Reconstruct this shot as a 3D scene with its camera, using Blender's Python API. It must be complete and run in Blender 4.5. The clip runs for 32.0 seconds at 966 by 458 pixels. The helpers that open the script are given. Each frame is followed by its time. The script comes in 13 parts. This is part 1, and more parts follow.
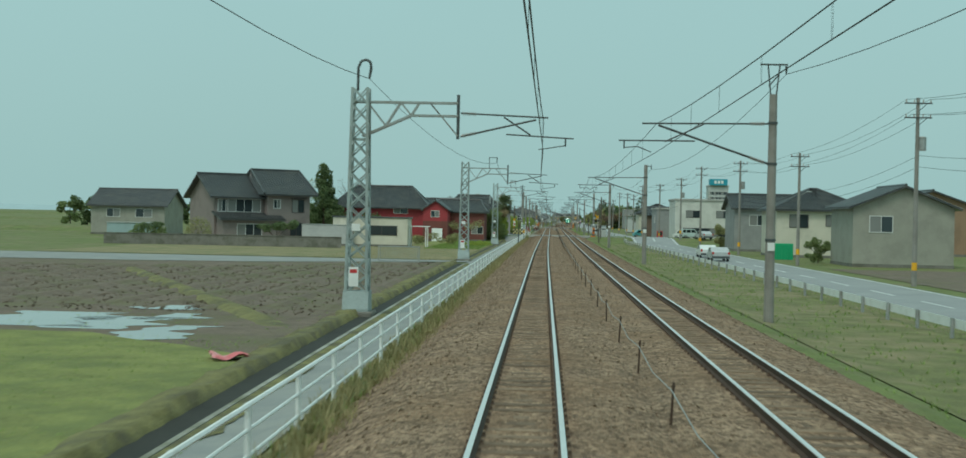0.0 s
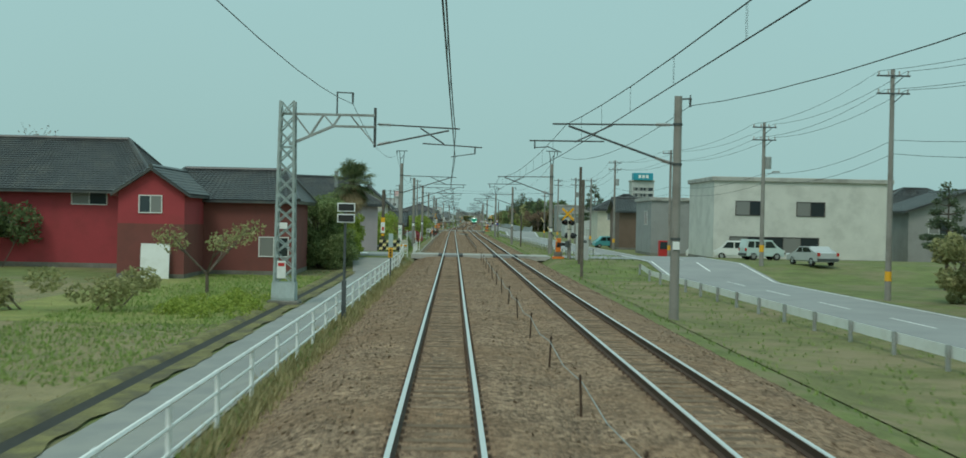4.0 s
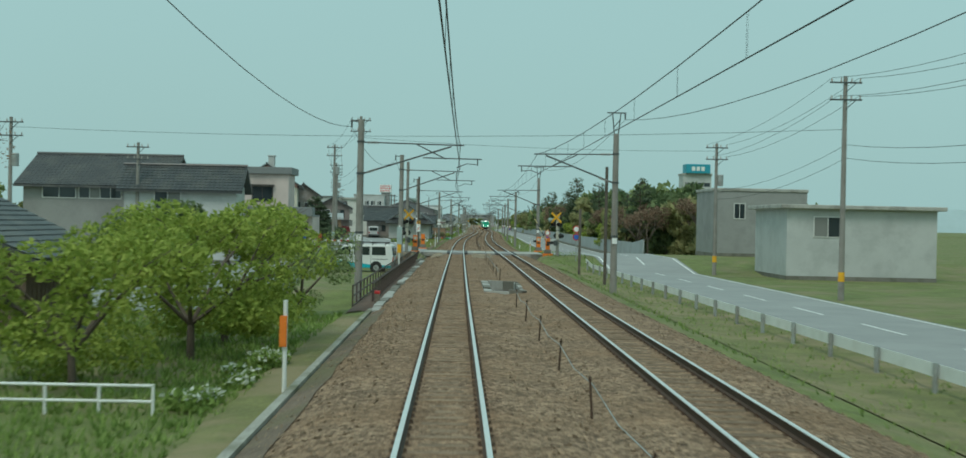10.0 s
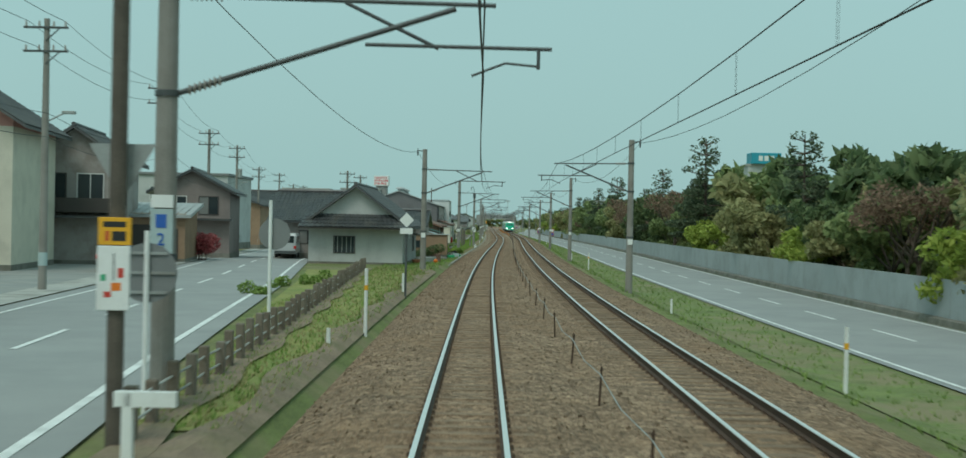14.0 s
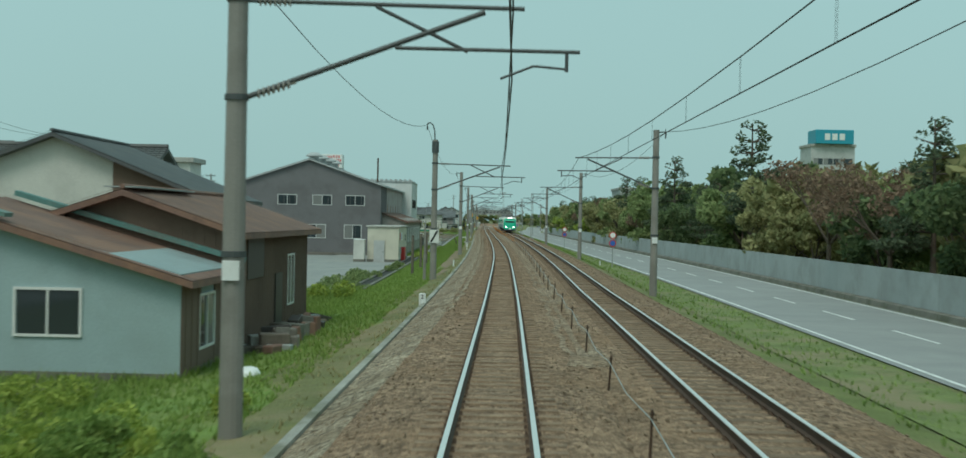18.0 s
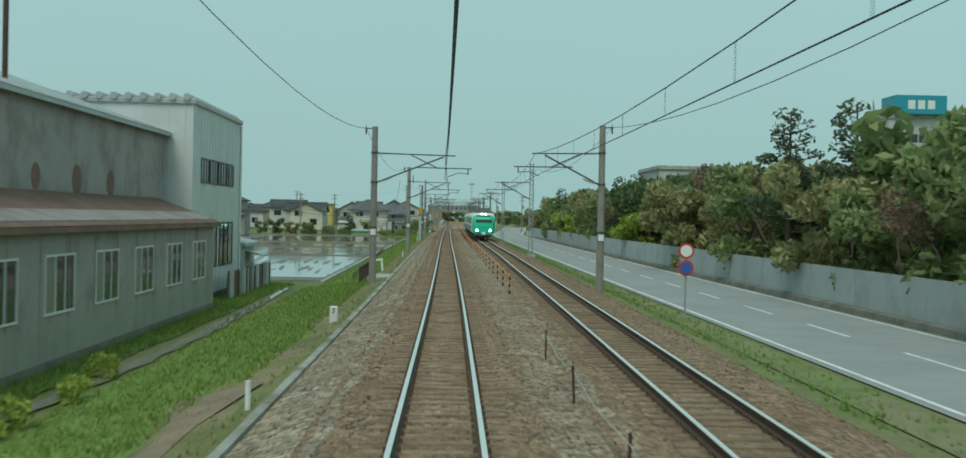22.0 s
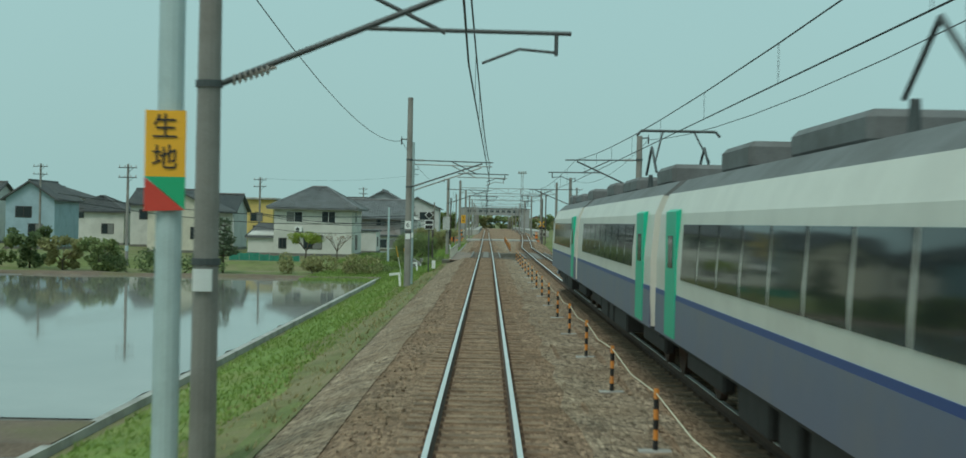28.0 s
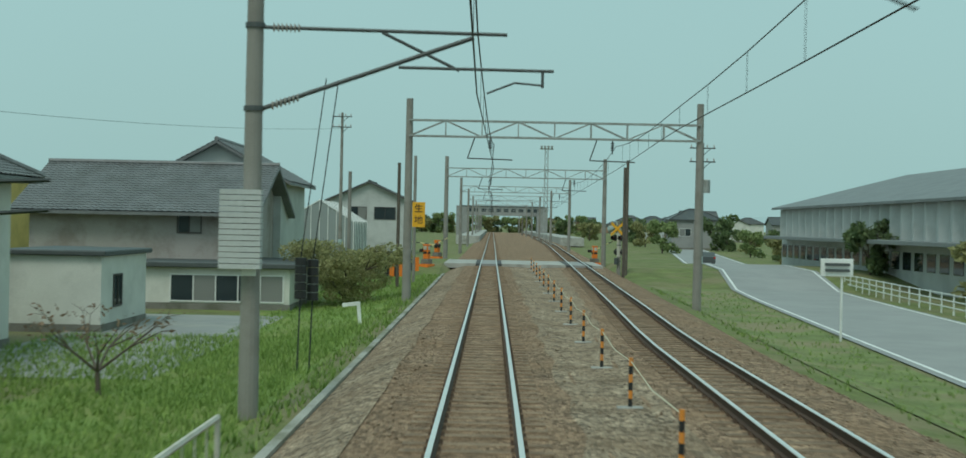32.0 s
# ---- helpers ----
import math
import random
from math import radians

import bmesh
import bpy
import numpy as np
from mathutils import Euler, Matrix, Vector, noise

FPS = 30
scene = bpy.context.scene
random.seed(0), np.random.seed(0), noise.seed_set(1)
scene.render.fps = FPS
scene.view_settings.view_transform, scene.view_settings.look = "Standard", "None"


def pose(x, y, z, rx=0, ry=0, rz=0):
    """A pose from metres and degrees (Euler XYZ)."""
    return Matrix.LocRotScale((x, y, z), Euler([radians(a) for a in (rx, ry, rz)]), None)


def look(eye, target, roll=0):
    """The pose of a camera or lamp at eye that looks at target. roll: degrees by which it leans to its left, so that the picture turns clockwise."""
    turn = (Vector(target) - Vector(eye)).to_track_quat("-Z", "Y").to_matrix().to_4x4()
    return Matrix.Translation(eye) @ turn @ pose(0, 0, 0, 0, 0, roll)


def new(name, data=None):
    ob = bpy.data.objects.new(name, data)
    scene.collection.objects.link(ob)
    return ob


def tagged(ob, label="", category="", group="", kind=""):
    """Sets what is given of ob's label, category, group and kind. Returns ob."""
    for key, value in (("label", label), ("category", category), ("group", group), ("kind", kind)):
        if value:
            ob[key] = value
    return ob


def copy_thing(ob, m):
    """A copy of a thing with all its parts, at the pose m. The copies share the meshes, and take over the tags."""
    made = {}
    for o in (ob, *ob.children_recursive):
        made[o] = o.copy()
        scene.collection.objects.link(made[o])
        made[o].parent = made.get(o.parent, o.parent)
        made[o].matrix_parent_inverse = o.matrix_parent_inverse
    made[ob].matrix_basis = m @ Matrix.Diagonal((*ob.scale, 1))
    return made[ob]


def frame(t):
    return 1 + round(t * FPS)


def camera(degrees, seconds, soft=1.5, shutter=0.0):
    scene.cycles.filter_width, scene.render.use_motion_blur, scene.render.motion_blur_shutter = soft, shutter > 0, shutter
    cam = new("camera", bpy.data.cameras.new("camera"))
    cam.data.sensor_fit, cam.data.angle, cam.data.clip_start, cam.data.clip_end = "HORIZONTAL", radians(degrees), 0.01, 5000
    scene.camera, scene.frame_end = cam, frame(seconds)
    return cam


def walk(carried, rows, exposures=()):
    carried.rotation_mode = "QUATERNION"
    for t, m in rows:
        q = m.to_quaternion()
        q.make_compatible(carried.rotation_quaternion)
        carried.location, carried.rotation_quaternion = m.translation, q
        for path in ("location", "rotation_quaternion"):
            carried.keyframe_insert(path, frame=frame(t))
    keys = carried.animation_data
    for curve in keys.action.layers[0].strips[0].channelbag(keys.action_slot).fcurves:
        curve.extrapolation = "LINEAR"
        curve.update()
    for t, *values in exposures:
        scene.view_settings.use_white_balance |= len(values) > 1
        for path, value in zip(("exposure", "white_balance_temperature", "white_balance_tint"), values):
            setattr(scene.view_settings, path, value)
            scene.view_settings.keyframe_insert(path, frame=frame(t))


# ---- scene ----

# ---------------------------------------------------------------- camera
cam = camera(41.0, 32.0, soft=1.55, shutter=0.18)
# seconds, x, y, yaw, pitch in degrees; the eye rides 2.75 m over the rail heads
PATH = [
    (0.0, 0.27, 0.00, 2.71, -0.50), (0.5, 0.22, 15.23, 1.90, -0.43), (1.0, 0.10, 30.49, 1.11, -0.40),
    (1.5, 0.10, 45.78, 0.17, -0.36), (2.0, 0.13, 61.11, -0.65, -0.39), (2.5, 0.13, 76.47, -1.30, -0.41),
    (4.5, 0.36, 138.17, -1.71, -0.45), (5.0, 0.45, 153.55, -1.87, -0.44), (5.5, 0.50, 168.86, -1.95, -0.44),
    (6.0, 0.60, 184.10, -1.99, -0.43), (6.5, 0.69, 199.29, -1.99, -0.40), (7.0, 0.76, 214.40, -1.94, -0.37),
    (7.5, 0.89, 229.46, -1.90, -0.35), (8.0, 0.89, 244.45, -1.85, -0.34), (8.5, 0.99, 259.42, -1.74, -0.32),
    (9.0, 1.04, 274.44, -1.68, -0.31), (9.5, 1.06, 289.50, -1.57, -0.30), (10.0, 1.19, 304.60, -1.44, -0.31),
    (10.5, 1.25, 319.74, -1.41, -0.31), (11.0, 1.32, 334.92, -1.40, -0.34), (11.5, 1.43, 350.14, -1.27, -0.30),
    (12.0, 1.58, 365.40, -1.17, -0.30), (12.5, 1.72, 380.68, -1.06, -0.29), (13.0, 1.81, 395.97, -0.93, -0.34),
    (13.5, 1.97, 411.27, -0.82, -0.33), (14.0, 2.08, 426.57, -0.73, -0.27), (14.5, 2.22, 441.89, -0.62, -0.26),
    (16.5, 3.29, 503.17, -0.54, -0.22), (17.0, 3.71, 518.43, -0.63, -0.28), (17.5, 4.17, 533.63, -0.81, -0.30),
    (18.0, 4.67, 548.78, -1.03, -0.43), (18.5, 5.22, 563.88, -1.26, -0.47), (19.0, 5.77, 578.93, -1.51, -0.57),
    (19.5, 6.32, 593.92, -1.83, -0.59), (20.0, 6.84, 608.86, -2.04, -0.62), (20.5, 7.35, 623.72, -2.19, -0.59),
    (21.0, 7.80, 638.50, -2.33, -0.54), (21.5, 8.20, 653.19, -2.45, -0.52), (22.0, 8.53, 667.78, -2.47, -0.51),
    (22.5, 8.84, 682.28, -2.41, -0.47), (23.0, 9.07, 696.69, -2.38, -0.46), (23.5, 9.37, 711.01, -2.28, -0.49),
    (24.0, 9.57, 725.24, -2.07, -0.48), (24.5, 9.80, 739.43, -1.81, -0.49), (25.0, 9.97, 753.63, -1.51, -0.47),
    (25.5, 10.19, 767.83, -1.20, -0.41), (27.5, 11.01, 824.72, -0.82, -0.30), (28.0, 11.23, 838.97, -0.78, -0.29),
    (28.5, 11.49, 853.24, -0.70, -0.24), (29.0, 11.79, 867.57, -0.55, -0.19), (29.5, 12.02, 881.94, -0.46, -0.13),
    (30.0, 12.27, 896.37, -0.48, -0.09), (30.5, 12.55, 910.86, -0.51, -0.09), (31.0, 12.79, 925.39, -0.49, -0.12),
    (31.5, 13.09, 939.98, -0.54, -0.15), (32.0, 13.28, 954.62, -0.53, -0.18),
]
ROLL = -1.18
walk(cam, [(t, pose(x, y, 2.75, 90 + pitch, ROLL, yaw)) for t, x, y, yaw, pitch in PATH],
     exposures=[(0.0, 0.0, 6400, 3), (32.0, 0.0, 6400, 3)])

# ---------------------------------------------------------------- light: overcast spring day
world = bpy.data.worlds.new("overcast")
scene.world = world
world.use_nodes = True
wn = world.node_tree.nodes
wl = world.node_tree.links
wn.clear()
w_out = wn.new("ShaderNodeOutputWorld")
w_bg = wn.new("ShaderNodeBackground")
w_sky = wn.new("ShaderNodeTexSky")
w_sky.sky_type = "NISHITA"
w_sky.sun_disc = False
w_sky.sun_elevation = radians(48)
w_sky.sun_rotation = radians(200)
w_sky.dust_density = 6.0
w_mix = wn.new("ShaderNodeMix")
w_mix.data_type = "RGBA"
w_mix.inputs[0].default_value = 0.88
w_grad = wn.new("ShaderNodeValToRGB")
w_co = wn.new("ShaderNodeTexCoord")
w_sep = wn.new("ShaderNodeSeparateXYZ")
w_noise = wn.new("ShaderNodeTexNoise")
w_noise.inputs["Scale"].default_value = 2.2
w_noise.inputs["Detail"].default_value = 3
w_add = wn.new("ShaderNodeMath")
w_add.operation = "MULTIPLY_ADD"
w_add.inputs[1].default_value = 0.35
w_grad.color_ramp.elements[0].position = 0.0
w_grad.color_ramp.elements[0].color = (4.1, 6.15, 6.1, 1)
w_grad.color_ramp.elements[1].position = 0.55
w_grad.color_ramp.elements[1].color = (4.6, 7.2, 7.25, 1)
w_bg.inputs["Strength"].default_value = 0.09
wl.new(w_co.outputs["Generated"], w_sep.inputs[0])
wl.new(w_co.outputs["Generated"], w_noise.inputs["Vector"])
wl.new(w_noise.outputs["Fac"], w_add.inputs[0])
wl.new(w_sep.outputs["Z"], w_add.inputs[2])
wl.new(w_add.outputs[0], w_grad.inputs[0])
wl.new(w_sky.outputs[0], w_mix.inputs[6])
wl.new(w_grad.outputs[0], w_mix.inputs[7])
wl.new(w_mix.outputs[2], w_bg.inputs[0])
wl.new(w_bg.outputs[0], w_out.inputs[0])
sun_data = bpy.data.lights.new("sun", "SUN")
sun_data.energy = 1.2
sun_data.angle = radians(22)
sun_data.color = (1.0, 0.97, 0.9)
sun = new("sun", sun_data)
sun.matrix_world = look((0, 0, 100), (25, 60, 0))

# ---------------------------------------------------------------- the line in plan
CENTRE = [0.00, 0.00, 0.00, 0.06, 0.26, 0.54, 0.80, 1.05, 1.31, 1.69, 2.16, 3.07, 4.58, 6.40, 7.97, 9.01, 9.80, 10.51, 11.30, 12.17, 13.05, 13.87, 14.65, 15.49, 16.31, 17.13, 17.95]

def centre(s):
    """Sideways place of the running track's middle, s metres along."""
    u = (s + 50) / 50
    n = len(CENTRE)
    if u >= n - 2:
        return CENTRE[-1] + (s - 1250) * 0.0165
    if u < 1:
        return 0.0
    k = int(u)
    q = u - k
    a, b, c, d = CENTRE[k - 1], CENTRE[k], CENTRE[k + 1], CENTRE[k + 2]
    return b + 0.5 * q * (c - a + q * (2 * a - 5 * b + 4 * c - d + q * (3 * (b - c) + d - a)))


def lerp_table(table, s):
    return float(np.interp(s, [a for a, b in table], [b for a, b in table]))


def P(s, off, z=0.0):
    return Vector((centre(s) + off, s, z))


def heading(s):
    return -math.degrees(math.atan((centre(s + 3) - centre(s - 3)) / 6))


SECOND = [(0, 4.18), (160, 4.14), (225, 4.16), (270, 4.24), (330, 4.34), (395, 4.4), (421, 4.32), (450, 4.22), (467, 4.12), (530, 3.99), (556, 3.88), (575, 3.79), (600, 3.72), (615, 3.78), (645, 3.89),
          (675, 4.04), (705, 4.2), (735, 4.34), (765, 4.5), (850, 4.48), (907, 4.36), (935, 4.4), (966, 4.52), (987, 4.64), (1001, 5.1), (1048, 6.5), (1151, 9.2), (1300, 11.3), (1480, 13.2)]


def second(s):
    """Sideways place of the opposite track."""
    return lerp_table(SECOND, s)


LEFT_Z = [(-300, -1.05), (195, -1.0), (210, -0.9), (215, -0.1), (230, -0.1), (245, -0.75), (400, -0.85), (410, -0.7), (415, -0.06),
          (430, -0.06), (440, -0.15), (520, -0.3), (545, -0.7), (580, -1.1), (620, -1.45), (940, -1.6), (1035, -1.3), (1045, -0.06),
          (1060, -0.06), (1090, -0.9), (3000, -0.9)]
RIGHT_Z = [(-300, -1.0), (205, -1.0), (215, -0.1), (230, -0.1), (245, -1.0), (405, -1.0), (415, -0.06), (430, -0.06), (445, -1.0),
           (1035, -1.0), (1045, -0.06), (1060, -0.06), (1090, -1.0), (3000, -1.0)]
ROAD_R = [(-100, 16.3), (90, 15.4), (300, 13.2), (430, 11.6), (640, 10.3), (740, 9.7), (930, 9.4), (960, 10.1), (1000, 12.6), (1024, 14.2), (1060, 17.4), (1100, 21.6), (1160, 28.5), (1600, 80)]


def gz(s, off, streams=False):
    """Height of the ground; with streams, of the stream beds too."""
    zl, zr = lerp_table(LEFT_Z, s), lerp_table(RIGHT_Z, s)
    soft = 560 < s < 1040
    a = 0.4 if soft else 1.0
    b = 0.75 if soft else 1.0
    top = -0.62 if zl < -0.6 else zl
    r = second(s)
    mid = -0.75
    if streams and 945.9 < s < 965.6:
        mid = -2.6
    if streams and 949 < s < 961:
        zl = zr = top = mid = -2.6
    if streams and 359 < s < 366:
        zl, top, mid = -1.7, -1.7, -1.7
    xs = [-7.6, -6.0, -4.6, -3.3, -2.4, 2.0, r + 2.4, r + 3.3, r + 4.6]
    zs = [zl, top + (zl - top) * b, top + (zl - top) * a, top, mid, mid, mid, max(-0.7, zr) if zr > -0.7 else (zr if zr < -2 else -0.7), zr]
    return float(np.interp(off, xs, zs))


# ---------------------------------------------------------------- helpers for meshes
def part(name, bm, material, parent=None, label="", smooth=False):
    me = bpy.data.meshes.new(name)
    if isinstance(bm, tuple):
        me.from_pydata(bm[0], [], bm[1])
    else:
        bm.to_mesh(me)
        bm.free()
    if smooth:
        me.polygons.foreach_set("use_smooth", [True] * len(me.polygons))
    me.materials.append(material)
    ob = new(name, me)
    if parent is not None:
        ob.parent = parent
    if label:
        ob["label"] = label
    return ob


def thing(name, s, off, z=None, turn=0.0, label="", category="", group="", kind=""):
    ob = new(name)
    ob.empty_display_size = 0.2
    p = P(s, off, gz(s, off) if z is None else z)
    ob.matrix_basis = pose(p.x, p.y, p.z, 0, 0, heading(s) + turn)
    return tagged(ob, label, category, group, kind)


def box(bm, x0, x1, y0, y1, z0, z1):
    v = [bm.verts.new((x, y, z)) for z in (z0, z1) for x, y in ((x0, y0), (x1, y0), (x1, y1), (x0, y1))]
    for f in ((3, 2, 1, 0), (4, 5, 6, 7), (0, 1, 5, 4), (1, 2, 6, 5), (2, 3, 7, 6), (3, 0, 4, 7)):
        bm.faces.new([v[i] for i in f])
    return v


def bevelled(bm, x0, x1, y0, y1, z0, z1, r):
    """A box with its corners and edges taken off."""
    sub = bmesh.new()
    box(sub, x0, x1, y0, y1, z0, z1)
    bmesh.ops.bevel(sub, geom=sub.edges[:], offset=r, segments=1, affect="EDGES")
    base = len(bm.verts)
    vs = [bm.verts.new(v.co) for v in sub.verts]
    for f in sub.faces:
        bm.faces.new([vs[v.index] for v in f.verts])
    sub.free()


def tube(bm, a, b, r0, r1=None, n=8, caps=True):
    a, b = Vector(a), Vector(b)
    r1 = r0 if r1 is None else r1
    q = (b - a).to_track_quat("Z", "Y")
    ra, rb = [], []
    for i in range(n):
        w = 2 * math.pi * i / n
        d = q @ Vector((math.cos(w), math.sin(w), 0))
        ra.append(bm.verts.new(a + d * r0))
        rb.append(bm.verts.new(b + d * r1))
    for i in range(n):
        j = (i + 1) % n
        bm.faces.new((ra[i], ra[j], rb[j], rb[i]))
    if caps:
        bm.faces.new(ra[::-1])
        bm.faces.new(rb)


def beam(bm, a, b, w, h=None):
    """A square bar from a to b."""
    a, b = Vector(a), Vector(b)
    h = w if h is None else h
    d = (b - a).normalized()
    up = Vector((0, 0, 1)) if abs(d.z) < 0.95 else Vector((0, 1, 0))
    sx = d.cross(up).normalized() * w / 2
    sy = sx.cross(d).normalized() * h / 2
    v = [bm.verts.new(p + i * sx + j * sy) for p in (a, b) for i, j in ((-1, -1), (1, -1), (1, 1), (-1, 1))]
    for f in ((3, 2, 1, 0), (4, 5, 6, 7), (0, 1, 5, 4), (1, 2, 6, 5), (2, 3, 7, 6), (3, 0, 4, 7)):
        bm.faces.new([v[i] for i in f])


def prism(bm, outline, x0, x1, axis="x"):
    """An outline in the other two axes, drawn out from x0 to x1."""
    def at(u, v, w):
        return (w, u, v) if axis == "x" else (u, w, v) if axis == "y" else (u, v, w)
    a = [bm.verts.new(at(u, v, x0)) for u, v in outline]
    b = [bm.verts.new(at(u, v, x1)) for u, v in outline]
    n = len(outline)
    bm.faces.new(a)
    bm.faces.new(b[::-1])
    for i in range(n):
        j = (i + 1) % n
        bm.faces.new((a[j], a[i], b[i], b[j]))


def solid(*boxes):
    bm = bmesh.new()
    for b in boxes:
        box(bm, *b)
    return bm


def strip(name, section, s0, s1, step, material, parent=None, label="", kind="", category="", closed=False, smooth=False):
    """Sweeps section(s) -> [(off, z), ...] along the line."""
    n = max(1, int(round((s1 - s0) / step)))
    verts, faces = [], []
    m = 0
    for i in range(n + 1):
        s = s0 + (s1 - s0) * i / n
        row = section(s)
        m = len(row)
        c = centre(s)
        verts += [(c + o, s, z) for o, z in row]
    for i in range(n):
        for j in range(m if closed else m - 1):
            k = (j + 1) % m
            faces.append((i * m + j, i * m + k, (i + 1) * m + k, (i + 1) * m + j))
    if closed:
        faces.append(tuple(range(m))[::-1])
        faces.append(tuple(range(n * m, n * m + m)))
    ob = part(name, (verts, faces), material, parent, label, smooth)
    return tagged(ob, label, category, "", kind)


# ---------------------------------------------------------------- materials
def material(name, colour, rough=0.8, metal=0.0, vary=0.25, scale=3.0, fine=40.0, bump=0.0, dirt=None, dirt_scale=0.6, dirt_amount=0.45,
             spec=0.5, alpha_random=0.0, bump_scale=None):
    """A painted or natural surface: base colour with grain at two scales, stains and relief."""
    mt = bpy.data.materials.new(name)
    mt.use_nodes = True
    n, l = mt.node_tree.nodes, mt.node_tree.links
    b = n["Principled BSDF"]
    b.inputs["Roughness"].default_value = rough
    b.inputs["Metallic"].default_value = metal
    b.inputs["Specular IOR Level"].default_value = spec
    co = n.new("ShaderNodeTexCoord")
    geo = n.new("ShaderNodeNewGeometry")
    big = n.new("ShaderNodeTexNoise")
    big.inputs["Scale"].default_value = scale
    big.inputs["Detail"].default_value = 4
    small = n.new("ShaderNodeTexNoise")
    small.inputs["Scale"].default_value = fine
    small.inputs["Detail"].default_value = 3
    l.new(geo.outputs["Position"], big.inputs["Vector"])
    l.new(geo.outputs["Position"], small.inputs["Vector"])
    mixv = n.new("ShaderNodeMath")
    mixv.operation = "ADD"
    l.new(big.outputs["Fac"], mixv.inputs[0])
    l.new(small.outputs["Fac"], mixv.inputs[1])
    mr = n.new("ShaderNodeMapRange")
    mr.inputs["From Min"].default_value = 0.6
    mr.inputs["From Max"].default_value = 1.4
    mr.inputs["To Min"].default_value = 1 - vary
    mr.inputs["To Max"].default_value = 1 + vary
    l.new(mixv.outputs[0], mr.inputs["Value"])
    mul = n.new("ShaderNodeMix")
    mul.data_type = "RGBA"
    mul.blend_type = "MULTIPLY"
    mul.inputs[0].default_value = 1.0
    mul.inputs[6].default_value = (*colour, 1)
    l.new(mr.outputs[0], mul.inputs[7])
    last = mul.outputs[2]
    if alpha_random:
        info = n.new("ShaderNodeObjectInfo")
        rr = n.new("ShaderNodeMapRange")
        rr.inputs["To Min"].default_value = 1 - alpha_random
        rr.inputs["To Max"].default_value = 1 + alpha_random
        l.new(info.outputs["Random"], rr.inputs["Value"])
        m3 = n.new("ShaderNodeMix")
        m3.data_type = "RGBA"
        m3.blend_type = "MULTIPLY"
        m3.inputs[0].default_value = 1.0
        l.new(last, m3.inputs[6])
        l.new(rr.outputs[0], m3.inputs[7])
        last = m3.outputs[2]
    if dirt:
        dn = n.new("ShaderNodeTexNoise")
        dn.inputs["Scale"].default_value = dirt_scale
        dn.inputs["Detail"].default_value = 7
        dn.inputs["Roughness"].default_value = 0.65
        l.new(geo.outputs["Position"], dn.inputs["Vector"])
        dr = n.new("ShaderNodeMapRange")
        dr.inputs["From Min"].default_value = 0.47
        dr.inputs["From Max"].default_value = 0.62
        dr.inputs["To Max"].default_value = dirt_amount
        l.new(dn.outputs["Fac"], dr.inputs["Value"])
        dm = n.new("ShaderNodeMix")
        dm.data_type = "RGBA"
        dm.inputs[7].default_value = (*dirt, 1)
        l.new(dr.outputs[0], dm.inputs[0])
        l.new(last, dm.inputs[6])
        last = dm.outputs[2]
    l.new(last, b.inputs["Base Color"])
    if bump:
        bp = n.new("ShaderNodeBump")
        bp.inputs["Strength"].default_value = 0.8
        bp.inputs["Distance"].default_value = bump
        if bump_scale:
            bn = n.new("ShaderNodeTexNoise")
            bn.inputs["Scale"].default_value = bump_scale
            l.new(geo.outputs["Position"], bn.inputs["Vector"])
            l.new(bn.outputs["Fac"], bp.inputs["Height"])
        else:
            l.new(small.outputs["Fac"], bp.inputs["Height"])
        l.new(bp.outputs[0], b.inputs["Normal"])
    return mt


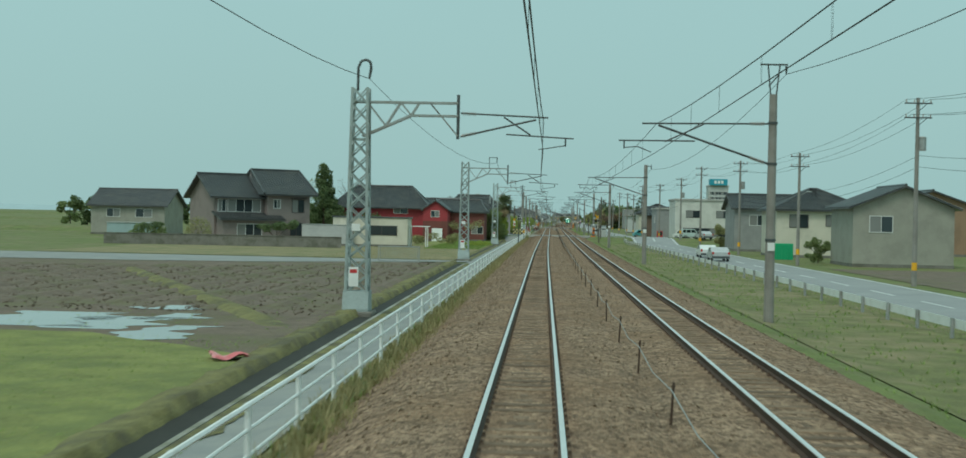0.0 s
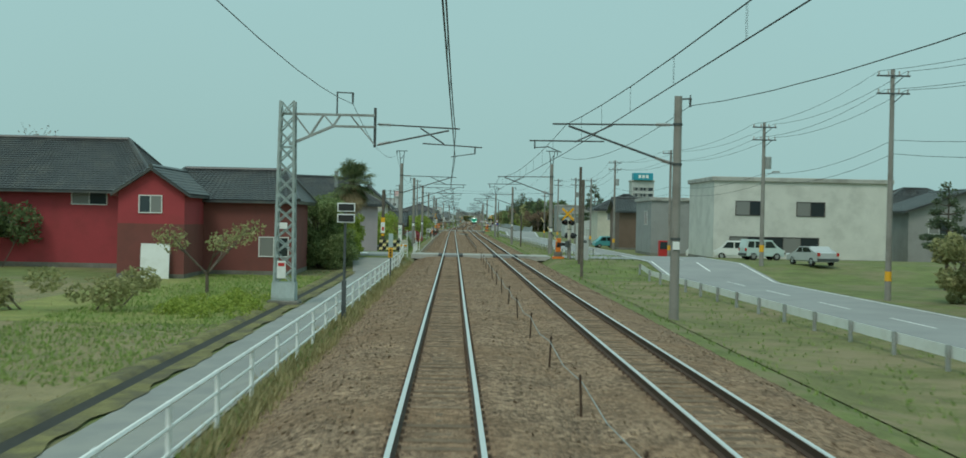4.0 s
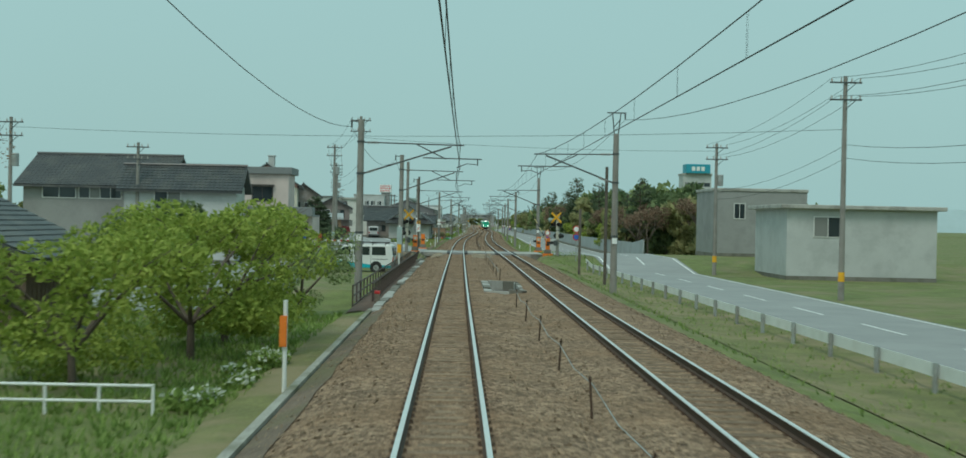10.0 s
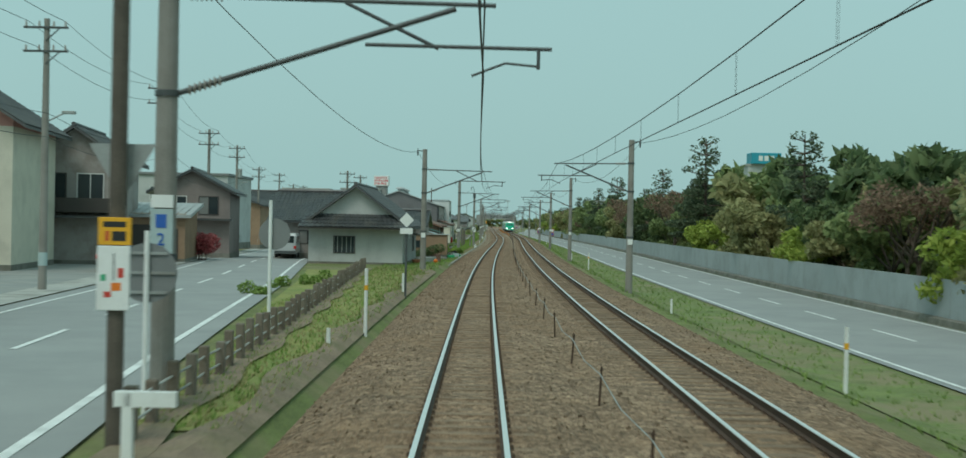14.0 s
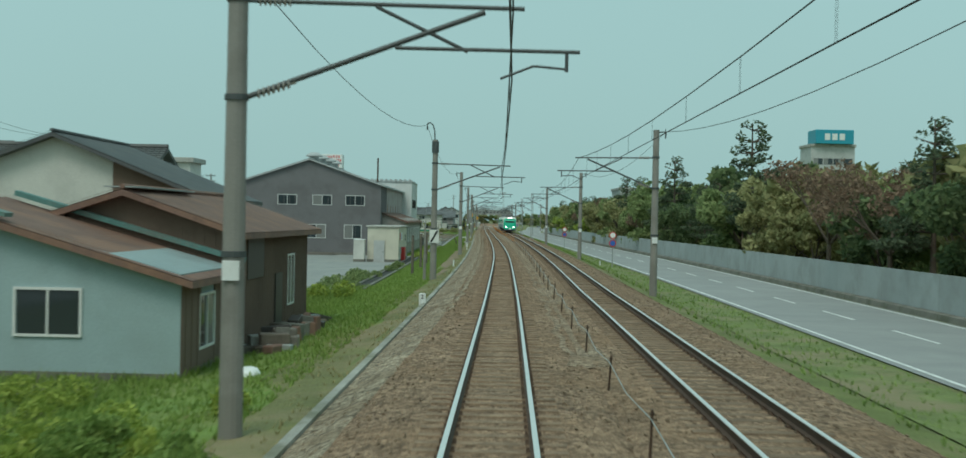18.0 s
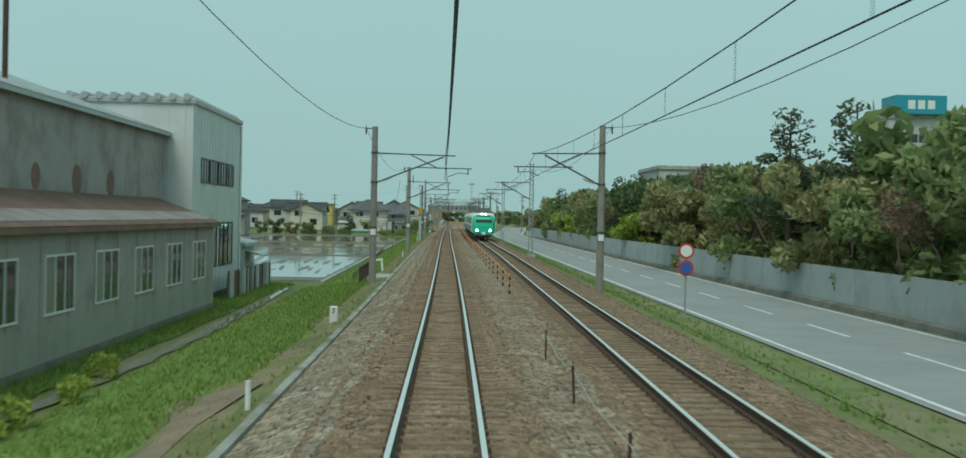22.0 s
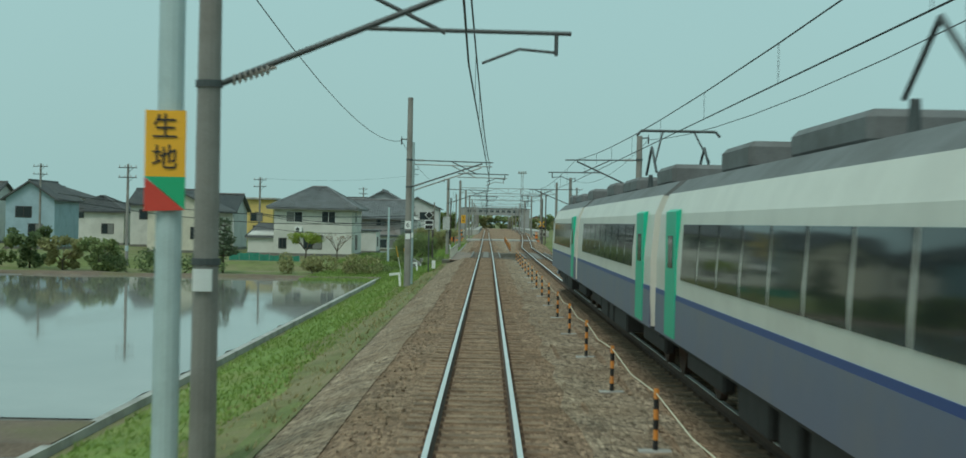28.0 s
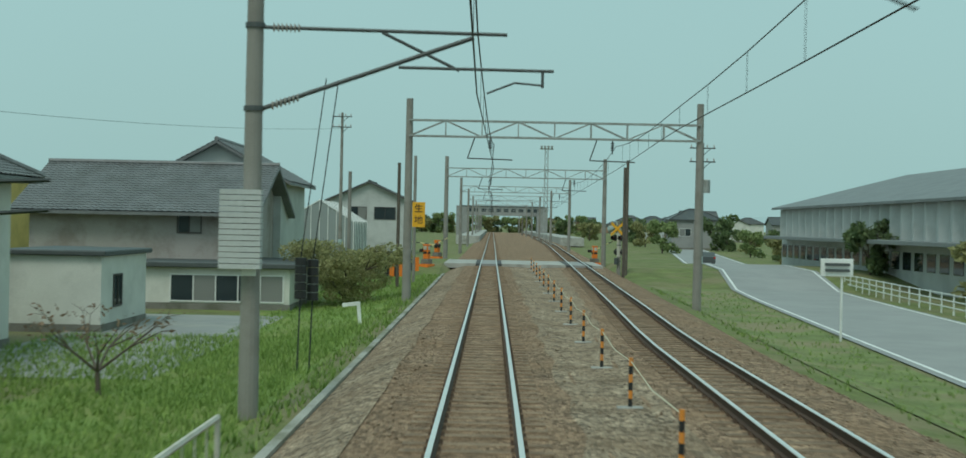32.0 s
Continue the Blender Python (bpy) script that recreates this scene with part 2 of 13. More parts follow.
def stones(name, dark, light, scale, bump, patches=None, patch_scale=0.25):
    """Loose broken stone: cells of differing colour with deep gaps."""
    mt = bpy.data.materials.new(name)
    mt.use_nodes = True
    n, l = mt.node_tree.nodes, mt.node_tree.links
    b = n["Principled BSDF"]
    b.inputs["Roughness"].default_value = 0.95
    b.inputs["Specular IOR Level"].default_value = 0.2
    geo = n.new("ShaderNodeNewGeometry")
    vo = n.new("ShaderNodeTexVoronoi")
    vo.inputs["Scale"].default_value = scale
    l.new(geo.outputs["Position"], vo.inputs["Vector"])
    sep = n.new("ShaderNodeSeparateColor")
    l.new(vo.outputs["Color"], sep.inputs[0])
    ramp = n.new("ShaderNodeValToRGB")
    ramp.color_ramp.elements[0].color = (*dark, 1)
    ramp.color_ramp.elements[1].color = (*light, 1)
    ramp.color_ramp.elements[1].position = 0.9
    l.new(sep.outputs[0], ramp.inputs[0])
    last = ramp.outputs[0]
    if patches:
        no = n.new("ShaderNodeTexNoise")
        no.inputs["Scale"].default_value = patch_scale
        no.inputs["Detail"].default_value = 6
        l.new(geo.outputs["Position"], no.inputs["Vector"])
        mr = n.new("ShaderNodeMapRange")
        mr.inputs["From Min"].default_value = 0.42
        mr.inputs["From Max"].default_value = 0.66
        mr.inputs["To Max"].default_value = 0.6
        l.new(no.outputs["Fac"], mr.inputs["Value"])
        mx = n.new("ShaderNodeMix")
        mx.data_type = "RGBA"
        mx.inputs[7].default_value = (*patches, 1)
        l.new(mr.outputs[0], mx.inputs[0])
        l.new(last, mx.inputs[6])
        last = mx.outputs[2]
    for sc, lo, hi in ((0.7, 0.88, 1.12), (2.2, 0.82, 1.18), (7.0, 0.74, 1.26)):
        mo = n.new("ShaderNodeTexNoise")
        mo.inputs["Scale"].default_value = sc
        mo.inputs["Detail"].default_value = 4
        l.new(geo.outputs["Position"], mo.inputs["Vector"])
        rg = n.new("ShaderNodeMapRange")
        rg.inputs["From Min"].default_value = 0.32
        rg.inputs["From Max"].default_value = 0.68
        rg.inputs["To Min"].default_value = lo
        rg.inputs["To Max"].default_value = hi
        l.new(mo.outputs["Fac"], rg.inputs["Value"])
        mu = n.new("ShaderNodeMix")
        mu.data_type = "RGBA"
        mu.blend_type = "MULTIPLY"
        mu.inputs[0].default_value = 1.0
        l.new(last, mu.inputs[6])
        l.new(rg.outputs[0], mu.inputs[7])
        last = mu.outputs[2]
    l.new(last, b.inputs["Base Color"])
    bp = n.new("ShaderNodeBump")
    bp.inputs["Strength"].default_value = 1.0
    bp.inputs["Distance"].default_value = bump
    bp.invert = True
    l.new(vo.outputs["Distance"], bp.inputs["Height"])
    l.new(bp.outputs[0], b.inputs["Normal"])
    return mt


def glass_pane(name, colour=(0.03, 0.04, 0.045), rough=0.06):
    mt = bpy.data.materials.new(name)
    mt.use_nodes = True
    b = mt.node_tree.nodes["Principled BSDF"]
    b.inputs["Base Color"].default_value = (*colour, 1)
    b.inputs["Roughness"].default_value = rough
    b.inputs["Specular IOR Level"].default_value = 0.7
    return mt


M = {}
M["ballast"] = stones("ballast", (0.105, 0.065, 0.043), (0.48, 0.33, 0.22), 17.0, 0.06, (0.25, 0.155, 0.092), 0.35)
M["ballast_grey"] = stones("ballast_grey", (0.10, 0.078, 0.056), (0.60, 0.49, 0.36), 13.0, 0.08, (0.25, 0.18, 0.115), 0.5)
M["ballast_tan"] = stones("ballast_tan", (0.105, 0.075, 0.052), (0.55, 0.42, 0.3), 14.0, 0.075, (0.26, 0.175, 0.11), 0.45)
M["sleeper"] = material("sleeper_concrete", (0.225, 0.155, 0.10), 0.95, vary=0.5, scale=2.5, fine=45, bump=0.008, dirt=(0.13, 0.085, 0.055), dirt_scale=3.5, dirt_amount=0.7, alpha_random=0.3)
M["timber"] = material("old_timber", (0.12, 0.10, 0.08), 0.9, vary=0.4, fine=50, bump=0.006, alpha_random=0.2)
M["rust"] = material("rusty_steel", (0.085, 0.05, 0.033), 0.75, metal=0.2, vary=0.3, fine=60, bump=0.002)
M["railhead"] = material("polished_rail", (0.80, 0.79, 0.77), 0.34, metal=0.6, vary=0.08)
M["grass"] = material("grass_ground", (0.145, 0.17, 0.05), 0.95, vary=0.45, scale=0.8, fine=14, bump=0.04, dirt=(0.23, 0.19, 0.105), dirt_scale=0.22, dirt_amount=0.75)
M["rough_grass"] = material("rough_verge_grass", (0.165, 0.165, 0.06), 0.95, vary=0.45, scale=0.9, fine=14, bump=0.05, dirt=(0.27, 0.215, 0.12), dirt_scale=0.3, dirt_amount=0.85)
M["clip_rust"] = material("rusty_plate", (0.12, 0.078, 0.052), 0.85, vary=0.3)
M["lawn"] = material("fresh_grass", (0.165, 0.24, 0.05), 0.95, vary=0.4, scale=1.1, fine=16, bump=0.05, dirt=(0.25, 0.25, 0.08), dirt_scale=0.3, dirt_amount=0.6)
M["road_verge"] = material("road_verge_grass", (0.165, 0.2, 0.065), 0.95, vary=0.45, scale=0.9, fine=14, bump=0.05, dirt=(0.26, 0.215, 0.125), dirt_scale=0.3, dirt_amount=0.85)
M["soil"] = material("ploughed_soil", (0.175, 0.13, 0.095), 0.95, vary=0.4, scale=1.2, fine=12, bump=0.06, dirt=(0.13, 0.13, 0.05), dirt_scale=0.3, dirt_amount=0.6)
M["asphalt"] = material("asphalt", (0.29, 0.295, 0.29), 0.9, vary=0.12, scale=0.6, fine=60, bump=0.003, dirt=(0.36, 0.36, 0.35), dirt_scale=0.25, dirt_amount=0.4)
M["path"] = material("path_asphalt", (0.27, 0.275, 0.265), 0.9, vary=0.15, scale=0.8, fine=50, bump=0.003, dirt=(0.34, 0.33, 0.29), dirt_scale=0.4, dirt_amount=0.5)
M["paint"] = material("road_paint", (0.78, 0.79, 0.77), 0.7, vary=0.12, fine=30, dirt=(0.4, 0.4, 0.39), dirt_scale=1.5, dirt_amount=0.5)
M["concrete"] = material("concrete", (0.42, 0.41, 0.38), 0.85, vary=0.15, scale=1.2, fine=40, bump=0.003, dirt=(0.2, 0.19, 0.165), dirt_scale=0.7, dirt_amount=0.6)
M["concrete_dark"] = material("weathered_concrete", (0.2, 0.19, 0.165), 0.9, vary=0.25, scale=1.0, fine=30, bump=0.006, dirt=(0.1, 0.1, 0.07), dirt_scale=0.8, dirt_amount=0.7)
M["pole"] = material("pole_concrete", (0.27, 0.255, 0.23), 0.85, vary=0.12, scale=1.5, fine=40, dirt=(0.17, 0.155, 0.135), dirt_scale=0.9, dirt_amount=0.5)
M["galv"] = material("galvanised_steel", (0.36, 0.38, 0.37), 0.6, metal=0.35, vary=0.15, fine=25, dirt=(0.2, 0.18, 0.15), dirt_scale=1.2, dirt_amount=0.5)
M["dark_steel"] = material("dark_steel", (0.09, 0.10, 0.10), 0.6, metal=0.3, vary=0.2)
M["wire"] = material("wire_black", (0.03, 0.035, 0.035), 0.6, vary=0.1)
M["insulator"] = material("insulator_porcelain", (0.36, 0.33, 0.30), 0.3, vary=0.1)
M["white"] = material("white_paint", (0.8, 0.81, 0.79), 0.5, vary=0.06, dirt=(0.55, 0.54, 0.5), dirt_scale=1.5, dirt_amount=0.35)
M["yellow"] = material("safety_yellow", (0.82, 0.45, 0.03), 0.5, vary=0.08)
M["orange"] = material("signal_orange", (0.8, 0.2, 0.02), 0.5, vary=0.1)
M["black"] = material("black_paint", (0.02, 0.02, 0.02), 0.5, vary=0.2)
M["red"] = material("red_paint", (0.5, 0.03, 0.03), 0.45, vary=0.1)
M["glass"] = glass_pane("window_glass")
M["frame_white"] = material("white_window_frame", (0.7, 0.7, 0.68), 0.5, vary=0.05)
M["frame_dark"] = material("bronze_window_frame", (0.06, 0.05, 0.045), 0.5, vary=0.1)
M["tile"] = material("glazed_roof_tile", (0.062, 0.065, 0.067), 0.33, vary=0.3, scale=1.2, fine=18, dirt=(0.12, 0.115, 0.10), dirt_scale=0.9, dirt_amount=0.5)
M["slate"] = material("slate_roof", (0.085, 0.088, 0.09), 0.6, vary=0.25, scale=1.0, fine=20, dirt=(0.14, 0.135, 0.12), dirt_scale=0.6, dirt_amount=0.5)
M["teal_roof"] = material("teal_metal_roof", (0.03, 0.30, 0.28), 0.5, vary=0.15, dirt=(0.1, 0.26, 0.24), dirt_scale=0.9)
M["rust_roof"] = material("rusty_roof", (0.19, 0.11, 0.085), 0.75, vary=0.3, scale=1.2, fine=20, dirt=(0.30, 0.16, 0.10), dirt_scale=0.8, dirt_amount=0.6)

M["teal_faded"] = material("faded_teal_metal", (0.10, 0.22, 0.20), 0.6, vary=0.25, scale=1.0, fine=15, dirt=(0.2, 0.13, 0.10), dirt_scale=0.5, dirt_amount=0.6)
M["post_brown"] = material("weathered_brown_concrete", (0.16, 0.13, 0.10), 0.9, vary=0.3, scale=1.5, fine=25, bump=0.006, dirt=(0.25, 0.22, 0.18), dirt_scale=1.2, dirt_amount=0.5)
M["foam"] = material("foaming_water", (0.6, 0.66, 0.66), 0.25, vary=0.3, scale=4, fine=30, bump=0.02)
M["cyan_steel"] = material("pale_cyan_steel", (0.42, 0.52, 0.52), 0.5, vary=0.08, dirt=(0.3, 0.36, 0.35), dirt_scale=1.0)
M["mast_paint"] = material("weathered_mast_paint", (0.35, 0.41, 0.40), 0.6, metal=0.2, vary=0.2, scale=1.5, fine=25, dirt=(0.24, 0.25, 0.23), dirt_scale=1.0, dirt_amount=0.6)
M["pale_tile"] = material("pale_grey_roof_tile", (0.17, 0.175, 0.178), 0.5, vary=0.3, scale=1.0, fine=18, dirt=(0.11, 0.11, 0.105), dirt_scale=0.8, dirt_amount=0.5)
M["terracotta"] = material("terracotta", (0.42, 0.15, 0.07), 0.8, vary=0.15)
M["faded_red"] = material("faded_red", (0.62, 0.16, 0.17), 0.7, vary=0.25, dirt=(0.75, 0.6, 0.58), dirt_scale=1.2, dirt_amount=0.6)
M["net_green"] = material("green_net", (0.03, 0.32, 0.22), 0.7, vary=0.15)
M["sign_teal"] = material("turquoise_sign", (0.03, 0.30, 0.40), 0.5, vary=0.06)


def wall_material(name, colour, dirt=None, amount=0.35, rough=0.85):
    d = dirt or tuple(c * 0.6 for c in colour)
    return material(name, colour, rough, vary=0.1, scale=0.8, fine=22, bump=0.003, dirt=d, dirt_scale=0.55, dirt_amount=amount)


M["grey_trim"] = material("grey_trim", (0.2, 0.21, 0.21), 0.7, vary=0.1)
M["silver_roof"] = material("silver_metal_roof", (0.42, 0.44, 0.44), 0.5, vary=0.1, dirt=(0.3, 0.3, 0.29), dirt_scale=0.4)
W = {
    "taupe": wall_material("taupe_render", (0.26, 0.215, 0.20)),
    "grey": wall_material("grey_render", (0.30, 0.30, 0.29)),
    "pale_grey": wall_material("pale_grey_render", (0.50, 0.51, 0.50)),
    "cream": wall_material("cream_render", (0.62, 0.58, 0.48)),
    "white": wall_material("white_render", (0.62, 0.61, 0.56)),
    "brick_red": wall_material("dark_red_cladding", (0.20, 0.065, 0.055), (0.12, 0.05, 0.045)),
    "crimson": wall_material("crimson_boards", (0.36, 0.05, 0.06), (0.2, 0.04, 0.04)),
    "lilac": wall_material("lilac_grey_render", (0.44, 0.375, 0.40), (0.35, 0.30, 0.32)),
    "pink": wall_material("pale_pink_render", (0.60, 0.50, 0.46)),
    "salmon": wall_material("salmon_render", (0.50, 0.25, 0.22)),
    "brown": wall_material("brown_boards", (0.17, 0.115, 0.085), (0.10, 0.07, 0.05)),
    "tan": wall_material("tan_boards", (0.32, 0.21, 0.135), (0.2, 0.135, 0.09)),
    "blue": wall_material("pale_blue_metal", (0.33, 0.43, 0.44), (0.26, 0.32, 0.32)),
    "charcoal": wall_material("charcoal_metal_cladding", (0.17, 0.165, 0.17), (0.11, 0.10, 0.10)),
    "silver": wall_material("silver_grey_cladding", (0.64, 0.66, 0.65), (0.5, 0.5, 0.48)),
    "stained": wall_material("stained_board_wall", (0.36, 0.33, 0.31), (0.2, 0.16, 0.135), 0.6),
    "black_wood": wall_material("blackened_boards", (0.05, 0.047, 0.045)),
    "yellow": wall_material("ochre_render", (0.62, 0.46, 0.16)),
    "skyblue": wall_material("sky_blue_render", (0.33, 0.44, 0.50)),
    "dome_green": wall_material("pale_green_paint", (0.10, 0.36, 0.24)),
    "olive": wall_material("olive_grey_render", (0.34, 0.33, 0.28)),
}

# ---------------------------------------------------------------- ground
def ground_sheet():
    offs = [-2500, -700, -250, -120, -70, -45, -30, -22, -17, -13, -10, -8.6, -7.6, -6.8, -6.0, -5.3, -4.6, -3.9, -3.3, -2.4, 2.0, 6.7, 7.6, 8.3, 9, 10, 12, 15,
            18, 22, 30, 45, 80, 200, 700, 2500]
    ss = [-300, -150] + list(range(-60, 1301, 5)) + [1400, 1600, 2000, 2600, 3500, 4500]
    verts, faces = [], []
    for s in ss:
        c = centre(s)
        for o in offs:
            verts.append((c + o, s, gz(s, o, True)))
    m = len(offs)
    for i in range(len(ss) - 1):
        for j in range(m - 1):
            faces.append((i * m + j, i * m + j + 1, (i + 1) * m + j + 1, (i + 1) * m + j))
    return tagged(part("ground", (verts, faces), M["grass"]), "grassy earth beside the railway with dry patches", "ground", "", "structure")


ground_sheet()


def patch(name, edges, s0, s1, mat, lift=0.03, label="", category="", step=5.0, parent=None):
    """A surface laid on the ground between two edges; edges(s) -> (off0, off1)."""
    def section(s):
        a, b = edges(s)
        n = max(2, int(abs(b - a) / 1.5) + 1)
        return [(a + (b - a) * i / n, gz(s, a + (b - a) * i / n) + lift) for i in range(n + 1)]
    n = max(1, int(round((s1 - s0) / step)))
    rows = [section(s0 + (s1 - s0) * i / n) for i in range(n + 1)]
    w = max(len(r) for r in rows)

    def even(s):
        a, b = edges(s)
        return [(a + (b - a) * i / (w - 1), gz(s, a + (b - a) * i / (w - 1)) + lift) for i in range(w)]
    return strip(name, even, s0, s1, step, mat, parent, label, "structure", category)


# ballast bed under both tracks
def bed(s):
    r = second(s)
    e = -0.20 + 0.035 * min(1.0, max(0.0, (470 - s) / 40))  # fuller ballast over the sleeper ends on the first half
    return [(-3.35, -0.72), (-2.85, -0.58), (-2.3, -0.36), (-1.75, -0.205), (-0.9, e), (0.0, -0.195), (0.9, e), (1.75, -0.21), (r / 2, -0.27),
            (r - 1.75, -0.21), (r - 0.9, e), (r, -0.195), (r + 0.9, e), (r + 1.75, -0.21), (r + 2.4, -0.4), (r + 3.2, -0.78)]


def hole(s):
    return 946.5 < s < 965 or 359.5 < s < 367


for a, b in ((-60, 359.0), (367.0, 946.0), (965.5, 1500)):
    strip("ballast_bed", bed, a, b, 5.0, M["ballast"], None, "brown crushed-stone ballast under both tracks", "structure", "ballast")
# on either side of the culvert shaft between the tracks
strip("ballast_bed", lambda s: bed(s)[:7] + [(1.35, -0.205)], 359.0, 367.0, 4.0, M["ballast"], None, "brown crushed-stone ballast beside the culvert shaft", "structure", "ballast")
strip("ballast_bed", lambda s: [(second(s) - 1.35, -0.205)] + bed(s)[10:], 359.0, 367.0, 4.0, M["ballast"], None, "brown crushed-stone ballast beside the culvert shaft", "structure", "ballast")


def shoulder(s):
    return [(-3.5, -0.70), (-3.1, -0.63), (-2.85, -0.555), (-2.5, -0.43)]


def inner_shoulder(s):
    """The grey stone reaches further up the bed towards the stream."""
    k = min(1.0, (s - 835) / 45)
    prof = bed(s)
    return [(o, float(np.interp(o, [p[0] for p in prof], [p[1] for p in prof])) + 0.02) for o in (-2.5 + 0.2 * k, -2.35 + 0.4 * k, -2.2 + 0.5 * k + 0.06 * k * math.sin(s * 0.9))]


def over_bed(s, offs, lift):
    prof = bed(s)
    return [(o, float(np.interp(o, [p[0] for p in prof], [p[1] for p in prof])) + lift) for o in offs]


def wide_shoulder(s):
    """Grey stone up the slope towards the sleeper ends, with an uneven upper edge."""
    k = min(1.0, (s - 560) / 40)
    e = -2.3 + k * (0.78 + 0.08 * math.sin(s * 1.7) + 0.05 * math.sin(s * 4.1))
    return over_bed(s, (-2.42 + 0.3 * k, -2.36 + 0.45 * k, e), 0.02) + over_bed(s, (e + 0.05,), -0.02)


def middle_stone(s):
    a, b = 1.5 + 0.1 * math.sin(s * 1.3) + 0.06 * math.sin(s * 3.9), second(s) - 1.45 + 0.1 * math.sin(s * 1.1 + 1)
    return over_bed(s, (a - 0.06,), -0.02) + over_bed(s, (a, (a + b) / 2, b), 0.018) + over_bed(s, (b + 0.06,), -0.02)


for a, b in ((835, 946), (966, 1045)):
    strip("ballast_shoulder", lambda s: shoulder(s)[:3] + inner_shoulder(s), a, b, 4.0, M["ballast_tan"], None, "grey loose stone on the ballast shoulder", "structure", "ballast")
for a, b in ((560, 835),):
    strip("ballast_shoulder", lambda s: shoulder(s) + wide_shoulder(s), a, b, 2.0, M["ballast_grey"], None, "grey loose stone on the ballast shoulder", "structure", "ballast")
for a, b in ((575, 944), (967, 1045)):
    strip("ballast_shoulder", middle_stone, a, b, 2.0, M["ballast_tan"], None, "coarse grey-brown stone between the tracks", "structure", "ballast")


# tracks
def rail_profile(x):
    return [(x - 0.06, -0.165), (x + 0.06, -0.165), (x + 0.06, -0.145), (x + 0.012, -0.125), (x + 0.012, -0.04), (x + 0.036, -0.03), (x + 0.036, -0.006),
            (x - 0.036, -0.006), (x - 0.036, -0.03), (x - 0.012, -0.04), (x - 0.012, -0.125), (x - 0.06, -0.145)]


def sleeper_mesh(w, l, mat):
    bm = bmesh.new()
    prism(bm, [(-w / 2 - 0.02, -0.30), (w / 2 + 0.02, -0.30), (w / 2, -0.172), (-w / 2, -0.172)], -l / 2, l / 2, "x")
    me = bpy.data.meshes.new("sleeper")
    bm.to_mesh(me)
    bm.free()
    me.materials.append(mat)
    return me


def track(name, side, s0, s1, near0, near1, label):
    t = tagged(new(name), label, "railway track", "pair of tracks", "structure")
    for x in (-0.566, 0.566):
        r = strip("rail", lambda s: [(side(s) + o, z) for o, z in rail_profile(x)], s0, s1, 5.0, M["rust"], t, "rusty brown steel rail", closed=True)
        strip("rail_head", lambda s: [(side(s) + x - 0.0375, -0.012), (side(s) + x - 0.034, 0.0), (side(s) + x + 0.034, 0.0), (side(s) + x + 0.0375, -0.012)], s0, s1, 5.0,
              M["railhead"], r, "bright worn running surface")
    me = sleeper_mesh(0.23, 2.0, M["sleeper"])
    base = [v.co.copy() for v in me.vertices]
    polys = [tuple(f.vertices) for f in me.polygons]
    verts, faces = [], []
    n = int((s1 - s0) / 0.6)
    k = 0
    for i in range(n):
        s = s0 + 0.6 * i + 0.3
        if 945.6 < s < 965.6 or 220.9 < s < 225.3 or 419.6 < s < 427.6:
            continue
        a = radians(heading(s))
        c = P(s, side(s), random.uniform(-0.022, 0.002))
        if near0 <= s < near1:
            ob = new("sleeper", me)
            ob.matrix_basis = pose(c.x, c.y, c.z, 0, 0, heading(s) + random.uniform(-0.6, 0.6))
            ob.parent = t
        else:
            b = len(verts)
            ca, sa = math.cos(a), math.sin(a)
            verts += [(c.x + v.x * ca - v.y * sa, c.y + v.x * sa + v.y * ca, c.z + v.z) for v in base]
            faces += [tuple(b + q for q in f) for f in polys]
    fv, ff = [], []
    for i in range(n):
        s = s0 + 0.6 * i + 0.3
        if s > 1010 or 945.6 < s < 965.6 or 220.9 < s < 225.3 or 419.6 < s < 427.6:
            continue
        for x in (-0.566, 0.566):
            for d, w, l, z0, z1 in ((0.0, 0.115, 0.065, -0.19, -0.162), (-0.09, 0.02, 0.024, -0.165, -0.125), (0.09, 0.02, 0.024, -0.165, -0.125)):
                c = P(s, side(s) + x + d, 0.0)
                b = len(ff) // 5 * 8
                for dz in (z0, z1):
                    fv += [(c.x - w, c.y - l, dz), (c.x + w, c.y - l, dz), (c.x + w, c.y + l, dz), (c.x - w, c.y + l, dz)]
                ff += [(b + 4, b + 5, b + 6, b + 7), (b, b + 1, b + 5, b + 4), (b + 1, b + 2, b + 6, b + 5), (b + 2, b + 3, b + 7, b + 6), (b + 3, b, b + 4, b + 7)]
    tagged(part("rail_fastening", (fv, ff), M["clip_rust"], t, "rusty base plates and bolts on the sleepers"), kind="stuff")
    tagged(part("sleepers", (verts, faces), M["sleeper"], t, "row of stone-dusted concrete sleepers"), kind="stuff")
    return t


track("running_track", lambda s: 0.0, -40, 1480, 15, 190, "narrow-gauge running track with concrete sleepers in brown ballast")
track("opposite_track", second, -40, 1480, 15, 190, "parallel opposite-direction track with concrete sleepers")


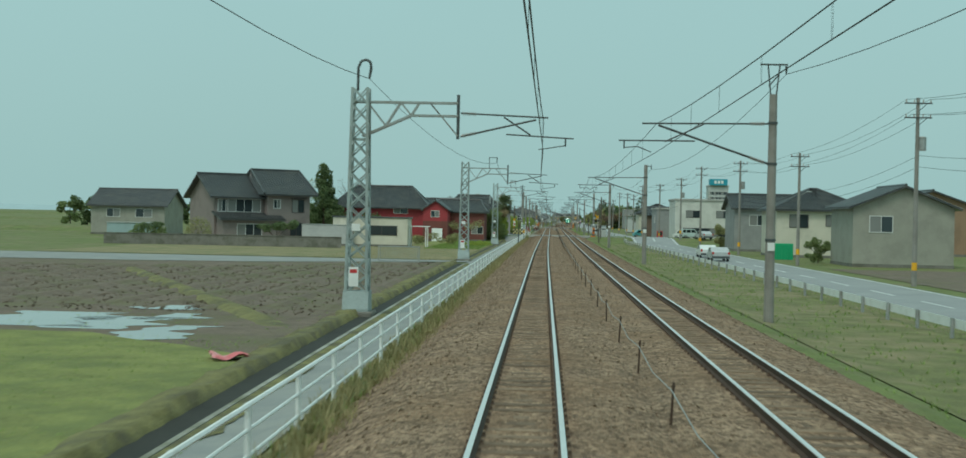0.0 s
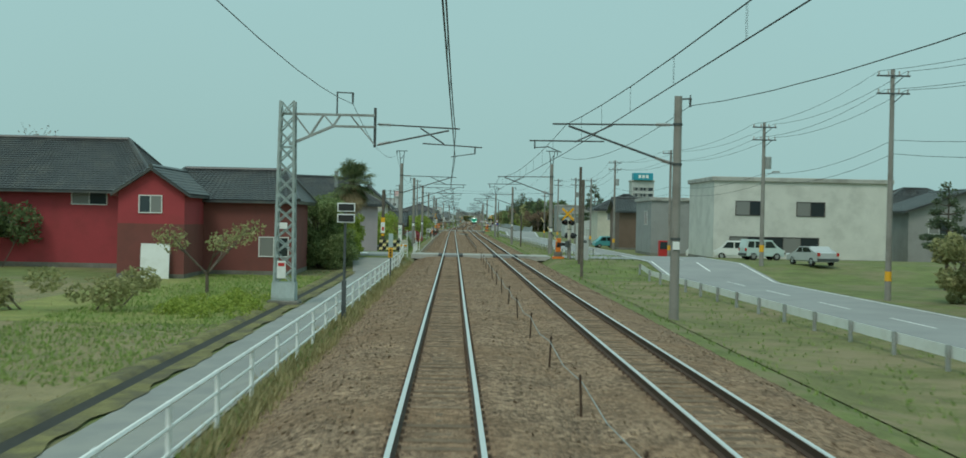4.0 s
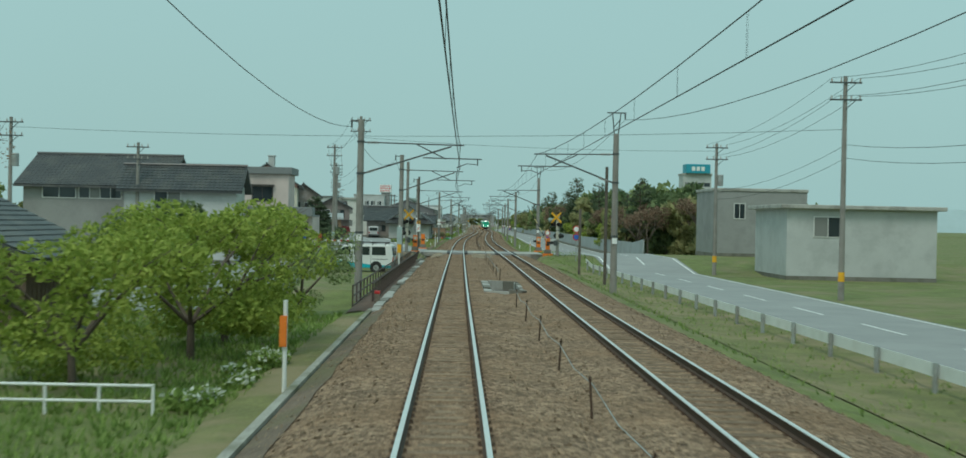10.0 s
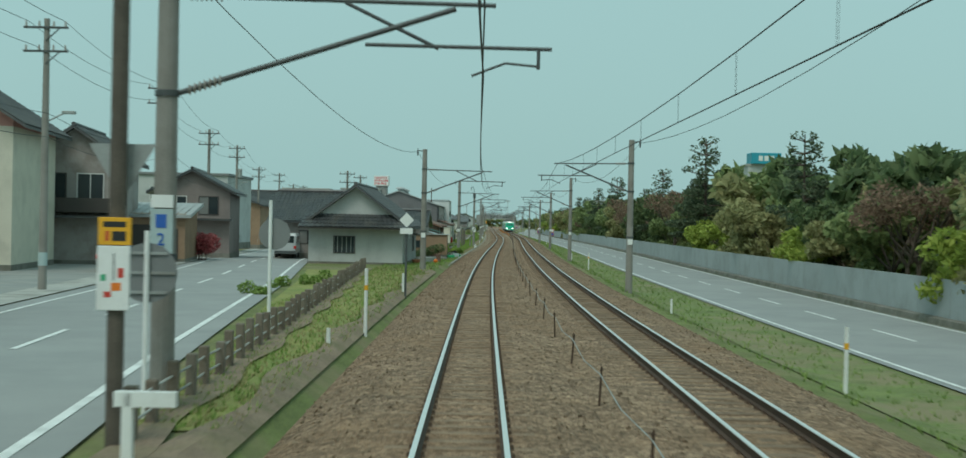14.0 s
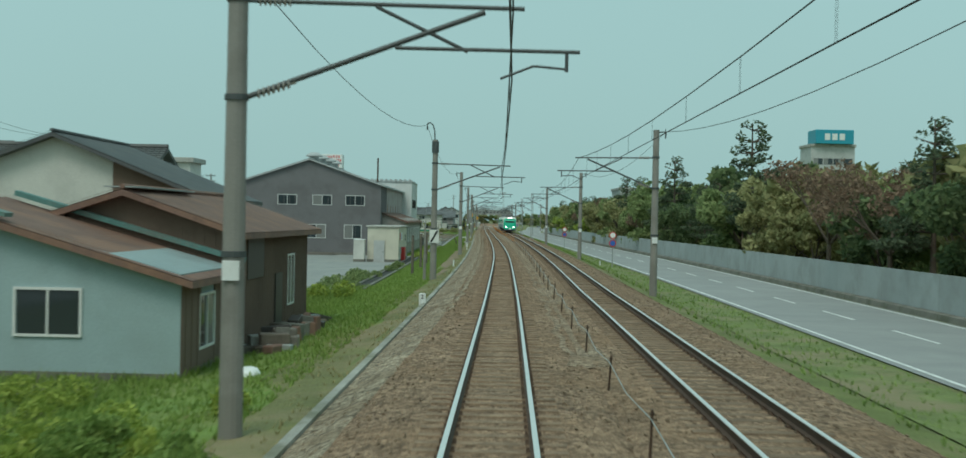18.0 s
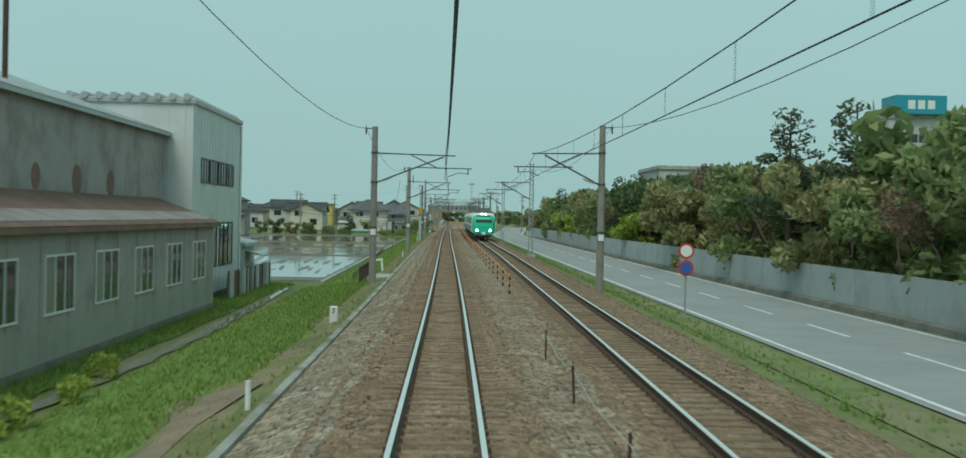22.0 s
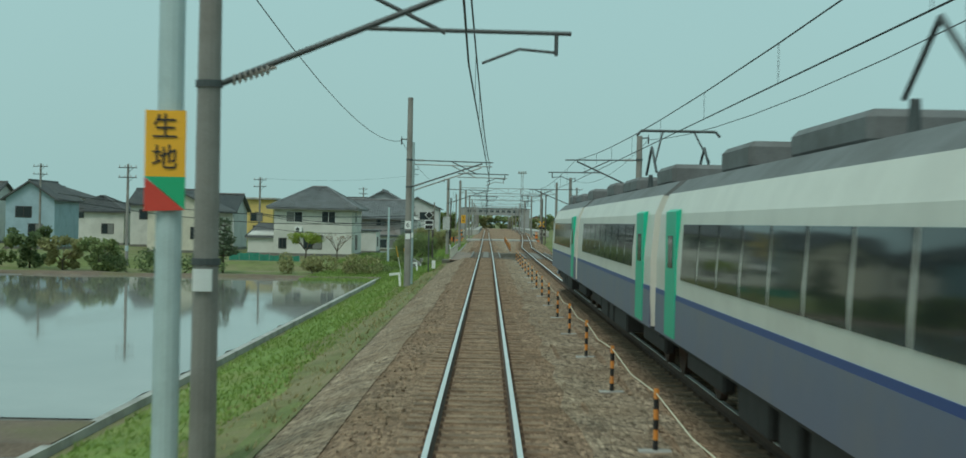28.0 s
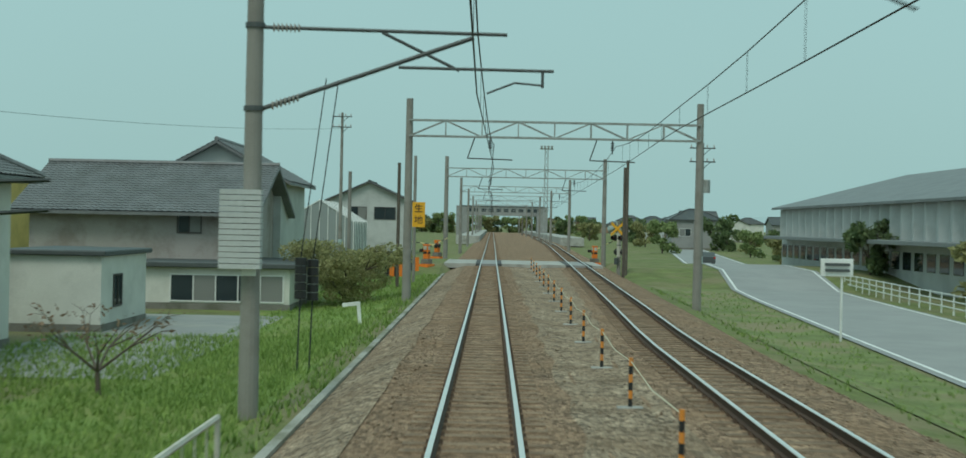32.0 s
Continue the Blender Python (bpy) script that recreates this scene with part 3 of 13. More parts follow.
# rope barrier of thin rusty stakes between the tracks
def stake_line():
    bm = bmesh.new()
    tube(bm, (0, 0, -0.3), (0, 0, 0.62), 0.022, 0.018, 6)
    tube(bm, (0, 0, 0.55), (0, 0, 0.58), 0.03, 0.03, 6)
    me = bpy.data.meshes.new("stake")
    bm.to_mesh(me)
    bm.free()
    me.materials.append(M["rust"])
    fence = tagged(new("track_rope_fence"), "thin rusty stakes carrying a slack rope between the two tracks", "fence", "", "structure")
    s = -20.0
    tops = []
    while s < 700:
        if not (216 < s < 230 or 355 < s < 370 or 415 < s < 432):
            p = P(s, second(s) / 2 + 0.1, -0.22)
            ob = new("stake", me)
            ob.matrix_basis = pose(p.x, p.y, p.z, random.uniform(-4, 4), random.uniform(-4, 4), 0)
            ob.parent = fence
            tops.append(p + Vector((0, 0, 0.5)))
        s += 6.5
    bm = bmesh.new()
    for a, b in zip(tops, tops[1:]):
        if (b - a).length < 8:
            m = (a + b) / 2 - Vector((0, 0, 0.12))
            tube(bm, a, m, 0.010, n=4, caps=False)
            tube(bm, m, b, 0.010, n=4, caps=False)
    part("rope", bm, M["galv"], fence, "thin pale rope")


stake_line()


# ---------------------------------------------------------------- masts and wires
def cantilever(bm, x0, x1, z=0.0, thick=0.045):
    """Tubes that reach from the mast at x0 over the track's middle at x1."""
    d = 1 if x1 > x0 else -1
    tube(bm, (x0, 0, 6.42 + z), (x1 + 0.35 * d, 0, 6.36 + z), thick * 0.8, n=6)
    tube(bm, (x0, 0, 4.95 + z), (x1 - 0.25 * d, 0, 6.30 + z), thick, n=6)
    tube(bm, (x1 - 1.9 * d, 0, 6.36 + z), (x1 - 0.5 * d, 0, 5.70 + z), thick * 0.7, n=6)
    tube(bm, (x1 - 1.6 * d, 0, 5.74 + z), (x1 + 1.2 * d, 0, 5.72 + z), thick * 0.7, n=6)
    tube(bm, (x1 + 1.0 * d, 0, 5.72 + z), (x1 + 1.0 * d, 0, 5.42 + z), thick * 0.6, n=6)
    tube(bm, (x1 + 1.0 * d, 0, 5.46 + z), (x1 + 0.5 * d, 0, 5.50 + z), 0.02, n=5)
    tube(bm, (x1 + 0.5 * d, 0, 5.50 + z), (x1, 0, 5.30 + z), 0.02, n=5)


def insulators(m, x0, x1, lift=0.0, rows=((6.42, -0.01), (4.95, 0.33))):
    d = 1 if x1 > x0 else -1
    for z, slope in rows:
        bm = bmesh.new()
        tube(bm, (x0 + d * 0.12, 0, z + lift + slope * 0.12), (x0 + d * 0.75, 0, z + lift + slope * 0.75), 0.03, n=6)
        for k in range(7):
            x = x0 + d * (0.18 + 0.075 * k)
            zz = z + lift + slope * abs(x - x0)
            tube(bm, (x, 0, zz), (x + d * 0.03, 0, zz), 0.085, 0.05, 8)
        part("insulator", bm, M["insulator"], m, "ribbed porcelain insulator")


def concrete_mast(s, off, target, top=7.5, bracket="hook", group="railway masts", light=False):
    z0 = gz(s, off)
    drop = lerp_table(DROP, s)
    top += drop * 0.5
    m = thing("catenary_mast", s, off, 0.0, label="round grey concrete catenary mast with a tubular cantilever arm", category="mast", group=group)
    bm = bmesh.new()
    tube(bm, (0, 0, z0 - 0.3), (0, 0, top + (2.2 if 908 < s < 914 and off < 0 else 0.0)), 0.19, 0.145, 14)
    part("pole", bm, M["galv"] if light else M["pole"], m, smooth=False)
    bm = bmesh.new()
    cantilever(bm, 0.15 if target > off else -0.15, target - off, drop)
    part("cantilever", bm, M["dark_steel"], m, "dark steel tubes over the track")
    insulators(m, 0.15 if target > off else -0.15, target - off, drop)
    d = 1 if target > off else -1
    bm = bmesh.new()
    if bracket == "hook":
        tube(bm, (0, 0, top - 0.12), (-0.5 * d, 0, top - 0.08), 0.035, n=6)
        tube(bm, (-0.45 * d, 0, top - 0.08), (-0.45 * d, 0, top - 0.4), 0.05, 0.035, 8)
        tube(bm, (-0.45 * d, 0, top - 0.05), (-0.45 * d, 0, top + 0.06), 0.02, n=6)
    elif bracket == "goose":
        pts = [(0, 0, top - 0.6), (-0.06 * d, 0, top + 0.5), (-0.16 * d, 0, top + 0.85), (-0.34 * d, 0, top + 0.98), (-0.48 * d, 0, top + 0.9), (-0.5 * d, 0, top + 0.55)]
        for a, b in zip(pts, pts[1:]):
            tube(bm, a, b, 0.04, n=6)
        tube(bm, (0, 0, top - 0.75), (0, 0, top - 0.1), 0.2, n=10)
    else:
        for x in (-0.22, 0.22):
            tube(bm, (x * 0.4, 0, top - 0.2), (x, 0, top + 1.1), 0.03, n=5)
        tube(bm, (-0.5, 0, top + 1.1), (0.5, 0, top + 1.1), 0.035, n=5)
        tube(bm, (-0.45 * d, 0, top + 1.05), (-0.45 * d, 0, top + 0.75), 0.05, 0.03, 8)
        tube(bm, (-0.18, 0, top + 0.3), (0.2, 0, top + 0.75), 0.025, n=5)
    part("feeder_bracket", bm, M["dark_steel"], m, "steel bracket for the feeder wire")
    for z in (2.1, 4.9 + drop, 6.4 + drop):
        bm = bmesh.new()
        tube(bm, (0, 0, z), (0, 0, z + 0.09), 0.205 - 0.004 * z, n=14)
        part("band", bm, M["dark_steel"], m)
    bm = bmesh.new()
    box(bm, -0.13, 0.13, -0.215, -0.185, 1.75, 2.05)
    part("number_plate", bm, M["white"], m, "small white enamel plate")
    return m


def lattice(bm, a, b, w0, w1, bay=0.55, bar=0.05):
    """Four angle legs with cross bracing between a and b (vertical)."""
    a, b = Vector(a), Vector(b)
    n = max(1, int((b - a).length / bay))
    def corner(k, i):
        t = i / n
        w = (w0 + (w1 - w0) * t) / 2
        return a.lerp(b, t) + Vector(((-w, w, w, -w)[k], (-w, -w, w, w)[k], 0))
    for k in range(4):
        beam(bm, corner(k, 0), corner(k, n), bar * 1.4)
    for i in range(n):
        for k in range(4):
            j = (k + 1) % 4
            beam(bm, corner(k, i), corner(j, i + 1), bar * 0.7)
            if i % 1 == 0:
                beam(bm, corner(j, i), corner(k, i + 1), bar * 0.7)


def lattice_mast(s, off, target):
    z0 = gz(s, off)
    m = thing("lattice_mast", s, off, 0.0, label="lattice steel catenary mast with a trussed arm on concrete footing", category="mast", group="lattice masts beside the path")
    bm = bmesh.new()
    lattice(bm, (0, 0, z0 + 0.9), (0, 0, 7.5), 0.78, 0.56, 0.6, 0.07)
    box(bm, -0.24, 0.24, -0.24, 0.24, 5.55, 5.62)
    box(bm, -0.24, 0.24, -0.24, 0.24, 6.95, 7.02)
    part("lattice_post", bm, M["mast_paint"], m)
    bm = bmesh.new()
    bevelled(bm, -0.65, 0.65, -0.65, 0.65, z0 - 0.2, z0 + 0.2, 0.05)
    part("footing", bm, M["concrete_dark"], m, "weathered brown concrete footing")
    bm = bmesh.new()
    prism(bm, [(-0.56, z0 + 0.2), (0.56, z0 + 0.2), (0.56, z0 + 0.3), (0.42, z0 + 0.95), (-0.42, z0 + 0.95), (-0.56, z0 + 0.3)], -0.48, 0.48, "x")
    part("base_shoe", bm, M["mast_paint"], m)
    bm = bmesh.new()
    ex = 3.65
    for y in (-0.18, 0.18):
        beam(bm, (0.1, y, 6.98), (ex, y, 6.98), 0.07)
        beam(bm, (0.1, y, 5.7), (1.9, y, 6.5), 0.08)
        beam(bm, (1.9, y, 6.5), (ex, y, 6.5), 0.07)
        for x0, z0_, x1, z1_ in ((0.25, 6.98, 0.95, 6.1), (0.95, 6.1, 1.5, 6.98), (1.5, 6.98, 1.9, 6.5), (1.9, 6.5, 2.2, 6.98), (2.6, 6.98, 3.0, 6.5), (2.6, 6.98, ex, 5.75)):
            beam(bm, (x0, y, z0_), (x1, y, z1_), 0.05)
    for x in (0.6, 1.5, 2.4, 3.3):
        beam(bm, (x, -0.18, 6.98), (x, 0.18, 6.98), 0.05)
    part("truss_arm", bm, M["galv"], m)
    bm = bmesh.new()
    beam(bm, (ex, 0, 5.65), (ex, 0, 7.3), 0.11)
    part("hanger_post", bm, M["dark_steel"], m)
    bm = bmesh.new()
    d0 = ex + 0.1
    tx = target - off
    tube(bm, (d0, 0, 6.62), (tx + 0.35, 0, 6.5), 0.035, n=6)
    tube(bm, (d0, 0, 5.75), (tx - 0.1, 0, 6.42), 0.04, n=6)
    tube(bm, (tx - 1.3, 0, 6.5), (tx - 0.3, 0, 5.85), 0.035, n=6)
    tube(bm, (tx - 1.2, 0, 5.86), (tx + 1.3, 0, 5.74), 0.03, n=6)
    tube(bm, (tx + 1.0, 0, 5.74), (tx + 1.0, 0, 5.45), 0.03, n=6)
    tube(bm, (tx + 1.0, 0, 5.48), (tx, 0, 5.32), 0.02, n=5)
    part("cantilever", bm, M["dark_steel"], m)
    insulators(m, d0 - 0.1, tx, 0.0, ((6.62, -0.035), (5.75, 0.21)))
    bm = bmesh.new()
    if s < 60:
        hook = [(-0.12, 0, 7.4), (-0.12, 0, 8.25), (-0.02, 0, 8.5), (0.18, 0, 8.56), (0.34, 0, 8.46), (0.36, 0, 8.2)]
        for a, b in zip(hook, hook[1:]):
            tube(bm, a, b, 0.05, n=8)
        tube(bm, (0.36, 0, 8.25), (0.3, 0, 7.85), 0.06, 0.04, 8)
    else:
        beam(bm, (2.05, 0, 7.0), (2.05, 0, 7.95), 0.06)
        beam(bm, (2.05, 0, 7.92), (2.75, 0, 7.9), 0.05)
        tube(bm, (2.7, 0, 7.88), (2.7, 0, 7.45), 0.05, 0.035, 8)
    part("feeder_bracket", bm, M["dark_steel"], m)
    bm = bmesh.new()
    box(bm, -0.2, 0.12, -0.44, -0.41, 2.17, 2.43)
    part("number_plate", bm, M["white"], m, "small white enamel plate")
    bm = bmesh.new()
    box(bm, -0.27, 0.09, -0.46, -0.43, z0 + 1.12, z0 + 1.84)
    p = part("warning_notice", bm, M["white"], m, "white notice with a red mark")
    bm = bmesh.new()
    box(bm, -0.22, 0.04, -0.468, -0.458, z0 + 1.62, z0 + 1.76)
    part("red_mark", bm, M["red"], p)
    return m


DROP = [(0, 0.0), (400, 0.0), (437, -0.35), (562, -0.4), (615, -0.55), (785, -0.5), (892, -0.35), (974, -0.2), (1012, 0.0)]
LEFT_MASTS = [(48, -6.65, "lattice"), (110.5, -6.65, "lattice"), (177, -6.85, "lattice"), (236.8, -4.48, "frame"), (277.5, -4.6, "hook"), (313.5, -4.4, "hook"),
              (366, -4.55, "hook"), (398.5, -4.1, "hook"), (446, -4.55, "hook"), (508, -3.9, "hook"), (568.5, -4.0, "hook"), (622.5, -3.95, "goose"),
              (673, -3.75, "hook"), (733.5, -3.75, "hook"), (787, -3.53, "hook"), (856.5, -3.68, "hook"), (910.2, -4.27, "hook"), (978, -4.2, "hook")]
RIGHT_MASTS = [(48, 8.6, "frame"), (110, 8.7, "hook"), (171, 8.5, "hook"), (232, 8.4, "frame"), (312, 8.8, "hook"), (372, 8.3, "frame"), (436, 8.1, "frame"), (495, 7.8, "hook"),
               (552, 7.5, "hook"), (611, 7.3, "hook"), (668, 7.4, "hook"), (729, 7.3, "hook"), (781, 7.4, "lattice"), (838, 7.4, "lattice"), (905, 7.8, "hook"), (968, 8.3, "hook")]
for s, o, kind in LEFT_MASTS:
    if kind == "lattice":
        lattice_mast(s, o, 0.0)
    else:
        concrete_mast(s, o, 0.0, bracket=kind)


def small_lattice_mast(s, off, target):
    m = thing("lattice_mast", s, off, 0.0, label="slender grey lattice steel catenary mast beside the road", category="mast", group="railway masts")
    bm = bmesh.new()
    lattice(bm, (0, 0, gz(s, off) + 0.25), (0, 0, 7.6), 0.36, 0.3, 0.42, 0.04)
    part("lattice_post", bm, M["galv"], m)
    bm = bmesh.new()
    bevelled(bm, -0.4, 0.4, -0.4, 0.4, gz(s, off) - 0.2, gz(s, off) + 0.3, 0.04)
    part("footing", bm, M["concrete"], m)
    bm = bmesh.new()
    cantilever(bm, -0.15, target - off, lerp_table(DROP, s))
    part("cantilever", bm, M["dark_steel"], m)
    insulators(m, -0.15, target - off, lerp_table(DROP, s))


for s, o, kind in RIGHT_MASTS:
    if kind == "lattice":
        small_lattice_mast(s, o, second(s))
    else:
        concrete_mast(s, o, second(s), bracket=kind, group="railway masts across the tracks")


def portal(s, x0=-3.6, x1=9.3):
    m = thing("portal_gantry", s, 0.0, 0.0, label="steel truss gantry spanning both tracks on round concrete masts", category="gantry", group="gantries into the station")
    for x in (x0, x1):
        bm = bmesh.new()
        tube(bm, (x, 0, gz(s, x) - 0.3), (x, 0, 8.3), 0.2, 0.15, 12)
        part("pole", bm, M["pole"], m)
    bm = bmesh.new()
    for y in (-0.2, 0.2):
        beam(bm, (x0, y, 7.35), (x1, y, 7.35), 0.07)
        beam(bm, (x0, y, 6.65), (x1, y, 6.65), 0.07)
        n = 8
        for i in range(n):
            a, b = x0 + (x1 - x0) * i / n, x0 + (x1 - x0) * (i + 1) / n
            beam(bm, (a, y, 7.35 if i % 2 else 6.65), (b, y, 6.65 if i % 2 else 7.35), 0.045)
            beam(bm, (b, y, 6.65), (b, y, 7.35), 0.045)
    part("truss", bm, M["galv"], m)
    for tx in (0.0, second(s)):
        bm = bmesh.new()
        tube(bm, (tx, 0, 6.6), (tx, 0, 6.0), 0.03, n=5)
        for k in range(4):
            tube(bm, (tx, 0, 6.5 - 0.1 * k), (tx, 0, 6.45 - 0.1 * k), 0.1, 0.05, 8)
        tube(bm, (tx - 1.0, 0, 5.7), (tx + 1.0, 0, 5.66), 0.03, n=5)
        tube(bm, (tx - 1.0, 0, 5.7), (tx - 0.7, 0, 6.6), 0.03, n=5)
        part("hanger", bm, M["dark_steel"], m)


for k in range(9):
    portal(1012 + 48 * k)


def span_wires(name, supports, side, low, high, label, droppers=True):
    """Contact and bearer wires hung from support to support."""
    w = tagged(new(name), label, "overhead wire", "", "structure")
    bm = bmesh.new()
    bm2 = bmesh.new()
    bm3 = bmesh.new()
    for i, (a, b) in enumerate(zip(supports, supports[1:])):
        st = 0.18 if i % 2 else -0.18
        n = 10
        prev = None
        for k in range(n + 1):
            t = k / n
            s = a + (b - a) * t
            x = side(s) + st * (1 - 2 * t)
            sag = 4 * t * (1 - t)
            top = P(s, x, high - 0.55 * sag + lerp_table(DROP, s))
            bot = P(s, x, low + lerp_table(DROP, s))
            if prev:
                tube(bm, prev[0], top, 0.014, n=4, caps=False)
                tube(bm2, prev[1], bot, 0.013, n=4, caps=False)
            if droppers and 0 < k < n:
                tube(bm3, top, bot, 0.006, n=3, caps=False)
            prev = (top, bot)
    part("bearer_wire", bm, M["wire"], w)
    part("contact_wire", bm2, M["wire"], w)
    part("dropper", bm3, M["wire"], w)


LS = [-12] + [s for s, o, k in LEFT_MASTS] + [1012 + 48 * k for k in range(9)]
RS = [-12] + [s for s, o, k in RIGHT_MASTS] + [1012 + 48 * k for k in range(9)]
span_wires("overhead_line", LS, lambda s: 0.0, 5.3, 6.36, "black contact and bearer wires over the running track")
span_wires("opposite_overhead_line", RS, second, 5.3, 6.36, "black contact and bearer wires over the opposite track")


def hung_wire(bm, a, b, sag, r=0.011, n=10):
    prev = None
    for k in range(n + 1):
        t = k / n
        p = Vector(a).lerp(Vector(b), t) - Vector((0, 0, sag * 4 * t * (1 - t)))
        if prev is not None:
            tube(bm, prev, p, r, n=4, caps=False)
        prev = p


def feeder(name, masts, d):
    w = tagged(new(name), "thin black feeder wire sagging between the mast tops", "overhead wire", "", "structure")
    bm = bmesh.new()
    pts = []
    for s, o, kind in masts:
        if kind == "lattice" and o < 0:
            pts.append(P(s, o + 2.7, 7.45) if s > 60 else P(s, o + 0.3, 7.85))
        elif kind == "frame":
            pts.append(P(s, o - 0.45 * d, 8.25))
        elif kind == "goose":
            pts.append(P(s, o - 0.5 * d, 8.05))
        else:
            pts.append(P(s, o - 0.45 * d, 7.15))
    pts.insert(0, pts[0] + Vector((0, -60, 0)))
    for a, b in zip(pts, pts[1:]):
        hung_wire(bm, a, b, 1.0, 0.013)
    part("wire", bm, M["wire"], w)


feeder("feeder_wire", LEFT_MASTS, 1)
feeder("opposite_feeder_wire", RIGHT_MASTS, -1)

# ---------------------------------------------------------------- roads and paths
DRAIN = [(-60, -5.6), (20, -5.66), (35, -5.8), (85, -6.05), (110, -6.1), (204, -6.1), (219.4, -7.3)]


def drain_edge(s):
    """Where the footpath meets the field drain."""
    return lerp_table(DRAIN, s)


patch("footpath", lambda s: (drain_edge(s), -3.75), -60, 219.4, M["path"], 0.03, "grey asphalt footpath beside the railway", "path")
patch("road_right", lambda s: (lerp_table(ROAD_R, s), lerp_table(ROAD_R, s) + 7.0), -60, 1500, M["asphalt"], 0.04, "grey two-lane asphalt road along the railway", "road")
for d, nm in ((0.25, "edge_line"), (6.6, "edge_line")):
    patch(nm, lambda s: (lerp_table(ROAD_R, s) + d, lerp_table(ROAD_R, s) + d + 0.15), -60, 1500, M["paint"], 0.05, "white painted line along the road edge", "road marking")
bmv, bmf = [], []
for k in range(-4, 95):
    s = k * 10.0
    e = lerp_table(ROAD_R, s) + 3.45
    b = len(bmv)
    for ss, oo in ((s, e), (s, e + 0.15), (s + 5, e + 0.15), (s + 5, e)):
        q = P(ss, oo, gz(ss, oo) + 0.05)
        bmv.append(tuple(q))
    bmf.append((b, b + 1, b + 2, b + 3))
tagged(part("centre_dashes", (bmv, bmf), M["paint"]), "white dashed centre line on the road", "road marking", "", "structure")


def side_road(name, s0, s1, o0, o1, label):
    return patch(name, lambda s: (o0, o1), s0, s1, M["asphalt"], 0.045, label, "road", 2.0)


side_road("lane_left", 219.5, 226.5, -60, -2.6, "grey asphalt lane leading to the level crossing")
patch("stop_line", lambda s: (-7.0, -6.4), 221.6, 224.2, M["paint"], 0.06, "white stop line on the lane", "road marking")
side_road("lane_right", 219.5, 226.5, 7.3, 15, "grey asphalt lane between the track and the road")
side_road("road_left", 418.5, 429.0, -60, -2.6, "grey asphalt road leading to the level crossing")
side_road("road_right_arm", 418.5, 429.0, 7.3, 12.5, "grey asphalt road arm at the level crossing")
TOWN_ROAD = [(428, -3.4), (436, -4.1), (445, -5.0), (455, -6.05), (470, -7.45), (490, -9.3), (523, -13.2), (583, -21.0), (1000, -62.0)]


def town_edge(s):
    return lerp_table(TOWN_ROAD, s)


patch("town_road", lambda s: (town_edge(s) - 7.6, town_edge(s)), 428, 900, M["asphalt"], 0.05, "grey asphalt town road running away beside the railway", "road")
patch("edge_line", lambda s: (town_edge(s) - 0.75, town_edge(s) - 0.58), 440, 900, M["paint"], 0.062, "white painted edge line of the town road", "road marking")
patch("edge_line", lambda s: (town_edge(s) - 6.9, town_edge(s) - 6.75), 440, 900, M["paint"], 0.062, "white painted edge line of the town road", "road marking")
for k in range(30):
    patch("centre_dash", lambda s: (town_edge(s) - 3.8, town_edge(s) - 3.65), 444 + 10 * k, 449 + 10 * k, M["paint"], 0.062, "white painted dash on the town road", "road marking")
for k in range(7):
    patch("zebra_bar", lambda s: (-7.0 - 1.1 * k - 0.5, -7.0 - 1.1 * k), 433.0, 436.0, M["paint"], 0.066, "white bar of a pedestrian crossing", "road marking")
patch("stop_line", lambda s: (town_edge(s) - 3.5, town_edge(s) - 0.8), 437.6, 438.0, M["paint"], 0.066, "white stop line", "road marking")
strip("road_apron", lambda s: [(-11.0, gz(s, -11.0) + 0.03), (-11.0, gz(s, -11.0) + 0.06), (-6.0, gz(s, -6.0) + 0.085), (-3.02, -0.02), (-3.02, -0.2)], 418.6, 433.4, 2.0, M["asphalt"], None, "grey asphalt apron of the level crossing", "structure", "road")
patch("pavement", lambda s: (town_edge(s) - 9.2, town_edge(s) - 7.6), 446, 640, M["concrete"], 0.09, "stained concrete pavement along the town road", "pavement", 4.0)
patch("front_yard", lambda s: (town_edge(s) - 17.0, town_edge(s) - 9.2), 462, 534, M["path"], 0.045, "worn asphalt front yards along the town road", "yard")
patch("stop_line", lambda s: (-7.4, -7.0), 420.0, 423.5, M["paint"], 0.075, "white stop line before the crossing", "road marking")


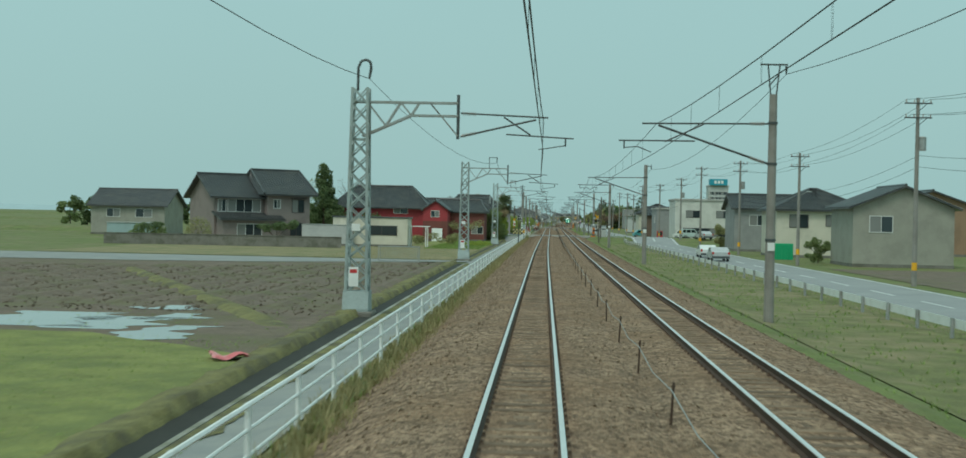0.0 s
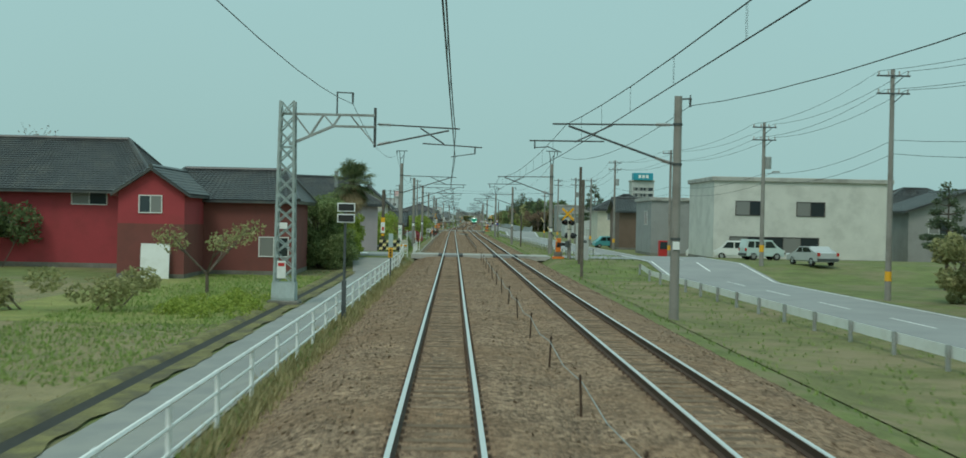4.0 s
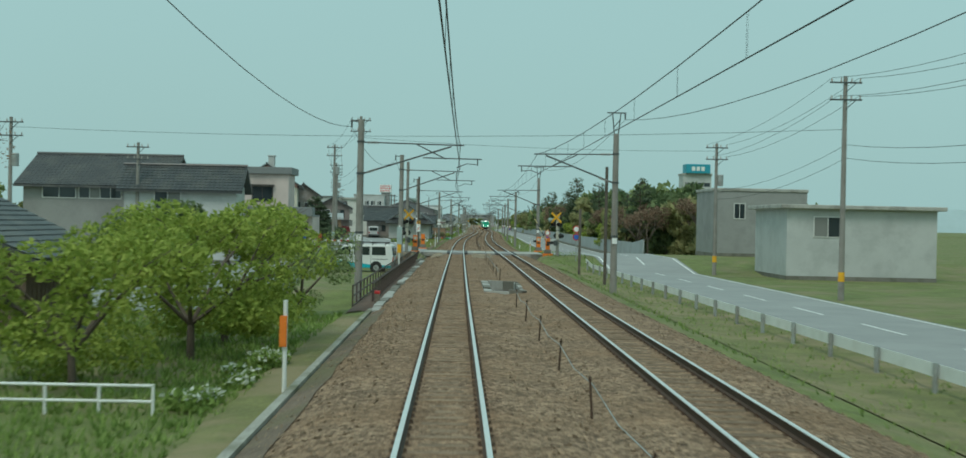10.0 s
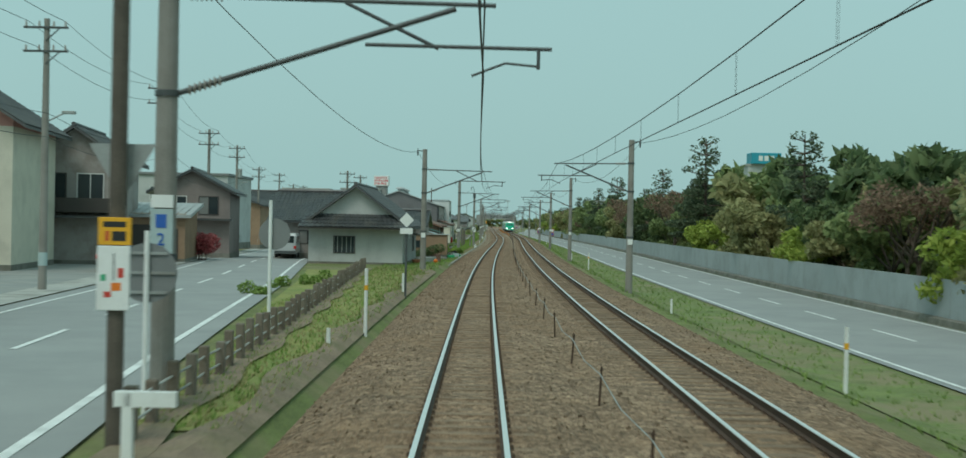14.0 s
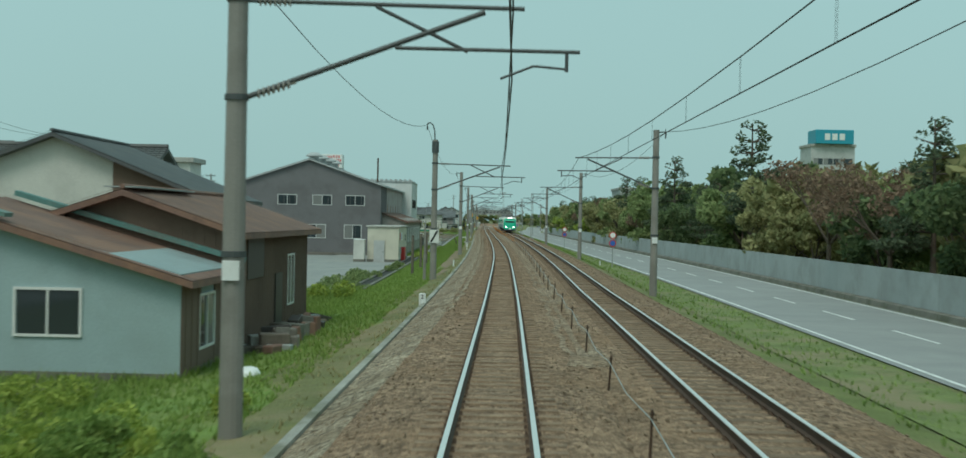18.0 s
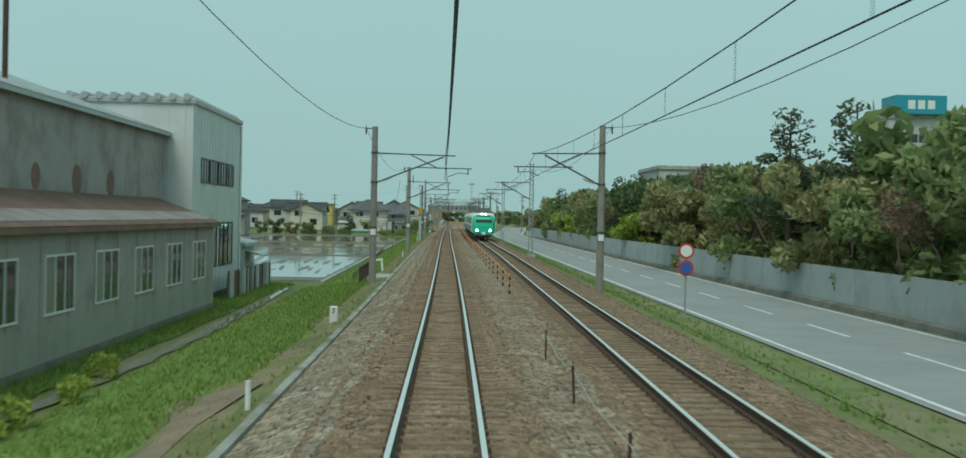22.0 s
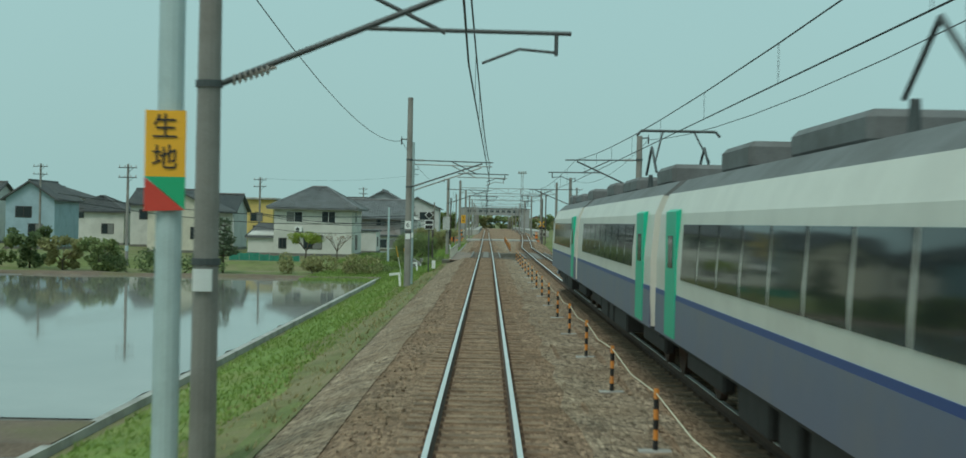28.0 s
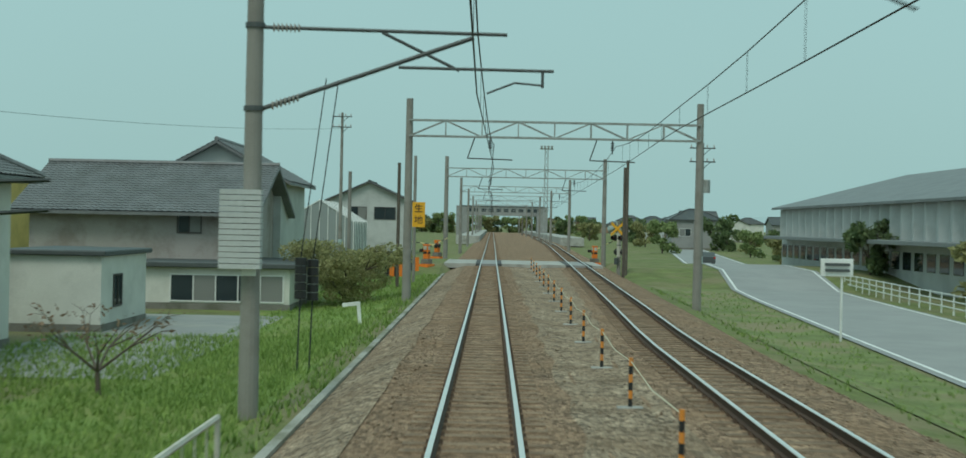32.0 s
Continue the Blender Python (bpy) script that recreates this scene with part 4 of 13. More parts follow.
def crossing(s0, s1, o0, o1, label, mat):
    c = tagged(new("level_crossing"), label, "level crossing", "", "structure")
    for x0, x1, m in ((o0, -0.95, mat), (-0.53, 0.53, M["asphalt"]), (0.95, second(s0) - 0.95, mat), (second(s0) - 0.53, second(s0) + 0.53, M["asphalt"]), (second(s0) + 0.95, o1, mat)):
        n = 2
        for k in range(n):
            a, b = s0 + (s1 - s0) * k / n, s0 + (s1 - s0) * (k + 1) / n
            strip("slab", lambda s: [(x0, -0.35), (x1, -0.35), (x1, -0.015), (x0, -0.015)], a + 0.01, b - 0.01, 5, m, c, closed=True)
    for base in (0.0, second(s0)):
        for x0, x1 in ((-0.93, -0.62), (0.62, 0.93)):
            for k in range(4):
                a, b = s0 + (s1 - s0) * k / 4, s0 + (s1 - s0) * (k + 1) / 4
                strip("panel", lambda s: [(base + x0, -0.3), (base + x1, -0.3), (base + x1, -0.008), (base + x0, -0.008)], a + 0.02, b - 0.02, 5, M["rubber"], c, "dark rubber panel", closed=True)


M["rubber"] = material("dark_rubber", (0.075, 0.078, 0.08), 0.8, vary=0.2)
crossing(220.7, 225.4, -3.0, 7.6, "narrow concrete-slab level crossing over both tracks", M["concrete"])
crossing(419.4, 427.8, -3.0, 7.6, "wide level crossing of pale concrete slabs and dark panels", M["concrete"])
crossing(1047, 1057, -3.2, 8.2, "level crossing of concrete slabs before the station", M["concrete"])


# ---------------------------------------------------------------- guard fence, guard rail, wall
def white_fence(s0, s1, off, step=3.42):
    fence = tagged(new("guard_fence"), "white-painted tubular steel guard fence with three rails beside the path", "fence", "", "structure")
    bm = bmesh.new()
    tube(bm, (0, 0, -0.2), (0, 0, 0.98), 0.042, n=8)
    tube(bm, (0, 0, 0.96), (0, 0, 0.99), 0.048, n=8)
    me = bpy.data.meshes.new("post")
    bm.to_mesh(me)
    bm.free()
    me.materials.append(M["white"])
    n = int((s1 - s0) / step)
    for i in range(n + 1):
        s = s0 + step * i
        p = P(s, off(s), gz(s, off(s)))
        ob = new("post", me)
        ob.matrix_basis = pose(p.x, p.y, p.z)
        ob.parent = fence
        if i < n:
            q = P(s + step, off(s + step), gz(s + step, off(s + step)))
            for h, r in ((0.96, 0.036), (0.64, 0.026), (0.3, 0.026)):
                bm = bmesh.new()
                tube(bm, p + Vector((0, 0, h)), q + Vector((0, 0, h)), r, n=6, caps=False)
                part("bar", bm, M["white"], fence)


FENCE_OFF = [(-40, -3.4), (60, -3.5), (110, -3.5), (157, -3.44), (168, -3.47), (195, -3.5), (207, -3.5), (214, -3.4), (221, -3.05)]
white_fence(-11, 220.8, lambda s: lerp_table(FENCE_OFF, s))


def guard_rail(s0, s1, off, step=4.0):
    g = tagged(new("guard_rail"), "white corrugated steel guard rail on posts beside the road", "guard rail", "", "structure")
    bm = bmesh.new()
    tube(bm, (0, 0, -0.2), (0, 0, 0.72), 0.07, n=8)
    box(bm, -0.06, 0.06, -0.05, 0.05, 0.45, 0.72)
    me = bpy.data.meshes.new("post")
    bm.to_mesh(me)
    bm.free()
    me.materials.append(M["galv"])
    s = s0
    while s <= s1:
        p = P(s, off(s), gz(s, off(s)))
        ob = new("post", me)
        ob.matrix_basis = pose(p.x, p.y, p.z)
        ob.parent = g
        s += step
    def section(s):
        o, z = off(s) + 0.1, gz(s, off(s))
        return [(o, z + 0.37), (o + 0.06, z + 0.42), (o + 0.06, z + 0.47), (o, z + 0.51), (o, z + 0.55), (o + 0.06, z + 0.59), (o + 0.06, z + 0.64), (o, z + 0.69),
                (o - 0.02, z + 0.69), (o - 0.02, z + 0.37)]
    strip("rail_beam", section, s0, s1, 4.0, M["white"], g, closed=True)


for a, b in ((-40, 208), (234, 408), ):
    guard_rail(a, b, lambda s: lerp_table(ROAD_R, s) - 1.6)

# wall and kerb along the far side of the road
def wall_off(s):
    return lerp_table(ROAD_R, s) + 7.6


def boundary_wall(s0, s1):
    w = tagged(new("boundary_wall"), "long pale grey concrete panel wall behind the road", "wall", "", "structure")
    s = s0
    while s < s1:
        strip("panel", lambda q: [(wall_off(q), gz(q, wall_off(q)) - 0.1), (wall_off(q) + 0.14, gz(q, wall_off(q)) - 0.1), (wall_off(q) + 0.14, gz(q, wall_off(q)) + 1.85),
                                  (wall_off(q), gz(q, wall_off(q)) + 1.85)], s + 0.015, s + 3.985, 4, M["wall_panel"], w, closed=True)
        s += 4.0
    strip("wall_foot", lambda q: [(wall_off(q) - 0.35, gz(q, wall_off(q)) - 0.1), (wall_off(q) - 0.02, gz(q, wall_off(q)) - 0.1), (wall_off(q) - 0.02, gz(q, wall_off(q)) + 0.3),
                                  (wall_off(q) - 0.3, gz(q, wall_off(q)) + 0.25)], s0, s1, 8, M["concrete_dark"], w, "dark stained concrete foot", closed=True)


M["wall_panel"] = material("wall_panel_concrete", (0.36, 0.39, 0.39), 0.85, vary=0.1, scale=0.6, fine=25, dirt=(0.27, 0.28, 0.27), dirt_scale=0.5, dirt_amount=0.6, alpha_random=0.05)
boundary_wall(438, 930)


# ---------------------------------------------------------------- houses
def tile_slope(verts, faces, a, b, c, d, course=0.31, pitch=0.34, lift=0.05):
    """Rows of curved tiles on the slope a-b (eave) to d-c (ridge)."""
    a, b, c, d = Vector(a), Vector(b), Vector(c), Vector(d)
    nrm = (b - a).cross(d - a).normalized()
    if nrm.z < 0:
        nrm = -nrm
    rows = max(2, int((((d - a).length + (c - b).length) / 2) / course))
    cols = max(2, int((b - a).length / pitch)) * 2
    base = len(verts)
    for i in range(rows):
        for e in (0, 1):
            t = (i + e) / rows
            l, r = a.lerp(d, t), b.lerp(c, t)
            for j in range(cols + 1):
                h = lift * (1 - e * 0.75) + (0.045 if j % 2 else 0.0)
                verts.append(tuple(l.lerp(r, j / cols) + nrm * h))
    m = cols + 1
    for k in range(rows * 2 - 1):
        for j in range(cols):
            p = base + k * m + j
            faces.append((p, p + 1, p + m + 1, p + m))


def rib_slope(verts, faces, a, b, c, d, pitch=0.45):
    """A metal slope with standing ribs."""
    a, b, c, d = Vector(a), Vector(b), Vector(c), Vector(d)
    nrm = (b - a).cross(d - a).normalized()
    if nrm.z < 0:
        nrm = -nrm
    n = max(1, int((b - a).length / pitch))
    for i in range(n):
        for u0, u1, h in ((i / n, (i + 0.88) / n, 0.0), ((i + 0.88) / n, (i + 1) / n, 0.05)):
            k = len(verts)
            for p, q, u in ((a, b, u0), (a, b, u1), (d, c, u1), (d, c, u0)):
                verts.append(tuple(p.lerp(q, u) + nrm * (0.02 + h)))
            faces.append((k, k + 1, k + 2, k + 3))


def roof(h, w, d, z, kind, rise, over, mat, tiles=True, x_off=0.0, ridge=None, base_mat=None):
    """Roof over a body from x -w/2 to w/2 and y 0 to d, its eaves at z."""
    x0, x1, y0, y1 = -w / 2 - over, w / 2 + over, -over, d + over
    drop = over * rise / ((d if kind in ("gx", "hip") else w) / 2)
    e = z - min(drop, 0.35)
    top = z + rise
    slopes = []
    if kind == "gx":
        ym = d / 2
        slopes = [((x0, y0, e), (x1, y0, e), (x1, ym, top), (x0, ym, top)), ((x1, y1, e), (x0, y1, e), (x0, ym, top), (x1, ym, top))]
        ends = [((x0, ym, top), (x1, ym, top))]
    elif kind == "gy":
        slopes = [((x1, y0, e), (x1, y1, e), (0, y1, top), (0, y0, top)), ((x0, y1, e), (x0, y0, e), (0, y0, top), (0, y1, top))]
        ends = [((0, y0, top), (0, y1, top))]
    elif kind == "hip":
        ym = d / 2
        k = ridge if ridge is not None else max(0.3, (w - d) / 2 + 0.4)
        slopes = [((x0, y0, e), (x1, y0, e), (k, ym, top), (-k, ym, top)), ((x1, y1, e), (x0, y1, e), (-k, ym, top), (k, ym, top)),
                  ((x1, y0, e), (x1, y1, e), (k, ym, top), (k, ym, top)), ((x0, y1, e), (x0, y0, e), (-k, ym, top), (-k, ym, top))]
        ends = [((-k, ym, top), (k, ym, top)), ((x1, y0, e), (k, ym, top)), ((x1, y1, e), (k, ym, top)), ((x0, y0, e), (-k, ym, top)), ((x0, y1, e), (-k, ym, top))]
    elif kind == "shed":
        slopes = [((x0, y0, e), (x1, y0, e), (x1, y1, top), (x0, y1, top))]
        ends = []
    elif kind == "shed_r":
        slopes = [((x1, y0, e), (x1, y1, e), (x0, y1, top), (x0, y0, top))]
        ends = []
    bm = bmesh.new()
    for q in slopes:
        vs = [Vector(p) for p in q]
        lo = [bm.verts.new(p - Vector((0, 0, 0.16))) for p in vs]
        hi = [bm.verts.new(p) for p in vs]
        bm.faces.new(hi)
        bm.faces.new(lo[::-1])
        for i in range(4):
            j = (i + 1) % 4
            if (vs[i] - vs[j]).length > 0.01:
                bm.faces.new((lo[i], lo[j], hi[j], hi[i]))
    bmesh.ops.remove_doubles(bm, verts=bm.verts[:], dist=0.0005)
    r = part("roof", bm, base_mat or mat, h)
    verts, faces = [], []
    for q in slopes:
        (tile_slope if tiles else rib_slope)(verts, faces, *q)
    part("tiling" if tiles else "metal_cladding", (verts, faces), mat, r)
    if ends:
        bm = bmesh.new()
        for a, b in ends:
            a, b = Vector(a), Vector(b)
            if (a - b).length > 0.1:
                tube(bm, a + Vector((0, 0, 0.08)), b + Vector((0, 0, 0.08)), 0.13 if tiles else 0.07, n=8)
        part("ridge", bm, mat, r)
    return r, top


def window(h, face, u0, u1, z0, z1, w, d, mat="white", panes=2, sill=True, hood=False):
    """A window set in a wall face: f front, r right side, l left side."""
    fm = M["frame_white"] if mat == "white" else M["frame_dark"]

    def bx(bm, ua, ub, za, zb, o0, o1):
        if face == "f":
            box(bm, ua, ub, -o1, -o0, za, zb)
        elif face == "r":
            box(bm, w / 2 + o0, w / 2 + o1, ua, ub, za, zb)
        else:
            box(bm, -w / 2 - o1, -w / 2 - o0, ua, ub, za, zb)
    t = 0.06
    us = [u0 - t, u0]
    for i in range(1, panes):
        um = u0 + (u1 - u0) * i / panes
        us += [um - 0.025, um + 0.025]
    us += [u1, u1 + t]
    zs = [z0 - t, z0, z1, z1 + t]

    def at(u, z, o):
        return (u, -o, z) if face == "f" else ((w / 2 + o, u, z) if face == "r" else (-w / 2 - o, u, z))
    bm = bmesh.new()
    solid_cell = {(i, j) for i in range(len(us) - 1) for j in range(3) if j != 1 or i % 2 == 0}
    grid = {}

    def gv(i, j, o):
        if (i, j, o) not in grid:
            grid[(i, j, o)] = bm.verts.new(at(us[i], zs[j], o))
        return grid[(i, j, o)]
    for i, j in solid_cell:
        bm.faces.new((gv(i, j, 0.05), gv(i + 1, j, 0.05), gv(i + 1, j + 1, 0.05), gv(i, j + 1, 0.05)))
        for di, dj, a, b in ((-1, 0, (0, 1), (0, 0)), (1, 0, (1, 0), (1, 1)), (0, -1, (0, 0), (1, 0)), (0, 1, (1, 1), (0, 1))):
            if (i + di, j + dj) not in solid_cell:
                bm.faces.new((gv(i + a[0], j + a[1], 0.05), gv(i + b[0], j + b[1], 0.05), gv(i + b[0], j + b[1], -0.03), gv(i + a[0], j + a[1], -0.03)))
    bmesh.ops.recalc_face_normals(bm, faces=bm.faces[:])
    win = part("window", bm, fm, h)
    if hood:
        bm = bmesh.new()
        bx(bm, u0 - 0.2, u1 + 0.2, z1 + 0.14, z1 + 0.24, -0.02, 0.45)
        part("hood", bm, fm, win)
    for i in range(panes):
        bm = bmesh.new()
        a, b = u0 + (u1 - u0) * i / panes, u0 + (u1 - u0) * (i + 1) / panes
        bx(bm, a + 0.02, b - 0.02, z0, z1, -0.04, 0.012 + 0.006 * (i % 2))
        part("pane", bm, M["glass"] if (i + int(u0 * 7)) % 3 else M["curtain"], win)
    return win


M["curtain"] = glass_pane("curtained_glass", (0.22, 0.22, 0.21), 0.15)


def house(name, s, x0, x1, depth, top, wall, kind="gx", rise=1.8, over=0.55, roof_mat="tile", tiles=True, windows=(), label="", category="house", base=None,
          turn=0.0, ridge=None, group="houses along the line", lower=None, boards=0.0):
    """A building with its front at s, from x0 to x1 beside the line; top is the eaves' height over the rails."""
    c = (x0 + x1) / 2
    w = x1 - x0
    z = (gz(s, c) if base is None else base) - 0.1
    h = thing(name, s, c, 0.0, turn, label, category, group)
    bm = bmesh.new()
    if kind == "gy":
        prism(bm, [(-w / 2, z), (w / 2, z), (w / 2, top), (0, top + rise - 0.12), (-w / 2, top)], 0, depth, "y")
    elif kind == "gx":
        prism(bm, [(0, z), (depth, z), (depth, top), (depth / 2, top + rise - 0.12), (0, top)], -w / 2, w / 2, "x")
    elif kind == "shed":
        prism(bm, [(0, z), (depth, z), (depth, top + rise - 0.15), (0, top - 0.05)], -w / 2, w / 2, "x")
    elif kind == "shed_r":
        prism(bm, [(-w / 2, z), (w / 2, z), (w / 2, top - 0.05), (-w / 2, top + rise - 0.15)], 0, depth, "y")
    else:
        box(bm, -w / 2, w / 2, 0, depth, z, top)
    body = part("wall", bm, W[wall], h)
    if boards:
        bm = bmesh.new()
        n = int(w / boards)
        for i in range(n):
            x = -w / 2 + w * (i + 0.5) / n
            box(bm, x - 0.015, x + 0.015, -0.02, 0.02, z, top - 0.02)
        n = int(depth / boards)
        for i in range(n):
            y = depth * (i + 0.5) / n
            for sx in (-1, 1):
                box(bm, sx * w / 2 - 0.02, sx * w / 2 + 0.02, y - 0.015, y + 0.015, z, top - 0.02)
        part("cladding_joint", bm, W[wall], body)
    bm = bmesh.new()
    box(bm, -w / 2 - 0.03, w / 2 + 0.03, -0.03, depth + 0.03, z - 0.3, z + 0.4)
    part("plinth", bm, M["concrete_dark"], h, "stained concrete plinth")
    if lower:
        bm = bmesh.new()
        box(bm, -w / 2 - 0.015, w / 2 + 0.015, -0.015, depth + 0.015, z + 0.3, lower[1])
        part("lower_wall", bm, W[lower[0]], h)
    if kind == "flat":
        bm = bmesh.new()
        bevelled(bm, -w / 2 - over, w / 2 + over, -over, depth + over, top, top + rise, 0.04)
        part("roof", bm, M[roof_mat] if roof_mat in M else W[roof_mat], h)
    else:
        roof(h, w, depth, top, kind, rise, over, M[roof_mat] if roof_mat in M else W[roof_mat], tiles, ridge=ridge)
    for wdw in windows:
        face, u0, u1, za, zb, *rest = wdw
        opt = rest[0] if rest else {}
        if face == "f":
            u0, u1 = u0 - c, u1 - c
        else:
            u0, u1 = u0 - s, u1 - s
        window(h, face, u0, u1, za, zb, w, depth, **opt)
    return h, c, w, z


D_ = {"mat": "dark"}
# houses across the ploughed field
def swing(made, s, off, turn):
    """Turns a finished building about one of its corners."""
    p = P(s, off, 0.0)
    h = made[0]
    h.matrix_basis = Matrix.Translation(p) @ Matrix.Rotation(math.radians(turn), 4, "Z") @ Matrix.Translation(-p) @ h.matrix_basis


taupe = [house("house", 159.2, -40.7, -34.45, 9, 4.95, "taupe", "gx", 2.5, 0.7, windows=[("f", -39.0, -34.9, 2.9, 4.35, {"panes": 4}), ("f", -40.2, -39.3, 2.9, 4.3), ("f", -37.2, -35.0, 0.0, 1.6, D_)],
      label="two-storey taupe house with a dark tiled roof"),
    house("house", 158, -34.4, -28.9, 9.4, 5.4, "taupe", "hip", 2.7, 0.75, ridge=3.2, windows=[("f", -31.2, -29.7, 2.95, 4.45, {"mat": "dark", "hood": True}), ("f", -33.6, -32.8, 3.4, 4.4), ("f", -31.4, -29.9, 0.1, 1.6, D_)],
      label="taller taupe house block with a dark tiled hip roof"),
    house("entrance_wing", 156.9, -40.4, -33.1, 2.2, 2.1, "taupe", "shed", 0.8, 0.5, windows=[("f", -38.6, -35.6, -0.4, 1.4, {"panes": 3, "mat": "white"})],
      label="low tiled entrance wing of the taupe house", category="house wing")]
for made in taupe:
    swing(made, 158, -28.9, 34)
house("house", 196, -70, -58.5, 10, 3.8, "olive", "gx", 2.3, 0.6, "slate", windows=[("f", -67.5, -65.5, 1.8, 3.0), ("f", -63, -60.5, 1.8, 3.0)], label="olive grey two-storey house with a slate-coloured roof")
house("house", 225, -62, -52, 9, 3.2, "pale_grey", "gx", 2.0, 0.5, "slate", label="distant pale house with a grey roof")
house("shed", 186, -64, -57.5, 4, 0.9, "blue", "flat", 0.15, 0.1, "galv", label="low pale blue garden shed", category="shed")
house("hut", 154, -25.3, -16.3, 4.5, 2.45, "cream", "flat", 0.18, 0.12, "dark_steel", windows=[("f", -21.2, -17.6, 0.45, 1.5, {"panes": 2, "mat": "dark"})],
      label="cream flat-roofed hut with one dark window", category="hut", group="")
house("storage_shed", 153.2, -28.9, -22.8, 3, 1.5, "pale_grey", "flat", 0.08, 0.08, "galv", label="pale metal storage shed against the hut", category="shed", group="", boards=0.4)
house("house", 207, -34, -19.3, 9, 4.4, "crimson", "hip", 3.2, 0.7, ridge=4.6, windows=[("f", -24.5, -22.3, 3.2, 4.3), ("f", -30, -28.5, 1.0, 2.2)], label="crimson boarded house with a dark tiled roof")
house("gabled_house", 195.5, -18.6, -14.9, 9, 4.0, "crimson", "gy", 1.25, 0.35, windows=[("f", -17.4, -16.2, 2.75, 3.65)], lower=("brick_red", 2.1), label="crimson gabled house with white bargeboards")
house("barn", 201, -17.8, -9.6, 8.5, 3.75, "brick_red", "hip", 1.75, 0.45, ridge=3.2, windows=[("f", -11.5, -9.8, 0.25, 1.35, {"hood": False})], label="long dark red barn with a glazed tile roof", category="barn")
house("house", 234, -24, -16.5, 8, 4.6, "brown", "gx", 1.5, 0.5, label="brown house with a tiled roof behind the palm")
lilac = house("tiled_house", 242.4, -17.4, -6.85, 8, 4.1, "lilac", "hip", 2.2, 0.5, ridge=2.9, windows=[], base=-0.75, label="lilac-grey windowless house with a glazed tile roof")
swing(lilac, 242.4, -6.85, 33)
bm = bmesh.new()
bevelled(bm, 2.2, 2.85, -0.42, 0.0, 2.55, 3.25, 0.05)
prism(bm, [(-0.42, 2.56), (-0.1, 2.56), (-0.06, 2.35), (-0.3, 2.4)], 2.3, 2.75, "x")
part("vent_hood", bm, W["lilac"], lilac[0], "painted extractor hood on the wall")
part("eaves_beam", solid((-5.3, 5.3, -0.3, 0.02, 3.78, 3.92)), M["frame_dark"], lilac[0])
part("flue", solid((1.9, 2.15, 2.0, 2.25, 5.4, 6.9)), M["galv"], lilac[0], "short grey metal flue")
house("house", 293, -22, -12.1, 9, 5.6, "cream", "hip", 2.3, 0.7, ridge=3.6, windows=[("f", -16.2, -14.5, 3.6, 5.0, D_), ("f", -20.3, -19, 3.6, 4.8)], label="two-storey cream house with a dark tiled roof", lower=("grey", 2.9))
house("gabled_house", 260.2, -11.0, -6.8, 3.2, 4.0, "cream", "gy", 2.0, 0.65, windows=[("f", -9.55, -8.45, 3.15, 4.15, D_)], label="cream gabled house with grey lower boards and a tiled roof", lower=("pale_grey", 3.65))
house("low_wing", 281, -13.4, -6.1, 8, 1.95, "brown", "gx", 1.5, 0.6, windows=[("f", -9, -7.5, 0.2, 1.3, D_)], label="low olive house under a glazed tile roof behind the block wall")
house("garden_house", 338, -17.4, -10.9, 6, 1.75, "brown", "gy", 1.55, 0.45, windows=[], label="small dark brown garden house with a tiled gable", category="garden house", boards=0.35)
house("house", 405, -33.5, -22.9, 10, 5.2, "grey", "gx", 2.3, 0.6, "slate", windows=[("f", -32, -29.5, 4.0, 5.0), ("f", -29.2, -26, 4.0, 5.0, {"panes": 4})], label="grey house with a slate roof and long windows")
house("house", 402, -25.0, -16.6, 3.6, 5.0, "pale_grey", "gx", 1.55, 0.5, "tile", windows=[("f", -22.7, -20.8, 3.3, 4.5)], label="pale grey windowed house with a dark tiled roof")
house("apartment_house", 434, -26.4, -17.0, 4.6, 7.1, "pink", "flat", 0.7, 0.35, "grey_trim", windows=[("f", -25.4, -23.1, 4.5, 5.9, {"mat": "dark", "hood": True}),
      ("f", -20.6, -18.6, 4.4, 5.8, {"mat": "dark", "hood": True})], label="pale pink flat-roofed two-storey shop house", base=-0.3)
house("low_shop", 432.6, -26.4, -14.4, 6.2, 2.95, "pink", "flat", 0.15, 0.05, "grey_trim", windows=[("f", -24.6, -22.3, 0.6, 1.6, D_)], label="pale pink ground-floor shop front under a grey canopy", category="shop", base=-0.3)
salmon = house("gabled_house", 493, -32.9, -24.1, 10, 7.6, "salmon", "gy", 2.95, 0.8, "slate", windows=[("f", -30.6, -29.5, 7.9, 9.3), ("f", -27.9, -26.8, 7.9, 9.3), ("f", -31.8, -30.2, 1.5, 3.0), ("f", -26.6, -25.2, 1.5, 3.0, D_)],
      label="salmon and cream gabled house with a grey roof", base=-0.2, lower=("cream", 7.2))
swing(salmon, 493, -24.1, 7)
house("entrance_wing", 488.5, -32.6, -27.6, 4.4, 4.3, "salmon", "gy", 1.5, 0.6, "slate", windows=[("f", -31.3, -28.9, 3.0, 4.4, {"panes": 3})], label="salmon entrance wing with a small gable", category="house wing", base=-0.2)
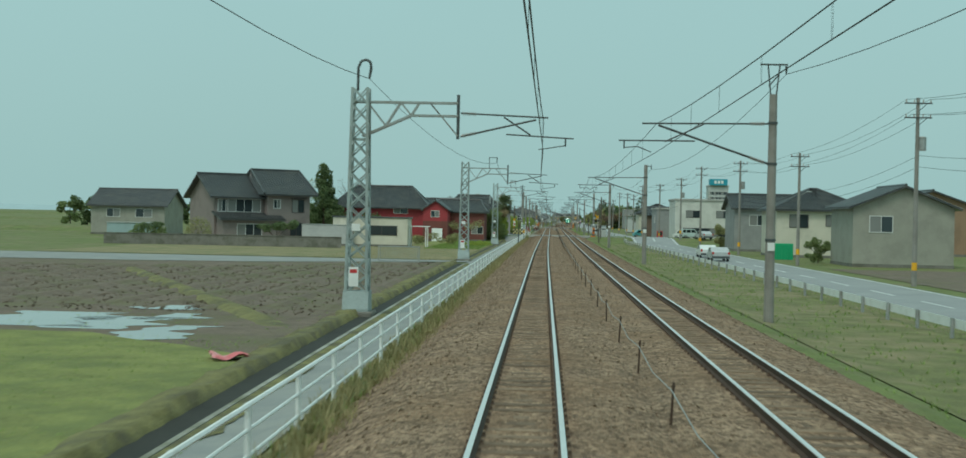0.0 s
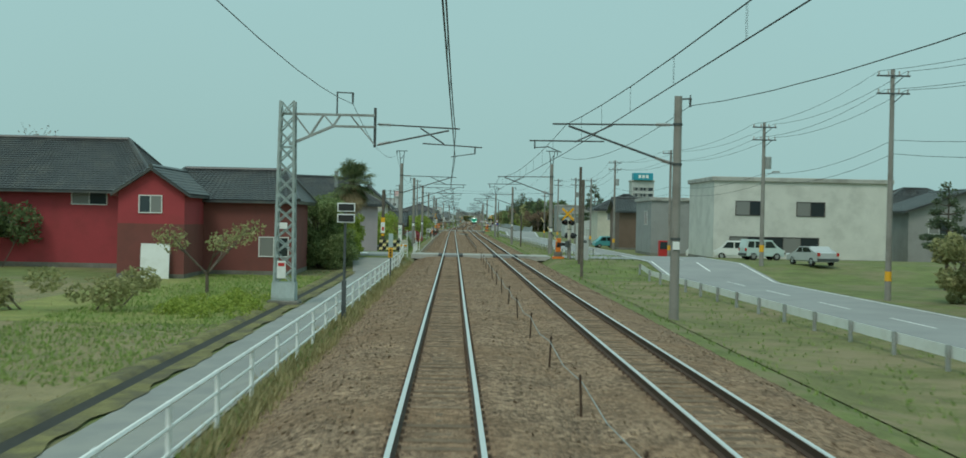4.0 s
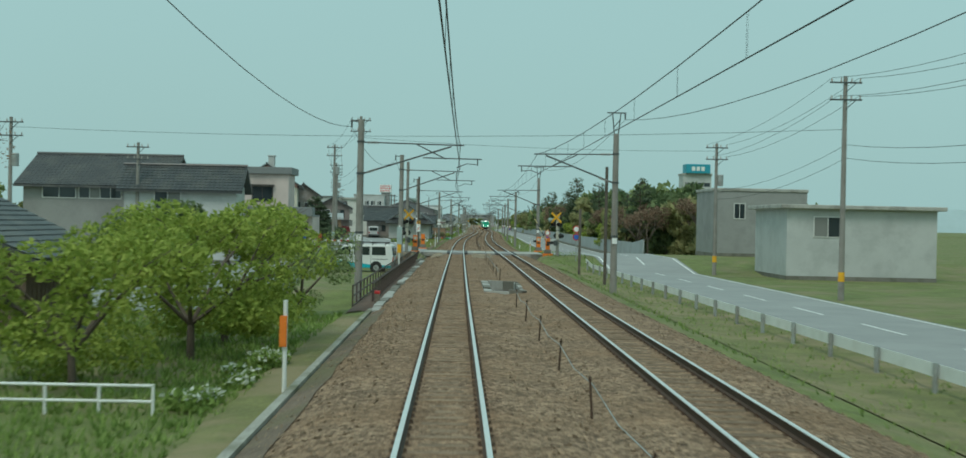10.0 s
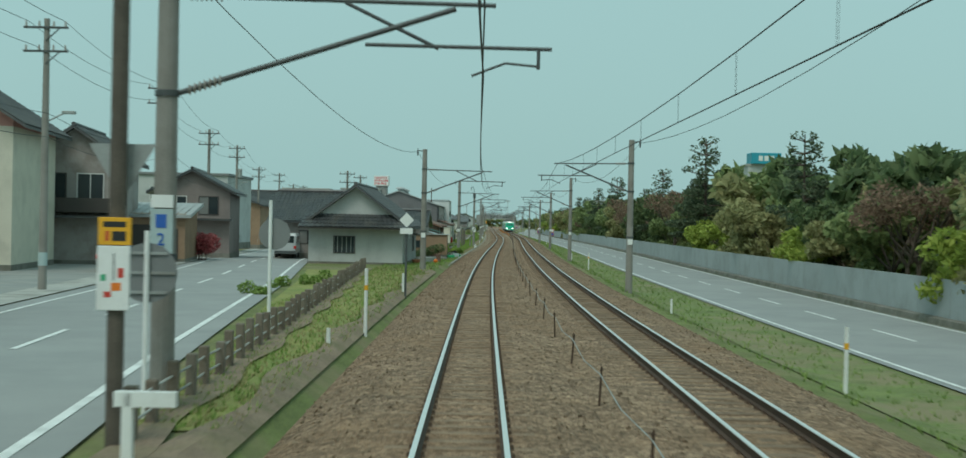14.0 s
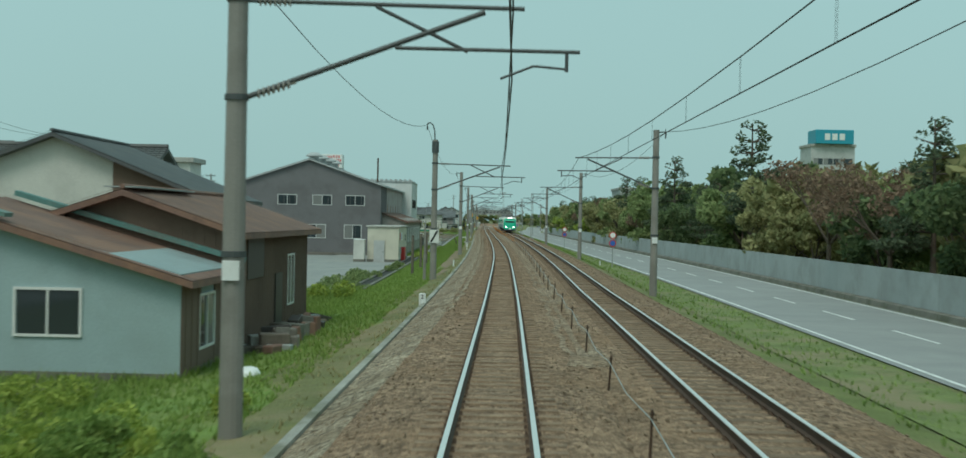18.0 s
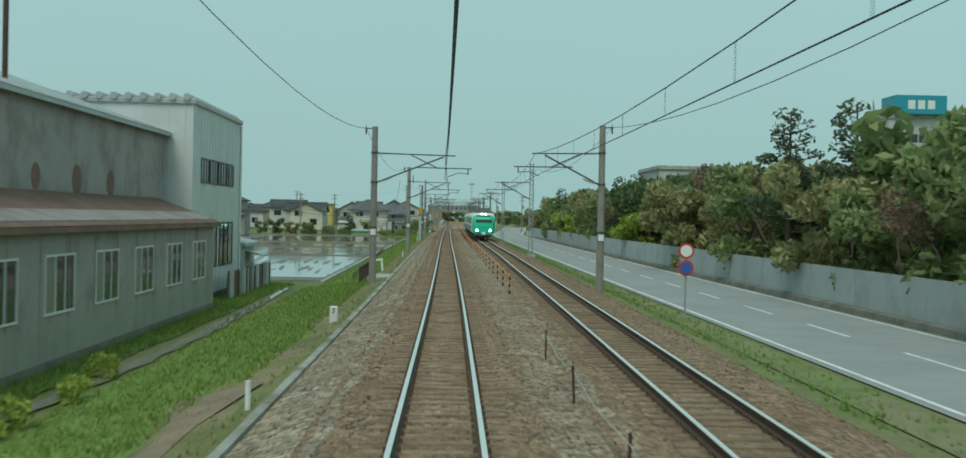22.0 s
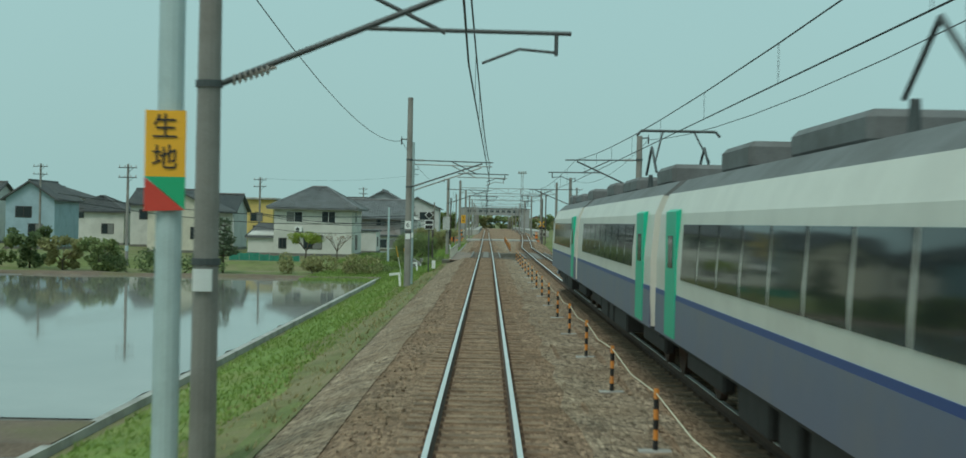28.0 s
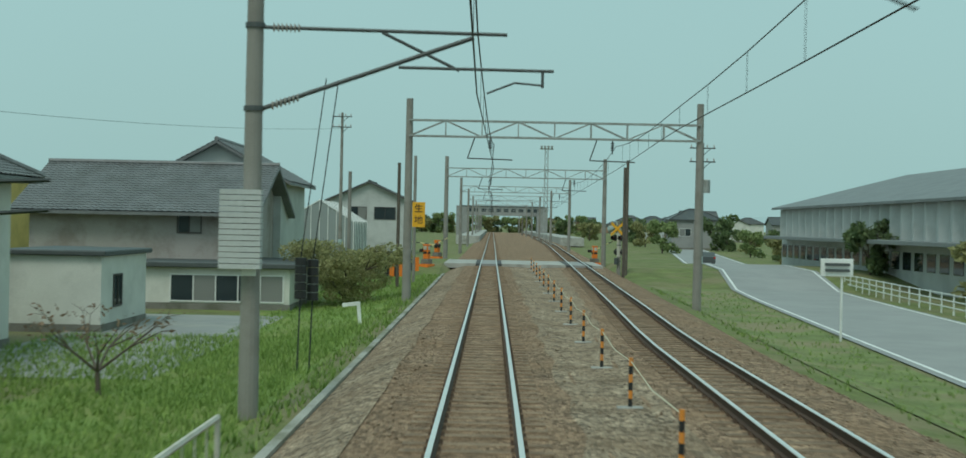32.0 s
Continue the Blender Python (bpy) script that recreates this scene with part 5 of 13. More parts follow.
town = house("house", 505, -27.2, -22.4, 9, 6.4, "stained", "gy", 1.7, 0.6, "slate", windows=[("f", -26.6, -25.3, 3.6, 5.2, D_), ("f", -24.6, -23.1, 3.6, 5.2), ("r", 507, 509, 3.4, 4.9, D_)], label="grey two-storey house with a slate roof along the town road", base=-0.3)
part("balcony", solid((-2.4, 2.3, -1.1, 0.0, 2.9, 3.05), (-2.4, 2.3, -1.1, -1.04, 3.05, 3.75)), M["frame_dark"], town[0], "dark balcony across the front")
part("pent_roof", solid((-2.6, 2.5, -1.4, 0.0, 2.55, 2.68)), M["tile"], town[0])
swing(town, 505, -22.4, 7)
shed = house("carport_shed", 511, -24.4, -19.6, 7, 2.95, "tan", "shed", 0.75, 0.4, "silver_roof", tiles=False, windows=[("f", -20.9, -20.1, -0.1, 1.9, D_)], label="tan boarded car shed under a pale ribbed metal roof", category="shed", base=-0.3, boards=0.6)
# flat dark panel on the closed wall stands in for the bay's inner shade
part("bay_shade_panel", solid((-1.9, 0.9, -0.03, 0.02, -0.3, 2.2)), M["frame_dark"], shed[0], "dark panel painting the shade of an open bay")
swing(shed, 511, -19.6, 7)
far = house("house", 526, -25.6, -19.9, 9, 4.9, "taupe", "gy", 1.5, 0.55, "tile", windows=[("f", -24.6, -23.2, 3.0, 4.3), ("f", -22.2, -20.8, 3.0, 4.3, D_)], label="brown-grey gabled house with a dark tiled roof along the town road", base=-0.3)
part("pent_roof", solid((-3.1, 3.1, -0.9, 0.0, 2.5, 2.66)), M["tile"], far[0])
swing(far, 526, -19.9, 7)
house("workshop", 560, -37, -27.5, 12, 7.0, "pale_grey", "flat", 0.3, 0.2, "grey_trim", windows=[("f", -35.5, -32.5, 4.5, 5.8, {"panes": 4}), ("f", -31.5, -28.5, 4.5, 5.8, {"panes": 3})], label="pale flat-roofed workshop beside the town road", base=-0.2)
for i in range(9):
    house("house", 590 + 42 * i, -40 - 3.5 * i - (i % 3) * 2, -30 - 3.5 * i, 9, 4.6 + (i % 3) * 0.8, ("tan", "pale_grey", "olive", "cream")[i % 4], ("gy", "gx", "hip")[i % 3], 1.8, 0.5, ("slate", "tile")[i % 2],
          windows=[("f", -37 - 3.5 * i, -35 - 3.5 * i, 2.6, 3.8)], label="house of the town beyond the warehouse", base=-0.9)
th, thc, thw, thz = house("tiled_house", 516.5, -12.4, -5.85, 13.5, 2.7, "pale_grey", "gy", 2.5, 0.6, "slate", windows=[("f", -10.6, -9.2, 0.5, 1.6, {"mat": "dark", "panes": 1}), ("r", 521.8, 522.8, 1.55, 2.05), ("r", 525.6, 527.3, 0.55, 1.6, {"hood": True, "mat": "dark"})],
      label="pale grey board-clad house with a tiled gable roof beside the track", base=-0.45, boards=0.3)
pv, pf = [], []
tile_slope(pv, pf, (-thw / 2 - 0.6, -1.1, 2.25), (thw / 2 + 0.6, -1.1, 2.25), (thw / 2 + 0.1, 0.0, 3.15), (-thw / 2 - 0.1, 0.0, 3.15))
part("pent_roof", (pv, pf), M["tile"], th, "dark tiled pent roof across the gable")
part("pent_soffit", solid((-thw / 2 - 0.6, thw / 2 + 0.6, -1.08, 0.0, 2.14, 2.24)), M["frame_dark"], th)
house("tiled_house", 532, -17.5, -12.6, 9, 2.9, "stained", "gx", 2.2, 0.6, windows=[("f", -15.5, -14.2, 0.8, 1.8, D_)], label="stained grey house with a tiled roof behind the track", base=-0.3)
# backyards before the warehouse
house("blue_shed", 540, -10.9, -7.75, 7.4, 2.7, "blue", "gy", 0.95, 0.35, "teal_roof", tiles=False, windows=[], label="pale blue metal shed with a teal roof", category="shed", base=-0.7, boards=0.5)
house("tiled_house", 553, -12.6, -6.75, 8, 2.5, "stained", "gx", 1.35, 0.38, windows=[], label="brown-grey house with a glazed tile roof", base=-0.7)
house("board_shed", 551.2, -9.0, -4.4, 1.9, 1.5, "tan", "flat", 0.08, 0.16, "galv", windows=[("f", -7.4, -6.6, 0.3, 0.9, D_)], label="tan plywood lean-to shed", category="shed", base=-0.7, boards=0.9)
low = house("low_shed", 578.2, -13.0, -7.2, 5.2, 1.42, "blue", "shed_r", 1.65, 0.35, "rust_roof", tiles=False, windows=[("f", -10.95, -9.5, -0.05, 0.95, {"mat": "white"}), ("r", 579.9, 581.4, -0.46, 0.77, {"mat": "white"})], label="pale blue shed with a rusty red roof", category="shed", base=-1.2)
lw = low[2] / 2
part("side_boards", solid(*[(lw - 0.02, lw + 0.03 + 0.012 * (k % 2), 0.03 + 0.29 * k, 0.31 + 0.29 * k, -1.15, 1.3) for k in range(17) if not 5 < k < 11], (lw - 0.02, lw + 0.03, 1.7, 3.3, -1.15, -0.5)), W["brown"], low[0], "dark weathered board cladding")
bm = bmesh.new()
beam(bm, (lw + 0.35, 5.3, 1.52), (-lw, 5.3, 3.2), 0.4, 0.14)
part("flashing", bm, M["teal_faded"], low[0], "faded teal metal flashing")
bm = bmesh.new()
beam(bm, (-lw, -0.1, 3.16), (-lw * 0.35, -0.1, 2.63), 0.5, 0.1)
part("patch_sheet", bm, M["teal_faded"], low[0], "faded teal roof patch")
dk = house("dark_shed", 583.5, -12.9, -7.2, 13, 2.4, "brown", "gy", 0.95, 0.45, "rust_roof", tiles=False, windows=[("r", 592.2, 593.4, -0.2, 1.4, {"mat": "white"})], label="dark boarded shed with a rusty roof and clutter", category="shed", base=-1.2, boards=0.3)
part("roof_sheet", solid((-0.5, 0.35, -0.4, 6.0, 3.4, 3.44)), M["galv"], dk[0], "pale metal sheet on the ridge")
dw = dk[2] / 2
part("side_patch", solid((dw, dw + 0.05, 6.4, 7.6, -0.9, 0.9), (dw, dw + 0.04, 2.0, 4.4, 0.9, 2.1)), M["frame_dark"], dk[0], "blackened side boards")
barn = house("barn", 598.0, -22.6, -11.4, 9, 3.5, "white", "gy", 2.2, 0.5, "slate", tiles=False, windows=[], label="white-fronted barn with a dark metal roof behind the sheds", category="barn", base=-1.2)
bm = bmesh.new()
prism(bm, [(2.2, -1.0), (5.58, -1.0), (5.58, 3.4), (2.2, 4.7)], -0.05, 0.0, "y")
part("dark_boards", bm, W["brown"], barn[0], "dark weathered boards")
house("white_house", 610, -27, -17.5, 9, 4.2, "white", "gx", 1.8, 0.5, "slate", windows=[("f", -24, -22, 2.4, 3.5)], label="white house behind the sheds", base=-1.2)
# the grey works
WW = {"mat": "white", "panes": 2}
house("warehouse", 690, -28.5, -12.8, 36, 6.35, "charcoal", "gy", 2.65, 0.35, "silver_roof", tiles=False,
      windows=[("f", -24.0, -22.0, 4.0, 5.0, WW), ("f", -20.2, -18.2, 4.0, 5.0, WW), ("f", -16.6, -14.6, 4.0, 5.0, WW), ("f", -27.8, -25.8, 0.4, 1.8, WW), ("f", -24.9, -21.4, 0.4, 1.4, {"panes": 4}),
               ("f", -20.8, -18.8, 0.4, 1.8, WW), ("f", -16.7, -14.9, 0.4, 1.8, WW)],
      label="charcoal metal-clad warehouse with white framed windows", category="warehouse", group="", boards=0.6)
WH = bpy.data.objects["warehouse"]
bm = bmesh.new()
box(bm, 7.87, 7.90, 8.0, 36.0, 3.3, 6.15)
part("weathered_cladding", bm, W["stained"], WH, "weathered grey-brown cladding with rust stains")
for k in range(5):
    bm = bmesh.new()
    tube(bm, (7.88, 9.6 + 4.4 * k, 3.75), (7.915, 9.6 + 4.4 * k, 3.75), 0.55 - 0.06 * (k % 3), n=14)
    part("rust_stain", bm, M["rust_roof"], WH)
house("annex", 692, -12.9, -10.2, 32.5, 2.5, "stained", "shed_r", 0.95, 0.3, "rust_roof", tiles=False, windows=[("r", 696.4 + 4.7 * i, 698.9 + 4.7 * i, 0.05, 1.5, {"panes": 3, "mat": "white"}) for i in range(6)],
      label="stained board lean-to with a rusty roof on the warehouse", category="annex", group="", lower=("olive", -0.2), boards=2.35)
silver = house("silver_block", 726.2, -21, -11.45, 13.2, 7.55, "silver", "flat", 0.25, 0.12, "silver_roof", windows=[("r", 728.2 + 2.3 * i, 730.1 + 2.3 * i, 4.15, 5.2, {"mat": "dark", "panes": 3}) for i in range(4)]
      + [("r", 728.6, 732.4, 0.1, 2.2, {"panes": 3, "mat": "dark"}), ("r", 733.2, 737.0, 0.1, 2.2, {"panes": 3, "mat": "dark"})],
      label="tall silver-grey clad factory block", category="factory", group="", boards=0.7)
bm = bmesh.new()
for i in range(15):
    tube(bm, (-4.6 + 0.65 * i, -0.2, 7.86), (-4.6 + 0.65 * i, 13.3, 7.86), 0.17, n=8)
part("roof_corrugation", bm, M["silver_roof"], silver[0], "round corrugations of the metal roof")
bm = bmesh.new()
tube(bm, (silver[2] / 2 + 0.07, 13.05, -1.4), (silver[2] / 2 + 0.07, 13.05, 7.5), 0.06, n=8)
part("downpipe", bm, M["white"], silver[0])
house("meter_hut", 669.2, -12.3, -9.4, 12.0, 1.8, "cream", "flat", 0.16, 0.15, "concrete", windows=[], label="small cream concrete hut with a flat roof", category="hut", group="")
house("white_cabinet", 668.4, -13.5, -12.5, 1.2, 0.6, "white", "flat", 0.08, 0.04, "white", label="white metal cabinet beside the hut", category="cabinet", group="")
# across the paddies
house("office_tower", 874, -41.2, -37.6, 6.5, 14.7, "grey", "flat", 0.2, 0.1, "concrete", windows=[("r", 876.4, 876.9, 7.0, 9.4, D_)], label="grey concrete stair tower carrying a roof sign", category="tower", group="")
house("office_building", 866, -52.5, -39.4, 7.9, 13.2, "pale_grey", "flat", 0.5, 0.12, "concrete", windows=[("f", -42.4 - 2.7 * (i % 3), -40.5 - 2.7 * (i % 3), 9.15 - 4.3 * (i // 3), 10.85 - 4.3 * (i // 3), {"mat": "white"}) for i in range(9)] + [("r", 869, 869.5, 3.4, 5.6, D_)],
      label="pale three-storey office building", category="office", group="")
house("dark_shed", 881, -39.1, -35.8, 7.5, 4.6, "black_wood", "flat", 0.15, 0.12, "dark_steel", windows=[("f", -38.5, -37.9, 0.4, 1.3), ("r", 885, 886.2, 2.4, 3.2, D_)], label="flat-roofed blackened board shed at the edge of the paddies", category="shed", boards=0.4)
house("house", 916, -54, -39.6, 9, 5.3, "stained", "gy", 2.8, 0.6, "slate", windows=[("f", -42.6, -40.6, 3.1, 4.6)], label="grey house with a slate gable roof behind the black shed")
house("house_wing", 907, -41.8, -37.4, 6, 2.5, "stained", "shed", 0.9, 0.5, "slate", windows=[("f", -40.8, -38.0, -0.4, 1.6, {"panes": 3, "mat": "dark"})], label="low tiled wing with dark sliding doors", category="house wing")
FAR = [(990, -56, -50.3, "skyblue", 4.65, "gy"), (1003, -42, -32, "pale_grey", 3.8, "gx"), (988, -39, -31, "cream", 3.6, "gy"), (1040, -37.8, -33.2, "yellow", 5.6, "flat"), (1010, -47, -38, "white", 4.4, "gx"),
       (1050, -32, -25, "pale_grey", 4.6, "gy"), (1080, -44, -36, "tan", 4.4, "hip"), (1090, -30, -22, "grey", 5.2, "gx"), (1012, -77, -66, "pale_grey", 5.0, "gx"), (1016, -58, -49.5, "white", 3.4, "hip"), (1040, -75, -62, "white", 5.2, "gy")]
for s, x0, x1, w, top, kd in FAR:
    house("house", s, x0, x1, 9, top, w, kd, 1.9 if kd != "flat" else 0.3, 0.5, ("slate", "tile")[int(s) % 2] if kd != "flat" else "concrete", windows=[("f", x0 + 1.2, x0 + 3, 2.3, 3.5, D_), ("f", x1 - 3, x1 - 1.4, 0.2, 1.5, D_)],
          label={"flat": "ochre flat-roofed house across the paddies"}.get(kd, w.replace("_", " ") + " walled house across the paddies"))
house("house", 985, -24.0, -15.2, 11, 4.25, "white", "hip", 2.2, 0.75, ridge=0.8, roof_mat="pale_tile", windows=[("f", -22.6, -20.8, 2.4, 3.5), ("f", -18.6, -17.1, 2.4, 3.6), ("f", -20.6, -18.6, -0.6, 0.7, {"mat": "dark", "hood": True}), ("f", -23.4, -22.6, -0.6, 0.5, D_),
      ("r", 988, 990.2, 2.4, 3.6), ("r", 989, 991, -0.7, 0.9, D_)], label="two-storey cream-white house with a grey hip roof")
house("lean_to", 985.5, -27, -24.05, 8, 0.9, "white", "shed", 1.2, 0.3, "pale_tile", label="low lean-to of the cream-white house", category="house wing")
house("house", 1018, -22.5, -11.9, 10, 3.4, "stained", "gx", 2.2, 0.8, "pale_tile", windows=[("f", -15.2, -14.1, 2.1, 2.9, D_)], label="large grey-brown house with a slate tile roof")
house("gabled_house", 1026, -18.5, -11.5, 9, 5.2, "pale_grey", "gy", 1.9, 0.6, "pale_tile", windows=[], label="pale gabled upper storey behind the slate roof")
house("shop_wing", 1013.5, -16.0, -9.0, 9, 0.55, "white", "flat", 0.25, 0.35, "dark_steel", windows=[("f", -14.4, -9.3, -0.95, 0.2, {"panes": 5, "mat": "white"})], label="white ground-floor wing with a band of windows", category="house wing")
house("white_annex", 1001, -17.4, -13.8, 6, 1.35, "white", "flat", 0.2, 0.2, "dark_steel", windows=[("r", 1002.5, 1003.5, -0.5, 0.6, D_)], label="white flat-roofed annex beside the large house", category="house wing")
house("gabled_house", 1110, -19.4, -10, 9, 5.6, "pale_grey", "gy", 2.1, 0.6, "slate", windows=[("f", -17, -15, 3.2, 4.6, D_), ("f", -14, -11.5, 3.2, 4.6, D_)], label="pale gabled two-storey house near the crossing")
# across the road
def right_house(name, s, x0, w, depth, top, wall, **k):
    return house(name, s, x0, x0 + w, depth, top, wall, group="houses across the road", **k)


right_house("house", 118, 28, 9, 9, 4.6, "olive", kind="gy", rise=1.8, windows=[("f", 29.5, 31.5, 2.2, 3.6)], label="olive house across the road")
right_house("house", 146, 26, 10, 10, 4.6, "cream", kind="hip", rise=2.2, windows=[("f", 27.5, 29.5, 2.4, 3.8, D_), ("f", 31.5, 34, 2.6, 3.8, D_)], label="cream and grey house with a tiled hip roof across the road")
right_house("house", 172, 25, 10, 9, 4.9, "grey", kind="gx", rise=1.7, windows=[("f", 27, 29, 2.5, 3.8)], label="grey house across the road")
right_house("clinic_building", 238, 23.5, 16, 12, 6.6, "white", kind="flat", rise=0.4, over=0.2, roof_mat="concrete", windows=[("f", 25.5, 28, 3.6, 4.8, D_), ("f", 31, 33.5, 3.6, 4.8, D_), ("f", 25, 33, 0.2, 1.6, {"panes": 5, "mat": "dark"})], label="white two-storey flat-roofed shop building", category="shop")
right_house("grey_building", 268, 22.5, 12, 12, 5.2, "grey", kind="flat", rise=0.4, over=0.2, roof_mat="concrete", windows=[("l", 271, 273, 2.5, 4)], label="grey rendered flat-roofed building", category="building")
right_house("brick_house", 296, 22.5, 11, 10, 4.3, "brown", kind="gx", rise=1.7, windows=[("f", 25, 27, 2.2, 3.4)], label="brown brick house with a tiled roof")
right_house("house", 322, 22.5, 10, 10, 4.8, "cream", kind="hip", rise=2.2, windows=[("f", 24, 25, 3.0, 4.2), ("f", 26.2, 28.4, 3.0, 4.2), ("f", 26.5, 29, -0.2, 1.6, D_)], label="beige two-storey house with a grey roof")
right_house("house", 398, 24, 11, 10, 4.2, "pale_grey", kind="flat", rise=0.3, roof_mat="concrete", windows=[("f", 26, 28, 2.2, 3.6)], label="pale grey house with an outside stair")
right_house("grey_block", 428, 24.5, 9, 9, 6.2, "grey", kind="flat", rise=0.3, over=0.1, roof_mat="concrete", windows=[("f", 26.5, 27.5, 3.6, 5.0)], label="grey cube-like building behind the crossing", category="building")
for i in range(12):
    right_house("house", 90 + 26 * i, 44 + (i % 3) * 6, 11, 9, 4.5 + (i % 2), ("pale_grey", "cream", "grey", "tan")[i % 4], kind=("gy", "hip", "gx")[i % 3], rise=1.9, label="house in the second row across the road", windows=[("f", 46 + (i % 3) * 6, 48 + (i % 3) * 6, 2.2, 3.5)])

# ---------------------------------------------------------------- fields, water, verges
M["water"] = material("shallow_water", (0.27, 0.265, 0.24), 0.05, vary=0.2, scale=0.15, fine=0.7, spec=1.0)
M["mud"] = material("wet_mud", (0.12, 0.10, 0.08), 0.5, vary=0.35, scale=0.6, fine=6, bump=0.03, dirt=(0.2, 0.19, 0.17), dirt_scale=0.3, dirt_amount=0.4)
# near-black colour that stands in for the shade down in drains and stream
M["bed_shade"] = material("ditch_shade", (0.035, 0.034, 0.028), 0.92, vary=0.3, scale=0.8, fine=8)
M["dry_grass"] = material("dry_grass", (0.26, 0.215, 0.11), 0.95, vary=0.35, scale=1.0, fine=14, bump=0.04, dirt=(0.14, 0.16, 0.06), dirt_scale=0.4, dirt_amount=0.7)
patch("ploughed_field", lambda s: (-75, -7.0), 46, 104, M["soil"], 0.05, "ploughed brown field with green tufts", "field")
patch("stubble_field", lambda s: (-75, -6.9), -55, 45.9, M["soil"], 0.05, "ploughed brown field with green tufts", "field")
LANE = [(93, -62), (95, -32), (97.5, -21.5), (103, -13), (105.8, -8.5), (106.3, -6.1), (110, -6.1)]
patch("field_lane", lambda s: (-80, lerp_table(LANE, s)), 93, 109.5, M["path"], 0.075, "pale concrete farm lane", "path", 1.0)
M["barn_lawn"] = material("yellow_green_lawn", (0.25, 0.25, 0.075), 0.95, vary=0.35, scale=0.9, fine=16, bump=0.04, dirt=(0.17, 0.22, 0.055), dirt_scale=0.35, dirt_amount=0.7)
patch("barn_lawn", lambda s: (-17, -7.3), 166, 201, M["barn_lawn"], 0.055, "yellow-green lawn below the barn", "lawn")
patch("dry_lawn", lambda s: (-45, -7.2), 112, 190, M["dry_grass"], 0.04, "dry grass plot beside the hut", "lawn")
for a, b, c, d, q in ((36.2, 41.5, -12.2, -10.6, 1.1), (39.6, 44.6, -15.2, -12.6, 1.7), (40.2, 46.0, -18.6, -14.6, 1.3), (43.4, 46.5, -13.4, -11.9, 2.1), (48.2, 50.4, -15.0, -13.0, 1.5)):
    patch("puddle", lambda s: (c + 0.4 * math.sin(s * q) + 0.25 * math.sin(s * 3.7), d + 0.45 * math.sin(s * (q + 0.6)) - 0.3 * math.cos(s * 4.3)), a, b, M["water"], 0.062, "shallow puddle in the field", "puddle", 0.25)
for k in range(16):
    o = -8.2 - 2.2 * k
    strip("furrow", lambda s: [(o - 0.5, gz(s, o) + 0.03), (o - 0.15, gz(s, o) + 0.04 + 0.11 * min(1, (s - 48) / 4)), (o + 0.15, gz(s, o) + 0.04 + 0.11 * min(1, (s - 48) / 4)), (o + 0.5, gz(s, o) + 0.03)], 48, float(np.interp(-o, [7, 8.5, 13, 21.5, 32, 62], [103, 103, 98, 89, 86, 84])), 2.0, M["soil"], None,
          "low ridge of ploughed earth", "structure", "field")


def channel(s0, s1, off, mat, label):
    """A field drain between two low concrete kerbs; a flat dark strip paints its sunk shade."""
    patch("drain_bed", lambda s: (off(s) - 0.32, off(s) + 0.32), s0, s1, M["bed_shade"], 0.06, label + " bed", "drain")
    for d in (-0.42, 0.42):
        strip("drain_kerb", lambda s: [(off(s) + d - 0.09, gz(s, off(s) + d) - 0.1), (off(s) + d + 0.09, gz(s, off(s) + d) - 0.1), (off(s) + d + 0.09, gz(s, off(s) + d) + 0.17),
                                       (off(s) + d - 0.09, gz(s, off(s) + d) + 0.17)], s0, s1, 5.0, mat, None, "mossy concrete kerb of a drain", "structure", "kerb", closed=True)


M["moss"] = material("mossy_edge", (0.20, 0.18, 0.07), 0.95, vary=0.5, scale=1.6, fine=18, bump=0.05, dirt=(0.085, 0.075, 0.055), dirt_scale=0.7, dirt_amount=0.7)
M["kerb_old"] = material("weathered_kerb", (0.34, 0.33, 0.29), 0.9, vary=0.4, scale=0.8, fine=14, bump=0.02, dirt=(0.13, 0.13, 0.07), dirt_scale=0.35, dirt_amount=0.85)
M["field_green"] = material("field_grass", (0.215, 0.225, 0.065), 0.95, vary=0.4, scale=0.8, fine=12, bump=0.05, dirt=(0.14, 0.16, 0.05), dirt_scale=0.5, dirt_amount=0.7)
patch("field_lawn", lambda s: (-30, -6.95 - max(0.0, (s - 33) * 1.2) + 0.2 * math.sin(s * 2.0)), -50, 38.5, M["field_green"], 0.07, "green grass corner of the field", "lawn", 1.0)
strip("field_bank", lambda s: [(o + lerp_table([(42, -8.2), (80, -25.5)], s), gz(s, -9) + 0.04 + (z - 0.03) * min(1.0, (s - 42) / 5) + 0.01 * math.sin(s * 2.1)) for o, z in ((-0.7, 0.03), (-0.3, 0.2), (0.15, 0.22), (0.5, 0.03))], 42, 80, 0.8, M["moss"], None,
      "low earth bank across the field", "structure", "bank", smooth=True)
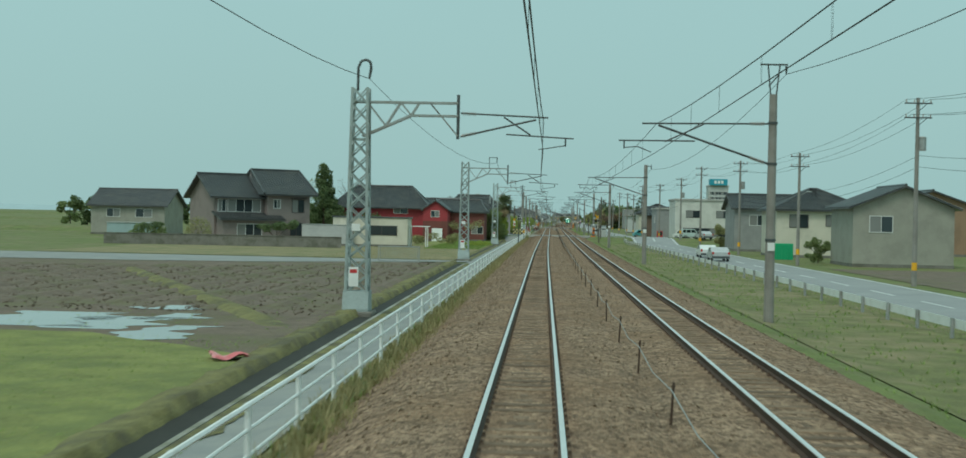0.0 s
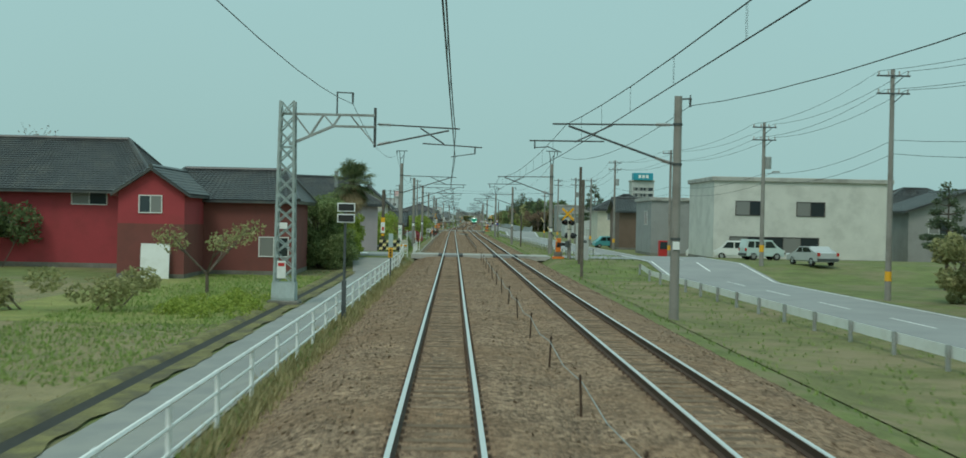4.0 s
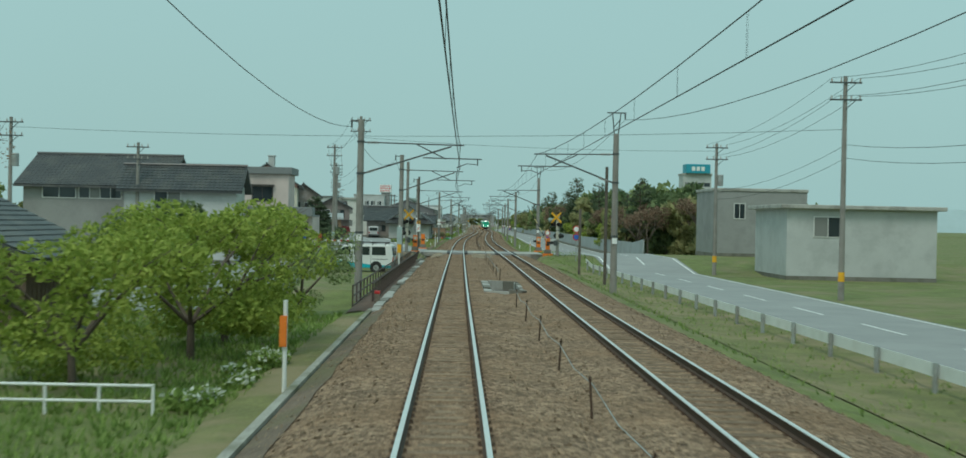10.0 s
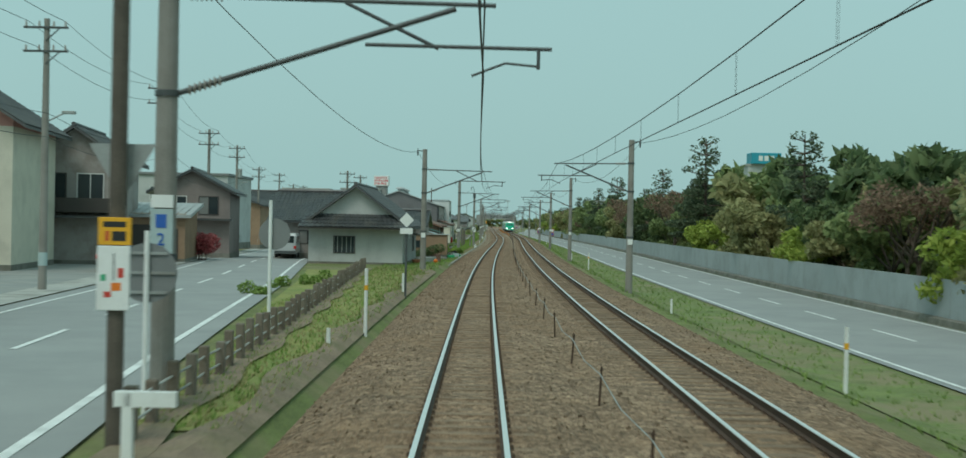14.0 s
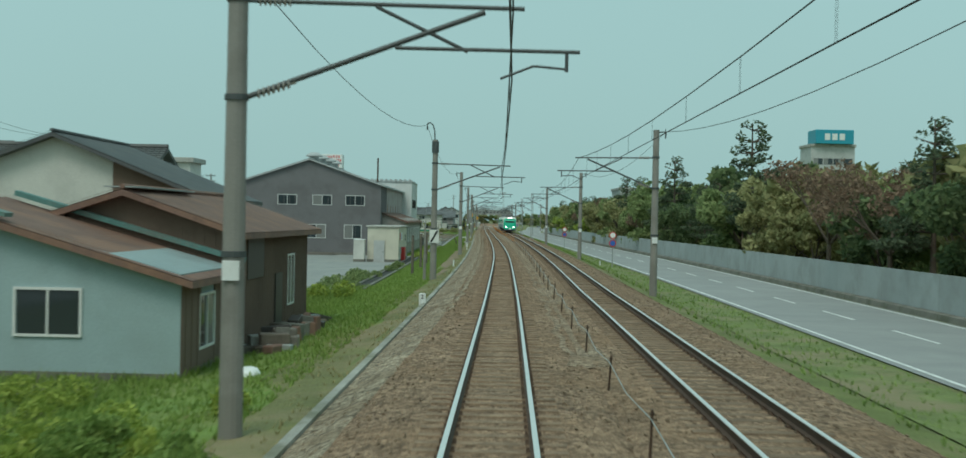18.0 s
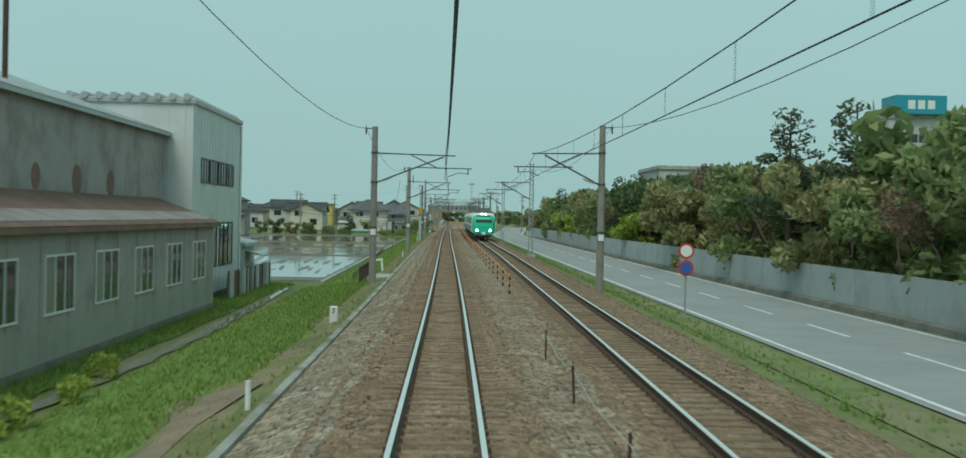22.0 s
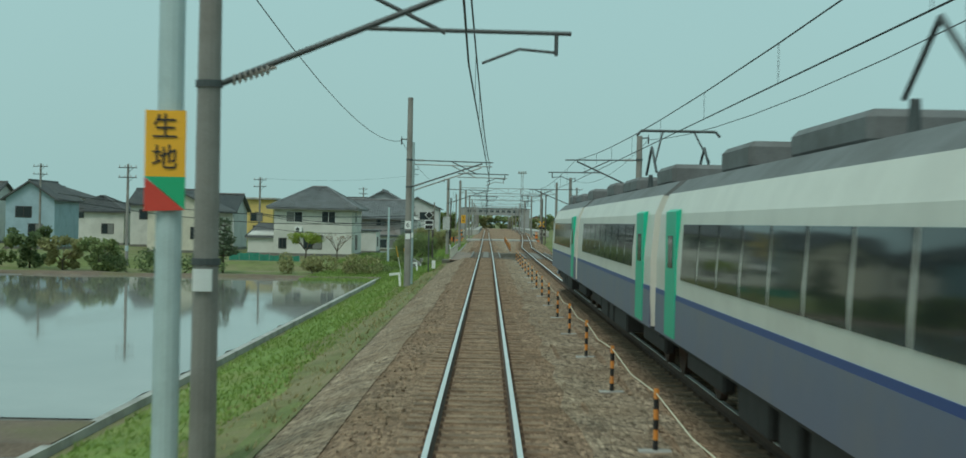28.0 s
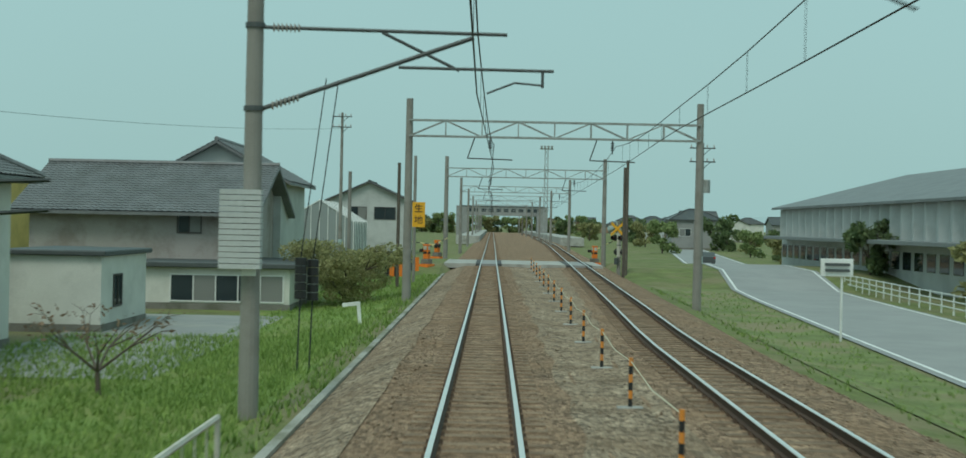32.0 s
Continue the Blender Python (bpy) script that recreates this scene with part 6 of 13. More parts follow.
# open earth drain between the field and the footpath; a near-black strip paints its shade
strip("path_kerb", lambda s: [(drain_edge(s) - 0.08, gz(s, -6) - 0.1), (drain_edge(s) + 0.06, gz(s, -6) - 0.1), (drain_edge(s) + 0.06, gz(s, -6) + 0.06), (drain_edge(s) - 0.08, gz(s, -6) + 0.05)], -50, 104, 3.0, M["kerb_old"], None,
      "worn concrete edge of the footpath", "structure", "kerb", closed=True)
patch("drain_bed", lambda s: (drain_edge(s) - 0.66, drain_edge(s) - 0.06), -50, 104, M["bed_shade"], 0.02, "wet earth drain beside the field, its shade painted dark", "drain")
strip("drain_bank", lambda s: [(drain_edge(s) + o, gz(s, drain_edge(s) + o) + z) for o, z in ((-1.5 - 0.2 * math.sin(s * 0.37) - 0.12 * math.sin(s * 1.9), 0.04), (-1.3 + 0.12 * math.sin(s * 1.7), 0.2 + 0.05 * math.sin(s * 2.3)),
                                                                                    (-0.78 + 0.06 * math.sin(s * 3.1), 0.25 + 0.04 * math.sin(s * 1.1)), (-0.64 + 0.03 * math.sin(s * 4.3), 0.02))], -50, 104, 0.7, M["moss"], None,
      "low mossy earth bank between drain and field", "structure", "bank", smooth=True)
patch("path_moss", lambda s: (drain_edge(s) + 0.07, drain_edge(s) + 0.42 + 0.12 * math.sin(s * 0.9) + 0.07 * math.sin(s * 2.7) + 0.05 * math.sin(s * 5.3)), -50, 104, M["moss"], 0.05, "moss and weeds along the footpath's edge", "grass", 0.4)
# flat strip again, the drain's inner shade put into its colour
patch("drain_bed", lambda s: (-6.95, -6.6), 111.5, 208, M["bed_shade"], 0.045, "wet earth drain beside the lawn, its shade painted dark", "drain")
strip("drain_bank", lambda s: [(-7.6, gz(s, -7.6) + 0.05), (-7.3 + 0.06 * math.sin(s * 1.7), gz(s, -7.3) + 0.13), (-7.06 + 0.04 * math.sin(s * 3.1), gz(s, -7.1) + 0.14), (-6.94, gz(s, -7.0) + 0.03)],
      111.5, 208, 0.8, M["moss"], None, "low mossy earth bank between drain and lawn", "structure", "bank", smooth=True)
patch("path_moss", lambda s: (-6.62, -6.15 + 0.1 * math.sin(s * 0.9) + 0.06 * math.sin(s * 2.7)), 111.5, 208, M["moss"], 0.05, "moss and weeds along the footpath's edge", "grass", 0.5)
channel(622, 694, lambda s: -8.4 - (s - 640) * 0.008, M["concrete_dark"], "shade-painted drain")
WORKS_DRAIN = [(690, -8.8), (702, -8.4), (713, -8.32), (721, -8.48), (728, -8.62), (746, -9.15)]
patch("drain_bank", lambda s: (lerp_table(WORKS_DRAIN, s) - 0.34 - 0.08 * math.sin(s * 1.8), lerp_table(WORKS_DRAIN, s) + 0.22 + 0.06 * math.sin(s * 1.6)), 694, 742, M["rough_grass"], 0.05, "rough dry edge of a narrow drain", "drain", 1.0)
patch("drain_water", lambda s: (lerp_table(WORKS_DRAIN, s) - 0.15, lerp_table(WORKS_DRAIN, s) + 0.14 + 0.03 * math.sin(s * 2.1)), 694, 742, M["water"], 0.058, "grey water in a narrow grass drain", "water", 1.0)
patch("verge", lambda s: (-11.3, -9.1 + 0.1 * math.sin(s * 0.7)), 693, 746, M["lawn"], 0.045, "green grass below the works", "grass")
# kerbs at the foot of the ballast
for a, b in ((236, 352), (452, 505), (506, 812), (968, 1040)):
    strip("trackside_kerb", lambda s: [(-3.06, -0.75), (-2.9, -0.75), (-2.9, -0.5), (-3.06, -0.5)], a, b, 5.0, M["kerb_old"], None, "low weathered concrete kerb at the ballast foot", "structure", "kerb", closed=True)
patch("trackside_verge", lambda s: (-4.1 - 0.2 * math.sin(s * 0.5), -3.08), 236, 350, M["rough_grass"], 0.045, "dry yellowish grass beside the kerb", "grass", 1.5)
strip("trackside_walk", lambda s: over_bed(s, (-2.88, -2.6, -2.32 + 0.05 * math.sin(s * 1.3)), 0.02), 236, 350, 2.0, M["soil"], None, "trodden grey-brown earth beside the ballast", "structure", "path")
patch("van_yard", lambda s: (-30, -9.0 - 0.16 * (s - 380) if s > 380 else -9.0 + 0.06 * (380 - s)), 352, 408, M["path"], 0.035, "worn grey asphalt parking yard", "yard")
patch("works_yard", lambda s: (-34, -9.4), 620, 690, M["path"], 0.06, "grey asphalt works yard", "yard")
patch("verge", lambda s: (-8.0, -3.1), 556, 742, M["lawn"], 0.03, "fresh green grass verge", "grass")
patch("verge", lambda s: (-7.2, -3.1), 742, 940, M["lawn"], 0.03, "fresh green grass bank above the paddies", "grass")
patch("verge", lambda s: (-10.5, -3.1), 968, 1040, M["lawn"], 0.03, "fresh green grass bank", "grass")
patch("verge", lambda s: (town_edge(s) + 0.4, -3.1), 444, 504, M["barn_lawn"], 0.03, "yellow-green grass verge beside the town road", "grass")
patch("bank_edge", lambda s: (-4.5 - 0.5 * math.sin(s * 0.23) - 0.3 * math.sin(s * 0.71), -3.1), 556, 742, M["rough_grass"], 0.042, "thin dry grass and earth along the ballast", "grass", 1.5)
M["bare"] = material("bare_earth", (0.25, 0.18, 0.125), 0.95, vary=0.4, scale=0.9, fine=12, bump=0.04, dirt=(0.17, 0.16, 0.07), dirt_scale=0.6, dirt_amount=0.55)
patch("bare_strip", lambda s: (-4.75 - 0.4 * math.sin(s * 0.31) - 0.25 * math.sin(s * 0.8), -3.8 + 0.25 * math.sin(s * 0.4)), 628, 694, M["bare"], 0.055, "bare reddish earth strip", "path")
patch("roadside_verge", lambda s: (second(s) + 4.0, lerp_table(ROAD_R, s) - 0.25), 446, 1035, M["road_verge"], 0.03, "green grass verge beside the road", "grass")
patch("roadside_verge", lambda s: (second(s) + 4.0, lerp_table(ROAD_R, s) - 0.25), 246, 404, M["rough_grass"], 0.03, "rough yellowish grass verge beside the road", "grass")
patch("roadside_verge", lambda s: (second(s) + 4.0, lerp_table(ROAD_R, s) - 0.25), -50, 204, M["rough_grass"], 0.03, "rough yellowish grass verge beside the road", "grass")
patch("field_across", lambda s: (lerp_table(ROAD_R, s) + 9, 60), -50, 110, M["soil"], 0.03, "brown field across the road", "field")
patch("mud_bed", lambda s: (-95, -7.7), 750, 933, M["mud"], 0.03, "wet mud of rice paddies", "paddy")


def paddy(s0, s1, o0, o1, step=2.0):
    """Standing water with an uneven shore."""
    patch("paddy_water", lambda s: (o0 + 0.8 * math.sin(s * 0.7 + o0), o1 - 0.25 - 0.2 * math.sin(s * 1.9)), s0, s1, M["water"], 0.055, "flooded rice paddy mirroring the sky", "paddy", step)


paddy(754, 800, -38, -7.9)
paddy(803, 834, -44, -7.9)
paddy(837, 861, -60, -8.3)
paddy(866, 931, -33, -7.7)
paddy(762, 834, -90, -46)
paddy(870, 884, -90, -38)
for s0, s1, o0, o1 in ((800.5, 802.3, -60, -7.6), (834.5, 836.4, -90, -7.6), (861.5, 865.4, -60, -7.6), (931, 933.5, -60, -7.6)):
    strip("paddy_bund", lambda s: [(o0, -1.62)] + [(o0 + (o1 - o0) * i / 12, -1.6 + (0.24 if s0 + 0.3 < s < s1 - 0.3 else 0.0) + 0.05 * math.sin(i * 2.1)) for i in range(13)] + [(o1, -1.62)], s0, s1, 0.6, M["soil"], None,
          "bare earth bund between paddies", "structure", "bund")
strip("paddy_edge", lambda s: [(-7.75, -1.75), (-7.55, -1.75), (-7.55, -1.38), (-7.75, -1.38)], 748, 933, 5.0, M["concrete"], None, "pale concrete edge of the paddies", "structure", "kerb", closed=True)


# ---------------------------------------------------------------- foliage
def leaf_material(name, colour, colour2, rough=0.7):
    mt = bpy.data.materials.new(name)
    mt.use_nodes = True
    n, l = mt.node_tree.nodes, mt.node_tree.links
    b = n["Principled BSDF"]
    b.inputs["Roughness"].default_value = rough
    b.inputs["Specular IOR Level"].default_value = 0.25
    geo = n.new("ShaderNodeNewGeometry")
    ramp = n.new("ShaderNodeValToRGB")
    ramp.color_ramp.elements[0].color = (*colour, 1)
    ramp.color_ramp.elements[1].color = (*colour2, 1)
    l.new(geo.outputs["Random Per Island"], ramp.inputs[0])
    l.new(ramp.outputs[0], b.inputs["Base Color"])
    tr = n.new("ShaderNodeBsdfTranslucent")
    l.new(ramp.outputs[0], tr.inputs["Color"])
    mx = n.new("ShaderNodeMixShader")
    mx.inputs[0].default_value = 0.4
    l.new(b.outputs[0], mx.inputs[1])
    l.new(tr.outputs[0], mx.inputs[2])
    l.new(mx.outputs[0], n["Material Output"].inputs["Surface"])
    return mt


LEAF = {
    "mid": leaf_material("mid_green_leaves", (0.13, 0.18, 0.07), (0.36, 0.42, 0.18)),
    "dark": leaf_material("dark_green_leaves", (0.085, 0.125, 0.06), (0.23, 0.29, 0.13)),
    "fresh": leaf_material("fresh_spring_leaves", (0.20, 0.27, 0.045), (0.46, 0.52, 0.12)),
    "olive": leaf_material("olive_spring_leaves", (0.21, 0.21, 0.09), (0.47, 0.45, 0.22)),
    "rust": leaf_material("rusty_spring_buds", (0.166, 0.109, 0.077), (0.358, 0.243, 0.166)),
    "red": leaf_material("crimson_young_leaves", (0.25, 0.05, 0.06), (0.62, 0.19, 0.19)),
    "pine": leaf_material("pine_needles", (0.07, 0.1, 0.06), (0.18, 0.22, 0.13)),
    "palm": leaf_material("palm_fronds", (0.085, 0.125, 0.06), (0.24, 0.27, 0.13)),
    "straw": leaf_material("dead_fronds", (0.218, 0.166, 0.090), (0.422, 0.333, 0.192)),
    "grass": leaf_material("grass_blades", (0.128, 0.205, 0.045), (0.346, 0.448, 0.128)),
    "lush": leaf_material("lush_blades", (0.15, 0.225, 0.045), (0.3, 0.39, 0.1)),
    "petal": leaf_material("white_petals", (0.7, 0.7, 0.6), (0.85, 0.85, 0.8)),
    "dry": leaf_material("dry_blades", (0.256, 0.218, 0.090), (0.486, 0.410, 0.218)),
}
M["bark"] = material("bark", (0.11, 0.085, 0.065), 0.9, vary=0.4, scale=2.0, fine=30, bump=0.01)
rng = np.random.default_rng(5)


def leaves(clumps, count, size, flat=0.0):
    """Many small leaf faces in ellipsoid clumps (x, y, z, rx, ry, rz)."""
    cl = np.array(clumps, dtype=float)
    vol = cl[:, 3] * cl[:, 4] * cl[:, 5]
    pick = rng.choice(len(cl), count, p=vol / vol.sum())
    d = rng.normal(size=(count, 3))
    d /= np.linalg.norm(d, axis=1)[:, None]
    rad = rng.uniform(0.45, 1.08, count) ** 0.6
    c = cl[pick, :3] + d * rad[:, None] * cl[pick, 3:]
    u = rng.normal(size=(count, 3))
    u[:, 2] *= 1 - flat
    u /= np.linalg.norm(u, axis=1)[:, None]
    w = np.cross(u, rng.normal(size=(count, 3)))
    w /= np.linalg.norm(w, axis=1)[:, None]
    sz = size * rng.uniform(0.6, 1.4, count)[:, None]
    v = np.stack([c - u * sz, c + w * sz * 0.45, c + u * sz, c - w * sz * 0.45], 1).reshape(-1, 3)
    f = np.arange(count * 4).reshape(-1, 4)
    return (v.tolist(), f.tolist())


def limbs(bm, base, height, spread, n=5, r=0.14, seed=1, low=0.38):
    """A tapered trunk with forking limbs; gives back the tips."""
    rnd = random.Random(seed)
    tips = []
    fork = Vector(base) + Vector((rnd.uniform(-0.1, 0.1), rnd.uniform(-0.1, 0.1), height * low))
    tube(bm, base, fork, r, r * 0.75, 8)
    for i in range(n):
        a = 2 * math.pi * i / n + rnd.uniform(-0.4, 0.4)
        m = fork + Vector((math.cos(a) * spread * 0.4, math.sin(a) * spread * 0.4, height * rnd.uniform(0.15, 0.3)))
        tube(bm, fork, m, r * 0.5, r * 0.32, 6)
        for k in range(3):
            b = a + rnd.uniform(-0.8, 0.8)
            e = m + Vector((math.cos(b) * spread * rnd.uniform(0.2, 0.6), math.sin(b) * spread * rnd.uniform(0.2, 0.6), height * rnd.uniform(0.1, 0.32)))
            tube(bm, m, e, r * 0.3, r * 0.1, 5)
            tips.append(e)
            for q in range(2):
                b2 = b + rnd.uniform(-1, 1)
                e2 = e + Vector((math.cos(b2) * spread * 0.22, math.sin(b2) * spread * 0.22, height * rnd.uniform(0.0, 0.12)))
                tube(bm, e, e2, r * 0.12, r * 0.04, 4, caps=False)
    return tips


def broad_tree(name, h, spread, leaf, count, size=0.16, seed=1, label="", low=0.34, skirt=0):
    t = tagged(new(name), label, "tree", "trees")
    bm = bmesh.new()
    tips = limbs(bm, (0, 0, -0.3), h, spread, 5, 0.04 * h ** 0.7, seed, low)
    part("trunk", bm, M["bark"], t)
    rnd = random.Random(seed)
    cl = [(p.x, p.y, p.z, spread * rnd.uniform(0.2, 0.36), spread * rnd.uniform(0.2, 0.36), h * rnd.uniform(0.07, 0.13)) for p in tips]
    for i in range(skirt):
        w = rnd.uniform(0, 6.28)
        k = spread * rnd.uniform(0.3, 0.85)
        cl.append((math.cos(w) * k, math.sin(w) * k, h * rnd.uniform(0.08, 0.5), spread * rnd.uniform(0.22, 0.36), spread * rnd.uniform(0.22, 0.36), h * rnd.uniform(0.08, 0.13)))
    part("crown", leaves(cl, count, size), LEAF[leaf], t)
    return t


def pine_tree(name, h, spread, seed=3, label="", count=3500):
    t = tagged(new(name), label, "tree", "trees")
    rnd = random.Random(seed)
    bm = bmesh.new()
    tube(bm, (0, 0, -0.3), (0.1, 0, h * 0.95), 0.03 * h ** 0.8, 0.03, 8)
    cl = []
    for i in range(9):
        z = h * (0.3 + 0.075 * i)
        k = spread * (1 - 0.085 * i)
        for j in range(5):
            a = rnd.uniform(0, 6.28)
            e = Vector((math.cos(a) * k * rnd.uniform(0.5, 1), math.sin(a) * k * rnd.uniform(0.5, 1), z + rnd.uniform(-0.1, 0.35)))
            tube(bm, (0.05, 0, z), e, 0.045, 0.015, 5)
            cl.append((e.x * 0.8, e.y * 0.8, e.z + 0.1, k * 0.3, k * 0.3, h * 0.03))
    part("trunk", bm, M["bark"], t)
    part("crown", leaves(cl, count, 0.13, 0.3), LEAF["pine"], t)
    return t


def put(ob, s, off, scale=1.0, turn=0.0, z=None):
    p = P(s, off, gz(s, off) if z is None else z)
    ob.matrix_basis = pose(p.x, p.y, p.z, 0, 0, turn) @ Matrix.Scale(scale, 4)
    return ob


def put_copy(ob, s, off, scale=1.0, turn=0.0):
    p = P(s, off, gz(s, off))
    c = copy_thing(ob, Matrix.Identity(4))
    c.matrix_basis = pose(p.x, p.y, p.z, 0, 0, turn) @ Matrix.Scale(scale, 4)
    return c


# the wooded bank behind the road wall
kinds = [
    put(broad_tree("broadleaf_tree", 7.0, 3.2, "mid", 4600, 0.23, 11, "mid-green broadleaf tree behind the road wall", 0.26, 9), 470, 24),
    put(broad_tree("broadleaf_tree", 6.4, 3.4, "olive", 4400, 0.22, 12, "olive budding tree behind the road wall", 0.24, 9), 477, 22),
    put(broad_tree("broadleaf_tree", 7.4, 3.0, "dark", 4600, 0.23, 13, "dark evergreen broadleaf tree behind the road wall", 0.24, 9), 484, 25),
    put(broad_tree("budding_tree", 7.0, 3.0, "rust", 1700, 0.14, 14, "half-bare rusty budding cherry tree behind the road wall"), 491, 22),
    put(pine_tree("pine_tree", 8.5, 2.6, 15, "dark shaggy pine tree behind the road wall"), 498, 24),
    put(broad_tree("broadleaf_tree", 5.2, 3.2, "fresh", 4000, 0.2, 16, "fresh green tree behind the road wall", 0.22, 9), 505, 22),
]
far_kinds = [
    put(broad_tree("broadleaf_tree", 7.2, 3.2, "mid", 1500, 0.4, 17, "mid-green broadleaf tree in the second row", 0.26, 8), 512, 27),
    put(broad_tree("broadleaf_tree", 6.6, 3.3, "olive", 1400, 0.4, 18, "olive budding tree in the second row", 0.26, 8), 519, 28),
    put(broad_tree("broadleaf_tree", 7.6, 3.0, "dark", 1500, 0.4, 19, "dark broadleaf tree in the second row", 0.26, 8), 526, 27),
]
rnd = random.Random(21)
s = 452.0
while s < 945:
    for row in range(2):
        o = wall_off(s) + 3.0 + 4.6 * row + rnd.uniform(-0.8, 1.2)
        k = rnd.choice((0, 0, 1, 1, 2, 3, 4, 4, 5, 1, 0, 3) if row == 0 else (0, 2, 2, 4, 1))
        big = 1.0 if s < 900 else 0.8
        put_copy(kinds[k] if row == 0 else far_kinds[k % 3], s + rnd.uniform(-1.5, 1.5), o, rnd.uniform(0.85, 1.4) * (1.25 if k == 4 and row == 0 else 1.0) * big * (0.9 if row == 0 else 1.1), rnd.uniform(0, 360))
    s += rnd.uniform(4.6, 6.4)


def hedge_shrub(name, s, off, clumps, leaf, count, size, label, category="shrub", stems=4):
    t = thing(name, s, off, label=label, category=category)
    rnd = random.Random(int(s * 10))
    bm = bmesh.new()
    for i in range(stems):
        c = clumps[i % len(clumps)]
        tube(bm, (c[0] * 0.6, c[1] * 0.6, -0.2), (c[0], c[1], c[2]), 0.05, 0.015, 5)
        for k in range(4):
            tube(bm, (c[0] * 0.8, c[1] * 0.8, c[2] * 0.5), (c[0] + rnd.uniform(-1, 1) * c[3], c[1] + rnd.uniform(-1, 1) * c[4], c[2] + rnd.uniform(-0.3, 0.7) * c[5]), 0.02, 0.006, 4)
    if category in ("weeds", "grass", "flowers"):
        bm.free()
    else:
        part("stem", bm, M["bark"], t)
    part("foliage", leaves(clumps, count, size), LEAF[leaf], t)
    return t


def clumpy(n, lx, ly, h, seed, r=0.8):
    rnd = random.Random(seed)
    return [(rnd.uniform(-lx, lx), rnd.uniform(-ly, ly), rnd.uniform(0.35, 0.85) * h, r * rnd.uniform(0.6, 1.2), r * rnd.uniform(0.6, 1.2), r * rnd.uniform(0.5, 1.0)) for _ in range(n)]


# garden by the red barn and the first crossing
rc = random.Random(31)
cone = []
for k in range(34):
    h = 1.6 + 9.6 * (k / 33.0)
    rad = 3.1 * (1 - ((h - 1.6) / 10.6) ** 1.3) * rc.uniform(0.55, 0.85)
    w = rc.uniform(0, 6.28)
    cone.append((rad * math.cos(w), rad * math.sin(w), h, rc.uniform(0.75, 1.25) * (1.25 - 0.05 * h), rc.uniform(0.75, 1.25) * (1.25 - 0.05 * h), rc.uniform(0.7, 1.1)))
conifer = hedge_shrub("garden_conifer", 206, -35.7, cone, "dark", 11000, 0.2, "tall dense dark conifer between the houses", "tree", stems=0)
bm = bmesh.new()
tube(bm, (0, 0, -0.2), (0.1, 0.05, 10.8), 0.24, 0.03, 10)
part("trunk", bm, M["bark"], conifer)
hedge_shrub("garden_shrub", 206, -31, clumpy(16, 4.0, 2.0, 4.6, 91, 1.3), "dark", 6500, 0.16, "dark green shrubs between the houses")
put(broad_tree("bare_tree", 9.6, 3.2, "rust", 500, 0.1, 33, "nearly bare spring tree"), 222, -33)
put(broad_tree("budding_tree", 9.2, 3.0, "olive", 1500, 0.12, 93, "thinly budding tree behind the taupe house"), 208, -40.4)
put(broad_tree("garden_tree", 5, 2.6, "dark", 2600, 0.14, 34, "clipped dark garden tree"), 147.6, -45.6, 0.55)
put(broad_tree("garden_tree", 3.2, 2.0, "dark", 2000, 0.12, 35, "clipped dark garden tree before the house"), 148.6, -31.0, 1.05)
hedge_shrub("round_topiary", 147.5, -39.8, [(0, 0, 1.5, 1.5, 1.5, 1.7)], "olive", 2200, 0.09, "round clipped brown-green topiary", stems=1)
hedge_shrub("garden_shrub", 147.5, -45.6, clumpy(6, 2.2, 1, 2.0, 3), "mid", 2200, 0.11, "loose green garden shrubs")
hedge_shrub("vine_trellis", 172, -14.5, clumpy(9, 3.4, 2.0, 1.5, 4, 0.7), "olive", 2400, 0.10, "budding vines over a trellis")
put(broad_tree("fruit_tree", 3.6, 2.3, "olive", 900, 0.09, 36, "young budding fruit tree on the lawn"), 183, -11.2)
def thicket(n, lx, ly, h, seed, r):
    """Clumps that fill a hedge from the ground to an uneven top."""
    q = random.Random(seed)
    return [(q.uniform(-lx, lx), q.uniform(-ly, ly), h * q.uniform(0.1, 0.86), r * q.uniform(0.6, 1.15), r * q.uniform(0.6, 1.15), r * q.uniform(0.45, 0.9)) for _ in range(n)]


hedge_shrub("garden_shrub", 212.6, -9.3, thicket(58, 1.6, 2.6, 4.9, 6, 0.85), "mid", 30000, 0.085, "big dense green shrubs between the barn and the lane", stems=10)
hedge_shrub("garden_shrub", 210.8, -8.2, thicket(44, 1.3, 1.2, 2.7, 5, 0.7), "mid", 17000, 0.075, "dense dark green shrub beside the barn", stems=8)
hedge_shrub("garden_shrub", 217.2, -7.5, thicket(44, 0.55, 3.2, 3.3, 7, 0.62), "fresh", 20000, 0.075, "fresh green shrub overhanging the footpath", stems=8)
hedge_shrub("garden_shrub", 214.5, -7.3, thicket(34, 0.5, 2.4, 2.6, 8, 0.6), "fresh", 11000, 0.075, "olive green shrub over the footpath's edge", stems=6)


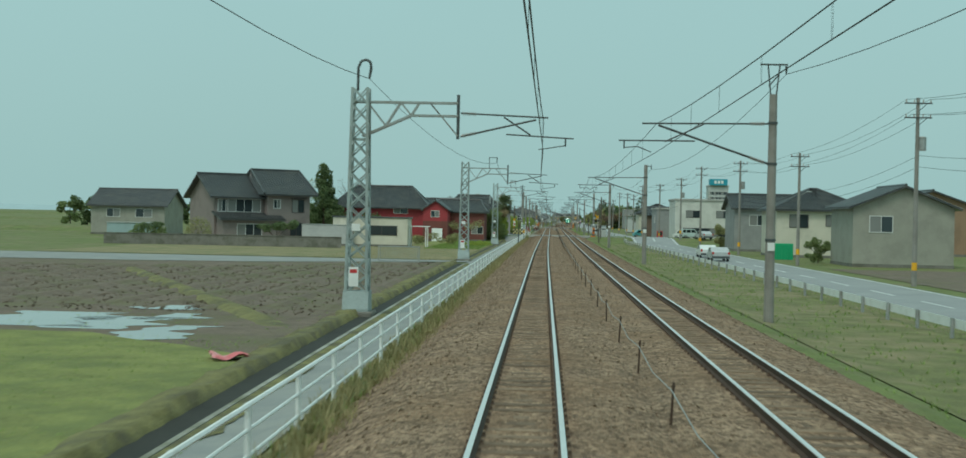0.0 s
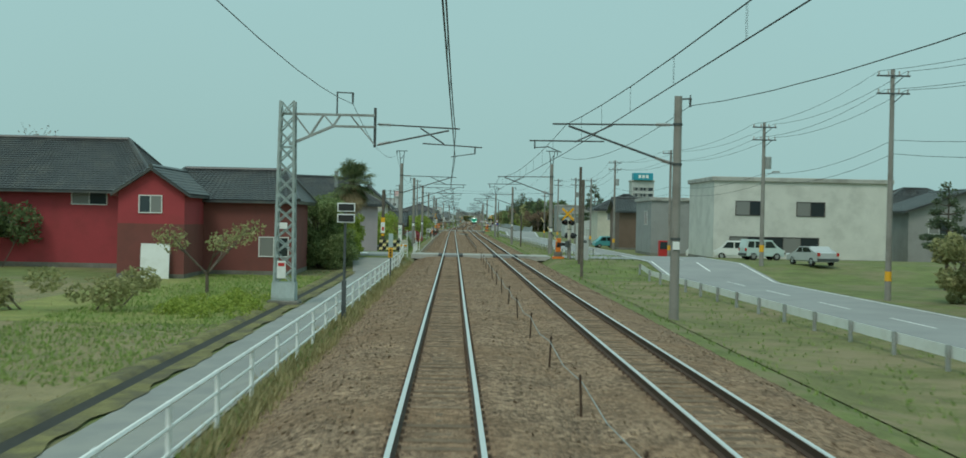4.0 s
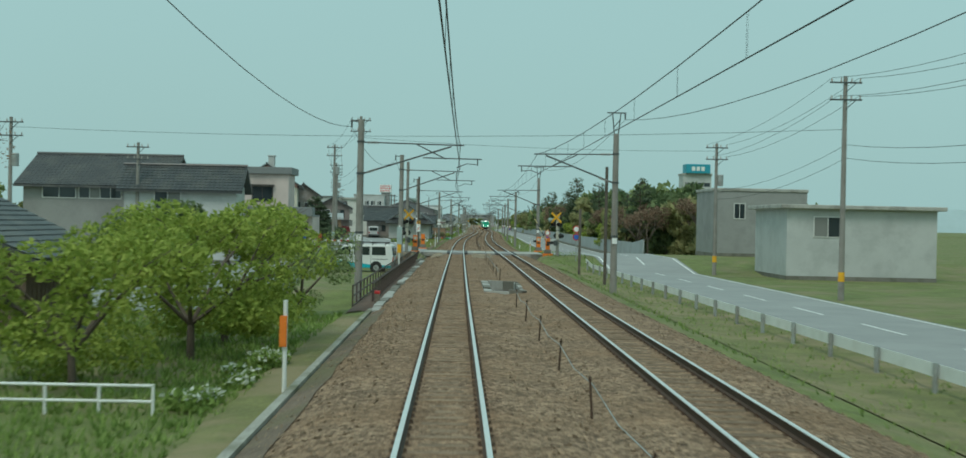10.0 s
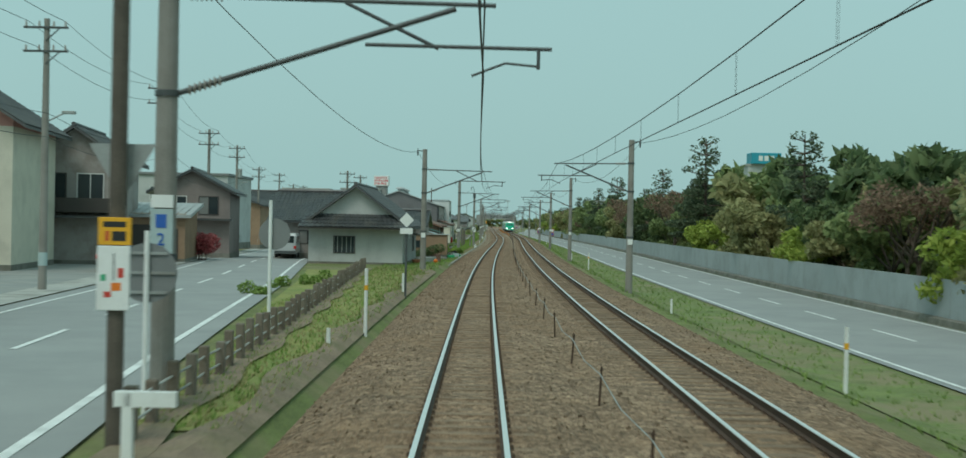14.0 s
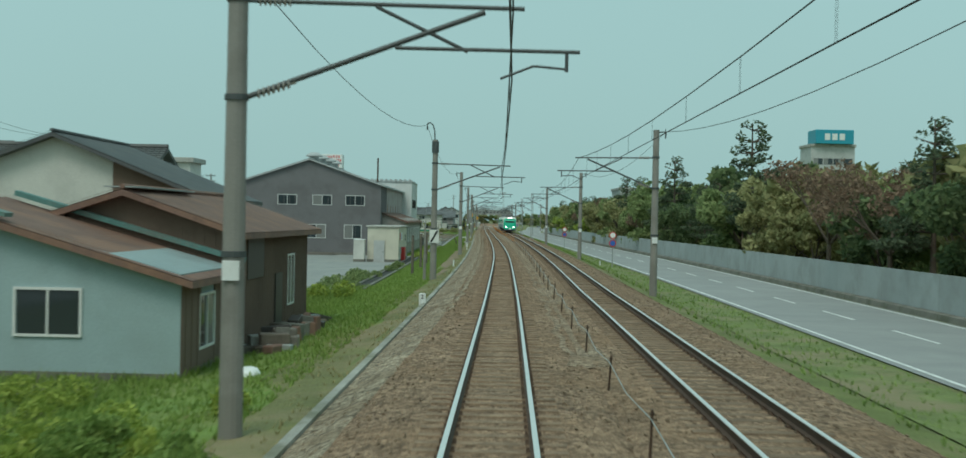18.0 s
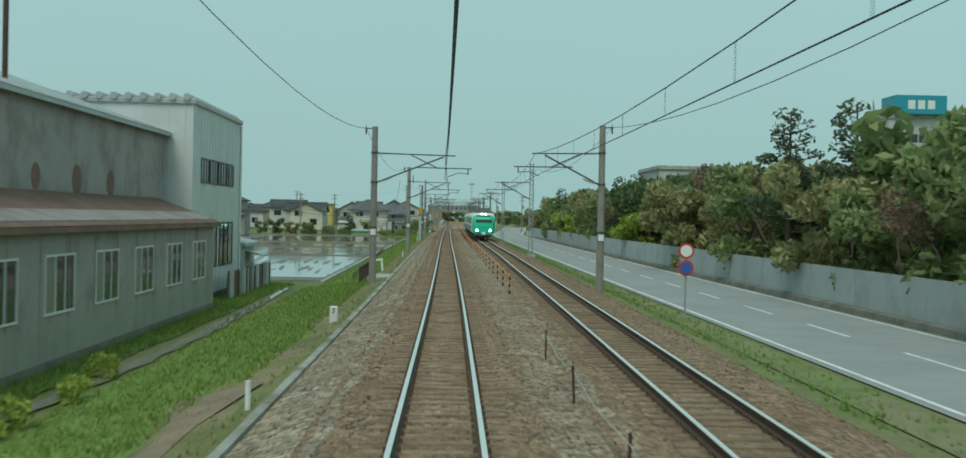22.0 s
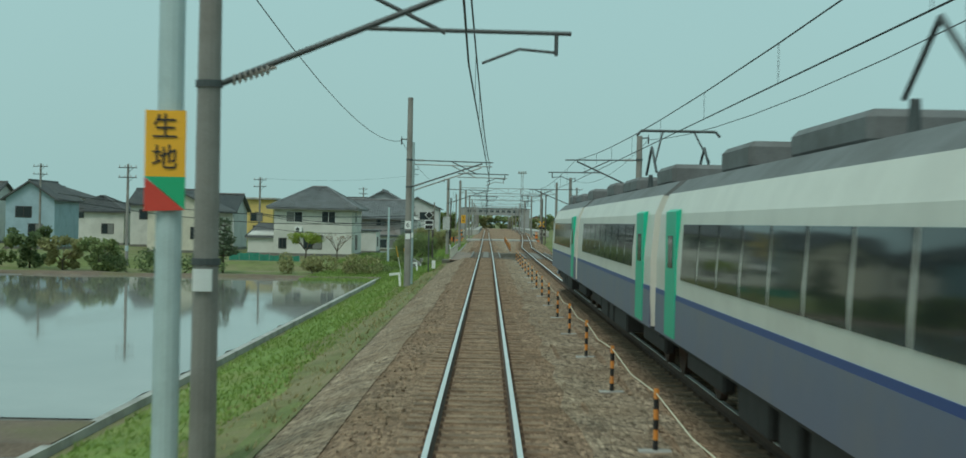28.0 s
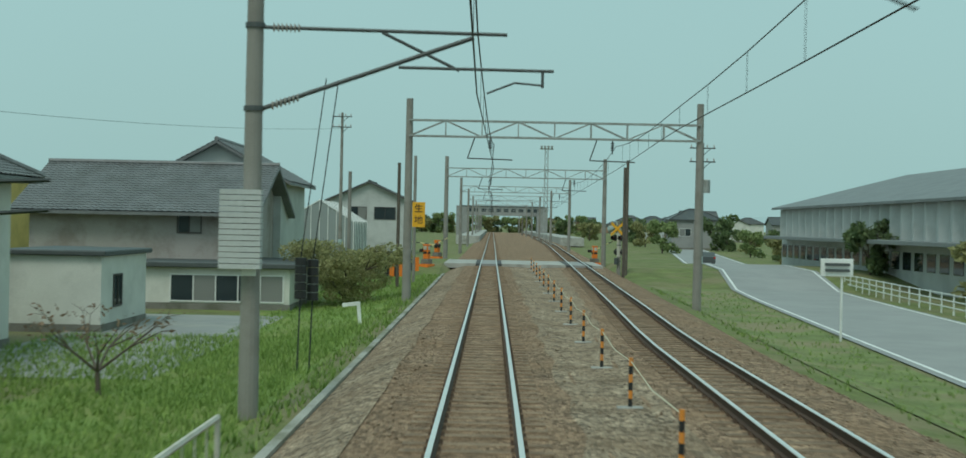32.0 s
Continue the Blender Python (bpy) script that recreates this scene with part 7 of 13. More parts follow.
def palm(s, off):
    t = thing("windmill_palm", s, off, label="shaggy windmill palm with hanging dead fronds", category="palm")
    bm = bmesh.new()
    tube(bm, (0, 0, -0.3), (0.1, 0, 5.3), 0.19, 0.23, 10)
    rnd = random.Random(9)
    for i in range(260):
        a, z = rnd.uniform(0, 6.28), rnd.uniform(1.0, 5.3)
        p = Vector((math.cos(a) * 0.2, math.sin(a) * 0.2, z))
        beam(bm, p, p + Vector((math.cos(a) * 0.12, math.sin(a) * 0.12, -rnd.uniform(0.15, 0.4))), 0.025)
    part("trunk", bm, M["bark"], t)
    for name, leaf, n, e0, e1, r0, r1 in (("frond", "palm", 44, -25, 82, 0.75, 1.2), ("old_frond", "palm", 16, -60, -20, 0.8, 1.2), ("dead_frond", "straw", 44, -86, -42, 0.5, 1.7)):
        for i in range(n):
            a, e = rnd.uniform(0, 6.28), radians(rnd.uniform(e0, e1))
            stem = rnd.uniform(r0, r1)
            d = Vector((math.cos(a) * math.cos(e), math.sin(a) * math.cos(e), math.sin(e)))
            side = d.cross(Vector((0, 0, 1))).normalized()
            up = side.cross(d)
            hub = Vector((0.1, 0, 5.3)) + d * stem
            bm = bmesh.new()
            beam(bm, (0.1, 0, 5.25), hub, 0.03)
            for k in range(17):
                w = radians(-110 + 220 * k / 16)
                tip_dir = (d * math.cos(w) + side * math.sin(w)).normalized()
                L = rnd.uniform(0.75, 1.0)
                mid = hub + tip_dir * L * 0.55 + up * 0.03
                tip = hub + tip_dir * L - Vector((0, 0, 0.22 * rnd.uniform(0.6, 1.3)))
                n0 = tip_dir.cross(up).normalized() * 0.042
                v = [bm.verts.new(q) for q in (hub, mid - n0, tip, mid + n0)]
                bm.faces.new(v)
            part(name, bm, LEAF[leaf], t)


palm(214.6, -7.2)
# behind the lilac house and along the block wall
hedge_shrub("garden_shrub", 253.5, -6.9, clumpy(26, 1.3, 6.0, 4.0, 41, 1.0), "fresh", 12000, 0.10, "yellow-green garden shrubs behind the track fence")
hedge_shrub("garden_shrub", 249.5, -5.4, clumpy(16, 0.8, 4.5, 1.7, 42, 0.7), "mid", 6500, 0.09, "low green shrubs at the track fence")
hedge_shrub("camellia", 257.5, -6.0, clumpy(10, 0.7, 3.0, 2.9, 43, 0.8), "rust", 4200, 0.09, "half-bare reddish garden shrub behind the fence")
hedge_shrub("garden_shrub", 270, -6.8, clumpy(6, 0.8, 3.5, 1.7, 44, 0.7), "fresh", 2000, 0.09, "sparse yellow-green shrub behind the wall")
hedge_shrub("crimson_hedge", 301.5, -5.4, clumpy(22, 0.75, 9.2, 1.35, 45, 0.75), "red", 15000, 0.085, "crimson-leaved hedge in young spring leaf", "hedge", 10)
hedge_shrub("garden_shrub", 311, -11.8, clumpy(8, 2.0, 2.5, 1.4, 46, 0.8), "dark", 3600, 0.10, "clipped dark green hedge")
hedge_shrub("garden_shrub", 318, -10.2, clumpy(8, 1.6, 2.5, 2.0, 47, 0.8), "fresh", 3200, 0.10, "loose yellow-green garden shrub")
put(broad_tree("garden_tree", 4.6, 2.4, "dark", 3600, 0.12, 48, "dark rounded garden tree"), 352, -10.5)
put(broad_tree("garden_tree", 4.6, 2.6, "fresh", 11000, 0.08, 49, "fresh green garden tree", 0.25, 9), 341, -6.3)
put(broad_tree("garden_tree", 4.7, 2.8, "fresh", 11000, 0.08, 50, "fresh green garden tree", 0.25, 10), 336.7, -6.4)
put(broad_tree("garden_tree", 4.0, 2.4, "fresh", 9000, 0.08, 51, "light green garden tree", 0.25, 10), 331, -7.6)
put(broad_tree("garden_tree", 3.9, 2.0, "mid", 9000, 0.055, 52, "grey-green garden tree by the stream", 0.25, 8), 351.7, -5.6)
put(broad_tree("bare_tree", 9, 3.6, "rust", 300, 0.1, 53, "tall bare tree among the houses"), 372, -27)
put(broad_tree("garden_tree", 6, 2.0, "dark", 2400, 0.14, 54, "dark columnar garden tree"), 362, -25)
for s, o in ((328.1, -4.6), (331.0, -4.45), (334.6, -4.2)):
    cl = clumpy(6, 0.35, 0.8, 0.3, int(s), 0.3)
    t = hedge_shrub("daffodil_clump", s, o, cl, "grass", 900, 0.07, "clump of white-flowered daffodils beside the track", "flowers")
    part("blossom", leaves([(c[0], c[1], c[2] + 0.14, c[3], c[4], c[5] * 0.5) for c in cl], 110, 0.06), LEAF["petal"], t, "white blossoms")
put(pine_tree("garden_pine", 5.6, 2.7, 56, "layered dark garden pine at the road corner", 9000), 463, -17.6)
hedge_shrub("garden_pine_shrub", 462, -15.6, clumpy(9, 1.4, 1.6, 2.4, 156, 0.9), "pine", 5000, 0.11, "clipped dark garden pine at the road corner")
put(broad_tree("garden_tree", 4.4, 2.2, "fresh", 5200, 0.11, 157, "yellow-green young tree at the road corner", 0.25, 8), 468, -21.4)
hedge_shrub("garden_shrub", 452, -19.0, clumpy(6, 1.8, 1.4, 1.0, 57, 0.7), "mid", 2200, 0.10, "low green shrubs at the road corner")
hedge_shrub("azalea", 519, -20.2, clumpy(8, 0.9, 2.6, 1.9, 58, 0.7), "red", 4200, 0.09, "clipped crimson shrub beside the town road")
hedge_shrub("garden_shrub", 538, -23.5, clumpy(5, 1.4, 1.2, 2.4, 59, 0.9), "mid", 2000, 0.10, "green shrub beside the town road")
# backyards
hedge_shrub("potted_shrub", 549.8, -6.0, clumpy(6, 1.2, 0.8, 1.3, 60, 0.6), "dark", 2800, 0.08, "dark green shrub against the plywood shed")
hedge_shrub("potted_shrub", 558.2, -5.0, clumpy(5, 0.5, 0.6, 0.75, 61, 0.4), "mid", 2200, 0.08, "green shrub against the plywood shed")
hedge_shrub("weed_patch", 568, -5.6, clumpy(9, 1.2, 3.5, 0.35, 62, 0.4), "fresh", 3600, 0.07, "bright green weeds between the sheds", "weeds")
hedge_shrub("weed_patch", 606, -9.6, clumpy(14, 1.8, 9, 0.5, 63, 0.6), "fresh", 6000, 0.09, "rank green weeds below the yard", "weeds")
hedge_shrub("weed_patch", 632, -9.7, clumpy(30, 0.9, 9.0, 0.3, 64, 0.45), "mid", 8000, 0.08, "rank green weeds along the drain", "weeds")
hedge_shrub("weed_patch", 652, -8.6, clumpy(12, 0.4, 9, 0.35, 65, 0.35), "mid", 2600, 0.07, "weeds along the drain kerb", "weeds")
hedge_shrub("weed_patch", 692, -8.2, clumpy(14, 0.5, 10, 0.4, 66, 0.4), "fresh", 3200, 0.08, "green weeds along the drain", "weeds")
# by the stream bridge and the last houses
put(broad_tree("willow_shrub", 4.2, 2.6, "mid", 22000, 0.055, 70, "loose grey-green willow shrub on the bank", 0.15, 16), 962.5, -7.2)
put(broad_tree("willow_shrub", 3.6, 2.2, "olive", 11000, 0.07, 71, "yellow-green willow shrub on the bank", 0.15, 16), 1018, -7.0, 1.28)
hedge_shrub("weed_patch", 945, -7.4, clumpy(14, 2.6, 2.4, 0.3, 72, 0.5), "mid", 5600, 0.07, "rank weeds on the stream bank", "weeds")
patch("house_yard", lambda s: (-15.0, -8.6), 988, 1010, M["path"], 0.035, "pale concrete yard before the grey-brown house", "yard")
put(broad_tree("bare_shrub", 2.6, 1.8, "rust", 160, 0.07, 73, "bare twiggy shrub in the yard"), 985, -9.0)
put(broad_tree("garden_tree", 3.4, 1.7, "fresh", 1800, 0.1, 74, "fresh green garden tree by the cream-white house"), 975, -19.0)
put(broad_tree("bare_tree", 3.2, 1.8, "rust", 200, 0.08, 75, "bare garden tree by the cream-white house"), 978, -16)
hedge_shrub("garden_shrub", 940, -12.5, clumpy(9, 4, 2, 1.3, 76, 0.9), "olive", 3600, 0.11, "dull green shrubs at the paddy end")
hedge_shrub("garden_shrub", 938, -25, clumpy(12, 5, 2, 1.6, 77, 1.1), "dark", 4800, 0.13, "dark green shrubs at the paddy end")
put(pine_tree("garden_pine", 4.4, 1.8, 78, "small dark garden pine", 1500), 940, -20.5)
for i in range(10):
    put_copy(far_kinds[i % 3], 936 + 3 * (i % 4), -29 - 3.6 * i, 0.42 + 0.05 * (i % 3), 40 * i)
for i in range(9):
    put_copy(far_kinds[i % 3], 1000 + 22 * i, lerp_table(ROAD_R, 1000 + 22 * i) + 10.5 + 2 * (i % 2), 0.6, 60 * i)
# trees across the road near the first houses
put_copy(kinds[4], 350, 25, 1.25, 20)
put_copy(kinds[3], 436, 31, 1.0, 80)
put_copy(kinds[3], 446, 27, 1.05, 180)
put_copy(kinds[1], 186, 26, 0.6, 10)
put_copy(kinds[0], 128, 27, 0.4, 10)
put_copy(kinds[4], 200, 30, 0.8, 10)
for i in range(10):
    put_copy(far_kinds[i % 3], 445 + 9 * i, 40 + 2.5 * (i % 3), 1.0, 33 * i)
# the far skyline of trees on both sides
for i in range(46):
    sgn = -1 if i % 2 else 1
    s = 1150 + 16 * i
    put_copy(far_kinds[i % 3], s, sgn * (26 + (i * 7) % 23), 0.8 + 0.1 * (i % 3), 37 * i)
for i in range(34):
    put_copy(far_kinds[i % 3], 240 + 24 * i, -78 - (i * 13) % 40, 0.9 + 0.1 * (i % 3), 51 * i)


def blades(name, s0, s1, lo, hi, count, h, leaf, label, seed):
    """Tufts of grass scattered over a strip of ground."""
    r = np.random.default_rng(seed)
    verts, faces = [], []
    for i in range(count):
        s = s0 + (s1 - s0) * r.random()
        a, b = lo(s), hi(s)
        o = a + (b - a) * r.random()
        c = P(s, o, gz(s, o) - 0.02)
        for k in range(4):
            w = r.random() * 6.28
            L = h * (0.5 + r.random())
            dx, dy = math.cos(w) * L * 0.6, math.sin(w) * L * 0.6
            nx, ny = -math.sin(w) * 0.022, math.cos(w) * 0.022
            q = len(verts)
            verts += [(c.x - nx, c.y - ny, c.z), (c.x + nx, c.y + ny, c.z), (c.x + dx, c.y + dy, c.z + L)]
            faces.append((q, q + 1, q + 2))
    ob = part(name, (verts, faces), LEAF[leaf])
    return tagged(ob, label, "grass", "", "stuff")


blades("verge_grass", 556, 742, lambda s: -8.0, lambda s: -4.7 if 640 < s < 695 else -4.1, 27000, 0.15, "lush", "green grass tufts on the verge", 1)
blades("verge_grass", 556, 742, lambda s: -5.6, lambda s: -3.15, 3000, 0.1, "dry", "dry thin tufts along the ballast", 27)
patch("bank_edge", lambda s: (-4.7 - 0.6 * math.sin(s * 0.23) - 0.3 * math.sin(s * 0.71), -3.1), 742, 938, M["rough_grass"], 0.042, "thin dry grass and earth along the ballast", "grass", 1.5)
blades("bank_grass", 742, 942, lambda s: -5.0, lambda s: -3.15, 3500, 0.11, "dry", "dry grass tufts along the ballast", 22)
blades("bank_grass", 742, 942, lambda s: -7.3, lambda s: -4.2, 16000, 0.13, "lush", "green grass tufts on the paddy bank", 2)
blades("bank_grass", 966, 1040, lambda s: -9.5, lambda s: -3.15, 6000, 0.17, "grass", "green grass tufts on the bank", 3)
blades("verge_grass", 444, 556, lambda s: max(town_edge(s) + 0.5, -7.0), lambda s: -3.15, 4200, 0.13, "grass", "green grass tufts beside the town road", 4)
blades("verge_grass", 444, 510, lambda s: max(town_edge(s) + 0.5, -7.0), lambda s: -3.15, 3200, 0.11, "dry", "dry grass tufts beside the town road", 44)
blades("fence_grass", -20, 215, lambda s: -3.7, lambda s: -2.8, 5200, 0.17, "dry", "dry grass along the guard fence", 5)
blades("fence_grass", -20, 215, lambda s: -3.8, lambda s: -3.0, 1800, 0.13, "grass", "green grass along the guard fence", 6)
blades("bank_grass", 5, 104, lambda s: drain_edge(s) - 1.7, lambda s: drain_edge(s) - 0.7, 3200, 0.10, "dry", "dry tufts on the drain bank", 23)
blades("fence_weeds", 15, 215, lambda s: -3.5 - 0.2 * math.sin(s * 0.6), lambda s: -2.7, 2600, 0.30, "dry", "tall dry weeds along the guard fence", 24)
blades("field_grass", -20, 104, lambda s: -20, lambda s: -7.1, 2500, 0.10, "grass", "green tufts on the field", 7)
blades("lawn_grass", 110, 208, lambda s: -20, lambda s: -7.2, 6000, 0.10, "dry", "dry tufts on the lawn", 8)
blades("roadside_grass", 20, 1030, lambda s: second(s) + 3.4, lambda s: lerp_table(ROAD_R, s) - 0.3, 15000, 0.14, "grass", "green grass tufts beside the road", 9)
blades("garden_grass", 236, 352, lambda s: -7.5, lambda s: -3.9, 5000, 0.14, "grass", "green tufts in the trackside gardens", 10)


def loose_stones(s0, s1, count, seed, bands, mat, label):
    r = np.random.default_rng(seed)
    verts, faces = [], []
    for i in range(count):
        s = s0 + (s1 - s0) * r.random()
        if 358 < s < 368 or 944 < s < 967 or 220 < s < 226 or 419 < s < 428:
            continue
        a, b = bands(s)[int(r.random() * len(bands(s)))]
        o = a + (b - a) * r.random()
        prof = bed(s)
        z = float(np.interp(o, [p[0] for p in prof], [p[1] for p in prof]))
        c = P(s, o, z + 0.012)
        k = 0.018 + 0.02 * r.random()
        q = len(verts)
        j = r.normal(size=(6, 3)) * 0.3
        for n, (x, y, w) in enumerate(((1, 0, 0), (-1, 0, 0), (0, 1, 0), (0, -1, 0), (0, 0, 0.7), (0, 0, -0.7))):
            verts.append((c.x + k * (x + j[n][0]), c.y + k * (y + j[n][1]), c.z + k * (w + j[n][2])))
        for f in ((0, 2, 4), (2, 1, 4), (1, 3, 4), (3, 0, 4), (2, 0, 5), (1, 2, 5), (3, 1, 5), (0, 3, 5)):
            faces.append(tuple(q + v for v in f))
    ob = part("loose_stones", (verts, faces), mat)
    tagged(ob, label, "stones", "", "stuff")


def island_stones(name, dark, light):
    mt = leaf_material(name, dark, light, 0.95)
    return mt


M["stone_loose"] = island_stones("loose_ballast", (0.23, 0.165, 0.112), (0.47, 0.36, 0.255))
loose_stones(8, 990, 52000, 31, lambda s: [(-3.2, -1.1), (-3.2, -1.1), (1.1, second(s) - 1.1), (second(s) + 1.1, second(s) + 3.0)], M["stone_loose"], "loose brown ballast stones lying on the bed")

for i in range(16):
    put_copy(far_kinds[i % 3], 1492 + 5 * (i % 3), -34 + 4.6 * i, 1.0 + 0.12 * (i % 4), 43 * i)


# mud left standing out of the paddy water in long raked streaks
def mud_streaks(name, areas, count, seed, label):
    r = np.random.default_rng(seed)
    verts, faces = [], []
    for _ in range(count):
        s0, s1, o0, o1 = areas[int(r.random() * len(areas))]
        s, o = s0 + (s1 - s0) * r.random(), o0 + (o1 - o0) * r.random() ** 0.7
        n = int(r.integers(5, 12))
        lean = r.normal() * 0.05
        wd = r.uniform(0.10, 0.38)
        z = gz(s, o) + 0.055
        row = []
        for k in range(n + 1):
            w = wd * (0.15 + math.sin(math.pi * (k + 0.2) / (n + 0.4))) * r.uniform(0.6, 1.3)
            c = o + lean * k * 0.9 + r.normal() * 0.06
            row.append(len(verts))
            for d, h in ((-w, -0.02), (0.0, 0.03), (w, -0.02)):
                q = P(min(s + 0.9 * k, s1), c + d, z + h)
                verts.append(tuple(q))
        for a, b in zip(row, row[1:]):
            faces += [(a, a + 1, b + 1, b), (a + 1, a + 2, b + 2, b + 1)]
    tagged(part(name, (verts, faces), M["mud"]), label, "mud", "", "stuff")


mud_streaks("mud_streaks", [(756, 792, -30, -9), (757, 790, -36, -14), (804, 826, -40, -9), (838, 853, -50, -10)], 210, 8, "wet brown mud streaks standing out of the paddy water")

blades("stream_grass", 928, 947, lambda s: -13.0, lambda s: -3.6, 7000, 0.24, "grass", "rank green grass on the stream bank", 11)
blades("stream_grass", 965, 1000, lambda s: -15.0, lambda s: -4.2, 9000, 0.2, "grass", "long green grass before the last houses", 12)
blades("lane_grass", 150, 200, lambda s: -14.0, lambda s: -7.3, 7000, 0.16, "grass", "green grass below the barn", 13)
blades("garden_grass", 300, 352, lambda s: -12.0, lambda s: -4.0, 7000, 0.18, "grass", "garden grass beside the line", 14)
hedge_shrub("weed_patch", 950, -4.7, clumpy(12, 0.7, 3.4, 0.35, 81, 0.5), "mid", 4000, 0.08, "bright rank weeds on the stream bank", "weeds")
hedge_shrub("weed_patch", 961, -8.5, clumpy(12, 3.0, 4.0, 0.8, 82, 0.7), "mid", 4200, 0.1, "rank green weeds on the stream bank", "weeds")
for i in range(24):
    put_copy(far_kinds[(i * 2) % 3], 236 + 9.5 * i, 60 + (i * 11) % 17, 0.85 + 0.1 * (i % 4), 29 * i)
for i in range(14):
    put_copy(far_kinds[(i + 1) % 3], 300 + 12 * i, -46 - (i * 7) % 15, 0.8 + 0.1 * (i % 3), 71 * i)


def clods(s0, s1, lo, hi, count, seed):
    """Turned earth thrown up along the furrows."""
    r = np.random.default_rng(seed)
    verts, faces = [], []
    for _ in range(count):
        row = int(r.random() * 16)
        o = -8.4 - 2.2 * row + r.normal() * 0.7
        s = s0 + (s1 - s0) * r.random()
        if s > np.interp(-o, [7, 8.5, 13, 21.5, 32, 62], [103, 103, 98, 89, 86, 84]) or o > -8.2:
            continue
        k = r.uniform(lo, hi)
        c = P(s, o, gz(s, o) + 0.07)
        q = len(verts)
        j = r.normal(size=(6, 3)) * 0.3
        for n, (x, y, w) in enumerate(((1, 0, 0), (-1, 0, 0), (0, 1.5, 0), (0, -1.5, 0), (0, 0, 0.6), (0, 0, -0.6))):
            verts.append((c.x + k * (x + j[n][0]), c.y + k * (y + j[n][1]), c.z + k * (w + j[n][2])))
        for f in ((0, 2, 4), (2, 1, 4), (1, 3, 4), (3, 0, 4), (2, 0, 5), (1, 2, 5), (3, 1, 5), (0, 3, 5)):
            faces.append(tuple(q + v for v in f))
    tagged(part("earth_clods", (verts, faces), M["clod"]), "turned brown clods of the ploughed field", "soil", "", "stuff")


M["clod"] = leaf_material("turned_clod", (0.16, 0.125, 0.092), (0.26, 0.2, 0.15), 0.95)
clods(47, 104, 0.025, 0.075, 8000, 41)

blades("edge_weeds", 8, 104, lambda s: drain_edge(s), lambda s: drain_edge(s) + 0.45, 2600, 0.06, "grass", "low weeds along the footpath", 25)
blades("field_grass", 12, 37, lambda s: -20, lambda s: -8.1, 3500, 0.1, "grass", "green grass at the field's corner", 26)

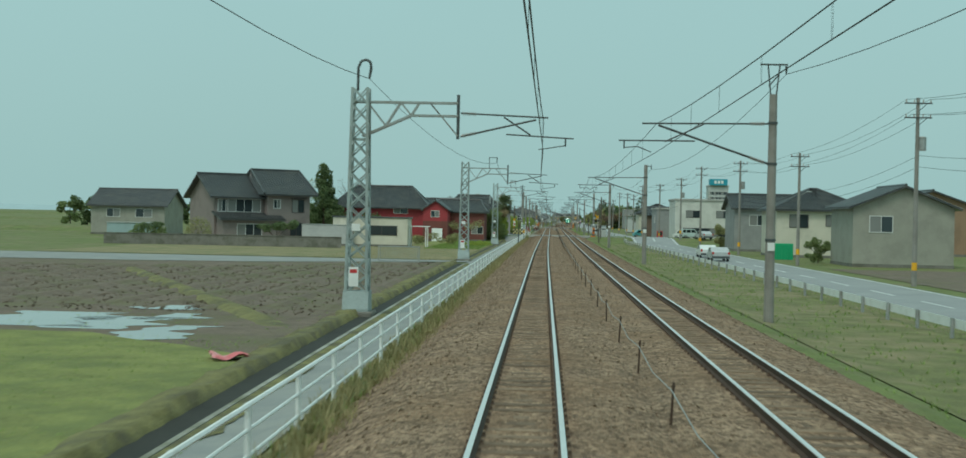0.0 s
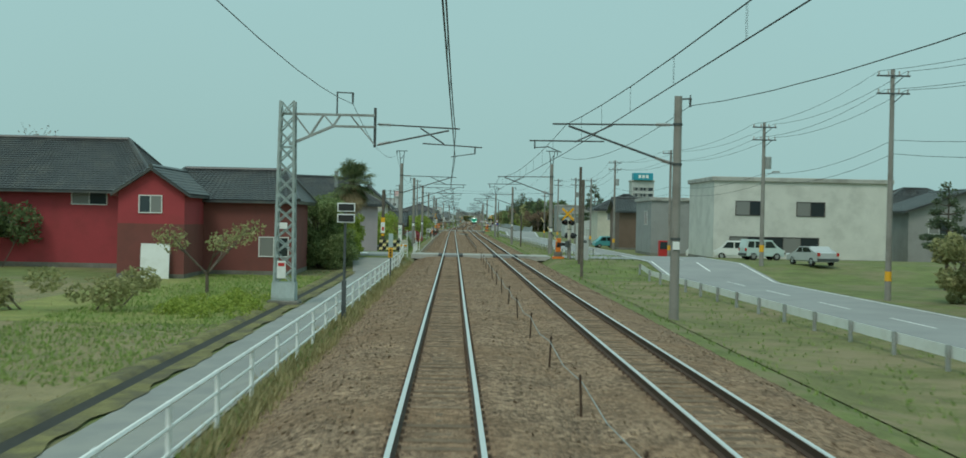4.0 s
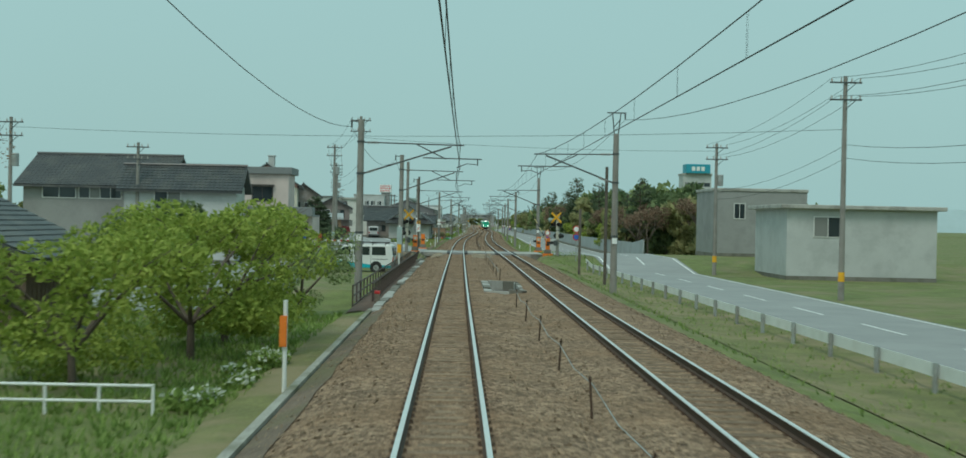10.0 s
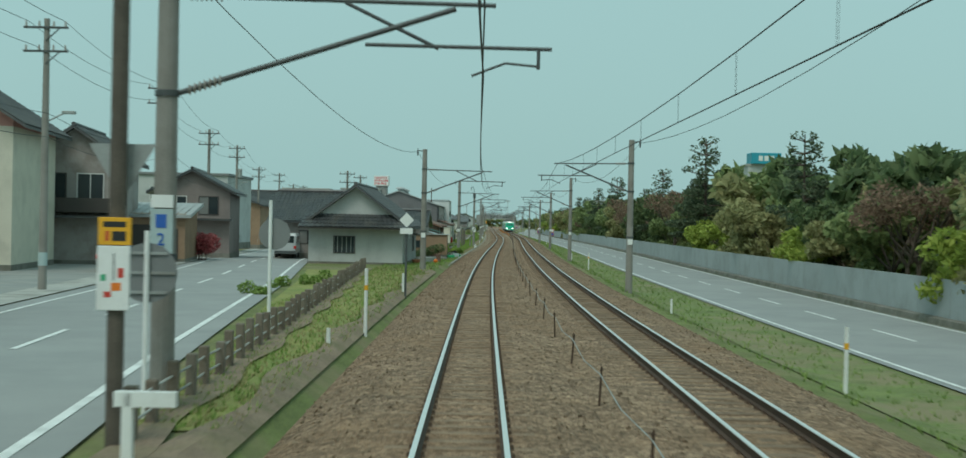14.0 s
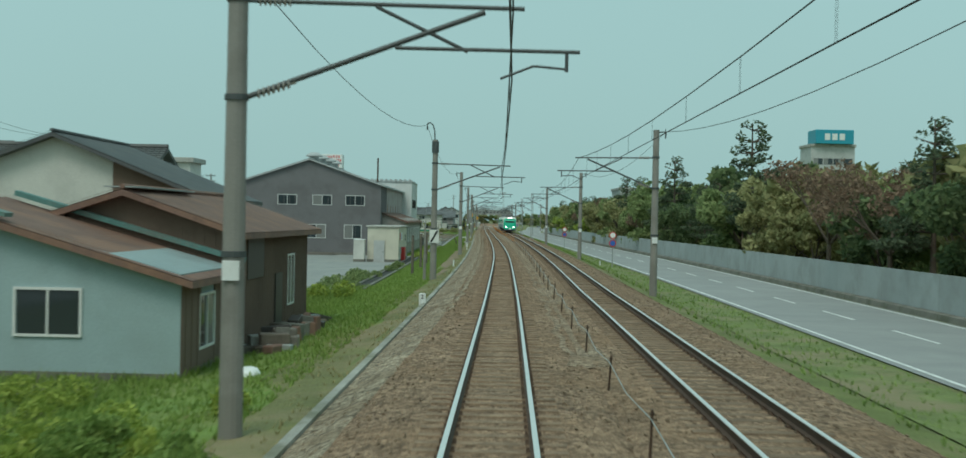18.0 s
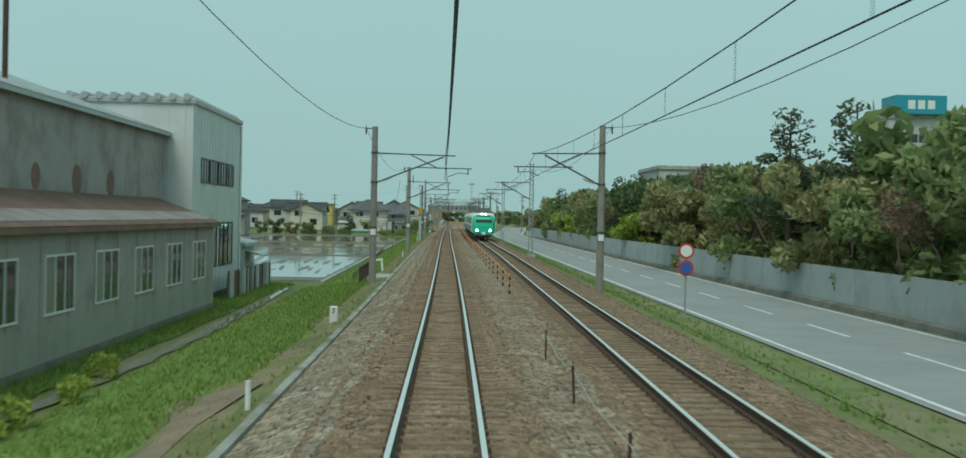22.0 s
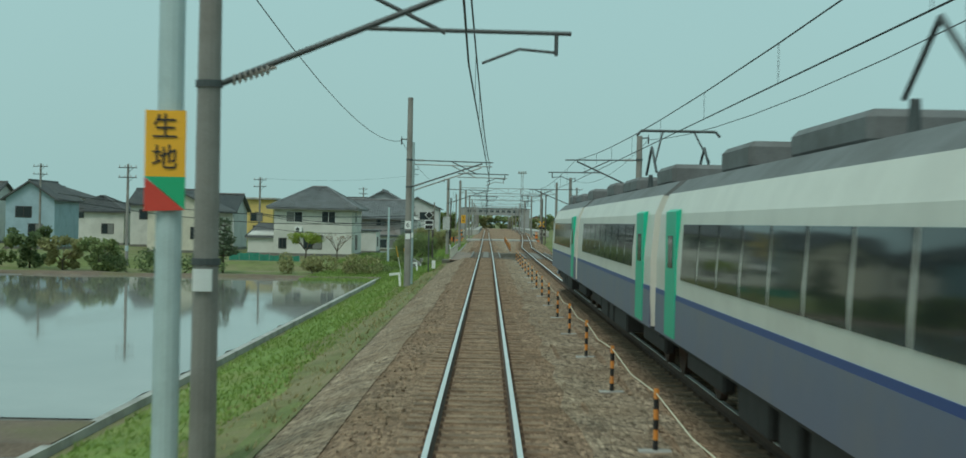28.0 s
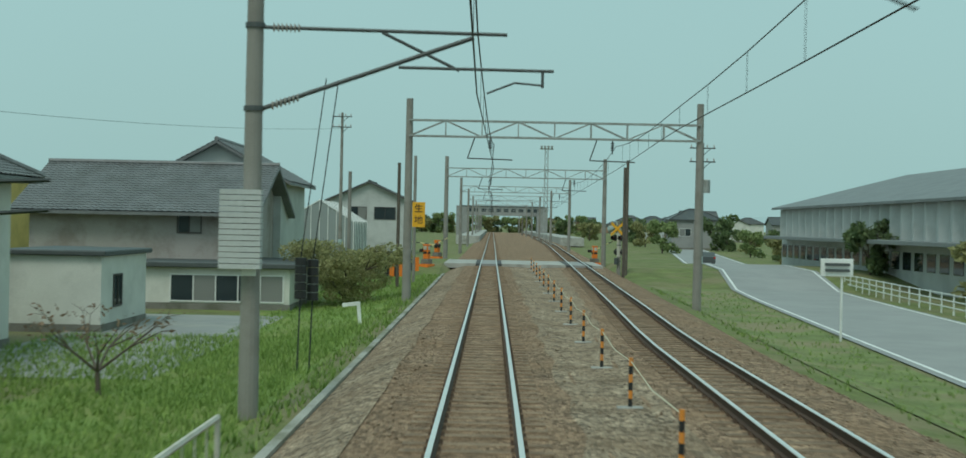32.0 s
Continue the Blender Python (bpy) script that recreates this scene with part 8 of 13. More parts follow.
# ---------------------------------------------------------------- stream bridge and culvert
def stream_bridge():
    b = tagged(new("girder_bridge"), "open steel girder railway bridge with bare timbers over a stream", "bridge", "", "structure")
    for base in (0.0, second(955)):
        for x in (-0.75, 0.75):
            strip("girder", lambda s: [(base + x - 0.14, -1.35), (base + x + 0.14, -1.35), (base + x + 0.14, -1.3), (base + x + 0.02, -1.28), (base + x + 0.02, -0.40), (base + x + 0.14, -0.38),
                                       (base + x + 0.14, -0.33), (base + x - 0.14, -0.33), (base + x - 0.14, -0.38), (base + x - 0.02, -0.40), (base + x - 0.02, -1.28), (base + x - 0.14, -1.3)],
                  945.6, 965.9, 5, M["rust_grey"], b, "grey painted plate girder", closed=True)
        me = bpy.data.meshes.new("timber")
        bm = bmesh.new()
        bevelled(bm, -1.15, 1.15, -0.1, 0.1, -0.33, -0.165, 0.015)
        bm.to_mesh(me)
        bm.free()
        me.materials.append(M["timber"])
        for i in range(49):
            s = 946.2 + 0.4 * i
            p = P(s, base)
            ob = new("timber", me)
            ob.matrix_basis = pose(p.x, p.y, random.uniform(-0.008, 0.004), 0, 0, heading(s))
            ob.parent = b
        for x in (-1.2, 1.2):
            strip("guard_angle", lambda s: [(base + x - 0.05, -0.16), (base + x + 0.05, -0.16), (base + x + 0.05, -0.08), (base + x - 0.05, -0.08)], 945.8, 965.6, 5, M["rust_grey"], b, closed=True)
        strip("walk_plate", lambda s: [(base - 0.24, -0.162), (base + 0.24, -0.162), (base + 0.24, -0.135), (base - 0.24, -0.135)], 945.6, 965.8, 5, M["walk"], b, "grey checkered steel walking plate", closed=True)
    for s0, s1 in ((944.2, 946.0), (965.5, 967.2)):
        strip("abutment", lambda s: [(-3.6, -2.9), (second(955) + 3.4, -2.9), (second(955) + 3.4, -0.36), (-3.6, -0.36)], s0, s1, 2, M["concrete_dark"], b, "dark stained concrete abutment", closed=True)
    strip("parapet_block", lambda s: [(1.5, -0.5), (second(955) - 1.5, -0.5), (second(955) - 1.5, -0.12), (1.5, -0.12)], 945.0, 945.8, 1, M["concrete_dark"], b, closed=True)
    n = 17
    for i in range(n):
        a = 942.5 + 26.5 * i / n
        strip("deck_board", lambda s: [(-3.0, -0.34), (-1.35, -0.34), (-1.35, -0.26), (-3.0, -0.26)], a + 0.02, a + 26.5 / n - 0.02, 2, M["deck"], b, "weathered brown-grey walkway slab", closed=True)
    for i in range(9):
        s = 942.6 + 3.3 * i
        p = P(s, -2.86, -0.3)
        bm = bmesh.new()
        tube(bm, p, p + Vector((0, 0, 0.86)), 0.032, n=8)
        part("rail_post", bm, M["cream_steel"], b)
        for k in range(1, 6 if i < 8 else 1):
            p = P(s + 0.55 * k, -2.86, -0.3)
            bm = bmesh.new()
            tube(bm, p + Vector((0, 0, 0.12)), p + Vector((0, 0, 0.84)), 0.01, n=6)
            part("baluster", bm, M["cream_steel"], b)
    for h in (0.85, 0.12):
        bm = bmesh.new()
        for i in range(8):
            a, c = 942.6 + 3.3 * i, 942.6 + 3.3 * (i + 1)
            tube(bm, P(a, -2.86, -0.3 + h), P(c, -2.86, -0.3 + h), 0.036 if h > 0.5 else 0.02, n=6, caps=False)
        part("hand_rail", bm, M["cream_steel"], b, "cream painted hand rail")
    for a, c in ((964.3, 965.6), (945.6, 946.9)):
        strip("abutment", lambda s: [(-3.4, -2.6), (second(s) + 3.4, -2.6), (second(s) + 3.3, -0.82), (second(s) + 1.8, -0.225), (-1.8, -0.225), (-3.3, -0.8)], a, c, 2, M["concrete_dark"], b, "stained concrete abutment", closed=True)
    # dark sheet over the stream, painting the shade below the bridge
    strip("stream_bed", lambda s: [(-3.6, -1.5), (2, -1.55), (second(s) + 4.2, -1.5)], 946.7, 964.8, 6, M["bed_shade"], None, "wet stream bed below the bridge, its shade painted dark", "structure", "stream")
    strip("stream_water", lambda s: [(-60, -2.35), (0, -2.35), (60, -2.35)], 949.5, 960.5, 11, M["water"], None, "dark stream water under the bridge", "structure", "water")


M["rust_grey"] = material("grey_bridge_paint", (0.23, 0.235, 0.225), 0.6, vary=0.2, fine=20, dirt=(0.15, 0.09, 0.06), dirt_scale=1.3, dirt_amount=0.5)
M["deck"] = material("stained_walkway", (0.27, 0.205, 0.165), 0.85, vary=0.3, scale=0.9, fine=20, bump=0.006, dirt=(0.12, 0.095, 0.075), dirt_scale=0.7, dirt_amount=0.75)
M["walk"] = material("grey_walk_plate", (0.19, 0.168, 0.145), 0.75, vary=0.25, scale=2, fine=30, bump=0.004, dirt=(0.16, 0.14, 0.11), dirt_scale=1.2, dirt_amount=0.5)
M["cream_steel"] = material("cream_steel", (0.54, 0.52, 0.44), 0.55, vary=0.1, dirt=(0.35, 0.3, 0.22), dirt_scale=1.6, dirt_amount=0.5)
M["rust_earth"] = material("rusty_brown_earth", (0.12, 0.075, 0.055), 0.95, vary=0.35, scale=1.0, fine=14, bump=0.03)
M["brown_steel"] = material("brown_steel", (0.075, 0.052, 0.042), 0.6, vary=0.2)
stream_bridge()


def culvert():
    c = tagged(new("culvert_shaft"), "open concrete shaft of a culvert between the tracks with stained uneven walls", "culvert", "", "structure")
    r = second(363)
    rc = random.Random(21)
    inner, outer = 1.62, r - 1.3
    for s0, s1, o0, o1, nm, n in ((358.7, 359.05, inner, outer, "end_wall", 2), (367.0, 367.3, inner, outer, "end_wall", 2), (358.7, 367.3, inner - 0.32, inner, "side_wall", 5), (358.7, 367.3, outer - 0.2, outer, "side_wall", 5)):
        for k in range(n):
            z = -0.1 + rc.uniform(-0.07, 0.05)
            if nm == "end_wall":
                a, b, u, v = s0, s1, o0 + (o1 - o0) * k / n, o0 + (o1 - o0) * (k + 1) / n
            else:
                a, b, u, v = s0 + (s1 - s0) * k / n, s0 + (s1 - s0) * (k + 1) / n, o0, o1
            strip(nm, lambda s: [(u, -2.1), (v, -2.1), (v, z), (u, z + 0.02)], a + 0.01, b - 0.01, 4, M["concrete_dark"] if k % 2 else M["concrete"], c, closed=True)
    strip("culvert_roof", lambda s: [(-3.4, -1.9), (inner - 0.32, -1.9), (inner - 0.32, -0.24), (-3.4, -0.75)], 358.6, 367.4, 4, M["concrete_dark"], c, closed=True)
    strip("culvert_roof", lambda s: [(outer, -1.9), (r + 3.4, -1.9), (r + 3.4, -0.8), (outer, -0.24)], 358.6, 367.4, 4, M["concrete_dark"], c, closed=True)
    strip("ledge", lambda s: [(inner, -1.4), (inner + 0.5, -1.4), (inner + 0.5, -0.9), (inner, -0.9)], 361.0, 366.9, 4, M["concrete_dark"], c, closed=True)
    bm = bmesh.new()
    for k in range(3):
        tube(bm, P(360.4 + 2.4 * k, inner, -0.3 - 0.1 * k), P(361.0 + 2.4 * k, outer - 0.2, -0.35 - 0.06 * k), 0.05, n=7)
    part("brace_bar", bm, M["brown_steel"], c, "rusty steel brace bars")


culvert()


# ---------------------------------------------------------------- trackside walls and railings
def block_wall(s0, s1, off):
    w = tagged(new("block_wall"), "weathered grey concrete block wall with a tiled coping beside the track", "wall", "", "structure")
    z0 = -0.85
    me = bpy.data.meshes.new("block")
    bm = bmesh.new()
    bevelled(bm, -0.09, 0.09, 0.006, 0.774, 0.006, 0.284, 0.012)
    bm.to_mesh(me)
    bm.free()
    me.materials.append(M["block"])
    rows, n = 6, int((s1 - s0) / 0.78)
    count = 0
    for r in range(rows):
        for i in range(n):
            s = s0 + 0.78 * i + (0.39 if r % 2 else 0)
            p = P(s, off, z0 + 0.29 * r)
            if count < 300:
                ob = new("block", me)
                ob.matrix_basis = pose(p.x, p.y, p.z, 0, 0, heading(s))
                ob.parent = w
                count += 1
    strip("mortar_core", lambda s: [(off - 0.075, z0 - 0.3), (off + 0.075, z0 - 0.3), (off + 0.075, z0 + 1.73), (off - 0.075, z0 + 1.73)], s0, s1 + 0.3, 5, M["concrete_dark"], w, closed=True)
    strip("coping", lambda s: [(off - 0.16, z0 + 1.74), (off + 0.16, z0 + 1.74), (off + 0.05, z0 + 1.88), (off - 0.05, z0 + 1.88)], s0 - 0.1, s1 + 0.4, 5, M["tile"], w, "dark tile coping", closed=True)


M["block"] = material("concrete_block", (0.58, 0.57, 0.53), 0.9, vary=0.12, scale=1.5, fine=30, bump=0.004, dirt=(0.34, 0.33, 0.29), dirt_scale=0.8, dirt_amount=0.55, alpha_random=0.06)
block_wall(258, 290, -5.15)


def railing(name, s0, s1, off, z, mat, label, h=1.05, step=2.0, rails=(1.0, 0.15), bars=0.0):
    f = tagged(new(name), label, "railing", "", "structure")
    n = int(round((s1 - s0) / step))
    for i in range(n + 1):
        s = s0 + step * i
        p = P(s, off(s), z(s))
        bm = bmesh.new()
        beam(bm, p - Vector((0, 0, 0.3)), p + Vector((0, 0, h)), 0.06)
        part("post", bm, mat, f)
        if i < n:
            q = P(s + step, off(s + step), z(s + step))
            for r in rails:
                bm = bmesh.new()
                beam(bm, p + Vector((0, 0, r)), q + Vector((0, 0, r)), 0.05)
                part("bar", bm, mat, f)
            if bars:
                m = int(step / bars)
                for k in range(1, m):
                    a = p.lerp(q, k / m)
                    bm = bmesh.new()
                    beam(bm, a + Vector((0, 0, rails[-1])), a + Vector((0, 0, rails[0])), 0.022)
                    part("baluster", bm, mat, f)
    return f


railing("stream_railing", 355.6, 415.6, lambda s: -3.95, lambda s: -0.75, M["brown_steel"], "dark brown steel railing along the stream", 0.92, 2.0, (0.88, 0.48, 0.1))
railing("stream_railing", 357.6, 415.6, lambda s: -3.3, lambda s: -0.72, M["brown_steel"], "dark brown barred railing beside the track", 0.9, 2.0, (0.86, 0.12), 0.5)
kerb = tagged(new("stream_kerb"), "weathered uneven concrete kerb blocks between ballast and stream", "kerb", "", "structure")
rs = random.Random(9)
s = 351.0
while s < 408:
    a = rs.uniform(1.4, 2.6)
    d, z = rs.uniform(-0.06, 0.06), rs.uniform(-0.5, -0.38)
    strip("block", lambda q: [(-2.95, -1.0), (-2.56 + d, -1.0), (-2.58 + d, z), (-2.94 + d * 0.4, z + rs.uniform(-0.03, 0.03))], s, s + a - 0.04, 3.0, M["concrete_dark"] if rs.random() < 0.55 else M["concrete"], kerb, closed=True)
    s += a
patch("stream_floor", lambda s: (-3.9, -2.96), 352, 408, M["rust_earth"], 0.05, "rusty brown earth between the railings", "ground", 2.0)
m = thing("marker_post", 355.6, -2.98, label="short weathered post with a red cap beside the railing", category="marker")
bm = bmesh.new()
bevelled(bm, -0.1, 0.1, -0.1, 0.1, -0.2, 0.5, 0.015)
part("post", bm, M["post_brown"], m)
bm = bmesh.new()
bevelled(bm, -0.11, 0.11, -0.11, 0.11, 0.5, 0.62, 0.02)
part("cap", bm, M["red"], m, "faded red painted cap")
railing("white_railing", 243, 256, lambda s: -3.5, lambda s: -0.65, M["white"], "white painted barred railing by the track", 0.95, 2.2, (0.9, 0.12), 0.3)
m = tagged(new("garden_rail"), "low white two-bar rail across the garden", "railing", "", "structure")
for k in range(4):
    p = P(327.6, -5.2 - 0.95 * k, gz(327.6, -5.5))
    bm = bmesh.new()
    tube(bm, p - Vector((0, 0, 0.2)), p + Vector((0, 0, 0.55)), 0.03, n=8)
    part("post", bm, M["white"], m)
    if k < 3:
        for h in (0.53, 0.25):
            bm = bmesh.new()
            tube(bm, p + Vector((0, 0, h)), P(327.6, -6.15 - 0.95 * k, gz(327.6, -5.5) + h), 0.028, n=8)
            part("bar", bm, M["white"], m)
railing("paddy_railing", 744, 816, lambda s: -5.45 - 0.024 * (s - 744), lambda s: gz(s, -5.45 - 0.024 * (s - 744)), M["brown_steel"], "low brown pipe rail above the paddies", 0.5, 3.0, (0.46,))
railing("bridge_parapet", 738, 748, lambda s: -4.7, lambda s: gz(s, -4.7), M["brown_steel"], "dark green barred railing over a drain", 0.95, 2.0, (0.9, 0.1), 0.25)
railing("bridge_railing", 940, 972, lambda s: second(s) + 3.6, lambda s: -0.5, M["galv"], "grey steel railing beside the road bridge", 1.0, 2.0, (0.95, 0.1), 0.4)
railing("road_guard", 938, 1040, lambda s: lerp_table(ROAD_R, s) + 8.0, lambda s: -0.95, M["white"], "white three-bar guard fence across the road", 0.95, 2.0, (0.9, 0.6, 0.3))


POST_FENCE = [(443, -4.2), (452, -4.62), (461, -5.0), (470, -5.4), (496, -6.75), (507, -7.4)]


def fence_line(s):
    return lerp_table(POST_FENCE, s)


def post_fence(s0, s1):
    f = tagged(new("concrete_post_fence"), "weathered brown concrete posts with two thin white rails beside the town road", "fence", "", "structure")
    rf = random.Random(12)
    s, last = s0, None
    while s < s1:
        o = fence_line(s) + rf.uniform(-0.03, 0.03)
        p = P(s, o, gz(s, o))
        h, lean = rf.uniform(0.66, 0.8), rf.uniform(-0.03, 0.03)
        bm = bmesh.new()
        bevelled(bm, p.x - 0.085, p.x + 0.085, p.y - 0.075, p.y + 0.075, p.z - 0.2, p.z + h, 0.02)
        for v in bm.verts:
            v.co.x += lean * (v.co.z - p.z)
        part("post", bm, M["post_brown"], f)
        if last is not None:
            for h in (0.26, 0.54):
                bm = bmesh.new()
                tube(bm, last + Vector((0.0, 0, h)), p + Vector((0.0, 0, h)), 0.02, n=6)
                part("bar", bm, M["concrete"], f)
        last = p
        s += 1.42


post_fence(443, 506)
patch("earth_strip", lambda s: (fence_line(s) - 0.12, fence_line(s) + 0.42 + 0.12 * math.sin(s * 0.9)), 441, 507, M["bare"], 0.075, "bare brown earth along the post fence", "path", 1.2)
patch("earth_strip", lambda s: (-3.55 - 0.2 * math.sin(s * 0.7), -2.98), 441, 507, M["bare"], 0.07, "thin stony earth at the ballast foot", "path", 1.2)
hedge_shrub("weed_patch", 482, -8.4, clumpy(9, 0.9, 7.0, 0.3, 181, 0.35), "grass", 2200, 0.07, "low weeds and litter on the road verge", "weeds")


# ---------------------------------------------------------------- stakes and markers
def striped_stakes(s0, s1, off, step=6.0):
    f = tagged(new("striped_stake_line"), "orange and black striped stakes carrying a white rope between the tracks", "barrier", "", "structure")
    s = s0
    tops = []
    while s < s1:
        if not 943 < s < 968:
            p = P(s, off(s), -0.26)
            bm = bmesh.new()
            bevelled(bm, p.x - 0.22, p.x + 0.22, p.y - 0.1, p.y + 0.1, p.z - 0.02, p.z + 0.05, 0.01)
            part("foot", bm, M["concrete"], f)
            for k in range(6):
                bm = bmesh.new()
                tube(bm, p + Vector((0, 0, 0.05 + 0.135 * k)), p + Vector((0, 0, 0.05 + 0.135 * (k + 1))), 0.035, n=8)
                part("stripe", bm, M["stake_orange"] if k % 2 else M["black"], f)
            tops.append(p + Vector((0, 0, 0.8)))
        s += step
    bm = bmesh.new()
    for a, b in zip(tops, tops[1:]):
        if (b - a).length < 9:
            m = (a + b) / 2 - Vector((0, 0, 0.10))
            tube(bm, a, m, 0.011, n=4, caps=False)
            tube(bm, m, b, 0.011, n=4, caps=False)
    part("rope", bm, M["rope"], f, "thin pale rope")


M["stake_orange"] = material("stake_orange", (0.75, 0.27, 0.04), 0.55, vary=0.15, dirt=(0.4, 0.2, 0.1), dirt_scale=3)
M["rope"] = material("pale_rope", (0.6, 0.55, 0.4), 0.8, vary=0.15)
striped_stakes(718, 1044, lambda s: 2.47 if s < 790 else 2.4 + max(0, s - 960) * 0.006)


def post_marker(name, s, off, h, r, mat, label, category="marker", plates=(), z=None):
    """A post with plates (x0, x1, z0, z1, material)."""
    m = thing(name, s, off, z, label=label, category=category)
    bm = bmesh.new()
    tube(bm, (0, 0, -0.2), (0, 0, h), r, r * 0.95, 10)
    part("post", bm, mat, m)
    for x0, x1, z0, z1, pm, *nm in plates:
        bm = bmesh.new()
        bevelled(bm, x0, x1, -r - 0.05, -r - 0.005, z0, z1, 0.006)
        part(nm[0] if nm else "plate", bm, pm, m)
    return m


def lettering(text, parent, x, y, z, size, mat, turn=0.0):
    cu = bpy.data.curves.new("lettering", "FONT")
    cu.body = text
    cu.size = size
    cu.align_x, cu.align_y = "CENTER", "CENTER"
    cu.extrude = 0.003
    cu.materials.append(mat)
    ob = new("lettering", cu)
    ob.matrix_basis = pose(x, y, z, 90, 0, turn)
    ob.parent = parent
    return ob


M["sign_yellow"] = material("sign_yellow", (0.80, 0.40, 0.02), 0.45, vary=0.06)
M["sign_red"] = material("sign_red", (0.55, 0.05, 0.03), 0.45, vary=0.06)
M["sign_green"] = material("sign_green", (0.02, 0.36, 0.16), 0.45, vary=0.06)
M["sign_blue"] = material("sign_blue", (0.03, 0.12, 0.45), 0.45, vary=0.06)
# two-frame signal sign by the path
m = post_marker("repeater_sign", 164.0, -3.28, 3.8, 0.045, M["dark_steel"], "dark post with two black boards in white frames", "railway sign", z=-0.65)
for z in (3.33, 3.68):
    fr = part("white_board", solid((-0.25, 0.31, -0.10, -0.06, z - 0.14, z + 0.14)), M["white"], m)
    part("black_board", solid((-0.215, 0.275, -0.115, -0.10, z - 0.105, z + 0.105)), M["black"], fr)
part("post_sleeve", solid((-0.07, 0.07, -0.07, 0.07, -0.1, 1.35)), M["dark_steel"], m)
m = post_marker("crossing_call_post", 192.6, -3.2, 2.4, 0.04, M["dark_steel"], "post with a pale blue plate over a yellow one", "railway sign",
                [(-0.12, 0.12, 1.72, 2.46, M["cyan_steel"]), (-0.12, 0.12, 1.16, 1.7, M["sign_yellow"])], z=-0.6)
for k in range(3):
    part("text_bar", solid((-0.05, 0.05, -0.2, -0.155, 1.24 + 0.14 * k, 1.33 + 0.14 * k)), M["black"], m)
post_marker("white_marker", 206, -3.3, 0.95, 0.05, M["white"], "white plastic marker post beside the fence")
# first crossing
m = post_marker("wooden_pole", 231.5, -5.75, 5.6, 0.13, M["timber"], "dark wooden pole with a yellow and white notice", "pole",
                [(-0.17, 0.17, 2.0, 2.9, M["white"], "notice"), (-0.17, 0.17, 2.9, 3.3, M["sign_yellow"], "notice_head"), (-0.12, 0.12, 1.75, 1.95, M["sign_yellow"], "small_plate")], z=-0.6)
part("red_mark", solid((-0.08, 0.1, -0.2, -0.186, 2.2, 2.5)), M["sign_red"], m)
post_marker("concrete_pole", 223.8, -7.43, 6.85, 0.15, M["pole"], "grey concrete pole at the lane", "pole", z=-0.6)
post_marker("wooden_pole", 267.5, -7.6, 6.4, 0.14, M["timber"], "dark wooden pole with brackets behind the fence", "pole", z=-0.6)
m = post_marker("crossing_name_board", 236.45, -4.5, 2.4, 0.05, M["white"], "white crossing name board on the mast", "railway sign",
                [(-0.16, 0.16, 0.8, 2.2, M["white"], "board"), (-0.16, 0.16, 2.22, 2.42, M["white"], "cap")])
lettering("飯", m, 0, -0.11, 2.0, 0.26, M["sign_green"])
lettering("沢", m, 0, -0.11, 1.7, 0.26, M["sign_green"])
lettering("5", m, 0, -0.11, 1.0, 0.32, M["sign_green"])
post_marker("white_marker", 232.7, -3.75, 1.9, 0.035, M["white"], "thin white marker post by the crossing")


def striped_barrier(s, off, w, h, z=None):
    b = thing("striped_barrier", s, off, z, label="yellow and black striped crossing fence on a post", category="barrier")
    for i in range(3):
        z0 = 0.15 + 0.3 * i
        n = int(w / 0.28)
        for k in range(n):
            bm = bmesh.new()
            x0 = -w / 2 + w * k / n
            prism(bm, [(x0, z0), (x0 + w / n, z0), (x0 + w / n + 0.06, z0 + 0.2), (x0 + 0.06, z0 + 0.2)], -0.03, 0.03, "y")
            part("stripe", bm, (M["pale_yellow"], M["black"])[(k + i) % 2], b)
    for x in (-w / 2 + 0.1, w / 2 - 0.05):
        part("upright", solid((x - 0.05, x + 0.05, 0.03, 0.12, -0.2, h)), M["black"], b)


M["pale_yellow"] = material("faded_yellow", (0.75, 0.62, 0.30), 0.6, vary=0.15)
striped_barrier(229.6, -5.1, 1.7, 1.1)
b = thing("barrier_machine", 230.6, -3.9, label="pale concrete barrier base with a curved top", category="barrier")
bm = bmesh.new()
prism(bm, [(-0.3, -0.2), (0.3, -0.2), (0.3, 0.85), (0.18, 1.0), (-0.18, 1.0), (-0.3, 0.85)], -0.16, 0.16, "y")
part("body", bm, M["cream_steel"], b)
part("yellow_band", solid((-0.31, 0.31, -0.17, 0.17, 0.45, 0.6)), M["sign_yellow"], b)
# leaning posts, boxes and markers along the gardens
for s, o, tilt in ((255.5, -3.3, 4), (262.0, -3.75, -6)):
    m = post_marker("leaning_marker", s, o, 1.9, 0.05, M["white"], "leaning white post with a yellow band", "marker", z=-0.6)
    m.matrix_basis = m.matrix_basis @ pose(0, 0, 0, 0, tilt, 0)
    bm = bmesh.new()
    tube(bm, (0, 0, 1.0), (0, 0, 1.16), 0.054, n=10)
    part("yellow_band", bm, M["sign_yellow"], m)
m = post_marker("meter_post", 309.6, -3.6, 2.05, 0.05, M["galv"], "grey post carrying a white meter box", "meter", z=-0.62)
